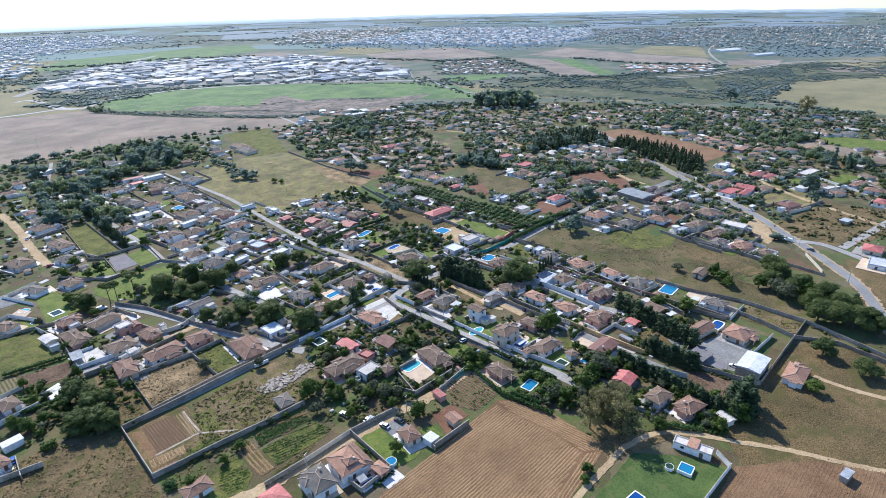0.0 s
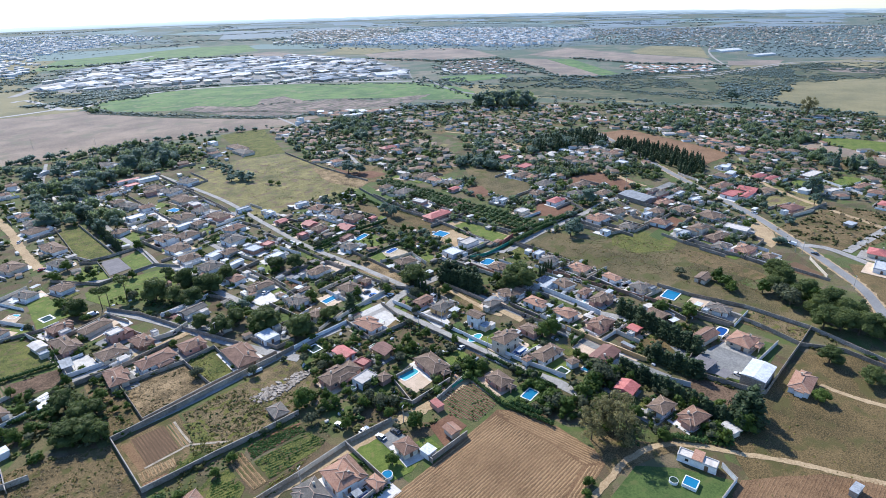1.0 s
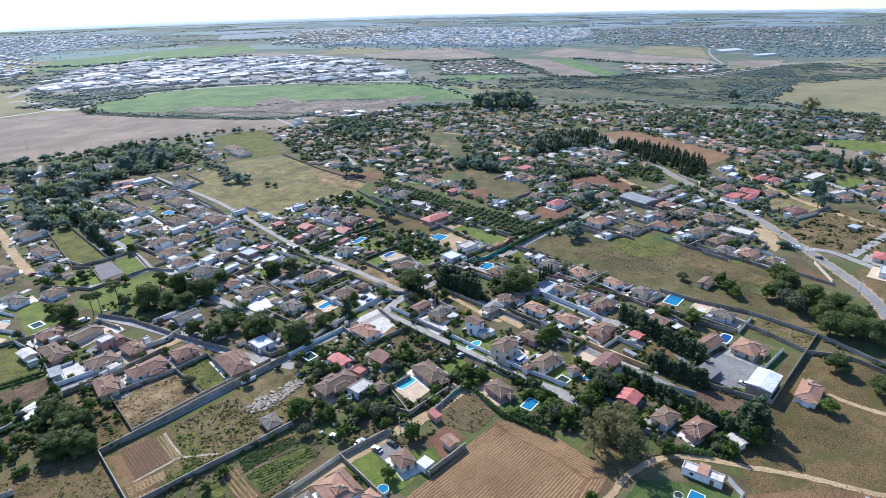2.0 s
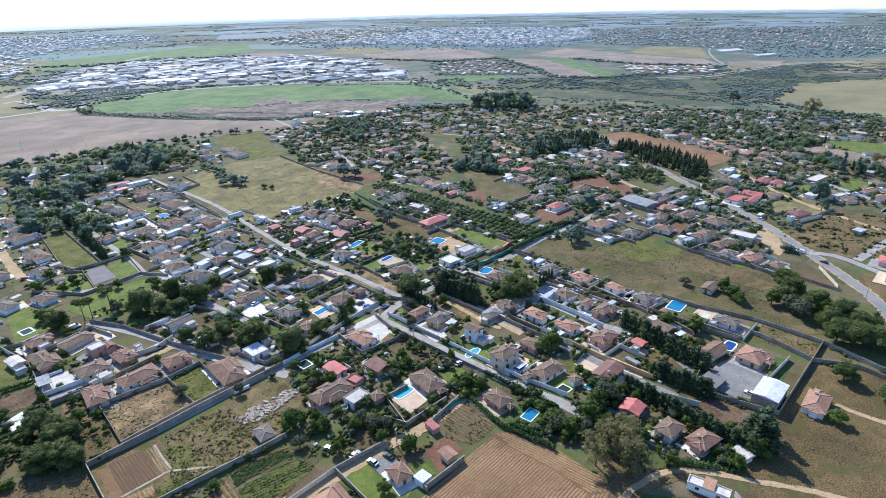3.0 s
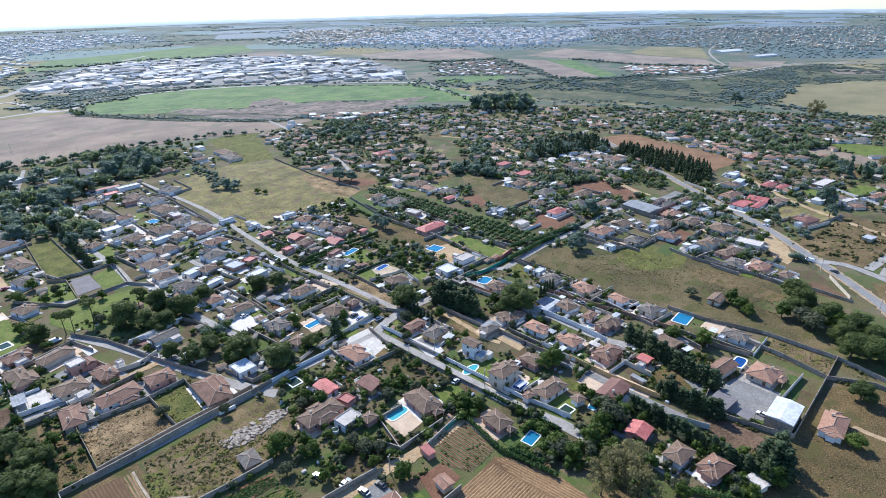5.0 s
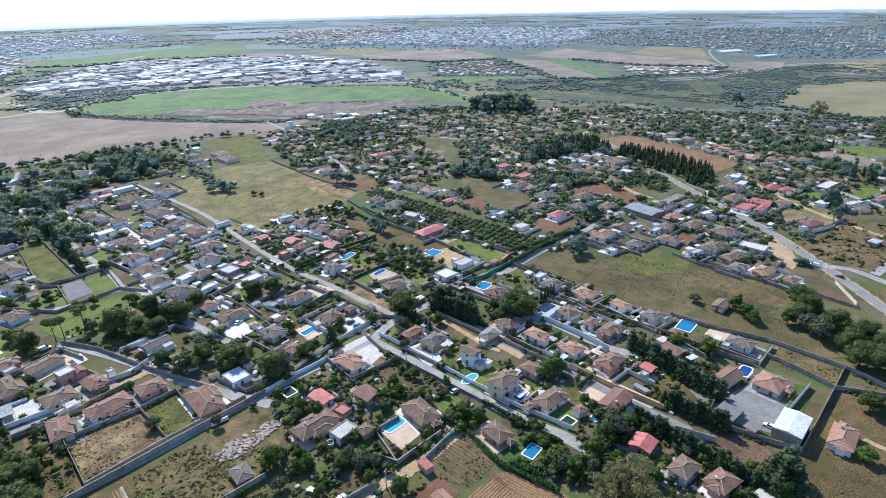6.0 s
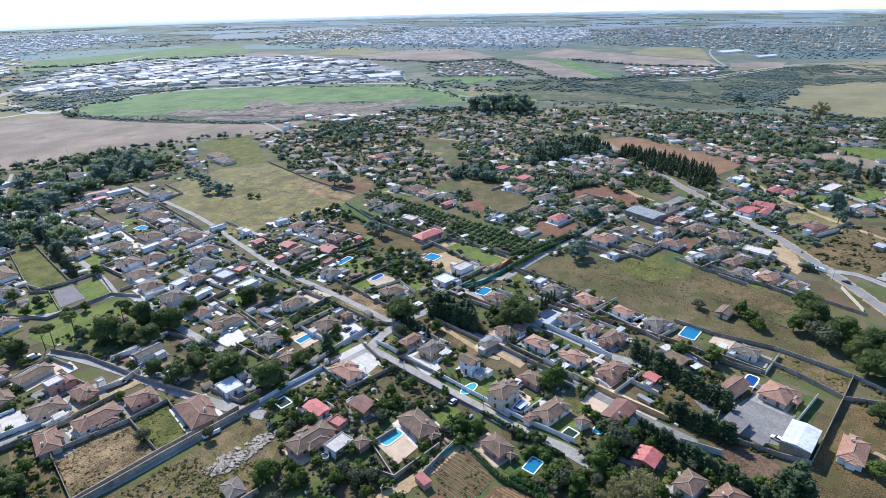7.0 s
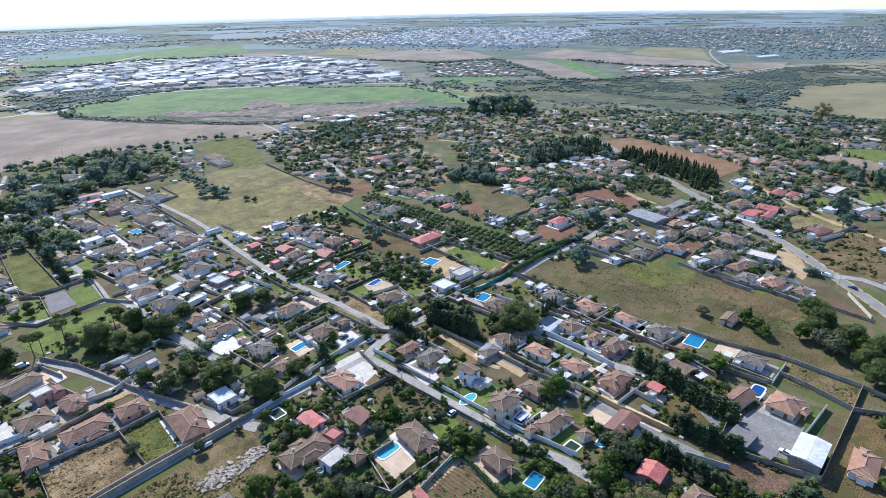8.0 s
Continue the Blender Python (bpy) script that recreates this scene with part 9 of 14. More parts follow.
garden_wall(255.9, 132.2, 255.7, 147.6, 2.0, CREAM, "rendered wall between two garden plots")
apron(219.3, 169.3, 16.9, 12.0, -4.4, PINKPAVE, 0.2342)
garden_lawn(230.4, 167.4, 4.6, 8.1, -4.4, LAWN, 0.2349)
garden_wall(231.1, 158.2, 232.6, 177.1, 2.0, CREAM, "rendered wall between two garden plots")
apron(220.9, 153.9, 11.3, 12.6, -1.5, STREET, 0.2356)
canopy(222.0, 145.0, 3.2, 3.5, -1.5, 2.4, SHEET, "light open awning on thin posts beside a house", "awning")
garden_lawn(213.4, 153.2, 4.5, 8.3, -1.5, DEEPLAWN, 0.2363)
garden_wall(211.6, 143.6, 212.1, 162.0, 1.7, BLOCK, "rendered wall between two garden plots")
apron(222.3, 134.8, 12.0, 12.1, -5.2, PINKPAVE, 0.2370)
canopy(212.9, 133.6, 4.6, 2.8, -5.2, 2.4, WHITEROOF, "light open awning on thin posts beside a house", "awning")
garden_lawn(217.5, 124.4, 8.3, 8.5, -5.2, DEEPLAWN, 0.2377)
garden_wall(213.6, 143.1, 229.3, 141.7, 1.7, WHITE, "rendered wall between two garden plots")
garden_wall(211.0, 125.6, 212.6, 144.2, 1.9, WHITE, "rendered wall between two garden plots")
apron(205.6, 168.9, 10.2, 9.6, 3.0, PINKPAVE, 0.2384)
house(199.8, 167.5, 2.5, 2.8, 3.0, 2.5, FLATROOF, CREAM, "lean", 1, "shed")
apron(186.5, 163.2, 7.7, 9.6, 0.7, PAVING, 0.2391)
house(188.4, 154.9, 2.9, 2.6, 0.7, 2.7, FLATROOF, WHITE, "lean", 1, "shed")
house(186.0, 156.3, 4.9, 3.5, 0.7, 2.6, SHEET, CREAM, "lean", 1, "shed")
garden_lawn(186.3, 153.8, 8.3, 7.7, 0.7, LAWN, 0.2398)
apron(197.8, 138.2, 8.8, 10.1, -3.1, STREET, 0.2405)
apron(222.0, 117.7, 15.3, 10.1, -5.2, PINKPAVE, 0.2412)
garden_wall(212.8, 110.3, 232.4, 108.5, 1.9, WHITE, "rendered wall between two garden plots")
apron(230.5, 101.7, 10.2, 8.2, -5.3, PINKPAVE, 0.2419)
canopy(225.2, 102.9, 2.9, 2.5, -5.3, 2.4, SHEET, "light open awning on thin posts beside a house", "awning")
house(224.8, 102.5, 2.7, 2.6, -5.3, 2.7, FLATROOF, WHITE, "flat", 1, "shed")
garden_lawn(236.7, 102.3, 7.5, 5.7, -5.3, WEEDS, 0.2426)
garden_wall(222.8, 97.0, 224.1, 110.9, 2.1, CREAM, "rendered wall between two garden plots")
apron(248.5, 101.5, 11.7, 11.9, -16.4, PINKPAVE, 0.2433)
house(254.7, 108.5, 4.2, 3.3, -16.4, 2.3, FLATROOF, WHITE, "lean", 1, "shed")
canopy(249.6, 93.3, 4.7, 3.0, -16.4, 2.4, WHITEROOF, "light open awning on thin posts beside a house", "awning")
garden_wall(255.9, 90.2, 260.9, 107.2, 2.1, BLOCK, "rendered wall between two garden plots")
apron(275.3, 80.1, 9.8, 14.8, -0.1, STREET, 0.2440)
canopy(272.5, 90.9, 4.2, 3.2, -0.1, 2.4, WHITEROOF, "light open awning on thin posts beside a house", "awning")
house(268.6, 86.1, 3.2, 2.6, -0.1, 2.7, WHITEROOF, CREAM, "flat", 1, "shed")
garden_wall(266.0, 71.3, 283.6, 71.3, 1.8, WHITE, "rendered wall between two garden plots")
garden_wall(266.4, 71.7, 266.4, 92.4, 1.8, BLOCK, "rendered wall between two garden plots")
apron(353.0, 109.5, 13.2, 11.1, -5.6, STREET, 0.2447)
garden_wall(343.1, 104.2, 344.6, 119.7, 2.0, BLOCK, "rendered wall between two garden plots")
apron(359.6, 100.0, 13.8, 12.9, -9.6, PAVING, 0.2454)
garden_lawn(347.5, 100.1, 8.0, 5.8, -9.6, LAWN, 0.2461)
garden_wall(367.4, 87.5, 370.3, 105.0, 2.0, WHITE, "rendered wall between two garden plots")
apron(357.1, 83.3, 10.9, 8.2, -12.3, PAVING, 0.2468)
garden_wall(344.7, 77.9, 348.3, 94.5, 2.1, BLOCK, "rendered wall between two garden plots")
apron(271.8, 187.8, 10.0, 8.2, 0.1, STREET, 0.2482)
house(270.2, 193.9, 3.4, 3.2, 0.1, 2.5, WHITEROOF, WHITE, "lean", 1, "shed")
apron(174.8, 544.1, 20.9, 10.2, 3.8, PINKPAVE, 0.2496)
apron(157.2, 534.0, 13.3, 13.3, 10.0, PAVING, 0.2510)
canopy(162.7, 526.2, 3.8, 3.4, 10.0, 2.4, WHITEROOF, "light open awning on thin posts beside a house", "awning")
garden_lawn(159.7, 524.8, 8.8, 7.0, 10.0, LAWN, 0.2517)
garden_wall(148.5, 521.4, 145.2, 539.9, 2.0, BLOCK, "rendered wall between two garden plots")
apron(194.9, 503.2, 15.1, 15.9, 17.6, YARD, 0.2524)
house(202.1, 508.8, 3.0, 3.2, 17.6, 2.2, FLATROOF, CREAM, "lean", 1, "shed")
garden_lawn(184.0, 497.2, 7.8, 4.4, 17.6, LAWN, 0.2531)
garden_wall(187.6, 490.2, 181.1, 510.5, 2.1, BLOCK, "rendered wall between two garden plots")
apron(133.4, 522.6, 20.6, 11.3, 12.7, PAVING, 0.2538)
garden_wall(125.9, 514.6, 148.7, 519.8, 2.0, WHITE, "rendered wall between two garden plots")
garden_wall(124.3, 512.1, 120.0, 531.2, 1.6, WHITE, "rendered wall between two garden plots")
apron(138.1, 477.8, 14.0, 14.6, 17.2, STREET, 0.2545)
garden_lawn(134.0, 486.4, 5.1, 4.0, 17.2, DEEPLAWN, 0.2552)
apron(169.6, 507.0, 14.6, 18.4, 21.0, STREET, 0.2559)
canopy(178.5, 507.9, 4.4, 2.6, 21.0, 2.4, WHITEROOF, "light open awning on thin posts beside a house", "awning")
garden_wall(155.3, 515.9, 174.1, 523.1, 1.9, CREAM, "rendered wall between two garden plots")
apron(171.2, 490.1, 16.4, 17.5, 20.9, PAVING, 0.2566)
canopy(164.4, 486.3, 3.0, 2.8, 20.9, 2.4, WHITEROOF, "light open awning on thin posts beside a house", "awning")
garden_lawn(165.2, 484.9, 4.5, 6.7, 20.9, LAWN, 0.2573)
garden_wall(189.2, 482.0, 180.5, 504.8, 1.7, BLOCK, "rendered wall between two garden plots")
apron(171.4, 459.6, 15.3, 22.4, 6.5, PINKPAVE, 0.2580)
house(180.0, 457.6, 2.8, 3.4, 6.5, 2.5, FLATROOF, CREAM, "lean", 1, "shed")
garden_wall(162.4, 445.9, 183.6, 448.3, 1.8, BLOCK, "rendered wall between two garden plots")
garden_wall(156.7, 474.0, 182.7, 477.0, 2.0, CREAM, "rendered wall between two garden plots")
apron(170.7, 421.9, 14.2, 14.3, 16.4, STREET, 0.2587)
canopy(175.1, 429.0, 3.0, 2.5, 16.4, 2.4, SHEET, "light open awning on thin posts beside a house", "awning")
apron(151.6, 418.1, 18.1, 14.6, 8.7, PINKPAVE, 0.2594)
garden_lawn(153.8, 430.3, 8.6, 7.8, 8.7, LAWN, 0.2601)
apron(147.5, 402.5, 16.7, 8.9, 11.4, PINKPAVE, 0.2608)
house(157.3, 403.7, 3.9, 3.6, 11.4, 2.8, FLATROOF, WHITE, "lean", 1, "shed")
garden_lawn(136.3, 397.1, 7.7, 5.0, 11.4, LAWN, 0.2615)
garden_wall(135.6, 388.8, 132.0, 407.0, 1.9, CREAM, "rendered wall between two garden plots")
apron(154.9, 397.9, 11.2, 12.0, 14.9, PINKPAVE, 0.2622)
garden_lawn(157.2, 389.3, 8.8, 6.7, 14.9, LAWN, 0.2629)
garden_wall(164.8, 390.8, 160.7, 406.4, 1.6, BLOCK, "rendered wall between two garden plots")
apron(134.8, 415.1, 13.4, 12.5, 15.1, PAVING, 0.2636)
house(136.0, 407.3, 2.6, 2.5, 15.1, 2.2, WHITEROOF, CREAM, "flat", 1, "shed")
house(123.6, 416.2, 4.2, 2.6, 15.1, 2.7, SHEET, WHITE, "flat", 1, "shed")
garden_lawn(132.3, 425.5, 7.5, 8.1, 15.1, WEEDS, 0.2643)
garden_wall(125.3, 400.5, 119.3, 422.9, 1.6, BLOCK, "rendered wall between two garden plots")
garden_wall(120.9, 421.9, 141.2, 427.4, 1.8, CREAM, "rendered wall between two garden plots")
apron(128.4, 444.7, 15.6, 9.7, 8.6, PAVING, 0.2650)
garden_wall(120.6, 435.1, 118.1, 452.0, 2.0, BLOCK, "rendered wall between two garden plots")
garden_wall(119.7, 433.8, 142.7, 437.3, 1.8, CREAM, "rendered wall between two garden plots")
apron(171.1, 399.8, 14.7, 15.4, 9.5, STREET, 0.2664)
house(164.0, 398.3, 3.0, 2.3, 9.5, 2.4, FLATROOF, WHITE, "lean", 1, "shed")
garden_wall(163.0, 385.5, 186.2, 389.3, 1.7, WHITE, "rendered wall between two garden plots")
garden_wall(161.5, 409.5, 179.8, 412.5, 2.1, WHITE, "rendered wall between two garden plots")
apron(109.4, 422.2, 13.9, 10.4, 24.4, PINKPAVE, 0.2671)
apron(136.3, 335.8, 13.4, 10.9, 17.8, PAVING, 0.2678)
apron(168.6, 367.8, 14.5, 12.1, 11.7, PAVING, 0.2685)
garden_lawn(156.0, 366.2, 8.9, 7.2, 11.7, LAWN, 0.2692)
garden_wall(153.2, 376.5, 177.9, 381.7, 1.8, WHITE, "rendered wall between two garden plots")
garden_wall(182.4, 359.2, 177.8, 381.5, 1.7, BLOCK, "rendered wall between two garden plots")
apron(191.4, 400.9, 13.9, 8.7, 4.6, YARD, 0.2699)
garden_wall(203.4, 394.7, 202.2, 409.8, 1.8, CREAM, "rendered wall between two garden plots")
apron(196.9, 356.0, 11.3, 8.6, 11.0, PINKPAVE, 0.2706)
garden_wall(206.2, 349.0, 203.2, 364.1, 1.6, BLOCK, "rendered wall between two garden plots")
apron(207.4, 334.6, 11.1, 10.5, 7.0, PAVING, 0.2720)
garden_lawn(207.2, 343.1, 5.1, 6.9, 7.0, LAWN, 0.2727)
garden_wall(198.1, 323.5, 195.5, 344.3, 1.6, BLOCK, "rendered wall between two garden plots")
apron(205.0, 323.5, 12.9, 8.6, 12.7, STREET, 0.2734)
house(198.6, 321.8, 4.1, 2.7, 12.7, 2.3, FLATROOF, WHITE, "lean", 1, "shed")
garden_wall(199.1, 314.0, 217.2, 318.1, 1.6, CREAM, "rendered wall between two garden plots")
apron(220.3, 310.3, 12.8, 11.9, 11.6, PAVING, 0.2741)
canopy(215.6, 319.3, 4.0, 3.3, 11.6, 2.4, WHITEROOF, "light open awning on thin posts beside a house", "awning")
canopy(210.6, 304.7, 4.9, 2.8, 11.6, 2.4, WHITEROOF, "light open awning on thin posts beside a house", "awning")
apron(231.6, 338.9, 13.8, 14.0, 7.9, PAVING, 0.2748)
house(223.4, 332.2, 2.6, 3.1, 7.9, 2.4, SHEET, CREAM, "flat", 1, "shed")
garden_lawn(230.5, 347.7, 6.1, 9.0, 7.9, WEEDS, 0.2755)
garden_wall(223.0, 326.0, 220.2, 346.1, 1.7, WHITE, "rendered wall between two garden plots")
apron(234.2, 322.3, 15.0, 12.1, 11.0, YARD, 0.2762)
house(224.9, 324.7, 3.3, 3.3, 11.0, 2.5, SHEET, CREAM, "lean", 1, "shed")
garden_wall(249.2, 314.4, 245.0, 335.7, 2.2, BLOCK, "rendered wall between two garden plots")
apron(228.0, 358.0, 16.5, 12.0, 16.8, PAVING, 0.2769)
house(220.6, 356.7, 3.7, 2.6, 16.8, 2.4, SHEET, WHITE, "lean", 1, "shed")
house(236.5, 363.3, 2.5, 3.5, 16.8, 2.4, FLATROOF, WHITE, "flat", 1, "shed")
garden_wall(244.2, 352.4, 237.9, 373.3, 1.7, WHITE, "rendered wall between two garden plots")
garden_wall(223.2, 348.3, 241.5, 353.8, 1.7, WHITE, "rendered wall between two garden plots")
apron(244.8, 311.8, 7.8, 7.3, 8.0, PINKPAVE, 0.2776)
garden_lawn(250.6, 311.0, 8.4, 5.2, 8.0, LAWN, 0.2783)
garden_wall(237.3, 303.5, 251.8, 305.5, 1.6, WHITE, "rendered wall between two garden plots")
apron(192.7, 322.5, 8.6, 9.5, 8.9, PINKPAVE, 0.2790)
house(198.0, 323.3, 2.7, 3.4, 8.9, 2.7, FLATROOF, CREAM, "lean", 1, "shed")
apron(208.7, 295.2, 13.2, 7.4, 15.3, PAVING, 0.2797)
canopy(207.5, 288.9, 4.1, 2.8, 15.3, 2.4, WHITEROOF, "light open awning on thin posts beside a house", "awning")
apron(167.8, 324.5, 9.1, 9.1, 17.0, PAVING, 0.2804)
canopy(165.5, 330.9, 2.6, 3.1, 17.0, 2.4, WHITEROOF, "light open awning on thin posts beside a house", "awning")
garden_wall(156.7, 330.9, 174.7, 336.4, 1.9, WHITE, "rendered wall between two garden plots")
apron(160.2, 305.2, 13.9, 9.0, 9.6, PAVING, 0.2811)
house(165.9, 311.3, 2.4, 2.3, 9.6, 2.5, SHEET, CREAM, "lean", 1, "shed")
garden_wall(152.4, 294.8, 173.2, 298.3, 2.0, BLOCK, "rendered wall between two garden plots")
garden_wall(174.8, 297.2, 171.6, 316.0, 2.2, WHITE, "rendered wall between two garden plots")
apron(158.6, 270.3, 6.9, 6.8, 9.6, YARD, 0.2818)
house(153.6, 268.6, 3.8, 3.0, 9.6, 2.5, SHEET, CREAM, "lean", 1, "shed")
garden_wall(152.6, 262.2, 150.5, 274.4, 1.7, WHITE, "rendered wall between two garden plots")
apron(178.6, 234.7, 9.1, 8.4, 7.8, YARD, 0.2832)
house(176.7, 242.1, 4.9, 2.8, 7.8, 2.6, SHEET, CREAM, "flat", 1, "shed")
garden_lawn(173.5, 243.6, 5.8, 8.4, 7.8, LAWN, 0.2839)
apron(147.9, 252.0, 9.1, 6.6, 7.0, PAVING, 0.2846)
canopy(147.8, 256.9, 3.9, 3.5, 7.0, 2.4, WHITEROOF, "light open awning on thin posts beside a house", "awning")
garden_wall(140.7, 257.5, 154.3, 259.2, 1.8, CREAM, "rendered wall between two garden plots")
apron(330.6, 374.4, 13.2, 11.4, 7.5, PINKPAVE, 0.2853)
garden_lawn(328.3, 380.6, 8.5, 6.9, 7.5, LAWN, 0.2860)
apron(340.0, 361.3, 21.4, 12.7, 5.2, STREET, 0.2867)
garden_lawn(330.4, 356.1, 5.4, 8.1, 6.2, LAWN, 0.2874)
garden_wall(356.7, 351.5, 354.4, 372.2, 2.0, BLOCK, "rendered wall between two garden plots")
apron(342.9, 327.4, 15.7, 15.0, 4.7, YARD, 0.2881)
house(344.0, 336.1, 4.4, 3.1, 4.7, 2.3, FLATROOF, WHITE, "flat", 1, "shed")
canopy(347.8, 334.4, 3.5, 3.5, 4.7, 2.4, WHITEROOF, "light open awning on thin posts beside a house", "awning")
garden_lawn(339.5, 336.4, 5.1, 8.1, 4.7, WEEDS, 0.2888)
garden_wall(329.1, 336.3, 354.4, 338.4, 2.0, WHITE, "rendered wall between two garden plots")
apron(297.7, 339.1, 18.8, 13.5, 4.2, PAVING, 0.2895)
house(301.0, 348.8, 4.7, 3.2, 4.2, 2.5, FLATROOF, CREAM, "flat", 1, "shed")
garden_lawn(288.4, 337.8, 5.7, 5.2, 4.2, LAWN, 0.2902)
garden_wall(285.4, 350.7, 312.6, 352.7, 2.0, BLOCK, "rendered wall between two garden plots")
garden_wall(289.9, 328.6, 288.4, 348.0, 2.0, CREAM, "rendered wall between two garden plots")
apron(298.2, 359.3, 14.0, 12.8, 8.7, PINKPAVE, 0.2909)
house(299.7, 354.3, 3.0, 2.7, 8.7, 2.6, SHEET, WHITE, "flat", 1, "shed")
garden_lawn(307.4, 358.9, 4.7, 4.7, 8.7, DEEPLAWN, 0.2916)
garden_wall(290.3, 351.0, 308.3, 353.8, 2.1, WHITE, "rendered wall between two garden plots")
garden_wall(309.2, 353.1, 306.6, 369.7, 1.7, BLOCK, "rendered wall between two garden plots")
apron(331.9, 314.7, 11.1, 7.6, 3.1, PAVING, 0.2923)
garden_lawn(328.7, 320.3, 7.0, 5.3, 3.1, DEEPLAWN, 0.2930)
apron(279.1, 280.4, 22.1, 11.3, -1.2, PINKPAVE, 0.2937)
canopy(292.2, 279.8, 4.3, 2.6, -1.2, 2.4, WHITEROOF, "light open awning on thin posts beside a house", "awning")
garden_lawn(275.9, 270.4, 7.9, 7.8, -1.2, DEEPLAWN, 0.2944)
garden_wall(261.9, 270.3, 294.2, 269.6, 2.2, BLOCK, "rendered wall between two garden plots")
garden_wall(294.2, 269.6, 294.7, 291.5, 1.7, BLOCK, "rendered wall between two garden plots")
apron(302.8, 284.0, 12.0, 10.5, 1.0, YARD, 0.2951)
garden_wall(293.3, 277.0, 293.0, 293.4, 1.7, CREAM, "rendered wall between two garden plots")
garden_wall(294.0, 277.7, 312.3, 278.0, 1.7, BLOCK, "rendered wall between two garden plots")
apron(255.4, 228.6, 13.3, 12.0, -2.1, STREET, 0.2958)
house(255.8, 237.1, 2.6, 3.4, -2.1, 2.7, FLATROOF, CREAM, "lean", 1, "shed")
garden_lawn(264.6, 227.3, 4.7, 7.6, -2.1, LAWN, 0.2965)
garden_wall(245.5, 222.3, 266.3, 221.5, 2.1, BLOCK, "rendered wall between two garden plots")
apron(324.7, 240.1, 12.3, 11.7, -4.0, PINKPAVE, 0.2972)
garden_lawn(336.0, 242.0, 7.4, 8.9, -4.0, LAWN, 0.2979)
garden_wall(314.9, 232.1, 316.1, 250.2, 2.0, WHITE, "rendered wall between two garden plots")
garden_wall(314.7, 232.0, 334.4, 230.6, 1.9, WHITE, "rendered wall between two garden plots")
apron(334.9, 266.8, 11.6, 10.3, 5.4, STREET, 0.2986)
house(333.6, 273.2, 3.5, 3.3, 5.4, 2.7, SHEET, WHITE, "flat", 1, "shed")
canopy(326.1, 265.2, 3.7, 2.8, 5.4, 2.4, WHITEROOF, "light open awning on thin posts beside a house", "awning")
garden_lawn(327.7, 263.1, 4.7, 7.9, 5.4, DEEPLAWN, 0.2993)
garden_wall(326.2, 272.1, 343.7, 273.7, 2.1, WHITE, "rendered wall between two garden plots")
garden_wall(327.0, 258.1, 325.7, 272.5, 1.6, BLOCK, "rendered wall between two garden plots")
apron(366.1, 254.1, 14.2, 12.9, -2.0, STREET, 0.3000)
house(374.3, 258.7, 3.8, 3.2, -2.0, 2.7, SHEET, CREAM, "flat", 1, "shed")
house(376.1, 259.0, 4.4, 2.8, -2.0, 2.4, SHEET, WHITE, "lean", 1, "shed")
garden_lawn(356.6, 256.6, 5.5, 5.5, -2.0, WEEDS, 0.3007)
garden_wall(354.1, 247.1, 377.1, 246.3, 2.0, BLOCK, "rendered wall between two garden plots")
garden_wall(353.6, 267.1, 378.9, 266.2, 1.8, BLOCK, "rendered wall between two garden plots")
apron(358.7, 233.8, 15.9, 10.6, -1.4, PAVING, 0.3014)
garden_wall(347.5, 245.3, 372.9, 244.7, 2.2, BLOCK, "rendered wall between two garden plots")
garden_wall(348.8, 226.6, 370.8, 226.1, 1.9, BLOCK, "rendered wall between two garden plots")
apron(389.7, 265.3, 19.8, 15.3, -1.9, PINKPAVE, 0.3021)
garden_lawn(389.9, 276.3, 7.8, 6.2, -1.9, DEEPLAWN, 0.3028)
garden_wall(376.7, 255.2, 405.4, 254.2, 2.0, WHITE, "rendered wall between two garden plots")
apron(416.2, 274.6, 26.4, 8.2, -6.5, PAVING, 0.3035)
house(404.3, 270.1, 3.0, 3.1, -6.5, 2.2, SHEET, WHITE, "flat", 1, "shed")
apron(397.0, 295.6, 14.8, 11.3, -3.8, PAVING, 0.3042)
garden_wall(408.3, 286.4, 409.6, 305.7, 1.7, CREAM, "rendered wall between two garden plots")
apron(393.5, 303.8, 10.3, 8.4, 0.4, PAVING, 0.3049)
canopy(395.4, 310.1, 4.3, 2.9, 0.4, 2.4, WHITEROOF, "light open awning on thin posts beside a house", "awning")
garden_wall(382.7, 313.0, 403.6, 313.1, 1.6, BLOCK, "rendered wall between two garden plots")
apron(397.5, 288.0, 13.5, 10.3, -2.3, PAVING, 0.3063)
apron(350.0, 192.2, 19.2, 13.5, -2.4, YARD, 0.3070)
house(358.1, 189.1, 2.4, 3.6, -2.4, 2.8, WHITEROOF, WHITE, "lean", 1, "shed")
garden_wall(360.9, 179.4, 361.9, 202.0, 2.1, CREAM, "rendered wall between two garden plots")
garden_wall(336.0, 182.4, 336.7, 201.0, 2.0, BLOCK, "rendered wall between two garden plots")
apron(368.7, 189.0, 11.8, 11.4, -9.9, PINKPAVE, 0.3084)
canopy(358.6, 186.7, 2.4, 3.5, -9.9, 2.4, WHITEROOF, "light open awning on thin posts beside a house", "awning")
garden_wall(355.3, 180.3, 358.9, 201.1, 2.1, BLOCK, "rendered wall between two garden plots")
apron(345.8, 169.9, 13.4, 11.3, -2.7, PINKPAVE, 0.3091)
garden_wall(356.9, 158.9, 357.8, 177.7, 1.6, BLOCK, "rendered wall between two garden plots")
garden_wall(336.9, 159.6, 337.9, 178.9, 1.8, BLOCK, "rendered wall between two garden plots")
apron(386.0, 168.9, 12.3, 10.9, -7.2, PAVING, 0.3098)
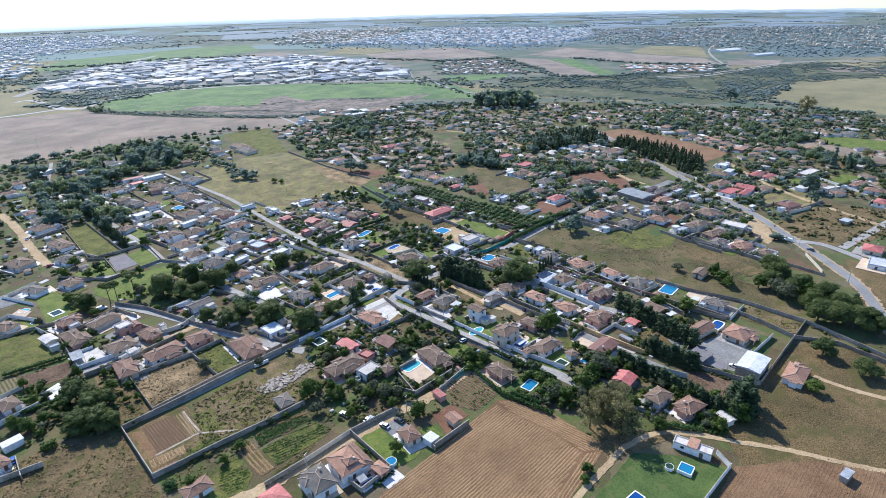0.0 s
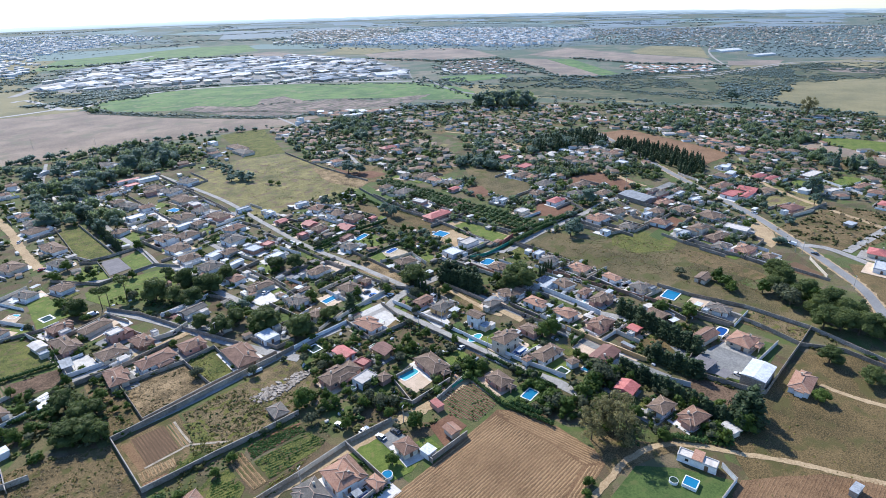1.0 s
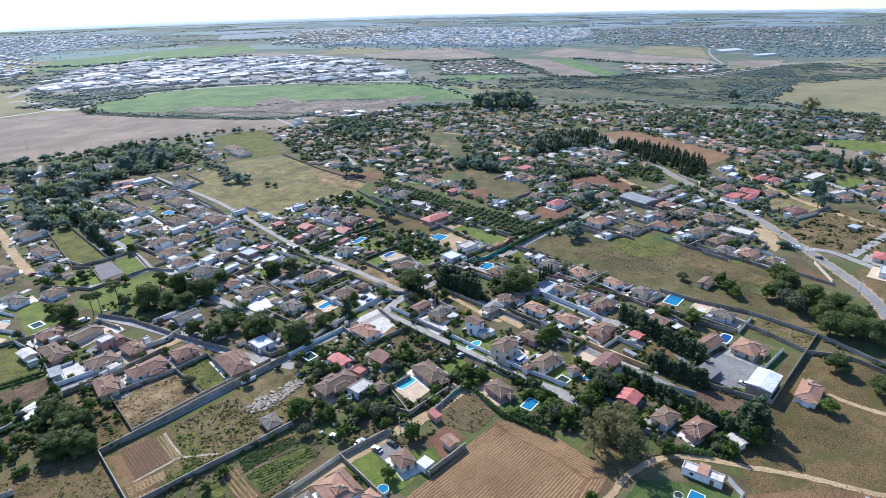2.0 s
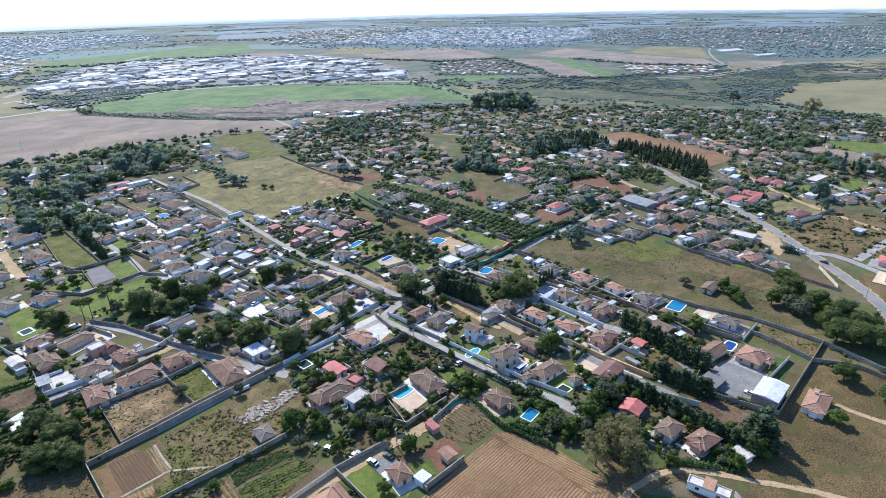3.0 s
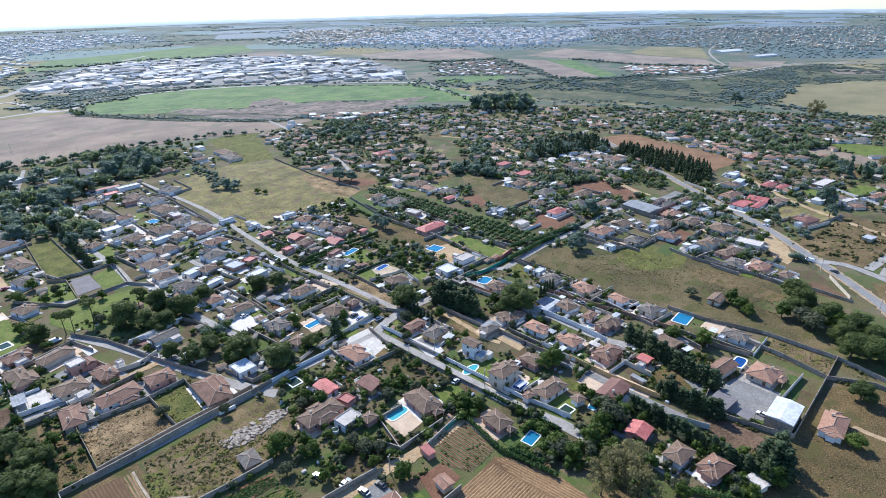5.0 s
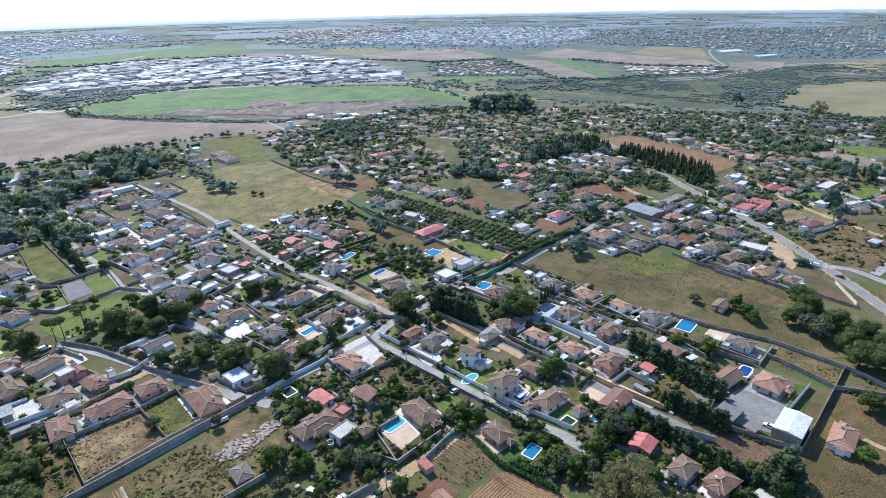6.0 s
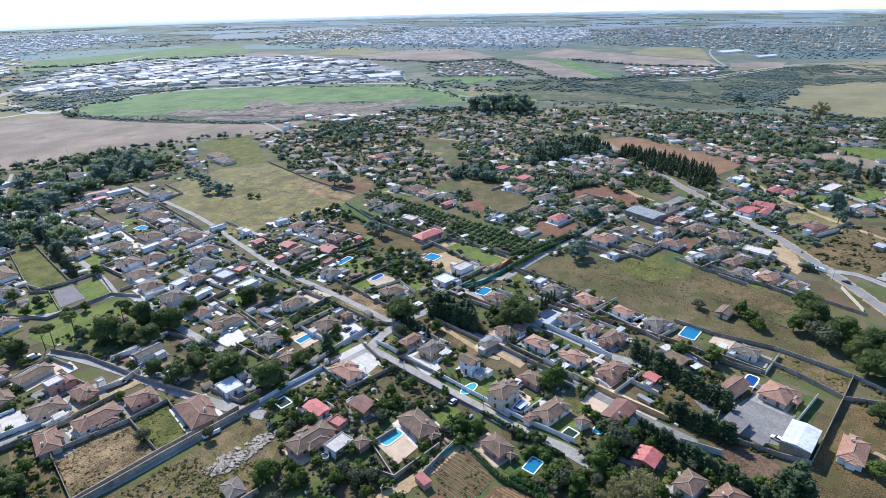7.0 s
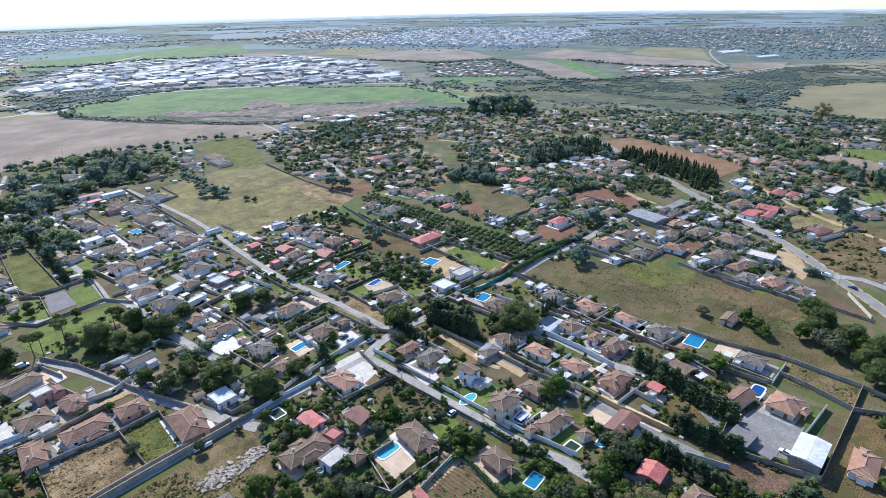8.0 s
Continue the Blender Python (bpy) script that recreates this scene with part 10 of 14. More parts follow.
house(387.2, 174.4, 4.1, 3.5, -7.2, 2.4, SHEET, WHITE, "lean", 1, "shed")
garden_lawn(389.4, 176.4, 6.2, 7.3, -7.2, WEEDS, 0.3105)
apron(378.7, 170.1, 11.7, 6.1, -4.2, PAVING, 0.3112)
garden_wall(368.8, 164.5, 369.7, 177.0, 1.7, BLOCK, "rendered wall between two garden plots")
apron(376.3, 180.8, 9.0, 6.0, -5.4, PINKPAVE, 0.3119)
canopy(378.5, 186.9, 4.1, 2.9, -5.4, 2.4, WHITEROOF, "light open awning on thin posts beside a house", "awning")
canopy(379.4, 186.2, 4.8, 2.3, -5.4, 2.4, SHEET, "light open awning on thin posts beside a house", "awning")
apron(423.8, 181.7, 21.7, 13.2, -5.3, YARD, 0.3126)
house(410.0, 183.6, 4.3, 2.7, -5.3, 2.2, FLATROOF, CREAM, "flat", 1, "shed")
garden_lawn(423.7, 191.3, 6.8, 7.0, -5.3, LAWN, 0.3133)
garden_wall(411.8, 192.7, 436.4, 190.4, 2.0, CREAM, "rendered wall between two garden plots")
apron(443.4, 177.3, 17.5, 9.6, -8.2, PINKPAVE, 0.3140)
garden_wall(431.1, 189.0, 458.7, 185.0, 1.9, BLOCK, "rendered wall between two garden plots")
apron(408.9, 172.9, 19.2, 9.1, -8.5, STREET, 0.3147)
canopy(407.5, 165.9, 4.6, 3.4, -8.5, 2.4, WHITEROOF, "light open awning on thin posts beside a house", "awning")
garden_wall(395.0, 165.2, 419.6, 161.5, 2.1, BLOCK, "rendered wall between two garden plots")
garden_wall(396.1, 166.0, 398.4, 181.5, 2.1, BLOCK, "rendered wall between two garden plots")
apron(423.1, 171.9, 15.2, 9.9, -13.0, STREET, 0.3154)
apron(436.5, 173.2, 12.2, 7.4, -5.0, YARD, 0.3168)
garden_lawn(437.0, 167.4, 4.0, 5.3, -5.0, DEEPLAWN, 0.3175)
garden_wall(425.0, 165.7, 447.9, 163.7, 1.6, WHITE, "rendered wall between two garden plots")
apron(403.7, 156.7, 18.0, 11.9, -9.4, PINKPAVE, 0.3182)
garden_lawn(391.2, 161.1, 4.6, 5.3, -9.4, DEEPLAWN, 0.3189)
garden_wall(413.0, 146.0, 415.8, 162.9, 2.1, WHITE, "rendered wall between two garden plots")
apron(403.3, 137.7, 17.3, 16.1, -9.5, PINKPAVE, 0.3196)
garden_lawn(413.5, 133.5, 5.3, 5.5, -9.5, LAWN, 0.3203)
garden_wall(392.4, 149.9, 417.0, 145.8, 2.2, BLOCK, "rendered wall between two garden plots")
garden_wall(387.9, 126.1, 413.6, 121.8, 1.7, BLOCK, "rendered wall between two garden plots")
apron(371.2, 132.0, 19.0, 12.3, -9.6, STREET, 0.3210)
canopy(369.5, 139.1, 3.8, 3.5, -9.6, 2.4, WHITEROOF, "light open awning on thin posts beside a house", "awning")
garden_lawn(374.0, 139.5, 4.3, 4.5, -9.6, WEEDS, 0.3217)
garden_wall(383.0, 120.5, 386.2, 139.5, 1.9, CREAM, "rendered wall between two garden plots")
apron(361.1, 137.7, 13.2, 8.3, -12.8, STREET, 0.3224)
house(362.3, 141.8, 3.8, 2.7, -12.8, 2.3, WHITEROOF, CREAM, "lean", 1, "shed")
canopy(362.6, 140.8, 3.7, 2.8, -12.8, 2.4, WHITEROOF, "light open awning on thin posts beside a house", "awning")
garden_wall(347.6, 130.4, 351.4, 147.1, 1.8, BLOCK, "rendered wall between two garden plots")
garden_wall(346.9, 129.9, 371.1, 124.4, 2.1, BLOCK, "rendered wall between two garden plots")
apron(432.4, 159.2, 11.4, 8.7, -24.4, YARD, 0.3231)
canopy(437.0, 157.3, 3.9, 3.0, -24.4, 2.4, WHITEROOF, "light open awning on thin posts beside a house", "awning")
house(427.3, 152.7, 3.1, 3.1, -24.4, 2.7, SHEET, WHITE, "flat", 1, "shed")
garden_lawn(427.9, 151.4, 8.4, 5.7, -24.4, WEEDS, 0.3238)
garden_wall(416.8, 154.4, 436.0, 145.7, 2.0, CREAM, "rendered wall between two garden plots")
apron(388.2, 231.9, 18.1, 11.7, -8.0, PAVING, 0.3245)
house(397.3, 230.7, 4.5, 2.6, -8.0, 2.3, SHEET, WHITE, "flat", 1, "shed")
garden_wall(373.5, 226.4, 376.1, 244.5, 1.7, BLOCK, "rendered wall between two garden plots")
apron(407.9, 242.8, 19.6, 12.3, -2.9, STREET, 0.3252)
house(396.6, 240.7, 4.3, 2.6, -2.9, 2.5, WHITEROOF, WHITE, "lean", 1, "shed")
garden_lawn(394.3, 242.4, 7.2, 6.1, -2.9, LAWN, 0.3259)
garden_wall(420.2, 233.3, 421.1, 251.3, 2.1, BLOCK, "rendered wall between two garden plots")
apron(399.8, 218.8, 18.8, 9.6, -2.2, YARD, 0.3266)
house(389.4, 219.6, 3.7, 3.4, -2.2, 2.5, FLATROOF, CREAM, "flat", 1, "shed")
garden_wall(414.4, 208.5, 415.2, 226.6, 1.6, BLOCK, "rendered wall between two garden plots")
apron(369.3, 118.5, 19.5, 9.7, -12.1, PAVING, 0.3273)
garden_wall(378.9, 107.9, 382.2, 123.2, 2.0, CREAM, "rendered wall between two garden plots")
apron(460.9, 141.4, 23.6, 14.7, -8.3, PAVING, 0.3280)
apron(466.7, 132.6, 21.9, 6.8, -3.1, PAVING, 0.3294)
garden_lawn(452.4, 133.2, 4.5, 5.4, -3.1, LAWN, 0.3301)
garden_wall(449.9, 124.8, 481.2, 123.1, 2.1, BLOCK, "rendered wall between two garden plots")
apron(477.8, 155.4, 21.2, 13.0, -12.1, STREET, 0.3308)
house(478.8, 148.1, 3.2, 2.4, -12.1, 2.3, SHEET, WHITE, "lean", 1, "shed")
garden_lawn(481.3, 164.8, 5.0, 5.4, -12.1, LAWN, 0.3315)
garden_wall(489.7, 142.7, 494.1, 163.3, 2.0, BLOCK, "rendered wall between two garden plots")
apron(535.7, 174.8, 13.1, 11.1, 0.9, YARD, 0.3322)
house(543.6, 174.7, 4.2, 2.9, 0.9, 2.7, WHITEROOF, WHITE, "lean", 1, "shed")
apron(523.4, 144.2, 18.9, 11.0, -7.7, STREET, 0.3329)
house(534.5, 144.4, 4.3, 2.5, -7.7, 2.4, FLATROOF, CREAM, "lean", 1, "shed")
garden_wall(534.4, 133.4, 536.6, 149.5, 2.0, BLOCK, "rendered wall between two garden plots")
apron(522.8, 132.1, 15.6, 9.0, -11.7, PAVING, 0.3336)
garden_wall(511.0, 128.5, 534.0, 123.8, 2.0, WHITE, "rendered wall between two garden plots")
apron(558.0, 113.2, 27.8, 11.3, -9.3, PINKPAVE, 0.3350)
canopy(559.1, 120.1, 2.8, 2.9, -9.3, 2.4, WHITEROOF, "light open awning on thin posts beside a house", "awning")
canopy(540.0, 111.4, 2.8, 3.4, -9.3, 2.4, SHEET, "light open awning on thin posts beside a house", "awning")
garden_lawn(571.8, 107.1, 7.2, 7.2, -9.3, DEEPLAWN, 0.3357)
garden_wall(539.3, 106.6, 570.9, 101.4, 2.2, WHITE, "rendered wall between two garden plots")
garden_wall(538.0, 105.6, 541.1, 124.3, 1.7, CREAM, "rendered wall between two garden plots")
apron(455.4, 98.2, 16.3, 13.1, -20.9, PAVING, 0.3364)
house(444.5, 100.9, 4.1, 3.6, -20.9, 2.7, WHITEROOF, WHITE, "flat", 1, "shed")
garden_lawn(458.8, 108.0, 4.4, 4.8, -20.9, DEEPLAWN, 0.3371)
garden_wall(442.5, 94.8, 463.2, 86.9, 2.2, CREAM, "rendered wall between two garden plots")
garden_wall(448.3, 112.3, 470.5, 103.8, 1.7, CREAM, "rendered wall between two garden plots")
apron(518.0, 86.6, 17.7, 9.3, -18.1, YARD, 0.3378)
house(526.9, 84.8, 2.9, 2.9, -18.1, 2.3, FLATROOF, CREAM, "lean", 1, "shed")
garden_lawn(521.1, 95.6, 7.4, 6.4, -18.1, LAWN, 0.3385)
garden_wall(503.8, 83.7, 526.3, 76.3, 2.0, CREAM, "rendered wall between two garden plots")
garden_wall(502.9, 83.2, 508.7, 101.0, 2.2, BLOCK, "rendered wall between two garden plots")
apron(546.2, 73.9, 23.1, 11.5, -18.4, STREET, 0.3392)
house(531.2, 80.5, 2.9, 2.4, -18.4, 2.6, WHITEROOF, WHITE, "flat", 1, "shed")
canopy(557.9, 68.8, 4.0, 2.3, -18.4, 2.4, WHITEROOF, "light open awning on thin posts beside a house", "awning")
garden_lawn(541.9, 66.6, 5.3, 6.0, -18.4, WEEDS, 0.3399)
garden_wall(533.2, 86.5, 560.3, 77.5, 1.8, WHITE, "rendered wall between two garden plots")
apron(85.2, 611.8, 10.6, 11.3, 0.0, YARD, 0.3406)
garden_lawn(85.9, 618.5, 4.4, 4.0, 0.0, LAWN, 0.3413)
garden_wall(92.4, 602.7, 92.4, 620.1, 2.0, BLOCK, "rendered wall between two garden plots")
garden_wall(76.9, 620.2, 92.5, 620.2, 1.7, BLOCK, "rendered wall between two garden plots")
apron(73.5, 588.0, 14.6, 11.4, 0.0, YARD, 0.3420)
house(76.4, 578.6, 2.8, 3.4, 0.0, 2.7, FLATROOF, CREAM, "flat", 1, "shed")
garden_lawn(83.5, 586.0, 5.5, 6.8, 0.0, LAWN, 0.3427)
garden_wall(63.5, 578.2, 84.1, 578.2, 1.9, WHITE, "rendered wall between two garden plots")
garden_wall(64.1, 578.8, 64.1, 595.6, 1.7, CREAM, "rendered wall between two garden plots")
apron(73.3, 514.4, 9.8, 14.4, 0.0, PAVING, 0.3434)
house(71.4, 521.9, 4.3, 2.8, 0.0, 2.8, WHITEROOF, WHITE, "lean", 1, "shed")
garden_wall(63.8, 502.5, 63.8, 522.3, 2.0, BLOCK, "rendered wall between two garden plots")
garden_wall(64.9, 521.2, 80.6, 521.2, 2.0, WHITE, "rendered wall between two garden plots")
apron(71.5, 489.7, 12.3, 15.9, 0.0, PAVING, 0.3441)
garden_wall(80.7, 478.7, 80.7, 498.8, 1.7, WHITE, "rendered wall between two garden plots")
apron(161.0, 496.3, 10.8, 12.7, 0.0, YARD, 0.3448)
canopy(153.4, 500.2, 3.7, 3.0, 0.0, 2.4, WHITEROOF, "light open awning on thin posts beside a house", "awning")
garden_lawn(150.9, 495.5, 7.0, 5.4, 0.0, WEEDS, 0.3455)
apron(162.5, 549.6, 23.3, 8.1, 0.0, PINKPAVE, 0.3462)
garden_wall(147.5, 557.3, 174.1, 557.3, 2.0, BLOCK, "rendered wall between two garden plots")
garden_wall(146.2, 543.2, 146.2, 558.5, 1.6, BLOCK, "rendered wall between two garden plots")
apron(258.4, 580.9, 13.5, 11.6, 0.0, STREET, 0.3469)
canopy(265.1, 580.4, 3.4, 3.3, 0.0, 2.4, WHITEROOF, "light open awning on thin posts beside a house", "awning")
canopy(267.3, 581.7, 4.1, 3.5, 0.0, 2.4, SHEET, "light open awning on thin posts beside a house", "awning")
garden_wall(247.4, 590.8, 267.2, 590.8, 1.8, CREAM, "rendered wall between two garden plots")
garden_wall(247.8, 574.9, 247.8, 590.4, 1.8, BLOCK, "rendered wall between two garden plots")
apron(217.2, 572.2, 14.3, 10.9, 0.0, YARD, 0.3476)
garden_lawn(217.1, 562.9, 5.2, 8.4, 0.0, LAWN, 0.3483)
garden_wall(210.1, 580.4, 227.6, 580.4, 1.8, BLOCK, "rendered wall between two garden plots")
garden_wall(209.7, 563.9, 228.0, 563.9, 2.1, BLOCK, "rendered wall between two garden plots")
apron(172.9, 438.6, 12.9, 12.2, 0.0, STREET, 0.3490)
house(175.7, 431.2, 3.9, 3.5, 0.0, 2.6, WHITEROOF, WHITE, "flat", 1, "shed")
house(175.6, 429.5, 4.3, 3.5, 0.0, 2.7, FLATROOF, CREAM, "flat", 1, "shed")
garden_wall(162.2, 428.0, 162.2, 450.1, 2.0, BLOCK, "rendered wall between two garden plots")
garden_wall(182.6, 428.1, 182.6, 450.0, 1.7, WHITE, "rendered wall between two garden plots")
apron(144.9, 462.0, 14.8, 11.3, 0.0, PAVING, 0.3497)
garden_lawn(153.5, 461.4, 8.1, 6.1, 0.0, LAWN, 0.3504)
apron(321.5, 463.7, 11.6, 14.4, 0.0, PAVING, 0.3511)
house(325.0, 452.4, 3.8, 2.4, 0.0, 2.6, FLATROOF, WHITE, "flat", 1, "shed")
canopy(314.0, 460.9, 4.7, 3.1, 0.0, 2.4, WHITEROOF, "light open awning on thin posts beside a house", "awning")
garden_lawn(324.2, 469.6, 5.6, 5.7, 0.0, WEEDS, 0.3518)
garden_wall(310.9, 450.4, 333.3, 450.4, 1.6, CREAM, "rendered wall between two garden plots")
garden_wall(310.7, 472.5, 333.5, 472.5, 2.2, CREAM, "rendered wall between two garden plots")
apron(365.2, 483.4, 13.1, 15.1, 0.0, PINKPAVE, 0.3525)
canopy(362.7, 472.3, 3.0, 3.3, 0.0, 2.4, SHEET, "light open awning on thin posts beside a house", "awning")
apron(388.1, 463.8, 21.3, 11.4, 0.0, PAVING, 0.3532)
house(389.8, 456.1, 2.9, 3.2, 0.0, 2.4, SHEET, WHITE, "flat", 1, "shed")
house(403.0, 464.7, 4.5, 3.2, 0.0, 2.7, WHITEROOF, WHITE, "flat", 1, "shed")
garden_lawn(377.0, 461.7, 6.4, 5.9, 0.0, LAWN, 0.3539)
apron(355.0, 444.2, 12.8, 14.7, 0.0, STREET, 0.3546)
canopy(356.9, 435.1, 4.3, 2.4, 0.0, 2.4, WHITEROOF, "light open awning on thin posts beside a house", "awning")
apron(400.9, 433.6, 14.9, 10.0, 0.0, PAVING, 0.3553)
apron(386.4, 447.5, 9.6, 14.2, 0.0, PAVING, 0.3560)
apron(227.0, 378.9, 12.7, 10.7, 0.0, PAVING, 0.3567)
canopy(229.7, 381.6, 2.6, 2.8, 0.0, 2.4, SHEET, "light open awning on thin posts beside a house", "awning")
apron(340.2, 345.6, 12.6, 15.2, 0.0, PAVING, 0.3574)
garden_lawn(349.4, 347.4, 8.9, 8.8, 0.0, LAWN, 0.3581)
apron(290.7, 312.0, 12.1, 14.5, 0.0, PAVING, 0.3588)
canopy(293.0, 319.2, 3.0, 2.3, 0.0, 2.4, WHITEROOF, "light open awning on thin posts beside a house", "awning")
apron(201.9, 377.3, 9.1, 10.8, 0.0, STREET, 0.3595)
house(199.9, 384.7, 4.0, 2.2, 0.0, 2.7, SHEET, CREAM, "lean", 1, "shed")
house(196.6, 375.2, 2.6, 3.6, 0.0, 2.6, SHEET, WHITE, "flat", 1, "shed")
apron(436.0, 342.7, 18.6, 15.3, 0.0, PAVING, 0.3602)
canopy(447.3, 348.6, 2.7, 2.9, 0.0, 2.4, WHITEROOF, "light open awning on thin posts beside a house", "awning")
house(430.2, 352.4, 3.2, 3.1, 0.0, 2.5, SHEET, CREAM, "flat", 1, "shed")
garden_lawn(433.6, 334.9, 7.3, 6.9, 0.0, LAWN, 0.3609)
apron(423.7, 311.1, 21.0, 12.2, 0.0, PAVING, 0.3616)
house(411.3, 315.3, 4.7, 2.3, 0.0, 2.7, SHEET, CREAM, "flat", 1, "shed")
apron(471.8, 293.6, 18.8, 14.4, 0.0, YARD, 0.3623)
canopy(474.5, 286.6, 3.4, 2.4, 0.0, 2.4, WHITEROOF, "light open awning on thin posts beside a house", "awning")
apron(507.6, 301.4, 15.1, 10.4, 0.0, PAVING, 0.3630)
house(497.2, 304.2, 2.6, 2.3, 0.0, 2.7, FLATROOF, WHITE, "flat", 1, "shed")
garden_lawn(494.0, 301.5, 9.0, 5.9, 0.0, DEEPLAWN, 0.3637)
apron(525.6, 297.7, 14.4, 9.8, 0.0, STREET, 0.3644)
house(528.5, 291.4, 3.7, 2.9, 0.0, 2.3, FLATROOF, WHITE, "lean", 1, "shed")
garden_lawn(514.2, 298.1, 7.0, 4.4, 0.0, LAWN, 0.3651)
apron(471.6, 274.4, 16.6, 12.1, 0.0, PINKPAVE, 0.3658)
canopy(472.9, 283.6, 3.7, 2.3, 0.0, 2.4, WHITEROOF, "light open awning on thin posts beside a house", "awning")
apron(520.0, 275.7, 11.8, 9.0, 0.0, STREET, 0.3665)
garden_lawn(511.0, 278.1, 7.1, 5.1, 0.0, LAWN, 0.3672)
apron(492.2, 250.3, 12.6, 17.6, 0.0, PAVING, 0.3679)
house(495.5, 262.1, 4.5, 2.9, 0.0, 2.5, SHEET, CREAM, "flat", 1, "shed")
canopy(495.7, 259.6, 3.9, 2.4, 0.0, 2.4, SHEET, "light open awning on thin posts beside a house", "awning")
garden_lawn(491.0, 260.8, 4.0, 5.0, 0.0, LAWN, 0.3686)
apron(495.8, 315.5, 10.2, 17.6, 0.0, STREET, 0.3693)
garden_lawn(487.7, 313.5, 4.2, 6.0, 0.0, LAWN, 0.3700)
apron(328.9, 177.1, 7.1, 10.4, 0.0, PAVING, 0.3707)
apron(503.3, 166.8, 13.5, 16.5, 0.0, PAVING, 0.3714)
canopy(497.6, 173.1, 4.0, 2.2, 0.0, 2.4, WHITEROOF, "light open awning on thin posts beside a house", "awning")
garden_lawn(492.1, 168.0, 7.5, 4.0, 0.0, WEEDS, 0.3721)
apron(478.1, 137.0, 16.2, 15.9, 0.0, STREET, 0.3728)
apron(531.1, 60.0, 14.6, 16.1, 0.0, STREET, 0.3742)
apron(505.0, 50.9, 16.0, 9.5, 0.0, PINKPAVE, 0.3749)
canopy(508.4, 44.7, 4.3, 2.3, 0.0, 2.4, WHITEROOF, "light open awning on thin posts beside a house", "awning")
apron(390.0, 113.9, 13.7, 19.6, 0.0, STREET, 0.3756)
house(388.4, 125.6, 2.8, 2.2, 0.0, 2.4, SHEET, WHITE, "lean", 1, "shed")
apron(520.0, 162.7, 13.9, 10.1, 0.0, PAVING, 0.3763)
garden_lawn(517.1, 172.6, 4.3, 8.2, 0.0, DEEPLAWN, 0.3770)
apron(611.4, 165.5, 13.9, 14.9, 0.0, PAVING, 0.3777)
apron(607.5, 185.2, 20.5, 14.0, 0.0, YARD, 0.3784)
house(615.7, 187.8, 3.8, 3.1, 0.0, 2.7, WHITEROOF, WHITE, "flat", 1, "shed")
garden_lawn(619.3, 186.0, 7.6, 8.5, 0.0, LAWN, 0.3791)
apron(369.9, 158.1, 14.5, 16.1, 0.0, YARD, 0.3798)
garden_lawn(377.7, 159.4, 7.4, 5.7, 0.0, LAWN, 0.3805)
apron(401.0, 40.6, 15.9, 14.1, 0.0, STREET, 0.3812)
house(399.7, 29.6, 2.5, 2.7, 0.0, 2.3, SHEET, WHITE, "flat", 1, "shed")
apron(380.5, 34.3, 17.9, 14.0, 0.0, PINKPAVE, 0.3819)
garden_lawn(393.6, 32.5, 7.8, 8.1, 0.0, LAWN, 0.3826)

# ---- pools ----
pool(160.2, 111.5, 6.4, 4.0, 5.3, BLUE, "square", rim=0.45)
pool(136.7, 156.7, 8.5, 4.2, 1.6, TURQUOISE, "soft")
pool(154.0, 236.3, 10.0, 3.7, 5.7, BLUE, "square")
pool(82.2, 118.8, 5.3, 2.7, 0.7, DEEPBLUE, "square")
pool(93.4, 120.2, 3.5, 3.4, 4.3, BLUE, "round", raised=1.0, rim=0.2)
pool(176.6, 154.8, 8.5, 3.6, 1.3, TURQUOISE, "round")
pool(182.1, 133.0, 6.2, 3.8, 7.9, DEEPBLUE, "square")
pool(181.1, 110.9, 5.9, 4.1, -2.8, GREENWATER, "square")
pool(257.6, 74.2, 7.8, 4.1, 0.8, DEEPBLUE, "soft")
pool(276.6, 106.9, 9.5, 6.7, 3.5, BLUE, "square")
pool(244.6, 204.7, 8.2, 5.9, 8.3, BLUE, "soft")
pool(257.9, 256.7, 8.1, 7.9, 7.1, BLUE, "square")
pool(140.5, 298.1, 6.2, 6.4, 21.8, TURQUOISE, "square")
pool(218.9, 292.6, 10.8, 4.1, 13.0, BLUE, "square")
pool(217.4, 260.4, 8.6, 3.4, 8, DEEPBLUE, "soft", rim=0.4)
pool(33.8, 323.5, 3.4, 3.4, 27.4, BLUE, "round", rim=0.25)
pool(33.1, 341.8, 4.2, 4.0, 32.8, TURQUOISE, "soft", rim=0.3)
pool(44.1, 326.6, 4.4, 5.2, 10, GREENWATER, "square", rim=0.8)
pool(157.8, 46.4, 4.0, 4.0, 7.0, BLUE, "square", raised=1.0, rim=0.3)
pool(135.3, 52.6, 4.4, 3.1, -6.2, DEEPBLUE, "square", raised=0.8, rim=0.4)
patch("patio", [(20.3, 254.4), (27.6, 257.4), (28.2, 255.1), (27.6, 250.6), (22.0, 245.7), (22.2, 250.8)], WHITE, 0.2, "white paved pool deck", "patio", 0.0)
pool(*(24.4, 253.0), 5.6, 2.9, 12, PALEWATER, "square", rim=0.3)
pool(241.4, 134.6, 3.1, 4.5, 0.6, TURQUOISE, "square")
pool(120.8, 202.8, 4.4, 5.0, 0.7, GREENWATER, "square")
pool(157.1, 444.2, 6.5, 8.4, 16.2, BLUE, "square")
pool(295.0, 318.4, 7.9, 8.4, -1.9, BLUE, "square")
pool(190.6, 104.3, 4.1, 2.9, 2.9, BLUE, "soft")
pool(114.5, 165.8, 2.2, 2.5, 0.1, GREENWATER, "round", raised=0.9, rim=0.2)

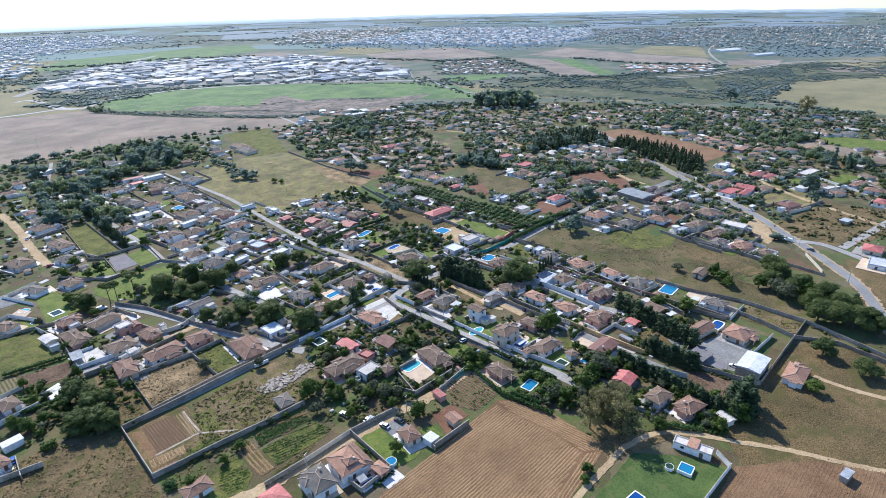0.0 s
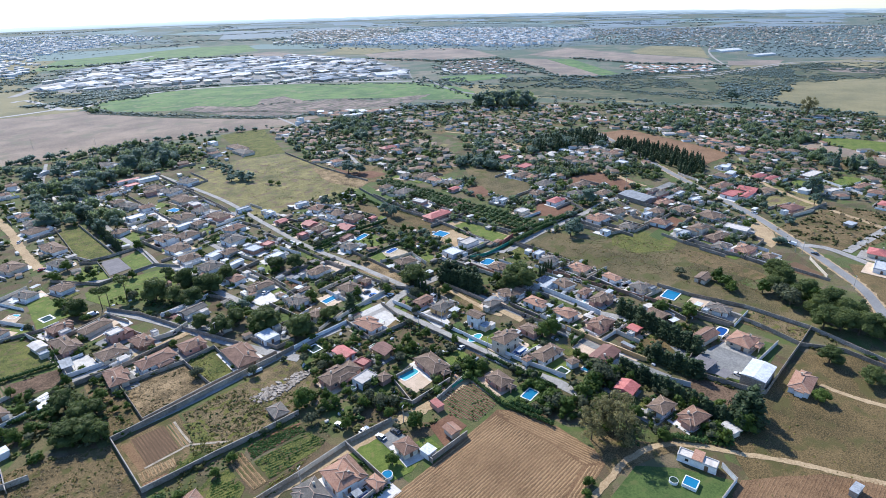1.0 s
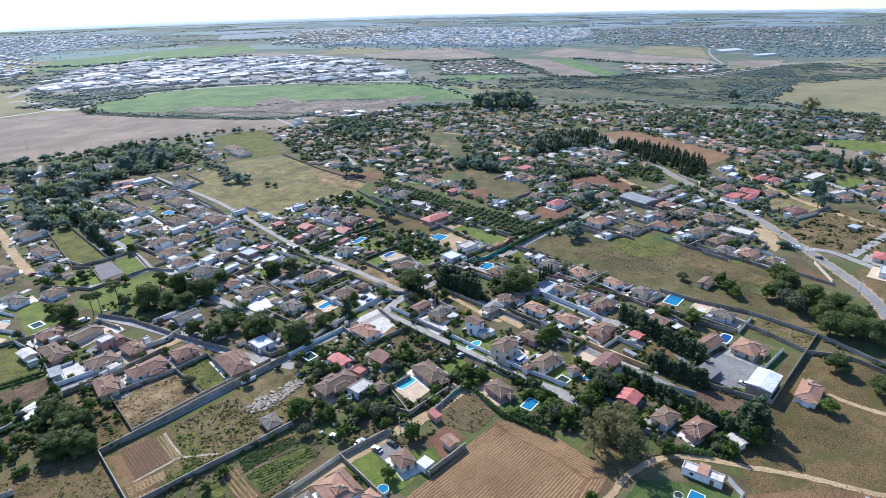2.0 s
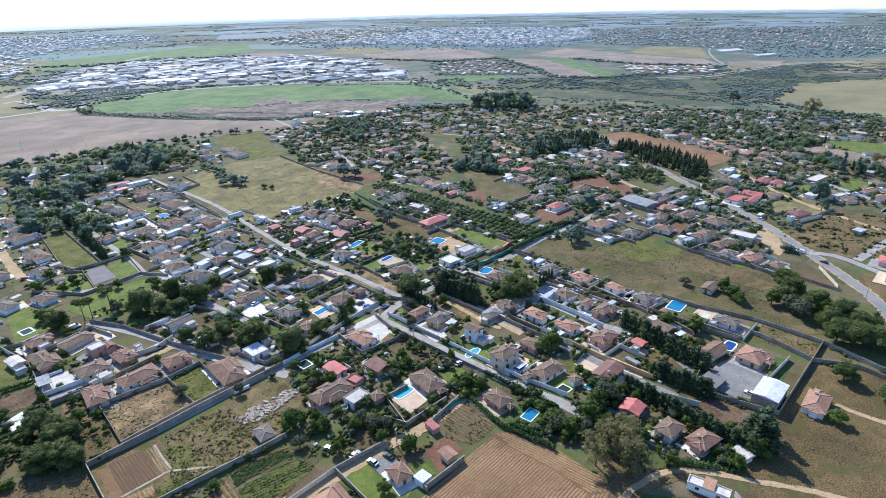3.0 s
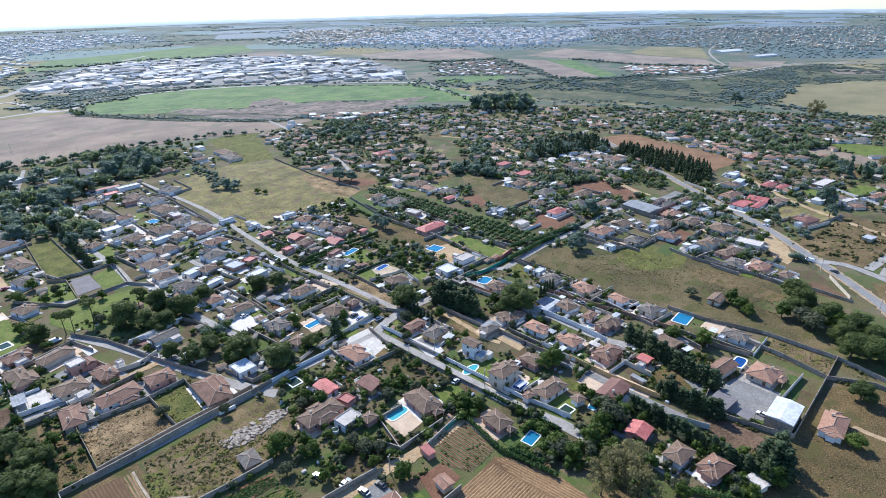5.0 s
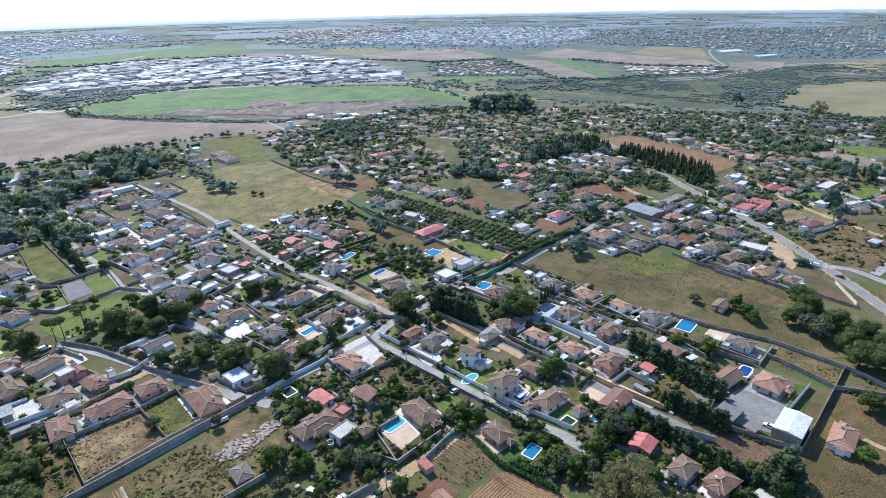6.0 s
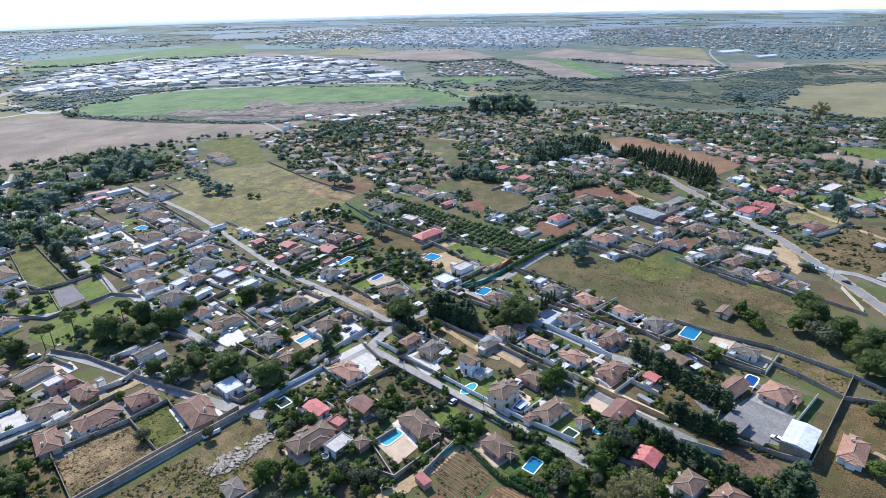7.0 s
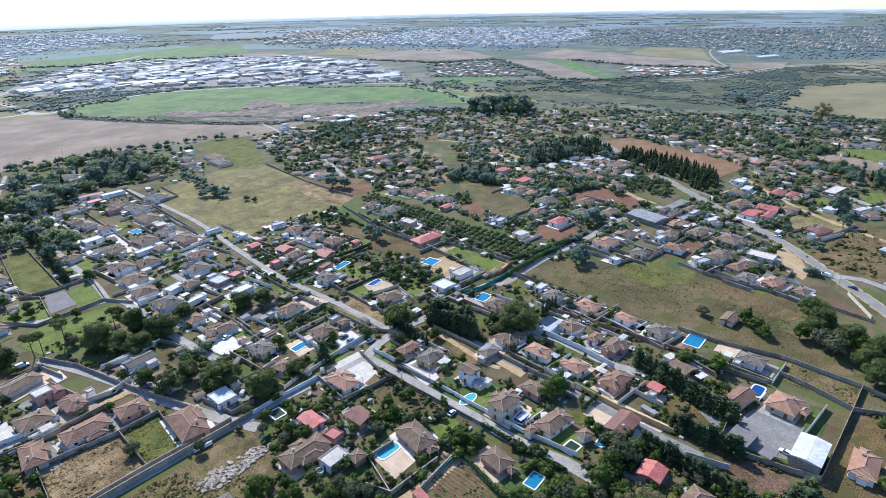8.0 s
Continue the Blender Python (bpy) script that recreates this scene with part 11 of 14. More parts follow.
# ---- plot walls ----
garden_wall(35.8, 205.9, 60.2, 206.7, 2.3, BLOCK)
garden_wall(60.2, 206.7, 77.5, 207.7, 2.3, BLOCK)
garden_wall(77.5, 207.7, 104.9, 208.4, 2.3, BLOCK)
garden_wall(104.9, 208.4, 114.4, 209.2, 2.3, BLOCK, coping=False)
garden_wall(35.8, 205.9, 34.6, 173.1, 2.2, BLOCK)
garden_wall(34.6, 173.1, 45.2, 172.1, 2.2, BLOCK)
garden_wall(45.2, 172.1, 59.2, 171.2, 2.2, BLOCK)
garden_wall(59.2, 171.2, 74.1, 169.6, 2.2, BLOCK)
garden_wall(74.1, 169.6, 90.9, 168.8, 2.2, BLOCK)
garden_wall(49.4, 237.6, 48.0, 208.2, 2.2, BLOCK, coping=False)
garden_wall(48.0, 208.2, 61.3, 209.2, 2.2, BLOCK)
garden_wall(61.3, 209.2, 75.7, 210.2, 2.2, BLOCK)
garden_wall(75.7, 210.2, 89.3, 210.5, 2.2, BLOCK)
garden_wall(89.3, 210.5, 106.9, 211.7, 2.2, BLOCK, coping=False)
garden_wall(75.2, 235.5, 75.7, 210.2, coping=False)
garden_wall(49.4, 237.6, 62.1, 237.0, coping=False)
garden_wall(62.1, 237.0, 75.2, 235.5, coping=False)
garden_wall(75.2, 235.5, 89.8, 236.8, coping=False)
garden_wall(89.8, 236.8, 88.5, 210.8, coping=False)
garden_wall(63.8, 266.0, 81.7, 262.8, 2.4, CREAM, "ochre-cream boundary wall", coping=False)
garden_wall(81.7, 262.8, 90.5, 266.8, 2.4, CREAM, "ochre-cream boundary wall", coping=False)
garden_wall(63.8, 266.0, 54.6, 251.4, 1.8, BLOCK, coping=False)
garden_wall(36.6, 261.6, 50.0, 260.4, 2.2, WHITE, "white rendered garden wall", coping=False)
garden_wall(50.0, 260.4, 62.6, 261.5, 2.2, WHITE, "white rendered garden wall", coping=False)
garden_wall(37.0, 253.4, 52.1, 252.3, 2.2, BLOCK, coping=False)
garden_wall(52.1, 252.3, 60.7, 252.7, 2.2, BLOCK, coping=False)
garden_wall(38.1, 304.5, 36.6, 261.6, coping=False)
garden_wall(68.3, 312.9, 78.1, 294.9, coping=False)
garden_wall(78.1, 294.9, 88.1, 261.3, coping=False)
garden_wall(88.1, 261.3, 101.4, 224.8, coping=False)
garden_wall(85.1, 284.6, 94.9, 283.5, 2.4, WHITE, "white rendered garden wall", coping=False)
garden_wall(94.9, 283.5, 110.9, 287.6, 2.4, WHITE, "white rendered garden wall", coping=False)
garden_wall(110.9, 287.6, 114.1, 281.0, coping=False)
garden_wall(114.1, 281.0, 119.7, 249.0, coping=False)
garden_wall(119.7, 249.0, 119.8, 222.5, coping=False)
garden_wall(105.0, 231.2, 109.0, 215.1, coping=False)
garden_wall(109.0, 215.1, 118.2, 215.1, coping=False)
garden_wall(114.4, 209.2, 124.3, 210.0, 2.0, WHITE, "white rendered garden wall", coping=False)
garden_wall(124.3, 210.0, 144.3, 209.9, 2.0, WHITE, "white rendered garden wall", coping=False)
garden_wall(118.9, 231.4, 138.5, 230.9, coping=False)
garden_wall(138.5, 230.9, 140.9, 219.5, coping=False)
garden_wall(166.0, 200.5, 166.7, 176.4, 1.6, BLOCK, coping=False)
garden_wall(166.7, 176.4, 168.4, 145.2, 1.6, BLOCK, coping=False)
garden_wall(168.4, 145.2, 170.8, 105.8, 1.6, BLOCK)
garden_wall(173.3, 208.7, 174.4, 180.2, 2.0, WHITE, "white rendered garden wall along a street", coping=False)
garden_wall(174.4, 180.2, 174.9, 150.8, 2.0, WHITE, "white rendered garden wall along a street", coping=False)
garden_wall(174.9, 150.8, 176.0, 125.6, 2.0, WHITE, "white rendered garden wall along a street", coping=False)
garden_wall(176.0, 125.6, 178.8, 107.0, 2.0, WHITE, "white rendered garden wall along a street")
garden_wall(141.2, 215.1, 158.0, 218.2, 2.2, CREAM, "cream boundary wall", coping=False)
garden_wall(158.0, 218.2, 179.4, 220.4, 2.2, CREAM, "cream boundary wall", coping=False)
garden_wall(144.6, 211.3, 142.5, 190.0, coping=False)
garden_wall(142.5, 190.0, 163.9, 187.5, coping=False)
garden_wall(163.9, 187.5, 168.0, 211.8, coping=False)
garden_wall(183.5, 208.9, 183.5, 181.1, 1.8, BLOCK, coping=False)
garden_wall(183.0, 224.6, 190.2, 211.5, 1.8, BLOCK, coping=False)
garden_wall(198.6, 215.8, 198.7, 242.8, 1.8, BLOCK, coping=False)
garden_wall(198.7, 242.8, 199.0, 270.2, 1.8, BLOCK, coping=False)
garden_wall(199.0, 270.2, 197.3, 327.4, 1.8, BLOCK, coping=False)
garden_wall(197.3, 327.4, 200.5, 381.4, 1.8, BLOCK, coping=False)
garden_wall(183.9, 218.5, 182.5, 249.3, 1.8, BLOCK, coping=False)
garden_wall(182.5, 249.3, 179.4, 291.0, 1.8, BLOCK, coping=False)
garden_wall(179.4, 291.0, 179.3, 352.8, 1.8, BLOCK, coping=False)
garden_wall(92.9, 142.3, 103.7, 141.0)
garden_wall(103.7, 141.0, 112.4, 139.7)
garden_wall(92.9, 142.3, 91.5, 118.1)
garden_wall(91.5, 118.1, 78.6, 117.7)
garden_wall(78.6, 117.7, 78.3, 125.6)
garden_wall(73.3, 142.0, 92.9, 142.3, 2.0, CREAM, "cream boundary wall")
garden_wall(58.6, 142.5, 73.3, 142.0)
garden_wall(108.5, 114.2, 125.9, 113.9, 2.4, BLOCK)
garden_wall(121.2, 149.6, 124.2, 141.1)
garden_wall(124.2, 141.1, 145.1, 140.7)
garden_wall(140.2, 158.2, 129.4, 158.9, 1.6, BLOCK)
garden_wall(129.4, 158.9, 124.2, 141.1, 1.6, BLOCK)
garden_wall(129.6, 135.3, 153.9, 138.4, 1.8, BLOCK)
garden_wall(107.9, 113.6, 108.6, 122.4)
garden_wall(211.2, 128.3, 210.6, 109.5, 2.4, OCHRE, "ochre rendered boundary wall", coping=False)
garden_wall(210.6, 109.5, 211.7, 88.0, 2.4, OCHRE, "ochre rendered boundary wall", coping=False)
garden_wall(215.0, 76.7, 219.7, 52.8, 2.2, BLOCK, coping=False)
garden_wall(219.7, 52.8, 222.6, 44.1, 2.2, BLOCK, coping=False)
garden_wall(222.6, 44.1, 268.7, 44.4, 2.4, BLOCK, coping=False)
garden_wall(275.7, 76.7, 273.3, 61.5, 2.2, BLOCK, coping=False)
garden_wall(273.3, 61.5, 268.7, 44.4, 2.2, BLOCK, coping=False)
garden_wall(268.7, 44.4, 287.2, 44.7, coping=False)
garden_wall(287.2, 44.7, 288.0, 74.3, coping=False)
garden_wall(268.7, 44.4, 276.1, 29.4, coping=False)
garden_wall(276.1, 29.4, 272.9, 10.7, coping=False)
garden_wall(217.4, 74.1, 235.8, 77.0, coping=False)
garden_wall(237.5, 100.9, 234.4, 76.4, 1.8, BLOCK, coping=False)
garden_wall(287.2, 44.7, 282.0, 26.4, coping=False)
garden_wall(282.0, 26.4, 277.7, 11.5, coping=False)
garden_wall(203.6, 80.1, 207.3, 67.3, 2.4, WHITE, "white rendered garden wall")
garden_wall(208.2, 171.9, 207.7, 145.8, coping=False)
garden_wall(207.7, 145.8, 208.6, 126.5, coping=False)
garden_wall(205.6, 202.6, 205.8, 169.9, coping=False)
garden_wall(236.5, 165.1, 236.0, 141.1, 2.6, WHITE, "long white garden wall", coping=False)
garden_wall(236.0, 141.1, 233.7, 123.1, 2.6, WHITE, "long white garden wall", coping=False)
garden_wall(256.3, 173.5, 260.2, 138.7, 2.2, BRICK, "brick-red garden wall", coping=False)
garden_wall(260.2, 138.7, 263.6, 107.7, 2.2, BRICK, "brick-red garden wall", coping=False)
garden_wall(233.7, 210.8, 234.1, 189.3, 2.2, BRICK, "brick-red garden wall", coping=False)
garden_wall(234.1, 189.3, 232.7, 179.9, 2.2, BRICK, "brick-red garden wall", coping=False)
garden_wall(276.1, 211.9, 273.0, 185.4, coping=False)
garden_wall(273.0, 185.4, 274.0, 146.8, coping=False)
garden_wall(274.0, 146.8, 275.4, 130.0, coping=False)
garden_wall(241.0, 215.0, 252.5, 211.2, 2.0, GREEN_NET, "green screened fence", coping=False)
garden_wall(252.5, 211.2, 276.1, 211.9, 2.0, GREEN_NET, "green screened fence", coping=False)
garden_wall(281.8, 116.6, 282.1, 99.4, coping=False)
garden_wall(282.1, 99.4, 288.0, 74.3, coping=False)
garden_wall(263.6, 107.7, 262.9, 84.2, 2.2, BLOCK, coping=False)
garden_wall(262.9, 84.2, 264.6, 72.7, 2.2, BLOCK, coping=False)
garden_wall(347.4, 131.1, 346.8, 111.3, 2.2, BLOCK, coping=False)
garden_wall(346.8, 111.3, 351.7, 80.6, 2.2, BLOCK, coping=False)
garden_wall(351.7, 80.6, 348.3, 50.7, 1.8, BLOCK, coping=False)
garden_wall(372.7, 66.7, 352.0, 53.0, 1.8, CREAM, "cream rendered roadside wall", coping=False)
garden_wall(347.6, 95.0, 382.8, 95.1, 2.4, BLOCK, coping=False)
garden_wall(382.8, 95.1, 389.3, 113.0, coping=False)
garden_wall(389.3, 113.0, 402.2, 148.8, coping=False)
garden_wall(402.2, 148.8, 413.7, 184.6, coping=False)
garden_wall(76.3, 387.7, 92.0, 385.5, 1.8, BLOCK, coping=False)
garden_wall(92.0, 385.5, 112.5, 387.2, 1.8, BLOCK, coping=False)
garden_wall(57.2, 373.5, 75.2, 348.0, 1.6, BLOCK, coping=False)
garden_wall(75.2, 348.0, 107.1, 351.8, 1.6, BLOCK, coping=False)
garden_wall(107.1, 351.8, 116.7, 337.3, 1.6, BLOCK, coping=False)
garden_wall(76.3, 387.7, 84.3, 381.2, 1.4, BLOCK, coping=False)
garden_wall(84.3, 381.2, 82.2, 354.6, 1.4, BLOCK, coping=False)
garden_wall(110.7, 382.2, 107.9, 352.1, 1.4, BLOCK, coping=False)
garden_wall(82.9, 471.3, 77.1, 389.3, 1.6, BLOCK, coping=False)
garden_wall(9.6, 319.5, 27.1, 316.6, 1.8, BLOCK, coping=False)
garden_wall(27.1, 316.6, 40.4, 313.7, 1.8, BLOCK, coping=False)
garden_wall(96.5, 464.4, 96.1, 387.6, 1.8, BLOCK, coping=False)
garden_wall(-1.6, 209.2, 10.6, 206.8, 2.2, BLOCK)
garden_wall(3.9, 205.1, 4.8, 217.3)
garden_wall(168.7, 36.2, 144.5, 36.9, 2.2, WHITE, "white rendered garden wall")
garden_wall(172.2, 41.9, 168.7, 36.2, 2.0, WHITE, "white rendered garden wall")
garden_wall(266.4, 215.8, 271.8, 272.1, coping=False)
garden_wall(271.8, 272.1, 270.9, 319.6, coping=False)
garden_wall(270.9, 319.6, 283.7, 377.4, coping=False)
garden_wall(291.9, 224.3, 283.8, 272.4, 1.8, BLOCK, coping=False)
garden_wall(283.8, 272.4, 286.8, 311.3, 1.8, BLOCK, coping=False)
garden_wall(371.8, 255.4, 369.1, 232.2, 2.2, BLOCK, coping=False)
garden_wall(369.1, 232.2, 359.6, 211.2, 2.2, BLOCK, coping=False)
garden_wall(359.6, 211.2, 321.1, 212.2, 2.2, BLOCK, coping=False)
garden_wall(329.4, 206.1, 331.0, 171.8, 2.2, BLOCK, coping=False)
garden_wall(331.0, 171.8, 352.7, 162.8, 2.2, BLOCK, coping=False)
garden_wall(352.7, 162.8, 397.5, 163.5, 2.2, BLOCK, coping=False)
garden_wall(393.0, 204.4, 373.0, 164.6, coping=False)
garden_wall(310.0, 534.3, 302.4, 457.3, 1.5, BLOCK, coping=False)
garden_wall(302.4, 457.3, 303.1, 390.1, 1.5, BLOCK, coping=False)
garden_wall(181.2, 534.2, 183.6, 475.4, 1.6, BLOCK, coping=False)
garden_wall(183.6, 475.4, 183.3, 401.2, 1.6, BLOCK, coping=False)
garden_wall(187.5, 495.3, 210.2, 500.0, 1.8, BLOCK, coping=False)
garden_wall(210.2, 500.0, 210.8, 536.2, 1.8, BLOCK, coping=False)

# ---- hedges and trees ----
garden_wall(133.4, 136.5, 152.7, 137.3, 1.5, GREEN_NET, "green screen net along a lane")
hedge(152.7, 137.3, 147.8, 115.5, 2.2, 1.8)
hedge(147.8, 115.5, 151.5, 92.7, 2.2, 1.8)
hedge(150.1, 113.1, 152.8, 100.0, 2.5, 2.0)
hedge(184.7, 296.8, 200.5, 298.5, 2.6, 1.4)
hedge(200.5, 298.5, 220.5, 300.8, 2.6, 1.4)
hedge(220.5, 300.8, 235.1, 292.2, 2.4, 1.4)
hedge(235.1, 292.2, 232.2, 272.6, 2.4, 1.4)
hedge(202.7, 264.9, 230.2, 265.2, 1.6, 1.4)
hedge(141.5, 364.7, 160.6, 368.3, 2.0, 1.4)
hedge(140.0, 357.0, 162.2, 360.0, 1.6, 1.4)
hedge(12.1, 244.5, 29.3, 242.7, 2.0, 1.8)
hedge(273.9, 210.2, 310.0, 211.6, 3.5, 3.0)
hedge(310.0, 211.6, 323.6, 209.3, 3.5, 3.0)
hedge(226.8, 275.3, 227.5, 246.1, 2.2, 1.6)
hedge(151.1, 146.4, 163.4, 145.9, 2.0, 1.5)
hedge(168.5, 140.3, 169.2, 120.4, 2.4, 1.8)
hedge(169.2, 120.4, 169.9, 105.2, 2.4, 1.8)
hedge(172.4, 63.9, 179.7, 50.3, 2.2, 2.0)
hedge(201.0, 118.5, 214.9, 118.1, 2.5, 1.5)
hedge(34.9, 276.2, 11.3, 280.2, 2.0, 2.0)
row_of_plants(241.8, 116.7, 231.3, 75.1, "cypress", 9.5, 2.0, 2.0, 1)
row_of_plants(215.0, 89.6, 215.4, 67.2, "cypress", 8, 2.0, 2.2, 2)
row_of_plants(199.6, 93.5, 194.0, 43.7, "cypress", 7.5, 2.2, 2.2, 3)
row_of_plants(208.2, 207.2, 211.6, 182.6, "cypress", 11.5, 2.4, 1.9, 4)
row_of_plants(212.2, 206.2, 216.6, 190.6, "cypress", 12.5, 3.4, 2.2, 5)
row_of_plants(104.4, 492.2, 100.3, 389.8, "cypress", 9, 3.0, 1.3, 9)
row_of_plants(250.3, 171.2, 260.9, 170.7, "cypress", 8, 2.5, 1.1, 10)
row_of_plants(193.6, 212.8, 192.5, 194.1, "cypress", 7, 2.5, 1.2, 11)
plant("broad", 95.3, 172.2, 9, 1.2)
plant("pine", 29.5, 238.2, 9, 1.4)
plant("pine", 31.9, 225.3, 9, 1.3)
plant("pine", 37.0, 226.0, 8, 1.2)
plant("pine", 25.8, 217.5, 9, 1.4)
plant("pine", 30.7, 214.5, 9, 1.4)
plant("pine", 33.9, 209.8, 8, 1.2)
plant("broad", 11.3, 231.7, 6, 1.2)
plant("broad", 8.1, 237.5, 6, 1.2)
plant("broad", 17.1, 233.6, 5, 1.3)
plant("gum", 158.5, 79.5, 16, 0.95)
plant("gum", 163.4, 76.5, 18, 0.95)
plant("gum", 159.7, 70.8, 16, 0.9)
plant("gum", 154.2, 80.3, 12, 0.95)
plant("cypress", 199.6, 44.3, 15, 2.2)
plant("cypress", 199.4, 40.8, 14, 2.1)
plant("cypress", 201.0, 47.6, 13, 2.0)
plant("cypress", 207.2, 44.8, 14, 2.0)
plant("cypress", 196.2, 44.5, 11, 2.0)
plant("broad", 195.8, 43.3, 9, 1.2)
plant("broad", 232.4, 27.3, 6, 1.5)
plant("pine", 262.8, 31.7, 8, 1.35)
plant("pine", 256.8, 15.9, 8, 1.5)
plant("pine", 306.3, 35.2, 12, 1.2)
plant("pine", 291.9, 40.7, 12, 1.25)
plant("pine", 294.8, 34.6, 13, 1.3)
plant("pine", 296.0, 27.6, 12, 1.25)
plant("pine", 304.6, 46.5, 11, 1.2)
plant("broad", 312.5, 50.9, 11, 1.2)
plant("olive", 306.2, 58.7, 10, 1.2)
plant("pine", 315.7, 54.8, 12, 1.2)
plant("olive", 311.2, 64.5, 9, 1.3)
plant("pine", 327.5, 68.8, 11, 1.2)
plant("pine", 334.6, 75.1, 11, 1.2)
plant("pine", 315.5, 70.5, 9, 1.2)
plant("pine", 311.4, 43.8, 13, 1.2)
plant("pine", 303.4, 22.3, 10, 1.2)
plant("pine", 297.8, 17.5, 9, 1.2)
plant("cypress", 314.3, 31.0, 11, 2.2)
plant("broad", 304.6, 89.7, 8, 1.3)
plant("broad", 308.7, 95.7, 8, 1.1)
plant("broad", 301.0, 85.3, 7, 1.2)
plant("broad", 310.4, 73.0, 8, 1.2)
plant("olive", 302.9, 113.7, 5, 1.4)
plant("broad", 260.8, 91.0, 8, 1.3)
plant("broad", 255.5, 102.9, 7, 1.4)
plant("pine", 234.0, 175.2, 13, 1.3)
plant("pine", 232.3, 168.1, 12, 1.2)
plant("pine", 225.5, 172.4, 11, 1.2)
plant("broad", 227.1, 183.6, 7, 1.2)
plant("broad", 203.9, 131.7, 9, 1.3)
plant("broad", 198.6, 132.8, 8, 1.2)
plant("pine", 194.6, 215.7, 12, 1.4)
plant("pine", 154.4, 290.2, 9, 1.3)
plant("pine", 162.8, 284.4, 9, 1.2)
plant("pine", 116.5, 237.1, 11, 1.4)
plant("pine", 123.5, 217.1, 11, 1.3)
plant("pine", 141.2, 219.0, 8, 1.1)
plant("cypress", 154.1, 219.4, 11, 2.2)
plant("pine", 90.2, 304.2, 13, 1.2)
plant("pine", 95.7, 296.3, 9, 1.5)
plant("pine", 102.5, 288.1, 9, 1.5)
plant("pine", 89.2, 304.1, 11, 1.1)
plant("pine", 107.2, 308.1, 12, 1.1)
plant("pine", 111.4, 296.5, 10, 1.1)
plant("pine", 116.1, 292.5, 11, 1.2)
plant("pine", 128.7, 301.1, 9, 1.2)
plant("umbrella", 80.4, 320.2, 13, 1.1)
plant("umbrella", 67.2, 316.9, 12, 1.0)
plant("umbrella", 70.5, 316.1, 12, 1.0)
plant("umbrella", 100.7, 315.4, 12, 1.0)
plant("broad", 69.2, 359.9, 6, 1.2)
plant("broad", 76.0, 360.4, 6, 1.1)
plant("broad", 83.5, 342.8, 6, 1.1)
plant("broad", 91.4, 343.0, 6, 1.1)
plant("broad", 110.0, 384.7, 7, 1.1)
plant("broad", 68.6, 384.6, 7, 1.2)
plant("broad", 59.7, 373.2, 7, 1.5)
plant("pine", 56.7, 319.7, 9, 1.2)
plant("broad", 52.1, 333.0, 7, 1.2)
plant("broad", 142.9, 170.1, 6, 1.2)
plant("broad", 152.7, 175.1, 5, 1.2)
plant("olive", 118.6, 146.4, 5, 1.2)
plant("olive", 115.1, 149.1, 6, 1.2)
plant("olive", 114.9, 155.9, 5, 1.2)
plant("broad", 110.5, 154.0, 6, 1.1)
plant("broad", 116.6, 131.2, 7, 1.2)
plant("broad", 98.3, 123.2, 6, 1.1)
plant("broad", 102.9, 162.3, 6, 1.1)
plant("broad", 103.2, 168.5, 5, 1.2)
plant("olive", 91.2, 160.9, 5, 1.2)
plant("broad", 194.5, 111.6, 5, 1.2)
plant("broad", 156.9, 140.1, 7, 1.4)
plant("broad", 159.3, 135.7, 6, 1.2)
plant("broad", 161.8, 102.6, 7, 1.3)
plant("broad", 161.0, 95.6, 7, 1.4)
plant("olive", 160.3, 99.0, 7, 1.4)
plant("broad", 173.2, 95.6, 7, 1.3)
plant("broad", 182.2, 95.9, 8, 1.3)
plant("olive", 187.2, 95.1, 9, 1.3)
plant("broad", 61.6, 164.6, 4, 1.3)
plant("broad", 54.3, 162.5, 4, 1.2)
plant("broad", 41.7, 160.3, 5, 1.3)
plant("green_bush", 37.0, 165.3, 3, 1.3)
plant("broad", 135.5, 69.9, 4, 1.3)
plant("broad", 130.9, 68.1, 3.5, 1.3)
plant("pine", 98.5, 247.8, 9, 1.3)
plant("pine", 93.6, 258.9, 8, 1.2)
plant("pine", 107.8, 251.6, 8, 1.2)
plant("far_pine", 105.3, 629.1, 14, 1.3)
plant("far_pine", 122.3, 615.7, 12, 1.3)
plant("far_pine", 130.1, 544.6, 14, 1.3)
plant("far_pine", 124.7, 557.4, 12, 1.3)
plant("far_pine", 177.7, 594.2, 17, 1.2)
plant("far_pine", 213.0, 623.3, 17, 1.1)
plant("far_pine", 211.6, 591.6, 16, 1.2)
plant("far_pine", 193.7, 617.3, 15, 1.2)
plant("far_pine", 149.3, 562.2, 14, 1.3)
plant("far_pine", 112.9, 546.2, 12, 1.3)
plant("far_pine", 106.0, 478.0, 12, 1.4)
plant("far_pine", 114.0, 436.9, 10, 1.2)
plant("far_pine", 80.3, 479.4, 12, 1.4)
plant("broad", 106.7, 547.5, 10, 1.3)
plant("far_pine", 89.7, 544.4, 10, 1.3)
plant("far_pine", 104.6, 436.4, 11, 1.2)
plant("far_pine", 231.4, 481.3, 9, 1.6)
plant("far_pine", 223.9, 482.9, 7, 1.6)
plant("far_pine", 233.9, 471.0, 7, 1.6)
plant("broad", 242.4, 447.5, 4.5, 1.5)
plant("broad", 245.3, 440.4, 4, 1.5)
plant("far_pine", 306.5, 421.9, 13, 1.4)
plant("far_pine", 313.6, 414.4, 11, 1.3)
plant("far_pine", 648.2, 561.4, 22, 1.1)
plant("far_pine", 664.6, 543.2, 24, 1.0)
plant("far_pine", 676.6, 526.7, 24, 1.0)
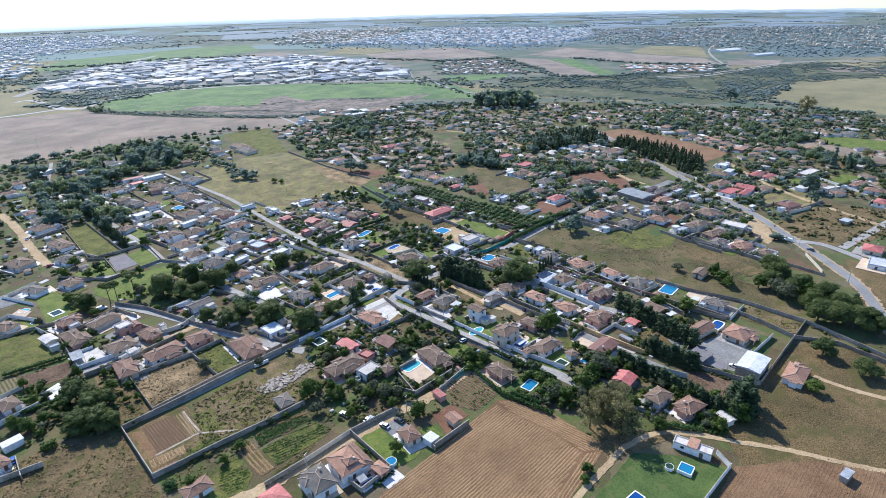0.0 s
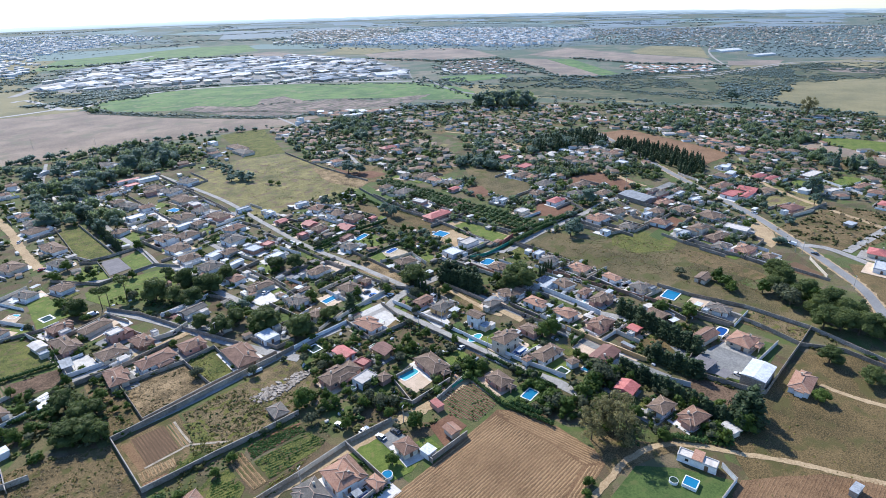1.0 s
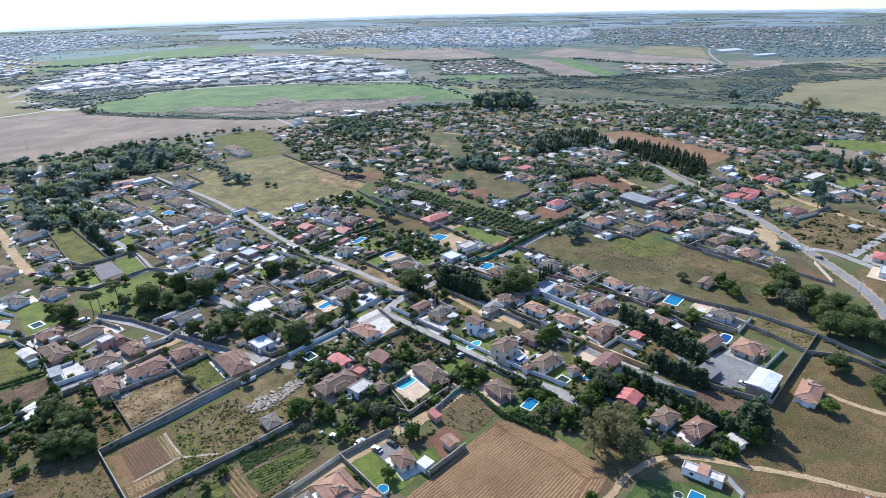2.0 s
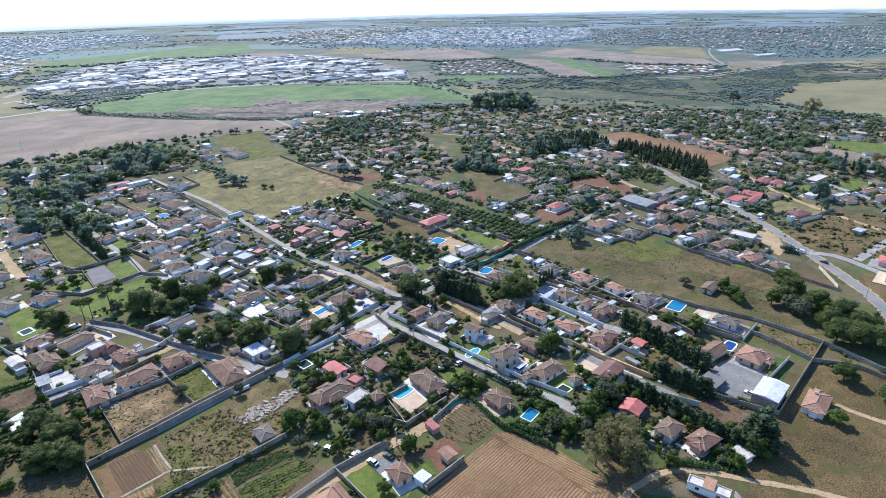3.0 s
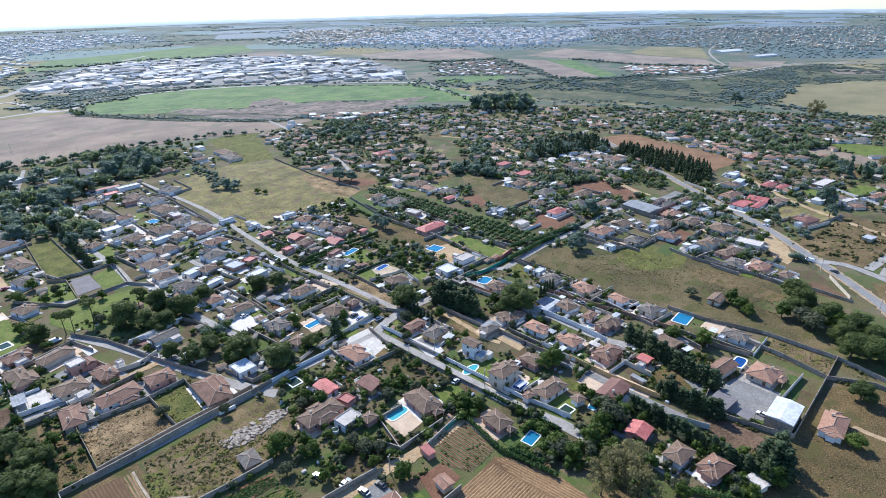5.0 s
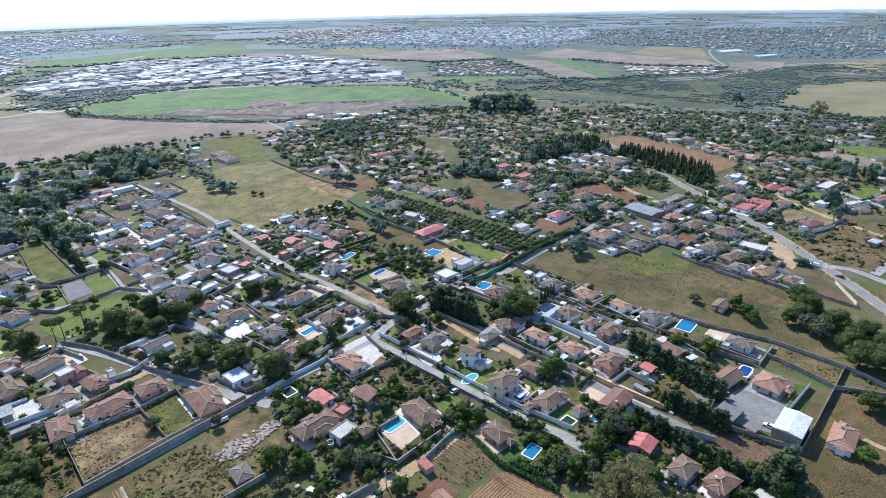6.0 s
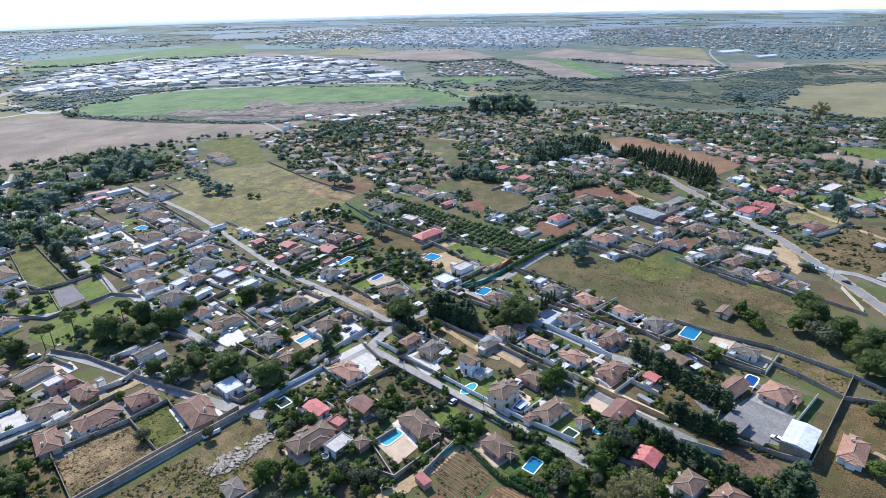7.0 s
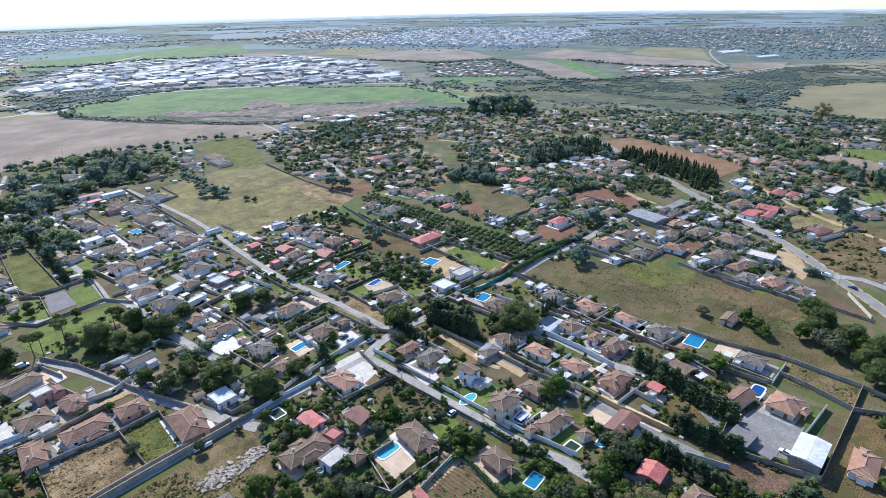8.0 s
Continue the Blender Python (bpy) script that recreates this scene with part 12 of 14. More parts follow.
plant("far_pine", 680.3, 504.2, 24, 1.0)
plant("far_pine", 665.2, 497.6, 18, 1.0)
plant("far_pine", 636.8, 535.7, 18, 1.1)
plant("far_pine", 374.8, 216.4, 12, 1.3)
plant("far_pine", 317.6, 192.2, 11, 1.2)
plant("far_pine", 310.6, 189.8, 10, 1.2)
plant("far_pine", 505.9, 99.3, 16, 0.9)
plant("far_pine", 478.6, 90.6, 10, 1.0)
plant("gum", 836.9, 187.0, 26, 0.9)
plant("gum", 639.6, 86.7, 12, 1.0)
plant("far_cypress", 595.6, 102.6, 20, 1.3)
plant("far_cypress", 601.1, 92.6, 16, 1.5)
plant("far_pine", 894.1, 297.9, 18, 1.1)
plant("far_pine", 240.7, 364.6, 9, 1.0)
plant("far_pine", 259.3, 306.0, 10, 1.1)
plant("far_pine", 260.5, 317.0, 9, 1.1)

# ---- cars and poles ----
car(103.9, 135.9, 95, SILVERCAR)
car(109.4, 134.2, 95, BLACKCAR)
car(102.0, 143.1, 10, SILVERCAR)
car(97.6, 152.0, 95, SILVERCAR)
car(3.7, 217.5, 90, BLUECAR)
car(166.2, 153.6, 5, WHITECAR)
car(133.7, 268.3, 10, WHITECAR)
car(171.2, 227.5, 5, BLACKCAR)
car(171.2, 222.5, 5, BLUECAR)
car(228.2, 56.0, 85, WHITECAR)
car(57.9, 396.2, 20, REDCAR)
car(61.6, 313.0, 5, WHITECAR, True)
car(257.7, 150.8, 95, WHITECAR)
car(230.7, 112.2, 95, WHITECAR)
car(382.1, 66.3, 70, BLACKCAR)
car(59.3, 458.4, 60, WHITECAR)
car(168.7, 134.0, 95, WHITECAR)
car(82.4, 264.2, 90, SILVERCAR)
car(389.5, 80.8, 75, WHITECAR, True)
car(432.2, 116.7, 75, WHITECAR)
car(473.5, 162.9, 95, REDCAR)
car(177.4, 215.7, 0, WHITECAR)
car(208.5, 149.9, 0, BLACKCAR)
car(465.9, 157.7, 95, SILVERCAR)
pole(89.4, 259.9, 8, 20)
pole(95.1, 245.8, 8, 20)
pole(115.0, 136.0, 8, 20)
pole(71.8, 138.0, 8, 20)
pole(172.0, 143.3, 8, 20)
pole(346.3, 39.7, 8, 20)
pole(378.1, 75.9, 8, 20)
pole(378.0, 72.1, 8, 20)
pole(55.1, 254.2, 7, 20)
pole(214.2, 77.6, 8, 20)
pole(165.1, 180.6, 7, 20)
pole(343.8, 181.2, 9, 20)
pole(420.6, 209.7, 12, 20)
pole(176.4, 176.2, 7, 20)
pole(136.2, 769.8, 13, 20)
pole(183.7, 711.8, 13, 20)

# ---- planting between the plots ----
taken([(35.8, 205.9), (77.5, 207.7), (104.0, 197.6), (97.2, 170.3), (59.2, 171.2), (34.6, 173.1)])
taken([(34.4, 172.5), (58.8, 170.4), (94.2, 165.8), (90.1, 148.9), (60.7, 142.6), (31.6, 140.6), (28.3, 162.1)])
scatter([(-33.2, 281.4), (18.3, 318.7), (43.2, 323.0), (55.6, 277.8), (79.6, 251.6), (100.6, 201.3), (97.2, 170.3), (61.3, 162.7), (32.1, 182.3), (1.6, 226.8)], 37, ("broad", "broad", "olive"), 2.5, 6.5, 11)
woods([(-33.2, 281.4), (18.3, 318.7), (43.2, 323.0), (55.6, 277.8), (79.6, 251.6), (100.6, 201.3), (97.2, 170.3), (61.3, 162.7), (32.1, 182.3), (1.6, 226.8)], 120, (("garden", 0.6), ("olive", 0.4)), 1.6, 4.8, 250, "small trees between the plots")
woods([(-33.2, 281.4), (18.3, 318.7), (43.2, 323.0), (55.6, 277.8), (79.6, 251.6), (100.6, 201.3), (97.2, 170.3), (61.3, 162.7), (32.1, 182.3), (1.6, 226.8)], 375, (("green_bush", 0.45), ("bush", 0.55)), 0.5, 2.4, 200, "low shrubs and weeds between the plots")
scatter([(108.0, 213.4), (166.0, 204.9), (169.4, 139.4), (138.7, 125.4), (103.7, 129.8), (89.4, 158.8)], 42, ("broad", "broad", "olive"), 2.5, 6.5, 12)
woods([(108.0, 213.4), (166.0, 204.9), (169.4, 139.4), (138.7, 125.4), (103.7, 129.8), (89.4, 158.8)], 136, (("garden", 0.6), ("olive", 0.4)), 1.6, 4.8, 260, "small trees between the plots")
woods([(108.0, 213.4), (166.0, 204.9), (169.4, 139.4), (138.7, 125.4), (103.7, 129.8), (89.4, 158.8)], 425, (("green_bush", 0.45), ("bush", 0.55)), 0.5, 2.4, 210, "low shrubs and weeds between the plots")
scatter([(69.5, 320.9), (148.4, 349.5), (216.8, 258.2), (197.8, 208.1), (166.0, 204.9), (114.2, 213.7), (82.9, 279.3)], 42, ("broad", "broad", "olive"), 2.5, 6.5, 13)
woods([(69.5, 320.9), (148.4, 349.5), (216.8, 258.2), (197.8, 208.1), (166.0, 204.9), (114.2, 213.7), (82.9, 279.3)], 136, (("garden", 0.6), ("olive", 0.4)), 1.6, 4.8, 270, "small trees between the plots")
woods([(69.5, 320.9), (148.4, 349.5), (216.8, 258.2), (197.8, 208.1), (166.0, 204.9), (114.2, 213.7), (82.9, 279.3)], 425, (("green_bush", 0.45), ("bush", 0.55)), 0.5, 2.4, 220, "low shrubs and weeds between the plots")
scatter([(172.0, 207.3), (235.8, 236.7), (283.1, 196.9), (276.1, 101.3), (250.9, 63.9), (217.4, 68.0), (177.1, 105.9), (174.8, 147.3)], 50, ("broad", "broad", "olive"), 2.5, 6.5, 14)
woods([(172.0, 207.3), (235.8, 236.7), (283.1, 196.9), (276.1, 101.3), (250.9, 63.9), (217.4, 68.0), (177.1, 105.9), (174.8, 147.3)], 162, (("garden", 0.6), ("olive", 0.4)), 1.6, 4.8, 280, "small trees between the plots")
woods([(172.0, 207.3), (235.8, 236.7), (283.1, 196.9), (276.1, 101.3), (250.9, 63.9), (217.4, 68.0), (177.1, 105.9), (174.8, 147.3)], 500, (("green_bush", 0.45), ("bush", 0.55)), 0.5, 2.4, 230, "low shrubs and weeds between the plots")
scatter([(6.8, 400.1), (27.8, 570.8), (108.9, 587.7), (183.1, 526.5), (158.3, 353.1), (96.6, 355.0)], 45, ("broad", "broad", "olive"), 2.5, 6.5, 15)
woods([(6.8, 400.1), (27.8, 570.8), (108.9, 587.7), (183.1, 526.5), (158.3, 353.1), (96.6, 355.0)], 145, (("garden", 0.6), ("olive", 0.4)), 1.6, 4.8, 290, "small trees between the plots")
woods([(6.8, 400.1), (27.8, 570.8), (108.9, 587.7), (183.1, 526.5), (158.3, 353.1), (96.6, 355.0)], 450, (("green_bush", 0.45), ("bush", 0.55)), 0.5, 2.4, 240, "low shrubs and weeds between the plots")
scatter([(140.2, 373.7), (195.2, 397.2), (285.7, 380.0), (278.7, 216.3), (234.2, 225.3), (202.4, 274.4)], 45, ("broad", "broad", "olive"), 2.5, 6.5, 16)
woods([(140.2, 373.7), (195.2, 397.2), (285.7, 380.0), (278.7, 216.3), (234.2, 225.3), (202.4, 274.4)], 145, (("garden", 0.6), ("olive", 0.4)), 1.6, 4.8, 300, "small trees between the plots")
woods([(140.2, 373.7), (195.2, 397.2), (285.7, 380.0), (278.7, 216.3), (234.2, 225.3), (202.4, 274.4)], 450, (("green_bush", 0.45), ("bush", 0.55)), 0.5, 2.4, 250, "low shrubs and weeds between the plots")
scatter([(164.4, 102.8), (200.4, 92.6), (209.2, 49.1), (185.0, 42.5), (159.1, 70.2)], 22, ("broad", "broad", "olive"), 2.5, 6.5, 17)
woods([(164.4, 102.8), (200.4, 92.6), (209.2, 49.1), (185.0, 42.5), (159.1, 70.2)], 72, (("garden", 0.6), ("olive", 0.4)), 1.6, 4.8, 310, "small trees between the plots")
woods([(164.4, 102.8), (200.4, 92.6), (209.2, 49.1), (185.0, 42.5), (159.1, 70.2)], 225, (("green_bush", 0.45), ("bush", 0.55)), 0.5, 2.4, 260, "low shrubs and weeds between the plots")
woods([(60.4, 201.8), (75.1, 202.9), (84.2, 198.7), (85.7, 184.4), (97.5, 183.1), (93.3, 170.4), (59.8, 172.3), (52.7, 177.0)], 2160, (("dry", 0.2), ("weed", 0.5), ("bush", 0.2), ("green_bush", 0.1)), 0.15, 1.0, 400, "dry tufts and low weeds in rough grass", False)
woods([(-10.2, 213.1), (9.6, 216.1), (35.1, 204.4), (33.5, 175.0), (34.2, 159.1), (-13.8, 188.8)], 3600, (("dry", 0.7), ("weed", 0.3)), 0.15, 0.8, 410, "dry tufts and low weeds in rough grass", False)
woods([(39.5, 252.4), (48.9, 239.4), (47.9, 209.2), (35.6, 206.5), (36.7, 225.4)], 216, (("dry", 0.6), ("weed", 0.4)), 0.2, 0.7, 420, "dry tufts and low weeds in rough grass", False)
woods([(183.0, 43.7), (217.3, 45.5), (269.5, 40.1), (286.6, -1.2), (192.5, -12.7), (168.4, 29.4)], 1728, (("dry", 0.65), ("weed", 0.25), ("bush", 0.1)), 0.1, 0.6, 430, "dry tufts and low weeds in rough grass", False)
woods([(277.2, 203.6), (312.0, 201.4), (346.2, 132.4), (344.4, 82.9), (296.9, 43.5), (278.5, 118.2)], 1656, (("dry", 0.45), ("weed", 0.35), ("bush", 0.2)), 0.2, 0.8, 440, "dry tufts and low weeds in rough grass", False)
woods([(409.2, 98.2), (486.7, 79.5), (492.1, 36.3), (412.2, 24.7), (400.2, 50.9)], 302, (("dry", 0.2), ("bush", 0.8)), 0.8, 2.9, 450, "dry tufts and low weeds in rough grass", False)
woods([(49.9, 237.1), (74.8, 234.6), (75.4, 211.7), (48.8, 210.3)], 1080, (("dry", 0.75), ("bush", 0.25)), 0.15, 0.8, 460, "dry tufts and low weeds in rough grass", False)
woods([(75.6, 235.1), (88.1, 237.2), (87.7, 210.4), (76.1, 211.0)], 648, (("weed", 0.6), ("bush", 0.25), ("green_bush", 0.15)), 0.15, 0.7, 470, "dry tufts and low weeds in rough grass", False)
woods([(2.5, 330.1), (30.6, 311.2), (35.8, 295.1), (33.4, 274.6), (11.5, 281.1)], 252, (("weed", 0.7), ("green_bush", 0.3)), 0.15, 0.45, 480, "dry tufts and low weeds in rough grass", False)
woods([(210.8, 536.2), (266.5, 546.8), (306.1, 539.0), (303.1, 390.1), (242.6, 383.8), (195.9, 373.6), (194.5, 499.8)], 864, (("dry", 0.4), ("weed", 0.6)), 0.12, 0.45, 490, "dry tufts and low weeds in rough grass", False)
woods([(271.7, 71.3), (286.9, 71.2), (285.5, 44.2), (271.1, 43.9)], 576, (("dry", 0.4), ("bush", 0.4), ("green_bush", 0.2)), 0.2, 0.9, 500, "dry tufts and low weeds in rough grass", False)
woods([(211.1, 73.7), (216.3, 47.7), (199.1, 47.6), (198.9, 60.3)], 129, (("dry", 1.0),), 0.2, 0.6, 510, "dry tufts and low weeds in rough grass", False)
woods([(284.7, 26.9), (278.2, 41.2), (270.5, 10.3), (297.0, 0.0)], 144, (("dry", 0.6), ("bush", 0.4)), 0.3, 1, 520, "dry tufts and low weeds in rough grass", False)
taken([(304.2, 378.3), (333.6, 387.1), (323.7, 221.3), (292.4, 212.8)])
woods([(134.7, 691.7), (162.0, 695.0), (194.0, 707.4), (225.6, 694.1), (248.1, 641.2), (234.4, 589.1), (197.2, 561.3), (176.9, 576.5), (143.9, 551.6), (125.8, 567.7), (114.0, 608.1)], 150, (("tall", 0.45), ("tall_pine", 0.45), ("spire", 0.1)), 6, 13, 500, "dense tall trees behind the village")
woods([(96.8, 606.9), (108.9, 587.6), (119.1, 575.6), (130.9, 532.2), (117.7, 476.8), (108.5, 441.9), (96.5, 464.3), (82.3, 480.5), (85.0, 514.6), (85.4, 544.8)], 80, (("tall", 0.45), ("tall_pine", 0.45), ("spire", 0.1)), 6, 12, 505, "tall garden trees in a shady plot")
woods([(91.3, 719.8), (115.9, 732.2), (130.2, 690.1), (123.3, 655.6), (102.1, 595.6), (82.2, 582.1), (69.0, 597.4)], 45, (("tall", 0.45), ("tall_pine", 0.45), ("spire", 0.1)), 4, 9, 507, "trees behind the last houses")
woods([(57.0, 509.9), (82.0, 582.0), (291.1, 663.1), (293.3, 518.0), (198.4, 508.5), (147.0, 398.0), (94.0, 396.9)], 150, (("garden", 0.5), ("olive", 0.3), ("green_bush", 0.2)), 1.5, 4, 509, "small trees and shrubs in distant gardens")
woods([(489.4, 369.7), (530.7, 367.1), (557.2, 355.9), (585.5, 352.2), (554.4, 306.1), (533.5, 294.2), (508.7, 324.2), (469.2, 337.0)], 70, (("tall_pine", 0.6), ("spire", 0.4)), 8, 13, 1500, "dark conifers behind a cluster of houses")
woods([(433.3, 317.1), (438.0, 278.0), (453.7, 259.5), (439.1, 250.8), (419.8, 266.1), (418.0, 293.6)], 34, (("tall", 0.6), ("tall_pine", 0.3), ("spire", 0.1)), 5, 9, 1510, "dark trees along tilled plots")
woods([(645.1, 335.9), (749.9, 314.4), (757.6, 275.2), (736.0, 222.3), (688.7, 173.7), (643.9, 171.3), (650.4, 216.6), (662.1, 275.9)], 110, (("tall", 0.6), ("tall_pine", 0.3), ("spire", 0.1)), 6, 11, 1520, "wooded gardens beyond a tilled field")
woods([(428.7, 622.5), (457.3, 631.9), (487.5, 611.7), (437.4, 549.8), (405.6, 520.4), (398.0, 551.7)], 60, (("tall", 0.6), ("tall_pine", 0.3), ("spire", 0.1)), 7, 12, 1530, "tall leafy trees among far houses")
woods([(334.9, 581.5), (355.4, 577.6), (379.7, 526.9), (350.2, 486.9), (317.8, 479.1), (307.1, 491.9)], 45, (("tall", 0.6), ("tall_pine", 0.3), ("spire", 0.1)), 4, 9, 1540, "trees of far gardens")
woods([(479.0, 452.1), (496.2, 409.4), (449.7, 370.7), (440.2, 399.8)], 32, (("tall", 0.6), ("tall_pine", 0.3), ("spire", 0.1)), 6, 10, 1550, "trees of far gardens")
woods([(387.5, 365.8), (419.4, 373.6), (428.9, 346.5), (407.9, 313.5), (389.6, 327.2)], 36, (("tall_pine", 0.6), ("spire", 0.4)), 7, 12, 1560, "dark conifers round a garden")
woods([(608.2, 132.6), (639.1, 126.3), (669.9, 105.5), (650.4, 82.2), (605.6, 74.9), (593.7, 107.4)], 45, (("tall", 0.6), ("tall_pine", 0.3), ("spire", 0.1)), 6, 11, 1570, "dark trees along gardens")
woods([(432.6, 183.9), (467.9, 186.0), (485.3, 177.1), (438.5, 166.9)], 10, (("broad", 0.6), ("pine", 0.3), ("spire", 0.1)), 4, 8, 1580, "trees beside a road")
town("far_houses", spots_in([(508.7, 324.2), (546.4, 308.1), (534.0, 276.0), (505.6, 255.0), (482.1, 259.2), (459.5, 286.1)], 34, 1601), 4, 9, (2.2, 2.6, 3), (FLATROOF, WHITEROOF, BROWN, GREYTILE, BROWN), 1602, "cluster of pale houses and vans by a road", 30, WHITE)
town("far_houses", spots_in([(644.7, 257.0), (647.2, 232.7), (628.0, 187.0), (602.8, 144.9), (581.3, 141.3), (584.2, 182.6), (610.7, 229.9)], 30, 1603), 4, 9, (2.2, 2.5, 2.5), (ROSE, TERRA, BROWN, FLATROOF), 1604, "row of low houses along a field", 20, CREAM)
ribbon("street", [(604.7, 499.5), (603.1, 447.9), (588.2, 372.4), (620.8, 366.3)], 4.0, STREET, 0.2, "far lane between gardens", "street")
ribbon("street", [(466.1, 255.7), (454.2, 233.0), (439.4, 207.9)], 4.0, DIRT, 0.2, "pale lane between tilled plots", "street")
town("far_houses", spots_in([(359.5, 652.9), (531.8, 616.2), (398.0, 358.5), (304.5, 357.9), (309.3, 481.6)], 112, 301), 6, 11, (2.0, 2.0, 2.3, 2.5), (ROSE, BROWN, GREYTILE, BROWN, ROSE, BROWN, GREYTILE, BROWN, FLATROOF), 311, "distant low houses among gardens and trees", 45, CREAM)
woods([(359.5, 652.9), (531.8, 616.2), (398.0, 358.5), (304.5, 357.9), (309.3, 481.6)], 1064, (("broad", 0.42), ("pine", 0.2), ("garden", 0.1), ("olive", 0.23), ("spire", 0.05)), 2.2, 6.5, 510, "trees between distant gardens")
woods([(271.2, 361.6), (416.5, 305.8), (465.3, 247.6), (426.8, 191.0), (320.1, 200.0), (286.0, 208.0)], 456, (("broad", 0.42), ("pine", 0.2), ("garden", 0.1), ("olive", 0.23), ("spire", 0.05)), 2.2, 6.5, 520, "trees between distant gardens")
town("far_houses", spots_in([(579.0, 521.2), (593.4, 334.3), (571.3, 294.1), (494.0, 213.4), (388.1, 284.5), (401.4, 354.4)], 112, 303), 6, 11, (2.0, 2.0, 2.3, 2.5), (ROSE, BROWN, GREYTILE, BROWN, ROSE, BROWN, GREYTILE, BROWN, FLATROOF), 313, "distant low houses among gardens and trees", 45, CREAM)
woods([(579.0, 521.2), (593.4, 334.3), (571.3, 294.1), (494.0, 213.4), (388.1, 284.5), (401.4, 354.4)], 1064, (("broad", 0.42), ("pine", 0.2), ("garden", 0.1), ("olive", 0.23), ("spire", 0.05)), 2.2, 6.5, 530, "trees between distant gardens")
woods([(426.8, 191.0), (534.8, 164.6), (423.7, 81.6), (367.0, 88.5), (350.8, 134.4)], 247, (("broad", 0.42), ("pine", 0.2), ("garden", 0.1), ("olive", 0.23), ("spire", 0.05)), 2.2, 6.5, 540, "trees between distant gardens")
town("far_houses", spots_in([(626.5, 225.9), (739.1, 175.8), (638.0, 41.5), (530.7, 28.5), (477.7, 131.6)], 60, 305), 6, 11, (2.0, 2.0, 2.3, 2.5), (ROSE, BROWN, GREYTILE, BROWN, ROSE, BROWN, GREYTILE, BROWN, FLATROOF), 315, "distant low houses among gardens and trees", 45, CREAM)
woods([(626.5, 225.9), (739.1, 175.8), (638.0, 41.5), (530.7, 28.5), (477.7, 131.6)], 570, (("broad", 0.42), ("pine", 0.2), ("garden", 0.1), ("olive", 0.23), ("spire", 0.05)), 2.2, 6.5, 550, "trees between distant gardens")
town("far_houses", spots_in([(709.3, 385.5), (847.0, 275.4), (863.5, 69.0), (659.9, 44.2), (596.1, 186.4), (615.2, 283.6)], 168, 306), 6, 11, (2.0, 2.0, 2.3, 2.5), (ROSE, BROWN, GREYTILE, BROWN, ROSE, BROWN, GREYTILE, BROWN, FLATROOF), 316, "distant low houses among gardens and trees", 45, WHITE)
woods([(709.3, 385.5), (847.0, 275.4), (863.5, 69.0), (659.9, 44.2), (596.1, 186.4), (615.2, 283.6)], 1064, (("broad", 0.42), ("pine", 0.2), ("garden", 0.1), ("olive", 0.23), ("spire", 0.05)), 2.2, 6.5, 560, "trees between distant gardens")
town("far_houses", spots_in([(449.9, 687.9), (609.5, 628.0), (729.2, 469.3), (658.9, 357.0), (501.3, 425.4), (467.8, 543.4)], 150, 307), 6, 11, (2.0, 2.0, 2.3, 2.5), (ROSE, BROWN, GREYTILE, BROWN, ROSE, BROWN, GREYTILE, BROWN, FLATROOF), 317, "distant low houses among gardens and trees", 45, WHITE)
woods([(449.9, 687.9), (609.5, 628.0), (729.2, 469.3), (658.9, 357.0), (501.3, 425.4), (467.8, 543.4)], 950, (("broad", 0.42), ("pine", 0.2), ("garden", 0.1), ("olive", 0.23), ("spire", 0.05)), 2.2, 6.5, 570, "trees between distant gardens")
town("outbuildings", spots_in([(6.8, 400.1), (27.8, 570.8), (108.9, 587.7), (183.1, 526.5), (158.3, 353.1), (96.6, 355.0)], 70, 330), 2.0, 5.0, (1.5, 1.8, 2.0), (FLATROOF, WHITEROOF, SHEET, ROSE, BROWN, GREYTILE), 340, "small sheds and lean-tos behind the houses", 0, CREAM)
town("outbuildings", spots_in([(140.2, 373.7), (195.2, 397.2), (285.7, 380.0), (278.7, 216.3), (234.2, 225.3), (202.4, 274.4)], 60, 331), 2.0, 5.0, (1.5, 1.8, 2.0), (FLATROOF, WHITEROOF, SHEET, ROSE, BROWN, GREYTILE), 341, "small sheds and lean-tos behind the houses", 0, BLOCK)
town("outbuildings", spots_in([(20.3, 509.9), (39.8, 668.8), (115.9, 697.2), (291.1, 663.1), (293.3, 518.0), (198.4, 508.5), (147.0, 398.0), (94.0, 396.9)], 55, 332), 2.0, 5.0, (1.5, 1.8, 2.0), (FLATROOF, WHITEROOF, SHEET, ROSE, BROWN, GREYTILE), 342, "small sheds and lean-tos behind the houses", 0, CREAM)
town("outbuildings", spots_in([(271.2, 361.6), (416.5, 305.8), (465.3, 247.6), (426.8, 191.0), (320.1, 200.0), (286.0, 208.0)], 40, 333), 2.0, 5.0, (1.5, 1.8, 2.0), (FLATROOF, WHITEROOF, SHEET, ROSE, BROWN, GREYTILE), 343, "small sheds and lean-tos behind the houses", 0, BLOCK)
town("outbuildings", spots_in([(426.8, 191.0), (534.8, 164.6), (423.7, 81.6), (367.0, 88.5), (350.8, 134.4)], 40, 334), 2.0, 5.0, (1.5, 1.8, 2.0), (FLATROOF, WHITEROOF, SHEET, ROSE, BROWN, GREYTILE), 344, "small sheds and lean-tos behind the houses", 0, CREAM)
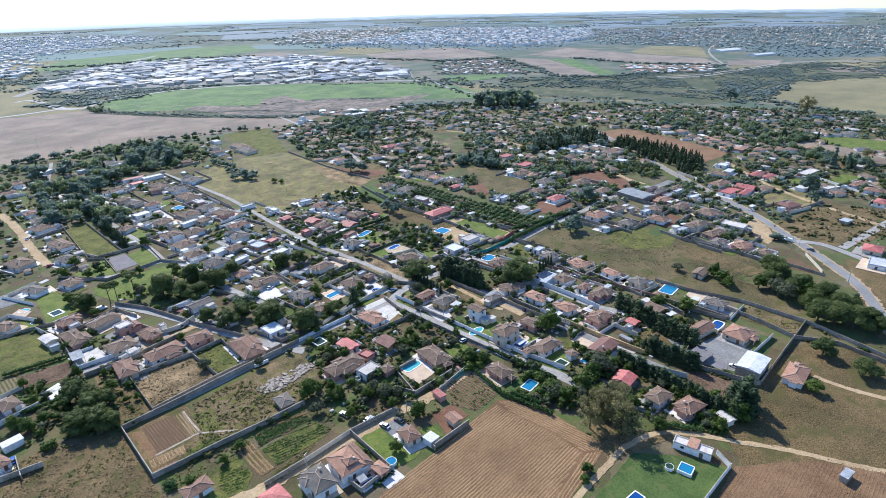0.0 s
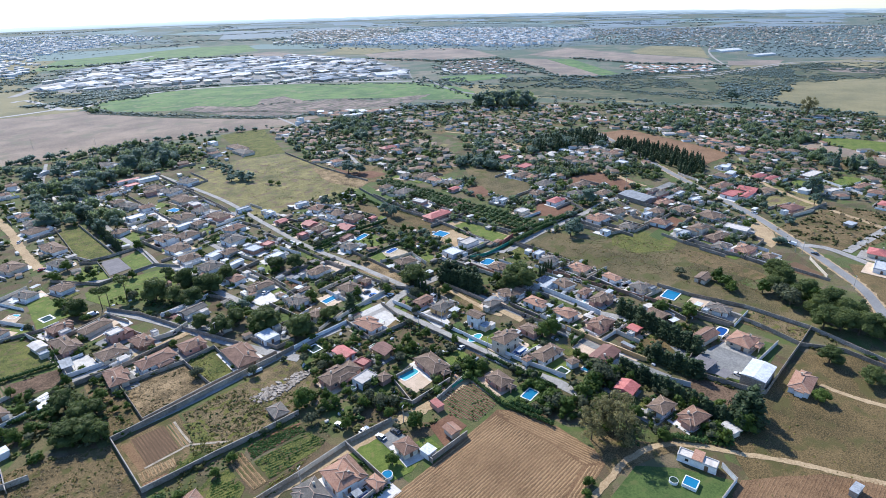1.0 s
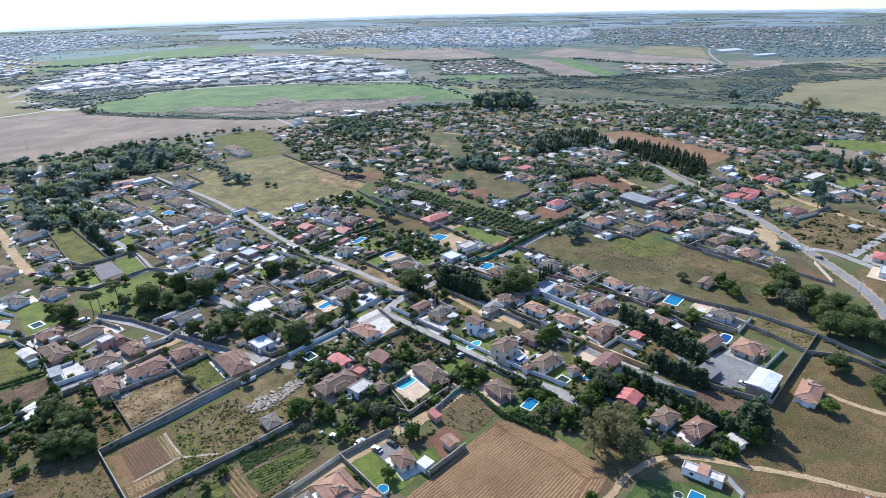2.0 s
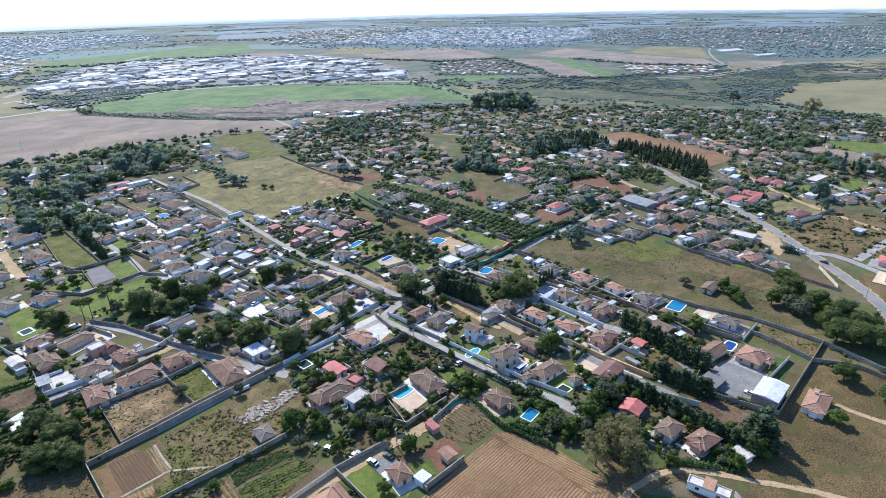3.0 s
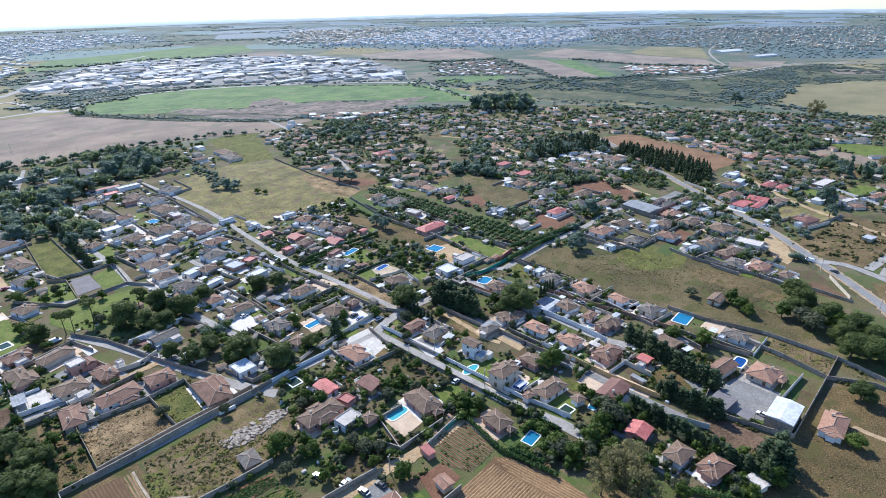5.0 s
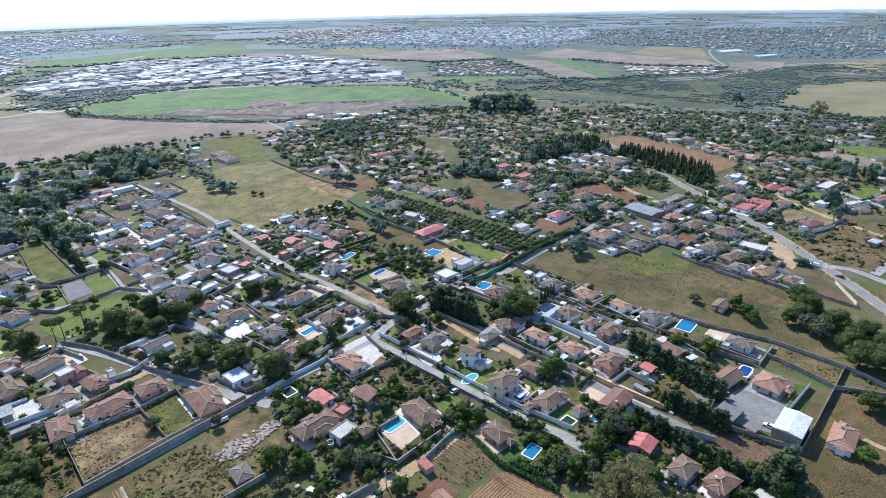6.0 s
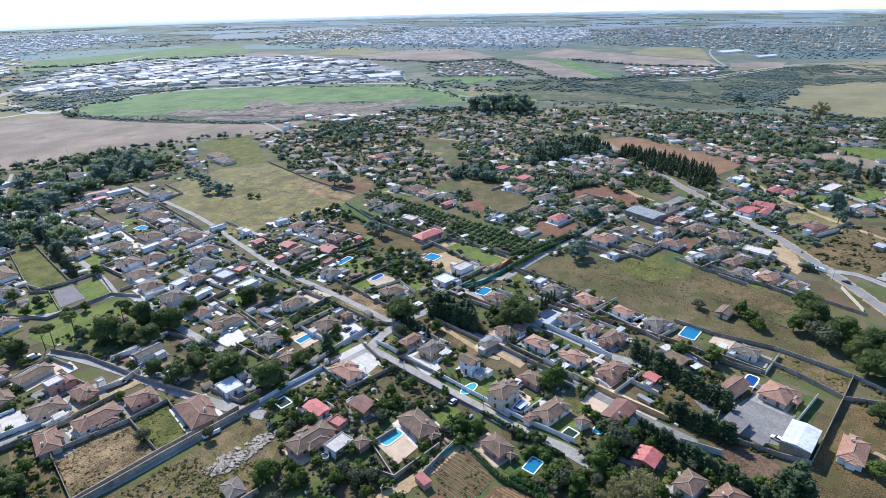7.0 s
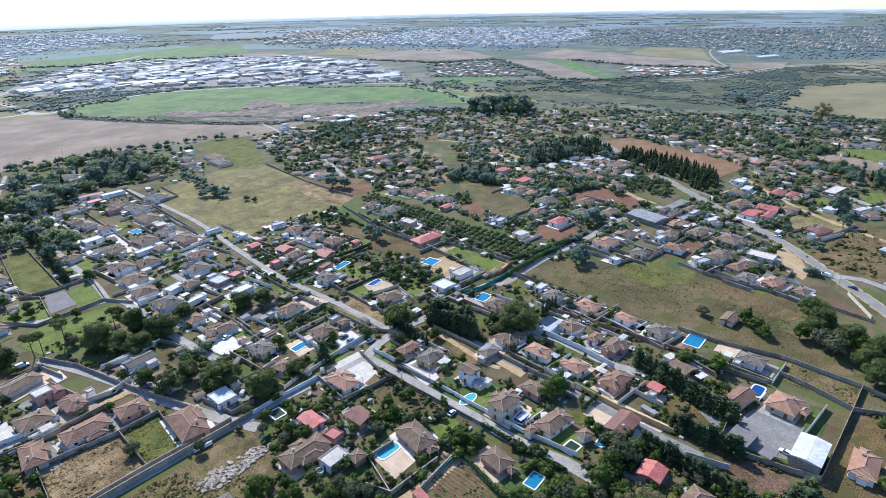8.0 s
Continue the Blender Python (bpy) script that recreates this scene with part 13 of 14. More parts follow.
town("outbuildings", spots_in([(172.0, 207.3), (235.8, 236.7), (283.1, 196.9), (276.1, 101.3), (250.9, 63.9), (217.4, 68.0), (177.1, 105.9), (174.8, 147.3)], 30, 335), 2.0, 5.0, (1.5, 1.8, 2.0), (FLATROOF, WHITEROOF, SHEET, ROSE, BROWN, GREYTILE), 345, "small sheds and lean-tos behind the houses", 0, BLOCK)
town("outbuildings", spots_in([(69.5, 320.9), (148.4, 349.5), (216.8, 258.2), (197.8, 208.1), (166.0, 204.9), (114.2, 213.7), (82.9, 279.3)], 30, 336), 2.0, 5.0, (1.5, 1.8, 2.0), (FLATROOF, WHITEROOF, SHEET, ROSE, BROWN, GREYTILE), 346, "small sheds and lean-tos behind the houses", 0, CREAM)
row_of_plants(313.8, 377.5, 313.3, 221.1, "citrus", 4.6, 5.0, 1.3, 40)
row_of_plants(309.6, 375.6, 308.1, 220.5, "citrus", 4.6, 5.0, 1.3, 41)
row_of_plants(305.4, 373.6, 302.9, 219.8, "citrus", 4.6, 5.0, 1.3, 42)
row_of_plants(301.2, 371.7, 297.7, 219.2, "citrus", 4.6, 5.0, 1.3, 43)

woods([(167.1, 113.2), (174.7, 104.9), (180.7, 93.1), (173.9, 83.2), (161.6, 84.2), (154.4, 96.4), (154.5, 104.1)], 34, (("garden", 0.6), ("olive", 0.4)), 2.5, 5.5, 1700, "wild garden trees behind a pool", False)
woods([(170.2, 128.4), (173.5, 115.0), (170.4, 109.5), (161.1, 114.3), (162.5, 122.5)], 14, (("garden", 0.6), ("olive", 0.4)), 3, 5, 1710, "dark garden trees along a street", False)
woods([(157.7, 151.1), (166.6, 142.7), (162.3, 135.2), (150.9, 135.1), (144.0, 138.2)], 12, (("garden", 0.6), ("olive", 0.4)), 2.5, 5, 1720, "garden trees round a house", False)
woods([(189.1, 106.0), (198.8, 98.4), (192.5, 91.0), (183.8, 95.0)], 12, (("garden", 0.6), ("olive", 0.4)), 4, 7, 1730, "leafy garden trees", False)
woods([(153.0, 120.6), (154.1, 115.8), (155.4, 100.9), (151.9, 102.2)], 12, (("garden", 0.6), ("olive", 0.4)), 2, 3.5, 1740, "tall hedge trees beside a field", False)

woods([(165.9, 254.6), (184.5, 253.5), (183.9, 246.9), (166.2, 247.5)], 16, (("garden", 0.8), ("olive", 0.2)), 2, 4, 1760, "lush garden shrubs and fruit trees", False)
woods([(235.0, 297.7), (240.6, 271.8), (241.4, 252.7), (226.7, 246.6), (230.2, 265.2), (231.4, 282.2)], 30, (("garden", 0.6), ("tall_pine", 0.4)), 2.5, 5.5, 1770, "dark garden trees", False)
woods([(201.4, 349.6), (210.9, 324.8), (204.6, 312.3), (190.9, 319.0), (191.6, 339.9)], 26, (("garden", 0.7), ("olive", 0.3)), 2, 4.5, 1780, "garden trees")
woods([(255.4, 288.4), (252.5, 240.2), (234.5, 227.3), (236.1, 247.1)], 24, (("garden", 0.5), ("tall_pine", 0.5)), 2.5, 5.5, 1790, "dark garden trees")
woods([(53.2, 348.3), (63.1, 329.9), (58.1, 307.9), (51.2, 315.5), (49.3, 327.5)], 26, (("garden", 0.6), ("weed", 0.2), ("olive", 0.2)), 1.5, 5, 1800, "overgrown shrubs beside a yard")
woods([(114.4, 273.5), (127.7, 266.3), (123.3, 249.7), (107.9, 253.4)], 16, (("tall_pine", 0.6), ("garden", 0.4)), 3, 6, 1810, "dark trees along a street")
crop_rows([(148.1, 273.4), (159.1, 271.7), (158.6, 263.5), (147.2, 263.6)], 1.6, 0.5, "leek", 0.4, 0.7, 21, "rows of vegetables in a small garden", -10)

hedge(272.1, 368.5, 267.3, 330.6, 1.8, 1.4)

woods([(541.0, 287.0), (575.1, 295.5), (568.0, 258.0), (547.9, 199.4), (522.1, 187.7), (512.5, 214.4), (520.7, 254.6)], 230, (("belt", 1.0),), 7, 12, 1820, "dense dark shelter belt of conifers", False)
woods([(471.0, 341.2), (521.5, 360.4), (548.0, 343.6), (585.0, 338.9), (565.8, 306.8), (543.9, 297.2), (521.4, 313.9), (486.4, 322.9)], 170, (("belt", 1.0),), 7, 15, 1830, "dense dark conifers behind houses")
woods([(213.3, 632.0), (267.1, 683.9), (287.1, 672.0), (287.8, 642.7), (244.8, 563.6), (221.0, 557.2), (203.6, 561.3)], 60, (("garden", 0.4), ("tall", 0.4), ("tall_pine", 0.2)), 2.5, 8, 1840, "garden trees round scattered houses")
woods([(125.2, 602.7), (139.2, 574.8), (142.6, 527.6), (125.7, 482.1), (122.7, 511.8), (118.4, 555.5)], 24, (("garden", 0.6), ("tall", 0.4)), 2.5, 6, 1850, "garden trees in a shady plot")

woods([(706.3, 453.3), (775.6, 406.5), (816.7, 284.1), (702.0, 235.9), (634.6, 296.4), (612.5, 361.5)], 340, (("broad", 0.4), ("tall", 0.15), ("olive", 0.25), ("pine", 0.2)), 2.5, 7.5, 1860, "trees and hedges of distant gardens")
town("far_houses", spots_in([(706.3, 453.3), (775.6, 406.5), (816.7, 284.1), (702.0, 235.9), (634.6, 296.4), (612.5, 361.5)], 60, 308), 6, 11, (2.0, 2.3, 2.5), (ROSE, BROWN, GREYTILE, BROWN, FLATROOF), 318, "distant low houses among gardens and trees", 45, CREAM)

woods([(460.4, 289.7), (501.9, 276.5), (484.2, 233.5), (444.3, 218.2), (418.9, 254.8)], 70, (("broad", 0.4), ("tall", 0.15), ("olive", 0.25), ("pine", 0.2)), 2.5, 7.5, 1870, "trees and hedges of distant gardens")

woods([(821.0, 278.6), (913.1, 129.4), (789.5, 105.0), (743.6, 184.4), (736.4, 241.9)], 200, (("broad", 0.4), ("tall", 0.15), ("olive", 0.25), ("pine", 0.2)), 2.5, 7.5, 1880, "trees and hedges of distant gardens")


def paved_yards(seed):
    """Terraces, drives and low yard walls beside the houses of the middle distance, joined by material."""
    rng = random.Random(seed)
    slabs, edges = [Solid() for _ in range(3)], Solid()
    for x, y, w, d, rot in HOUSES:
        if math.hypot(x, y) < 215 or w * d < 30:
            continue
        m = pose(x, y, 0, 0, 0, rot)
        for _ in range(3):
            side, n, k = rng.choice(((1, 0), (-1, 0), (0, 1), (0, -1))), rng.uniform(2.2, 5.5), rng.uniform(0.5, 1.1)
            (a0, a1), (b0, b1) = [(sd * half, sd * (half + n)) if sd else (-half * k, half * k) for sd, half in zip(side, (w / 2 + 0.1, d / 2 + 0.1))]
            far_edge = [m @ Vector((a1 if side[0] else a, b1 if side[1] else b, 0)) for a in (a0, a1) for b in (b0, b1)]
            if not all(free(p.x, p.y) for p in far_edge):
                continue
            ring = [m @ Vector((a, b, 0)) for a, b in ((a0, b0), (a1, b0), (a1, b1), (a0, b1))]
            if min(side) < 0:
                ring.reverse()
            faces = [(4, 5, 6, 7), (0, 1, 5, 4), (1, 2, 6, 5), (2, 3, 7, 6), (3, 0, 4, 7)]
            rng.choice(slabs).add([(p.x, p.y, z) for z in (0, 0.3) for p in ring], faces)
            p, q = far_edge[0], far_edge[-1]
            if rng.random() < 0.6:
                o = (m.to_3x3() @ Vector((*side, 0))) * 0.2
                edges.add([(v.x + e.x, v.y + e.y, z) for z in (0, 1.5) for v, e in ((p, o * 0), (q, o * 0), (q, o), (p, o))], [(4, 5, 6, 7), (0, 1, 5, 4), (1, 2, 6, 5), (2, 3, 7, 6), (3, 0, 4, 7)])
    for s, m in zip(slabs, (PAVING, PINKPAVE, STREET)):
        tagged(new("garden_paving", s.mesh("garden_paving", m)), "paved terraces and drives beside village houses", "paving", kind="stuff")
    tagged(new("yard_walls", edges.mesh("yard_walls", WHITE)), "low white walls at the edge of terraces", "walls", kind="stuff")


paved_yards(41)

woods([(420.0, 298.6), (452.5, 287.6), (442.0, 257.2), (428.9, 250.3), (419.0, 274.1)], 46, (("belt", 1.0),), 5, 9, 1890, "dark conifer hedge behind a garden")
woods([(651.7, 185.0), (718.5, 166.7), (719.0, 125.8), (654.0, 126.2), (618.0, 150.1)], 60, (("belt", 0.3), ("tall", 0.4), ("broad", 0.3)), 4, 11, 1895, "dark trees round distant houses")
woods([(269.0, 517.0), (308.3, 501.4), (316.1, 461.0), (305.3, 392.7), (266.0, 371.3), (225.0, 370.6), (194.2, 388.3), (205.7, 441.0), (235.3, 474.6)], 2600, (("weed", 0.75), ("dry", 0.25)), 0.3, 0.8, 1897, "windblown seeding grass in a fallow meadow", False)

tall_spots = [(x + a, y + b) for x, y in ((110.1, 568.9), (99.0, 502.5), (91.8, 505.4), (111.8, 494.9), (117.2, 454.5), (114.5, 467.5), (95.8, 585.5), (122.4, 577.4), (188.3, 612.8), (207.3, 622.0), (212.3, 596.7), (185.7, 580.5), (129.1, 562.7), (143.2, 582.4), (148.8, 570.9), (161.2, 582.0), (192.3, 640.0), (186.7, 681.0), (243.0, 620.4)) for a, b in ((0, 0), (3.5, -2.5), (-3.0, 1.5))]
stuff_plants("far_trees", tall_spots, "tall", 8, 13, 1899, "tall leafy garden trees", wide=(0.9, 1.3))

woods([(487.0, 246.7), (510.5, 236.0), (487.5, 208.7), (460.8, 201.2), (459.9, 221.2)], 70, (("tall", 0.5), ("garden", 0.3), ("olive", 0.2)), 2.5, 6, 1900, "leafy garden trees beside a road", False)
woods([(521.7, 216.9), (546.7, 198.8), (509.8, 182.5), (491.2, 194.3)], 60, (("belt", 1.0),), 6, 11, 1905, "dark conifers beside a road", False)
woods([(493.3, 191.8), (507.7, 165.2), (472.4, 152.6), (483.3, 174.9)], 50, (("tall", 0.4), ("garden", 0.4), ("olive", 0.2)), 2, 5, 1910, "garden trees beside a road")
woods([(460.8, 261.2), (491.1, 253.3), (465.7, 234.4), (448.0, 235.2)], 40, (("garden", 0.5), ("bush", 0.5)), 1, 3.5, 1915, "garden shrubs in a small plot")

woods([(293.8, 191.9), (333.9, 173.2), (334.9, 130.2), (324.0, 80.0), (309.5, 67.0), (296.0, 88.7), (292.5, 126.9), (288.7, 162.1)], 3200, (("dry", 0.65), ("weed", 0.35)), 0.15, 0.75, 1920, "dry tufts and low weeds in rough grass", False)


def garden_plots(points, n, seed, turn):
    """Small plots of dry grass, bare soil and green crops between distant houses, joined by kind."""
    rng = random.Random(seed)
    kinds = (TAN, DRYGRASS, YELLOW, LAWN, RED)
    sheets, done = [Solid() for _ in kinds], []
    for x, y in spots_in(points, n * 3, seed, False):
        w, d = rng.uniform(10, 34), rng.uniform(8, 20)
        r = math.hypot(w, d) / 2
        if len(done) < n and all(math.hypot(x - a, y - b) > r + c for a, b, c in done):
            done.append((x, y, r))
            rng.choice(sheets + sheets[:3]).add([(px, py, 0.06) for px, py in box_outline(x, y, w, d, turn + rng.uniform(-6, 6))], [(0, 1, 2, 3)])
    for sheet, m in zip(sheets, kinds):
        if sheet.v:
            tagged(new("garden_plots", sheet.mesh("garden_plots", m)), "small plots of soil and grass between distant houses", "garden plots", kind="stuff")


for seed, turn, points in (
        (51, 20, [(359.5, 652.9), (531.8, 616.2), (398.0, 358.5), (304.5, 357.9), (309.3, 481.6)]),
        (52, 10, [(579.0, 521.2), (593.4, 334.3), (571.3, 294.1), (494.0, 213.4), (388.1, 284.5), (401.4, 354.4)]),
        (53, -10, [(709.3, 385.5), (847.0, 275.4), (863.5, 69.0), (659.9, 44.2), (596.1, 186.4), (615.2, 283.6)]),
        (54, 15, [(449.9, 687.9), (609.5, 628.0), (729.2, 469.3), (658.9, 357.0), (501.3, 425.4), (467.8, 543.4)]),
        (55, -8, [(626.5, 225.9), (739.1, 175.8), (638.0, 41.5), (530.7, 28.5), (477.7, 131.6)])):
    garden_plots(points, 60, seed, turn)

# ---- rows in the fields ----
crop_rows([(47.4, 153.0), (52.6, 161.2), (58.6, 161.7), (58.5, 151.2), (52.8, 146.6), (48.6, 147.0)], 1.15, 0.28, "crop", 0.35, 0.75, 25, "rows of leafy green vegetables", -12.5)
crop_rows([(47.0, 178.1), (52.0, 180.6), (59.5, 178.2), (59.5, 173.4), (48.5, 170.5)], 1.0, 0.28, "crop", 0.3, 0.65, 26, "rows of leafy green vegetables", -12.5)
crop_rows([(16.9, 275.3), (35.5, 272.3), (36.1, 258.0), (16.7, 261.8)], 1.5, 0.6, "dry", 0.12, 0.3, 27, "sparse seedlings in turned earth", 85)
furrows("straw_rows", [(63.1, 111.5), (107.5, 113.2), (131.4, 114.5), (142.0, 113.6), (141.8, 107.9), (143.2, 89.5), (142.2, 76.0), (114.3, 70.6), (103.2, 68.9)], 1.05, 0.36, 0.1, STRAW, "straw rows of a harvested field", 3, 0.7)
furrows("straw_rows", [(143.9, 114.6), (147.4, 110.9), (151.5, 92.7), (150.8, 76.7), (147.5, 71.2), (142.9, 75.3), (143.7, 89.9), (142.1, 108.1)], 1.05, 0.36, 0.1, STRAW, "straw rows along the end of a field", 13, -84.3)
furrows("straw_rows", [(142.6, 74.9), (147.0, 70.9), (122.6, 67.5), (106.6, 65.3), (103.8, 68.3)], 1.05, 0.36, 0.1, STRAW, "straw rows along the edge of a field", 14, 7.9)
furrows("straw_rows", [(143.1, 33.8), (170.8, 35.5), (191.6, 17.4), (213.0, -21.6), (191.4, -23.3)], 1.05, 0.36, 0.06, STUBBLE, "straw rows of a harvested field", 4, 0)
crop_rows([(67.7, 166.9), (73.0, 167.2), (87.5, 163.2), (87.7, 159.4), (66.9, 160.7)], 0.95, 0.2, "leek", 0.55, 0.9, 5, "close rows of dark green leeks", -12.5)
crop_rows([(66.5, 159.2), (87.6, 157.8), (89.7, 149.6), (85.5, 147.7), (66.0, 147.9)], 1.25, 0.24, "leek", 0.4, 0.8, 15, "rows of leafy green vegetables", -12.5)
crop_rows([(49.3, 160.3), (58.7, 160.6), (58.1, 156.3), (53.8, 154.1)], 1.3, 0.35, "crop", 0.3, 0.7, 6, "rows of leafy green vegetables", -12.5)
crop_rows([(44.1, 174.8), (53.9, 179.3), (61.9, 173.4), (61.3, 170.1), (44.5, 171.5)], 1.1, 0.3, "leek", 0.3, 0.6, 7, "rows of leafy green vegetables", -5)
crop_rows([(41.1, 201.8), (52.5, 200.4), (51.4, 184.7), (40.1, 184.1)], 1.9, 0.7, "dry", 0.15, 0.3, 16, "sparse seedlings in a tilled bed", 87)
furrows("soil_ridges", [(41.1, 201.8), (52.5, 200.4), (51.4, 184.7), (40.1, 184.1)], 1.9, 0.5, 0.1, BED, "low ridges of a tilled bed", 8, 87)
furrows("soil_ridges", [(53.0, 200.2), (55.7, 200.1), (54.6, 183.7), (51.8, 184.2)], 1.0, 0.3, 0.18, STRAW, "narrow ridges between seed beds", 18, 87)
furrows("soil_ridges", [(36.6, 182.8), (48.2, 181.5), (47.3, 177.1), (36.1, 177.8)], 1.25, 0.35, 0.2, STRAW, "short ridges of a vegetable bed", 9, 84)
furrows("soil_ridges", [(35.7, 176.8), (43.5, 176.1), (43.8, 172.2), (36.1, 173.0)], 1.25, 0.35, 0.2, STRAW, "short ridges of a vegetable bed", 19, 84)
furrows("soil_ridges", [(60.8, 164.1), (65.8, 166.5), (65.2, 147.3), (59.8, 147.7)], 1.5, 0.4, 0.25, STRAW, "ridges of a vegetable bed", 10, 87)
furrows("soil_ridges", [(137.9, 137.1), (150.9, 133.2), (146.3, 117.2), (133.8, 116.6), (129.6, 126.0)], 1.4, 0.4, 0.2, RED, "red soil ridges of a garden", 11, 90.0)
town("yard_clutter", spots_in([(108.0, 213.4), (166.0, 204.9), (169.4, 139.4), (138.7, 125.4), (103.7, 129.8), (89.4, 158.8)], 31, 360), 0.6, 1.9, (0.4, 0.7, 1.0), (WHITEROOF, FLATROOF, SHEET, BRICK, BROWN, SHEET), 370, "tables, tanks, planks and tarpaulins in the gardens", 0, WHITE)
town("yard_clutter", spots_in([(69.5, 320.9), (148.4, 349.5), (216.8, 258.2), (197.8, 208.1), (166.0, 204.9), (114.2, 213.7), (82.9, 279.3)], 49, 361), 0.6, 1.9, (0.4, 0.7, 1.0), (WHITEROOF, FLATROOF, SHEET, BRICK, BROWN, SHEET), 371, "tables, tanks, planks and tarpaulins in the gardens", 0, WHITE)
town("yard_clutter", spots_in([(172.0, 207.3), (235.8, 236.7), (283.1, 196.9), (276.1, 101.3), (250.9, 63.9), (217.4, 68.0), (177.1, 105.9), (174.8, 147.3)], 54, 362), 0.6, 1.9, (0.4, 0.7, 1.0), (WHITEROOF, FLATROOF, SHEET, BRICK, BROWN, SHEET), 372, "tables, tanks, planks and tarpaulins in the gardens", 0, WHITE)
town("yard_clutter", spots_in([(6.8, 400.1), (27.8, 570.8), (108.9, 587.7), (183.1, 526.5), (158.3, 353.1), (96.6, 355.0)], 58, 363), 0.6, 1.9, (0.4, 0.7, 1.0), (WHITEROOF, FLATROOF, SHEET, BRICK, BROWN, SHEET), 373, "tables, tanks, planks and tarpaulins in the gardens", 0, WHITE)
town("yard_clutter", spots_in([(140.2, 373.7), (195.2, 397.2), (285.7, 380.0), (278.7, 216.3), (234.2, 225.3), (202.4, 274.4)], 58, 364), 0.6, 1.9, (0.4, 0.7, 1.0), (WHITEROOF, FLATROOF, SHEET, BRICK, BROWN, SHEET), 374, "tables, tanks, planks and tarpaulins in the gardens", 0, WHITE)

# ---- the industrial estate ----
ESTATE = [(268.8, 1303.7), (446.4, 1627.8), (611.7, 1723.9), (703.8, 1689.2), (983.7, 1449.7), (992.0, 1235.0), (904.9, 1046.8), (786.9, 894.3), (659.1, 976.6), (570.9, 1073.0), (485.3, 1152.7), (386.5, 1250.7)]
LANDMARKS = [box_outline(818, 958, 110, 90, -21), box_outline(321.9, 1339.6, 150, 100, 14)]


def estate_sheds(seed, turn):
    """Rows of long sheds with lanes between them, on the estate's own grid."""
    rng = random.Random(seed)
    c, s = math.cos(radians(turn)), math.sin(radians(turn))
    us, vs = [c * x + s * y for x, y in ESTATE], [c * y - s * x for x, y in ESTATE]
    v = min(vs)
    while v < max(vs):
        d = rng.uniform(15, 32)
        u = min(us) + rng.uniform(0, 30)
        while u < max(us):
            w = rng.choice((22, 32, 45, 60, 80)) * rng.uniform(0.85, 1.15)
            x, y = c * (u + w / 2) - s * (v + d / 2), s * (u + w / 2) + c * (v + d / 2)
            if all(inside(px, py, ESTATE) for px, py in box_outline(x, y, w * 0.9, d, turn)) and not any(inside(x, y, o) for o in LANDMARKS) and rng.random() < 0.42:
                warehouse(x, y, w, d * rng.uniform(0.75, 1.0), turn + rng.choice((0, 0, 0, 30)), rng.uniform(3.5, 6), rng.choice((WHITEROOF, WHITEROOF, STEEL, STEEL, SHEET, SHEET, FLATROOF)), rng.choice((WHITE, CREAM, BLOCK, BLOCK)), 0)
            u += w + rng.choice((4, 9, 20))
        v += d + rng.choice((5, 9, 18))


warehouse(818, 958, 66, 40, -21, 3.4, WHITEROOF, WHITE, 0)
warehouse(1677, 593, 80, 40, -20, 3.4, WHITEROOF, WHITE, 0)
warehouse(1601, 480, 70, 25, -20, 3.4, WHITEROOF, WHITE, 0)
warehouse(321.9, 1339.6, 105, 50, 14, 2.5, WHITEROOF, WHITE, 0)
estate_sheds(7, -13)
town("small_sheds", spots_in([(254, 1349), (304, 1448), (461, 1670), (668, 1747), (830, 1607), (996, 1464), (980, 1206), (868, 957), (805, 888), (671, 991), (554, 1127), (426, 1212), (323, 1256)], 620, 82, False), 10, 26, (3, 4, 5), (STEEL, FLATROOF, WHITEROOF, SHEET, STEEL, SHEET), 83, "small sheds and stores of an industrial estate", -13, CREAM)

# ---- distant towns, woods and hedgerows ----
town("distant_town", spots_in([(1223.5, 1796.0), (1798.7, 2033.8), (2251.9, 2121.6), (2494.1, 1500.2), (1882.0, 1107.7), (1512.1, 1184.3), (1397.5, 1581.4)], 1500, 71, False), 8, 17, (5, 8), (BROWN, FLATROOF, WHITEROOF, SHEET), 71, "distant white town on the plain", 20, WHITE)
town("distant_town", spots_in([(1168.9, 2000.3), (1699.2, 2684.0), (2244.5, 2445.9), (1798.7, 2033.8), (1331.0, 1811.7)], 600, 72, False), 8, 17, (5, 8), (BROWN, FLATROOF, WHITEROOF, SHEET), 72, "distant white town on the plain", 20, CREAM)
town("distant_houses", spots_in([(1805.7, 1083.6), (2503.3, 1476.5), (3076.6, 471.5), (2700.0, 205.3), (1894.1, 136.9), (1858.8, 285.6), (1935.8, 509.6), (1768.4, 649.0), (1751.8, 932.0)], 1150, 73, False), 5, 10, (3, 4), (BROWN, ROSE, GREYTILE, WHITEROOF, FLATROOF), 73, "distant villas among trees", 20, CREAM)
town("distant_houses", spots_in([(241.7, 2690.9), (660.9, 3673.2), (1093.2, 3578.9), (1193.1, 2951.6), (649.7, 2516.1), (442.4, 2194.3)], 700, 74, False), 7, 14, (3, 5), (FLATROOF, WHITEROOF, GREYTILE, WHITEROOF), 74, "distant suburb in the haze", 20, WHITE)
town("distant_houses", spots_in([(1058.6, 1035.0), (1173.7, 953.4), (996.7, 736.1), (898.2, 846.4), (957.9, 971.9)], 200, 75, False), 6, 11, (2.5, 3), (BROWN, ROSE, GREYTILE, WHITEROOF), 75, "distant village houses", 20, CREAM)
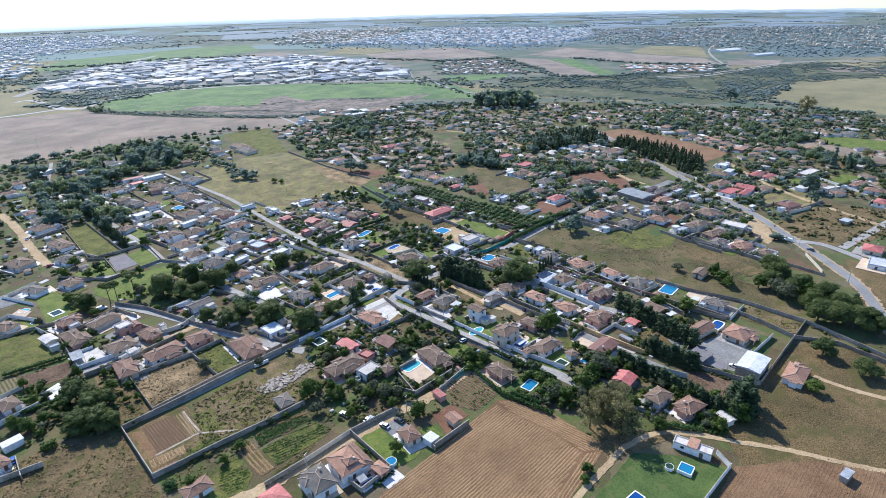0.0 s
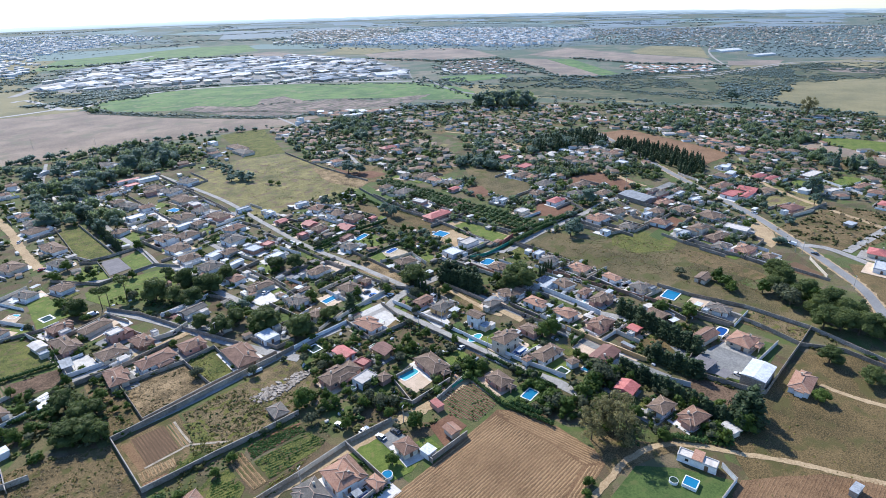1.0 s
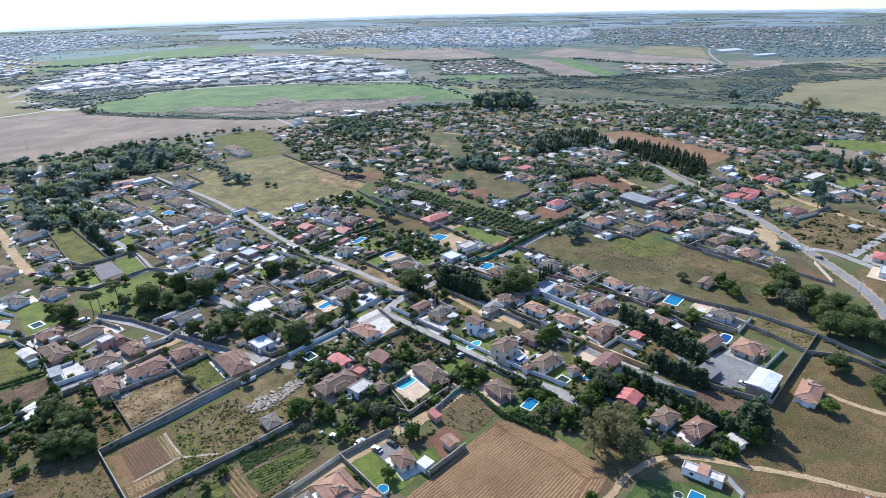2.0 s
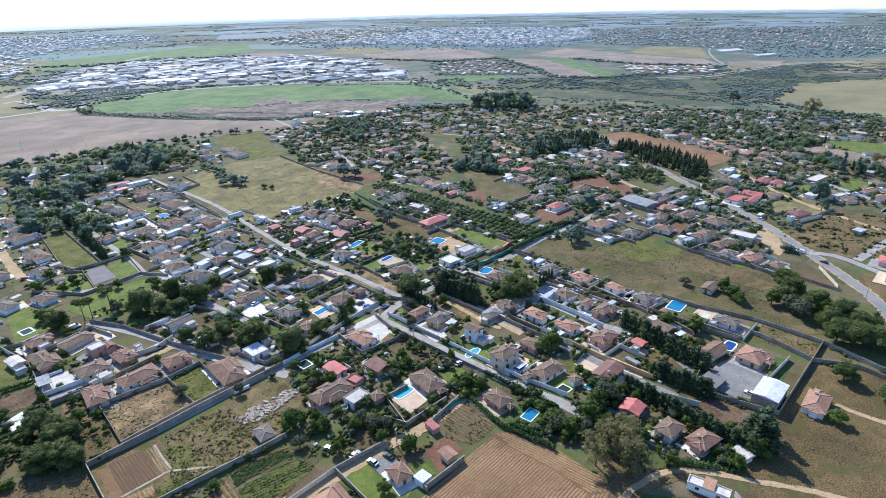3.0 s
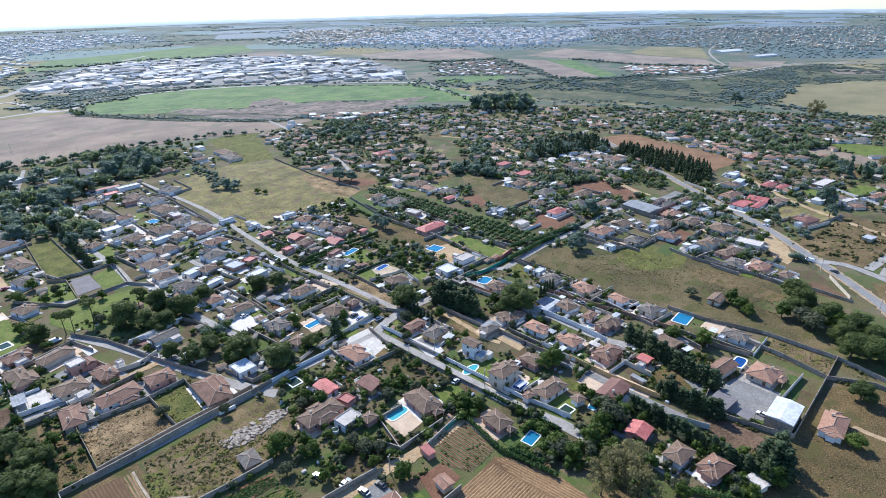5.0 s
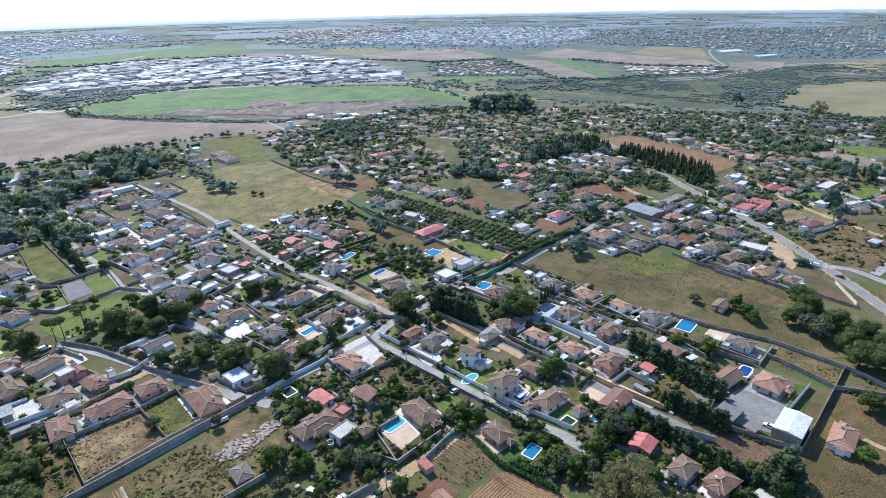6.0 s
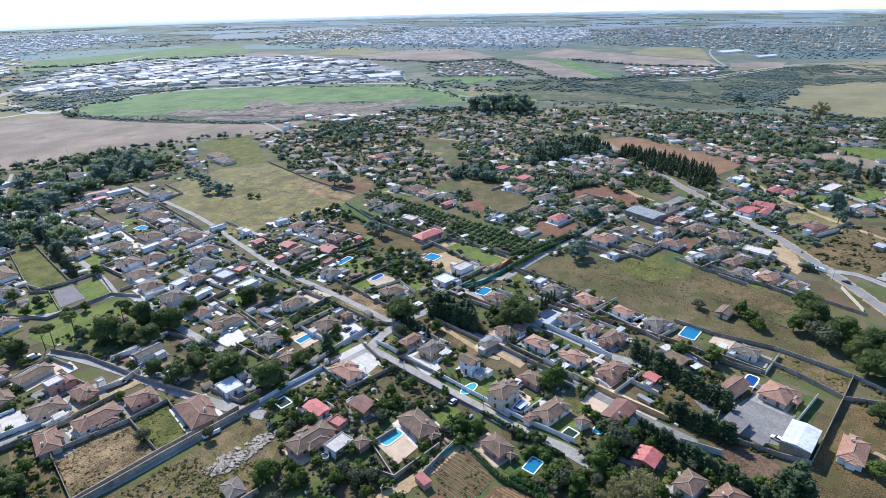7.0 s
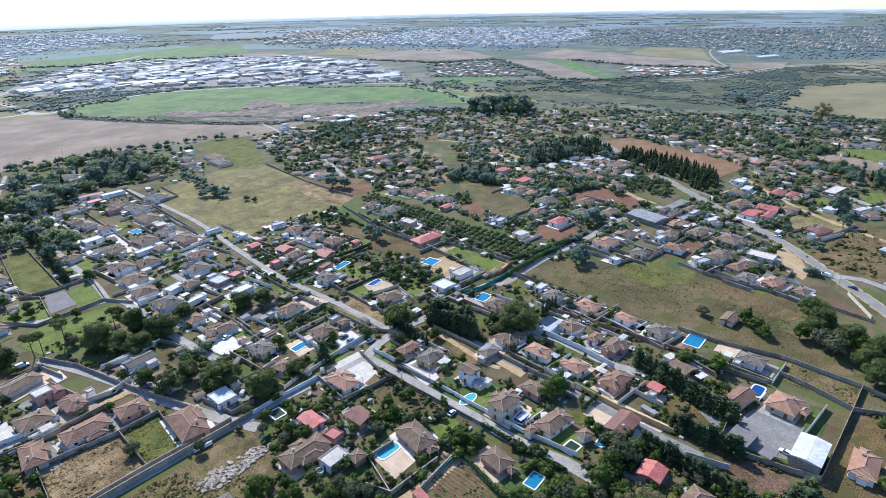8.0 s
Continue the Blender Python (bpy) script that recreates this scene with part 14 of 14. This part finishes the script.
town("distant_houses", spots_in([(1219.2, 658.7), (1307.2, 487.1), (1220.4, 443.0), (1099.0, 556.8)], 130, 76, False), 6, 11, (2.5, 3.5), (TERRA, WHITEROOF), 76, "distant white houses along a road", 20, CREAM)
town("distant_houses", spots_in([(507.8, 647.2), (456.5, 706.0), (473.6, 627.7), (550.5, 626.2)], 30, 77, False), 8, 13, (3, 5), (ROSE, WHITEROOF), 77, "distant houses", 20, CREAM)
town("distant_houses", spots_in([(140.8, 1674.4), (189.7, 2166.6), (423.1, 2395.8), (439.0, 2048.6), (297.3, 1609.0)], 200, 78, False), 9, 16, (3, 5), (FLATROOF, WHITEROOF), 78, "distant suburb in the haze", 20, WHITE)
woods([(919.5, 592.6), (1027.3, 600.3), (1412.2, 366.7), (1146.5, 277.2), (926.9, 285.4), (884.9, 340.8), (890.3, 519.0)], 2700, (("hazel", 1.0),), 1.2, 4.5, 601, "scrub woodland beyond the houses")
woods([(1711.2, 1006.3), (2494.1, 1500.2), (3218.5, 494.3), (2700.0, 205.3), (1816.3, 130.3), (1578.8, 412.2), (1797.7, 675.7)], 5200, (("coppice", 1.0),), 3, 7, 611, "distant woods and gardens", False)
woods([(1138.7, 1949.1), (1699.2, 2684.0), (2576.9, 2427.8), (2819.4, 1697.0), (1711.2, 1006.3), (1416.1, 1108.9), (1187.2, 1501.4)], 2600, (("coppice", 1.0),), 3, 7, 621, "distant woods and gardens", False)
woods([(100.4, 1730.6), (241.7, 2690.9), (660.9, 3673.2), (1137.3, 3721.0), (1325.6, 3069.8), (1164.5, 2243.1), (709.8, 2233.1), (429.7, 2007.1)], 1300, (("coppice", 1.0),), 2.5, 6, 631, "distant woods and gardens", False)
woods([(205.6, 1147.9), (271.4, 1303.6), (411.5, 1171.3), (470.7, 1114.3), (314.5, 1074.8), (267.2, 1051.7), (221.0, 1079.8)], 260, (("hazel", 1.0),), 3, 9, 641, "scrub along the far road", False)
woods([(776.1, 817.6), (859.7, 810.0), (983.4, 634.3), (975.9, 514.3), (863.3, 555.9), (774.3, 677.0)], 220, (("hazel", 1.0),), 3, 8, 651, "scrub between far fields", False)
woods([(1043.5, 1058.5), (1217.5, 989.1), (993.8, 693.0), (865.2, 878.0)], 130, (("hazel", 1.0),), 4, 9, 661, "trees of a far village", False)
woods([(728.5, 636.9), (880.3, 330.9), (889.3, 258.7), (888.7, 103.2), (817.2, 93.1), (763.3, 320.8), (633.9, 554.0)], 260, (("hazel", 1.0),), 2, 6, 671, "trees at the edge of the houses", False)
woods([(1073.6, 378.5), (1070.5, 273.5), (884.9, 264.5), (875.7, 313.5)], 120, (("hazel", 1.0),), 3, 8, 681, "trees round a far farm", False)
tree_line([(252.8, 972.8), (338.2, 811.3), (449.5, 695.4)], 0.7, 3.5, "hazel", 0.8, 2.0, 1)
tree_line([(335.6, 860.3), (415.0, 800.3), (468.8, 697.0)], 1.0, 6, "hazel", 0.6, 1.6, 2)
tree_line([(241.3, 553.2), (236.7, 520.4), (237.3, 481.6)], 3.5, 5, "pine", 4, 8, 21)
tree_line([(428.5, 842.4), (538.2, 798.0), (615.9, 713.1)], 4, 8, "hazel", 1, 2.5, 22)
tree_line([(1014.7, 1284.5), (1077.8, 1053.7), (1217.5, 989.1)], 6, 8, "hazel", 5, 9, 3)
tree_line([(395.9, 1856.8), (488.4, 1764.3), (689.4, 1801.6), (885.2, 1644.4)], 9, 10, "hazel", 5, 10, 4)
tree_line([(992.0, 665.4), (1019.1, 583.5), (1319.5, 468.8)], 5, 8, "hazel", 4, 8, 6)
tree_line([(643.2, 950.9), (753.2, 823.6), (745.8, 716.0), (702.2, 625.5)], 9, 5, "hazel", 2, 5, 7)
tree_line([(1221.3, 983.0), (1072.6, 762.9), (985.0, 660.7)], 8, 6, "hazel", 4, 8, 8)
tree_line([(1083.1, 276.9), (926.4, 270.2), (897.6, 199.8), (884.9, 124.7)], 6, 6, "hazel", 3, 7, 9)
tree_line([(1314.5, 834.1), (1279.3, 650.1), (1342.9, 471.6)], 7, 8, "hazel", 4, 8, 10)
tree_line([(282.0, 1048.6), (274.3, 945.4), (339.3, 869.3)], 7, 4, "olive", 2, 4, 11)
tree_line([(108.7, 707.4), (137.5, 708.7), (227.0, 701.0), (318.1, 687.3), (370.8, 662.1)], 5, 8, "pine", 4, 9, 12)
tree_line([(776.1, 817.6), (824.4, 860.2), (728.4, 924.6), (538.5, 1095.7), (399.3, 1164.7)], 10, 5, "hazel", 3, 7, 13)
tree_line([(396.0, 591.1), (445.6, 569.1), (486.8, 554.3)], 5, 9, "pine", 8, 13, 14)
tree_line([(560.2, 649.2), (645.9, 575.3)], 6, 8, "hazel", 6, 11, 15)

woods([(636.2, 560.8), (647.3, 524.8), (691.8, 495.9), (737.1, 530.8), (728.1, 568.5), (698.1, 599.5)], 60, (("tall", 0.8), ("tall_pine", 0.2)), 13, 23, 695, "tall grove of eucalyptus beyond the houses", False)
ribbon("road", [(246.0, 1279.4), (316.1, 1239.7), (399.6, 1172.2), (525.7, 1096.8), (639.4, 1004.2), (720.9, 917.1), (790.0, 833.5)], 8.0, STREET, 0.33, "pale road below the industrial estate", "road")

tree_line([(257.6, 995.0), (284.9, 931.7), (306.2, 884.2), (332.0, 851.4), (364.9, 783.7), (390.3, 739.0), (423.5, 709.4), (456.5, 705.9), (501.2, 689.4)], 3.0, 4, "hazel", 2, 5, 31, "dark scrub hedge along a ditch")
tree_line([(262.0, 1019.0), (261.3, 997.6), (259.7, 970.9)], 3.0, 4, "tall", 4, 8, 32, "trees beside a far road")
woods([(261.0, 1118.2), (294.1, 1119.6), (352.8, 1139.7), (388.4, 1134.4), (365.0, 1177.0), (301.3, 1208.7), (254.3, 1191.1)], 120, (("hazel", 1.0),), 3, 7, 33, "dark scrub between far roads")

woods([(308.1, 1139.0), (388.4, 1134.4), (504.3, 1117.2), (604.1, 1043.8), (624.1, 1077.8), (498.4, 1177.5), (413.5, 1204.4), (366.0, 1209.6), (325.1, 1197.9)], 300, (("hazel", 1.0),), 3, 6, 696, "dark scrub below the industrial estate")

# ---- the distance: a glowing backdrop with painted haze ----
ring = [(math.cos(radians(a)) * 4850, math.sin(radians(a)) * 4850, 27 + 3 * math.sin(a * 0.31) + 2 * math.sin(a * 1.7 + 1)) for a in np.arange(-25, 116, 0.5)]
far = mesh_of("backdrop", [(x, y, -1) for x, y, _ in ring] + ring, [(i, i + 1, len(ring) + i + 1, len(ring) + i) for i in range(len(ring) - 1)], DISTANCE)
tagged(new("backdrop", far), "faint blue far plain painted on a glowing backdrop", "backdrop", kind="structure")

rubble([(81.9, 191.9), (92.5, 194.0), (99.7, 192.9), (110.5, 192.7), (109.6, 187.9), (96.1, 184.8), (90.5, 184.1), (84.0, 185.6)], 620, 5)
rubble([(83.5, 192.2), (92.1, 193.3), (98.5, 190.9), (93.7, 186.4), (85.8, 186.6)], 260, 6)

# ---- far mosaic of fields ----
def far_plain(seed):
    """Fields, woods and hedgerows of the plain, lying across the view out to the horizon."""
    rng = random.Random(seed)
    for k in range(110):
        a, r = radians(rng.uniform(3, 88)), 2100 + 2600 * rng.random() ** 0.75
        w, d = rng.uniform(160, 520), rng.uniform(130, 420)
        x, y = r * math.cos(a), r * math.sin(a)
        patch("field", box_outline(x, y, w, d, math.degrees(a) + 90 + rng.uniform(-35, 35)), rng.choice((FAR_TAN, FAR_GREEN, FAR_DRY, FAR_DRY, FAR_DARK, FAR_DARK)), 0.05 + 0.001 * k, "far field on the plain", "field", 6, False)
    spots = []
    for k in range(90):
        a, r = radians(rng.uniform(3, 88)), 2200 + 2500 * rng.random() ** 0.8
        x, y, t = r * math.cos(a), r * math.sin(a), a + math.pi / 2 + rng.uniform(-0.9, 0.9)
        n = rng.uniform(40, 220)
        spots += spots_along([(x - math.cos(t) * n, y - math.sin(t) * n), (x + math.cos(t) * n, y + math.sin(t) * n)], 8, 30, 700 + k)
    stuff_plants("tree_line", spots, "coppice", 3, 7, 700, "far hedgerow trees on the plain", wide=(1.6, 3.2))


far_plain(19)
woods([(153.7, 1406.5), (253.5, 1852.7), (359.0, 1800.4), (460.8, 1759.2), (303.9, 1448.0), (243.9, 1340.7)], 240, (("hazel", 1.0),), 4, 9, 691, "trees beside the industrial estate", False)
woods([(267.4, 1367.7), (534.1, 1695.2), (956.1, 1406.5), (871.0, 987.6), (680.7, 1005.6), (435.9, 1237.7)], 260, (("hazel", 1.0),), 3, 6, 692, "trees among the industrial sheds", False)
woods([(1243.8, 441.0), (1433.9, 372.6), (1654.7, 243.6), (1758.4, 125.4), (1365.0, 92.0), (1278.2, 189.7), (1146.5, 277.2)], 1500, (("hazel", 1.0),), 1.5, 5, 693, "scrub beside the far highway")
woods([(137.9, 137.1), (150.9, 133.2), (146.3, 117.2), (133.8, 116.6), (129.6, 126.0)], 260, (("weed", 0.5), ("green_bush", 0.5)), 0.2, 0.9, 811, "vegetables and weeds in a garden", False)
woods([(155.5, 192.8), (162.7, 194.6), (163.0, 186.1), (155.0, 184.7)], 26, (("green_bush", 1.0),), 0.3, 0.9, 812, "small shrubs in a gravel bed", False)
woods([(45.0, 177.1), (61.3, 176.2), (76.1, 173.1), (68.5, 172.0), (45.7, 170.9)], 200, (("weed", 0.7), ("green_bush", 0.3)), 0.15, 0.6, 814, "vegetables and weeds", False)
woods([(37.0, 298.2), (56.0, 249.9), (48.8, 242.4), (39.5, 252.4), (32.3, 245.9), (14.4, 265.3), (2.6, 252.3), (21.0, 218.7), (35.1, 208.0), (43.1, 228.9)], 260, (("green_bush", 0.5), ("bush", 0.5)), 0.5, 1.8, 815, "low shrubs and weeds between the plots")
wing(house(286.8, 592.1, 12.3, 26.2, 0.7, 2.55, BROWN, WHITE, "hip", 1), 0.0, -13.0, 6.6, 4.5, 2.43, BROWN, WHITE)
wing(house(281.1, 568.9, 11.6, 24.6, 0.3, 2.55, GREYTILE, CREAM, "hip", 1), 5.6, -4.2, 4.4, 12.2, 2.43, GREYTILE, CREAM)
woods([(35.9, 170.2), (58.3, 169.3), (73.2, 167.9), (66.2, 163.7), (60.6, 163.5), (49.3, 159.5), (38.9, 157.4)], 420, (("weed", 0.4), ("green_bush", 0.4), ("dry", 0.2)), 0.15, 0.9, 840, "weeds and low shrubs along the plots", False)
woods([(88.1, 162.5), (94.7, 164.7), (92.2, 150.1), (64.2, 141.4), (58.6, 142.5), (63.8, 146.2), (84.1, 147.5), (90.4, 152.1)], 420, (("weed", 0.5), ("green_bush", 0.3), ("dry", 0.2)), 0.15, 0.8, 850, "weeds and low shrubs along the plots", False)
woods([(73.3, 168.2), (91.3, 167.4), (87.9, 164.2), (64.6, 160.0)], 300, (("weed", 0.5), ("green_bush", 0.5)), 0.15, 0.8, 860, "weeds and low shrubs along the plots", False)
woods([(43.4, 228.5), (45.8, 208.1), (40.4, 205.9), (35.6, 206.5)], 200, (("weed", 0.5), ("green_bush", 0.3), ("dry", 0.2)), 0.15, 0.9, 870, "weeds and low shrubs along the plots", False)
woods([(187.0, 73.2), (197.5, 47.0), (186.3, 41.0), (169.6, 62.5)], 260, (("green_bush", 0.6), ("bush", 0.4)), 0.2, 1.6, 880, "weeds and low shrubs along the plots", True)
tree_line([(342.6, 169.5), (342.7, 164.1)], 2.6, 0.35, "garden", 2.0, 4.0, 900, "shrubs planted along a garden wall")
tree_line([(347.5, 162.8), (362.5, 161.9)], 1.0, 0.35, "bush", 0.9, 2.2, 901, "shrubs planted along a garden wall")
tree_line([(383.3, 160.8), (388.6, 160.5)], 1.0, 0.35, "green_bush", 0.9, 2.2, 902, "shrubs planted along a garden wall")
tree_line([(378.6, 146.2), (386.2, 146.0)], 1.0, 0.35, "green_bush", 0.9, 2.2, 903, "shrubs planted along a garden wall")
tree_line([(290.7, 262.0), (289.1, 235.5)], 1.0, 0.35, "green_bush", 0.9, 2.2, 904, "shrubs planted along a garden wall")
tree_line([(278.1, 212.2), (279.8, 189.8)], 1.0, 0.35, "bush", 0.9, 2.2, 905, "shrubs planted along a garden wall")
tree_line([(141.8, 326.4), (154.5, 328.9)], 1.0, 0.35, "green_bush", 0.9, 2.2, 906, "shrubs planted along a garden wall")
tree_line([(165.5, 332.1), (175.5, 331.2)], 1.0, 0.35, "bush", 0.9, 2.2, 907, "shrubs planted along a garden wall")
tree_line([(144.2, 271.5), (143.7, 255.1)], 1.0, 0.35, "green_bush", 0.9, 2.2, 908, "shrubs planted along a garden wall")
tree_line([(155.9, 281.1), (173.0, 281.0)], 1.0, 0.35, "green_bush", 0.9, 2.2, 909, "shrubs planted along a garden wall")
tree_line([(45.8, 170.9), (54.9, 170.3)], 1.0, 0.35, "bush", 0.9, 2.2, 910, "shrubs planted along a garden wall")
tree_line([(79.7, 170.5), (89.6, 170.1)], 1.0, 0.35, "green_bush", 0.9, 2.2, 911, "shrubs planted along a garden wall")
tree_line([(74.2, 226.2), (74.3, 219.3)], 1.0, 0.35, "bush", 0.9, 2.2, 912, "shrubs planted along a garden wall")
tree_line([(54.5, 238.6), (62.1, 238.2)], 1.0, 0.35, "green_bush", 0.9, 2.2, 913, "shrubs planted along a garden wall")
tree_line([(64.4, 237.9), (70.1, 237.3)], 1.0, 0.35, "bush", 0.9, 2.2, 914, "shrubs planted along a garden wall")
tree_line([(78.6, 234.6), (89.7, 235.6)], 1.0, 0.35, "green_bush", 0.9, 2.2, 915, "shrubs planted along a garden wall")
tree_line([(91.0, 236.6), (89.8, 213.0)], 1.0, 0.35, "bush", 0.9, 2.2, 916, "shrubs planted along a garden wall")
tree_line([(39.0, 262.6), (45.8, 262.0)], 2.6, 0.35, "garden", 2.0, 4.0, 917, "shrubs planted along a garden wall")
tree_line([(36.7, 298.8), (35.8, 274.4)], 1.0, 0.35, "green_bush", 0.9, 2.2, 918, "shrubs planted along a garden wall")
tree_line([(114.3, 273.0), (117.0, 257.6)], 1.0, 0.35, "green_bush", 0.9, 2.2, 919, "shrubs planted along a garden wall")
tree_line([(120.9, 247.5), (121.0, 233.4)], 1.0, 0.35, "green_bush", 0.9, 2.2, 920, "shrubs planted along a garden wall")
tree_line([(127.3, 230.0), (134.9, 229.8)], 2.6, 0.35, "garden", 2.0, 4.0, 921, "shrubs planted along a garden wall")
tree_line([(137.5, 229.8), (139.5, 220.4)], 2.6, 0.35, "garden", 2.0, 4.0, 922, "shrubs planted along a garden wall")
tree_line([(176.5, 142.1), (176.9, 132.3)], 2.6, 0.35, "garden", 2.0, 4.0, 923, "shrubs planted along a garden wall")
tree_line([(142.6, 202.9), (142.1, 198.3)], 1.0, 0.35, "green_bush", 0.9, 2.2, 924, "shrubs planted along a garden wall")
tree_line([(151.9, 187.7), (156.2, 187.2)], 2.6, 0.35, "garden", 2.0, 4.0, 925, "shrubs planted along a garden wall")
tree_line([(184.4, 219.6), (186.2, 216.4)], 2.6, 0.35, "garden", 2.0, 4.0, 926, "shrubs planted along a garden wall")
tree_line([(197.4, 226.6), (197.5, 233.0)], 1.0, 0.35, "green_bush", 0.9, 2.2, 927, "shrubs planted along a garden wall")
tree_line([(197.3, 285.6), (196.8, 305.1)], 1.0, 0.35, "green_bush", 0.9, 2.2, 928, "shrubs planted along a garden wall")
tree_line([(197.5, 350.3), (197.9, 357.9)], 1.0, 0.35, "green_bush", 0.9, 2.2, 929, "shrubs planted along a garden wall")
tree_line([(182.6, 263.5), (181.5, 279.3)], 1.0, 0.35, "green_bush", 0.9, 2.2, 930, "shrubs planted along a garden wall")
tree_line([(180.6, 298.9), (180.5, 327.9)], 2.6, 0.35, "garden", 2.0, 4.0, 931, "shrubs planted along a garden wall")
tree_line([(91.1, 131.9), (90.8, 127.5)], 1.0, 0.35, "green_bush", 0.9, 2.2, 932, "shrubs planted along a garden wall")
tree_line([(90.8, 116.9), (81.6, 116.6)], 1.0, 0.35, "green_bush", 0.9, 2.2, 933, "shrubs planted along a garden wall")
tree_line([(140.1, 159.4), (132.5, 159.9)], 1.0, 0.35, "bush", 0.9, 2.2, 934, "shrubs planted along a garden wall")
tree_line([(215.2, 69.4), (218.4, 53.4)], 1.0, 0.35, "bush", 0.9, 2.2, 935, "shrubs planted along a garden wall")
tree_line([(275.8, 69.8), (275.2, 66.1)], 1.0, 0.35, "green_bush", 0.9, 2.2, 936, "shrubs planted along a garden wall")
tree_line([(269.4, 40.3), (273.0, 33.0)], 1.0, 0.35, "bush", 0.9, 2.2, 937, "shrubs planted along a garden wall")
tree_line([(218.4, 75.5), (230.2, 77.3)], 2.6, 0.35, "garden", 2.0, 4.0, 938, "shrubs planted along a garden wall")
tree_line([(235.5, 94.8), (234.5, 87.1)], 1.0, 0.35, "green_bush", 0.9, 2.2, 939, "shrubs planted along a garden wall")
tree_line([(285.2, 41.9), (282.4, 32.2)], 1.0, 0.35, "bush", 0.9, 2.2, 940, "shrubs planted along a garden wall")
tree_line([(279.4, 21.8), (278.0, 16.8)], 1.0, 0.35, "green_bush", 0.9, 2.2, 941, "shrubs planted along a garden wall")
tree_line([(262.4, 107.6), (262.0, 94.4)], 2.6, 0.35, "garden", 2.0, 4.0, 942, "shrubs planted along a garden wall")
tree_line([(348.2, 109.9), (352.3, 84.6)], 2.6, 0.35, "garden", 2.0, 4.0, 943, "shrubs planted along a garden wall")
tree_line([(386.0, 100.4), (389.6, 110.3)], 1.0, 0.35, "green_bush", 0.9, 2.2, 944, "shrubs planted along a garden wall")
tree_line([(389.9, 118.3), (398.3, 141.5)], 1.0, 0.35, "green_bush", 0.9, 2.2, 945, "shrubs planted along a garden wall")
tree_line([(77.6, 388.2), (82.2, 384.4)], 1.0, 0.35, "bush", 0.9, 2.2, 946, "shrubs planted along a garden wall")
tree_line([(82.7, 375.8), (81.8, 364.9)], 1.0, 0.35, "green_bush", 0.9, 2.2, 947, "shrubs planted along a garden wall")
tree_line([(11.2, 320.5), (20.5, 318.9)], 2.6, 0.35, "garden", 2.0, 4.0, 948, "shrubs planted along a garden wall")
tree_line([(33.0, 316.6), (36.7, 315.7)], 1.0, 0.35, "green_bush", 0.9, 2.2, 949, "shrubs planted along a garden wall")
tree_line([(1.7, 209.8), (8.1, 208.5)], 1.0, 0.35, "green_bush", 0.9, 2.2, 950, "shrubs planted along a garden wall")
tree_line([(267.2, 237.1), (268.9, 254.3)], 1.0, 0.35, "green_bush", 0.9, 2.2, 951, "shrubs planted along a garden wall")
tree_line([(270.5, 279.7), (269.7, 317.2)], 1.0, 0.35, "bush", 0.9, 2.2, 952, "shrubs planted along a garden wall")
tree_line([(289.6, 245.2), (288.2, 253.5)], 1.0, 0.35, "green_bush", 0.9, 2.2, 953, "shrubs planted along a garden wall")
tree_line([(286.2, 287.5), (287.0, 298.7)], 1.0, 0.35, "green_bush", 0.9, 2.2, 954, "shrubs planted along a garden wall")
tree_line([(356.6, 210.1), (332.6, 210.7)], 1.0, 0.35, "bush", 0.9, 2.2, 955, "shrubs planted along a garden wall")
tree_line([(331.2, 192.5), (331.7, 182.5)], 1.0, 0.35, "bush", 0.9, 2.2, 956, "shrubs planted along a garden wall")
tree_line([(353.9, 164.0), (383.4, 164.5)], 1.0, 0.35, "green_bush", 0.9, 2.2, 957, "shrubs planted along a garden wall")
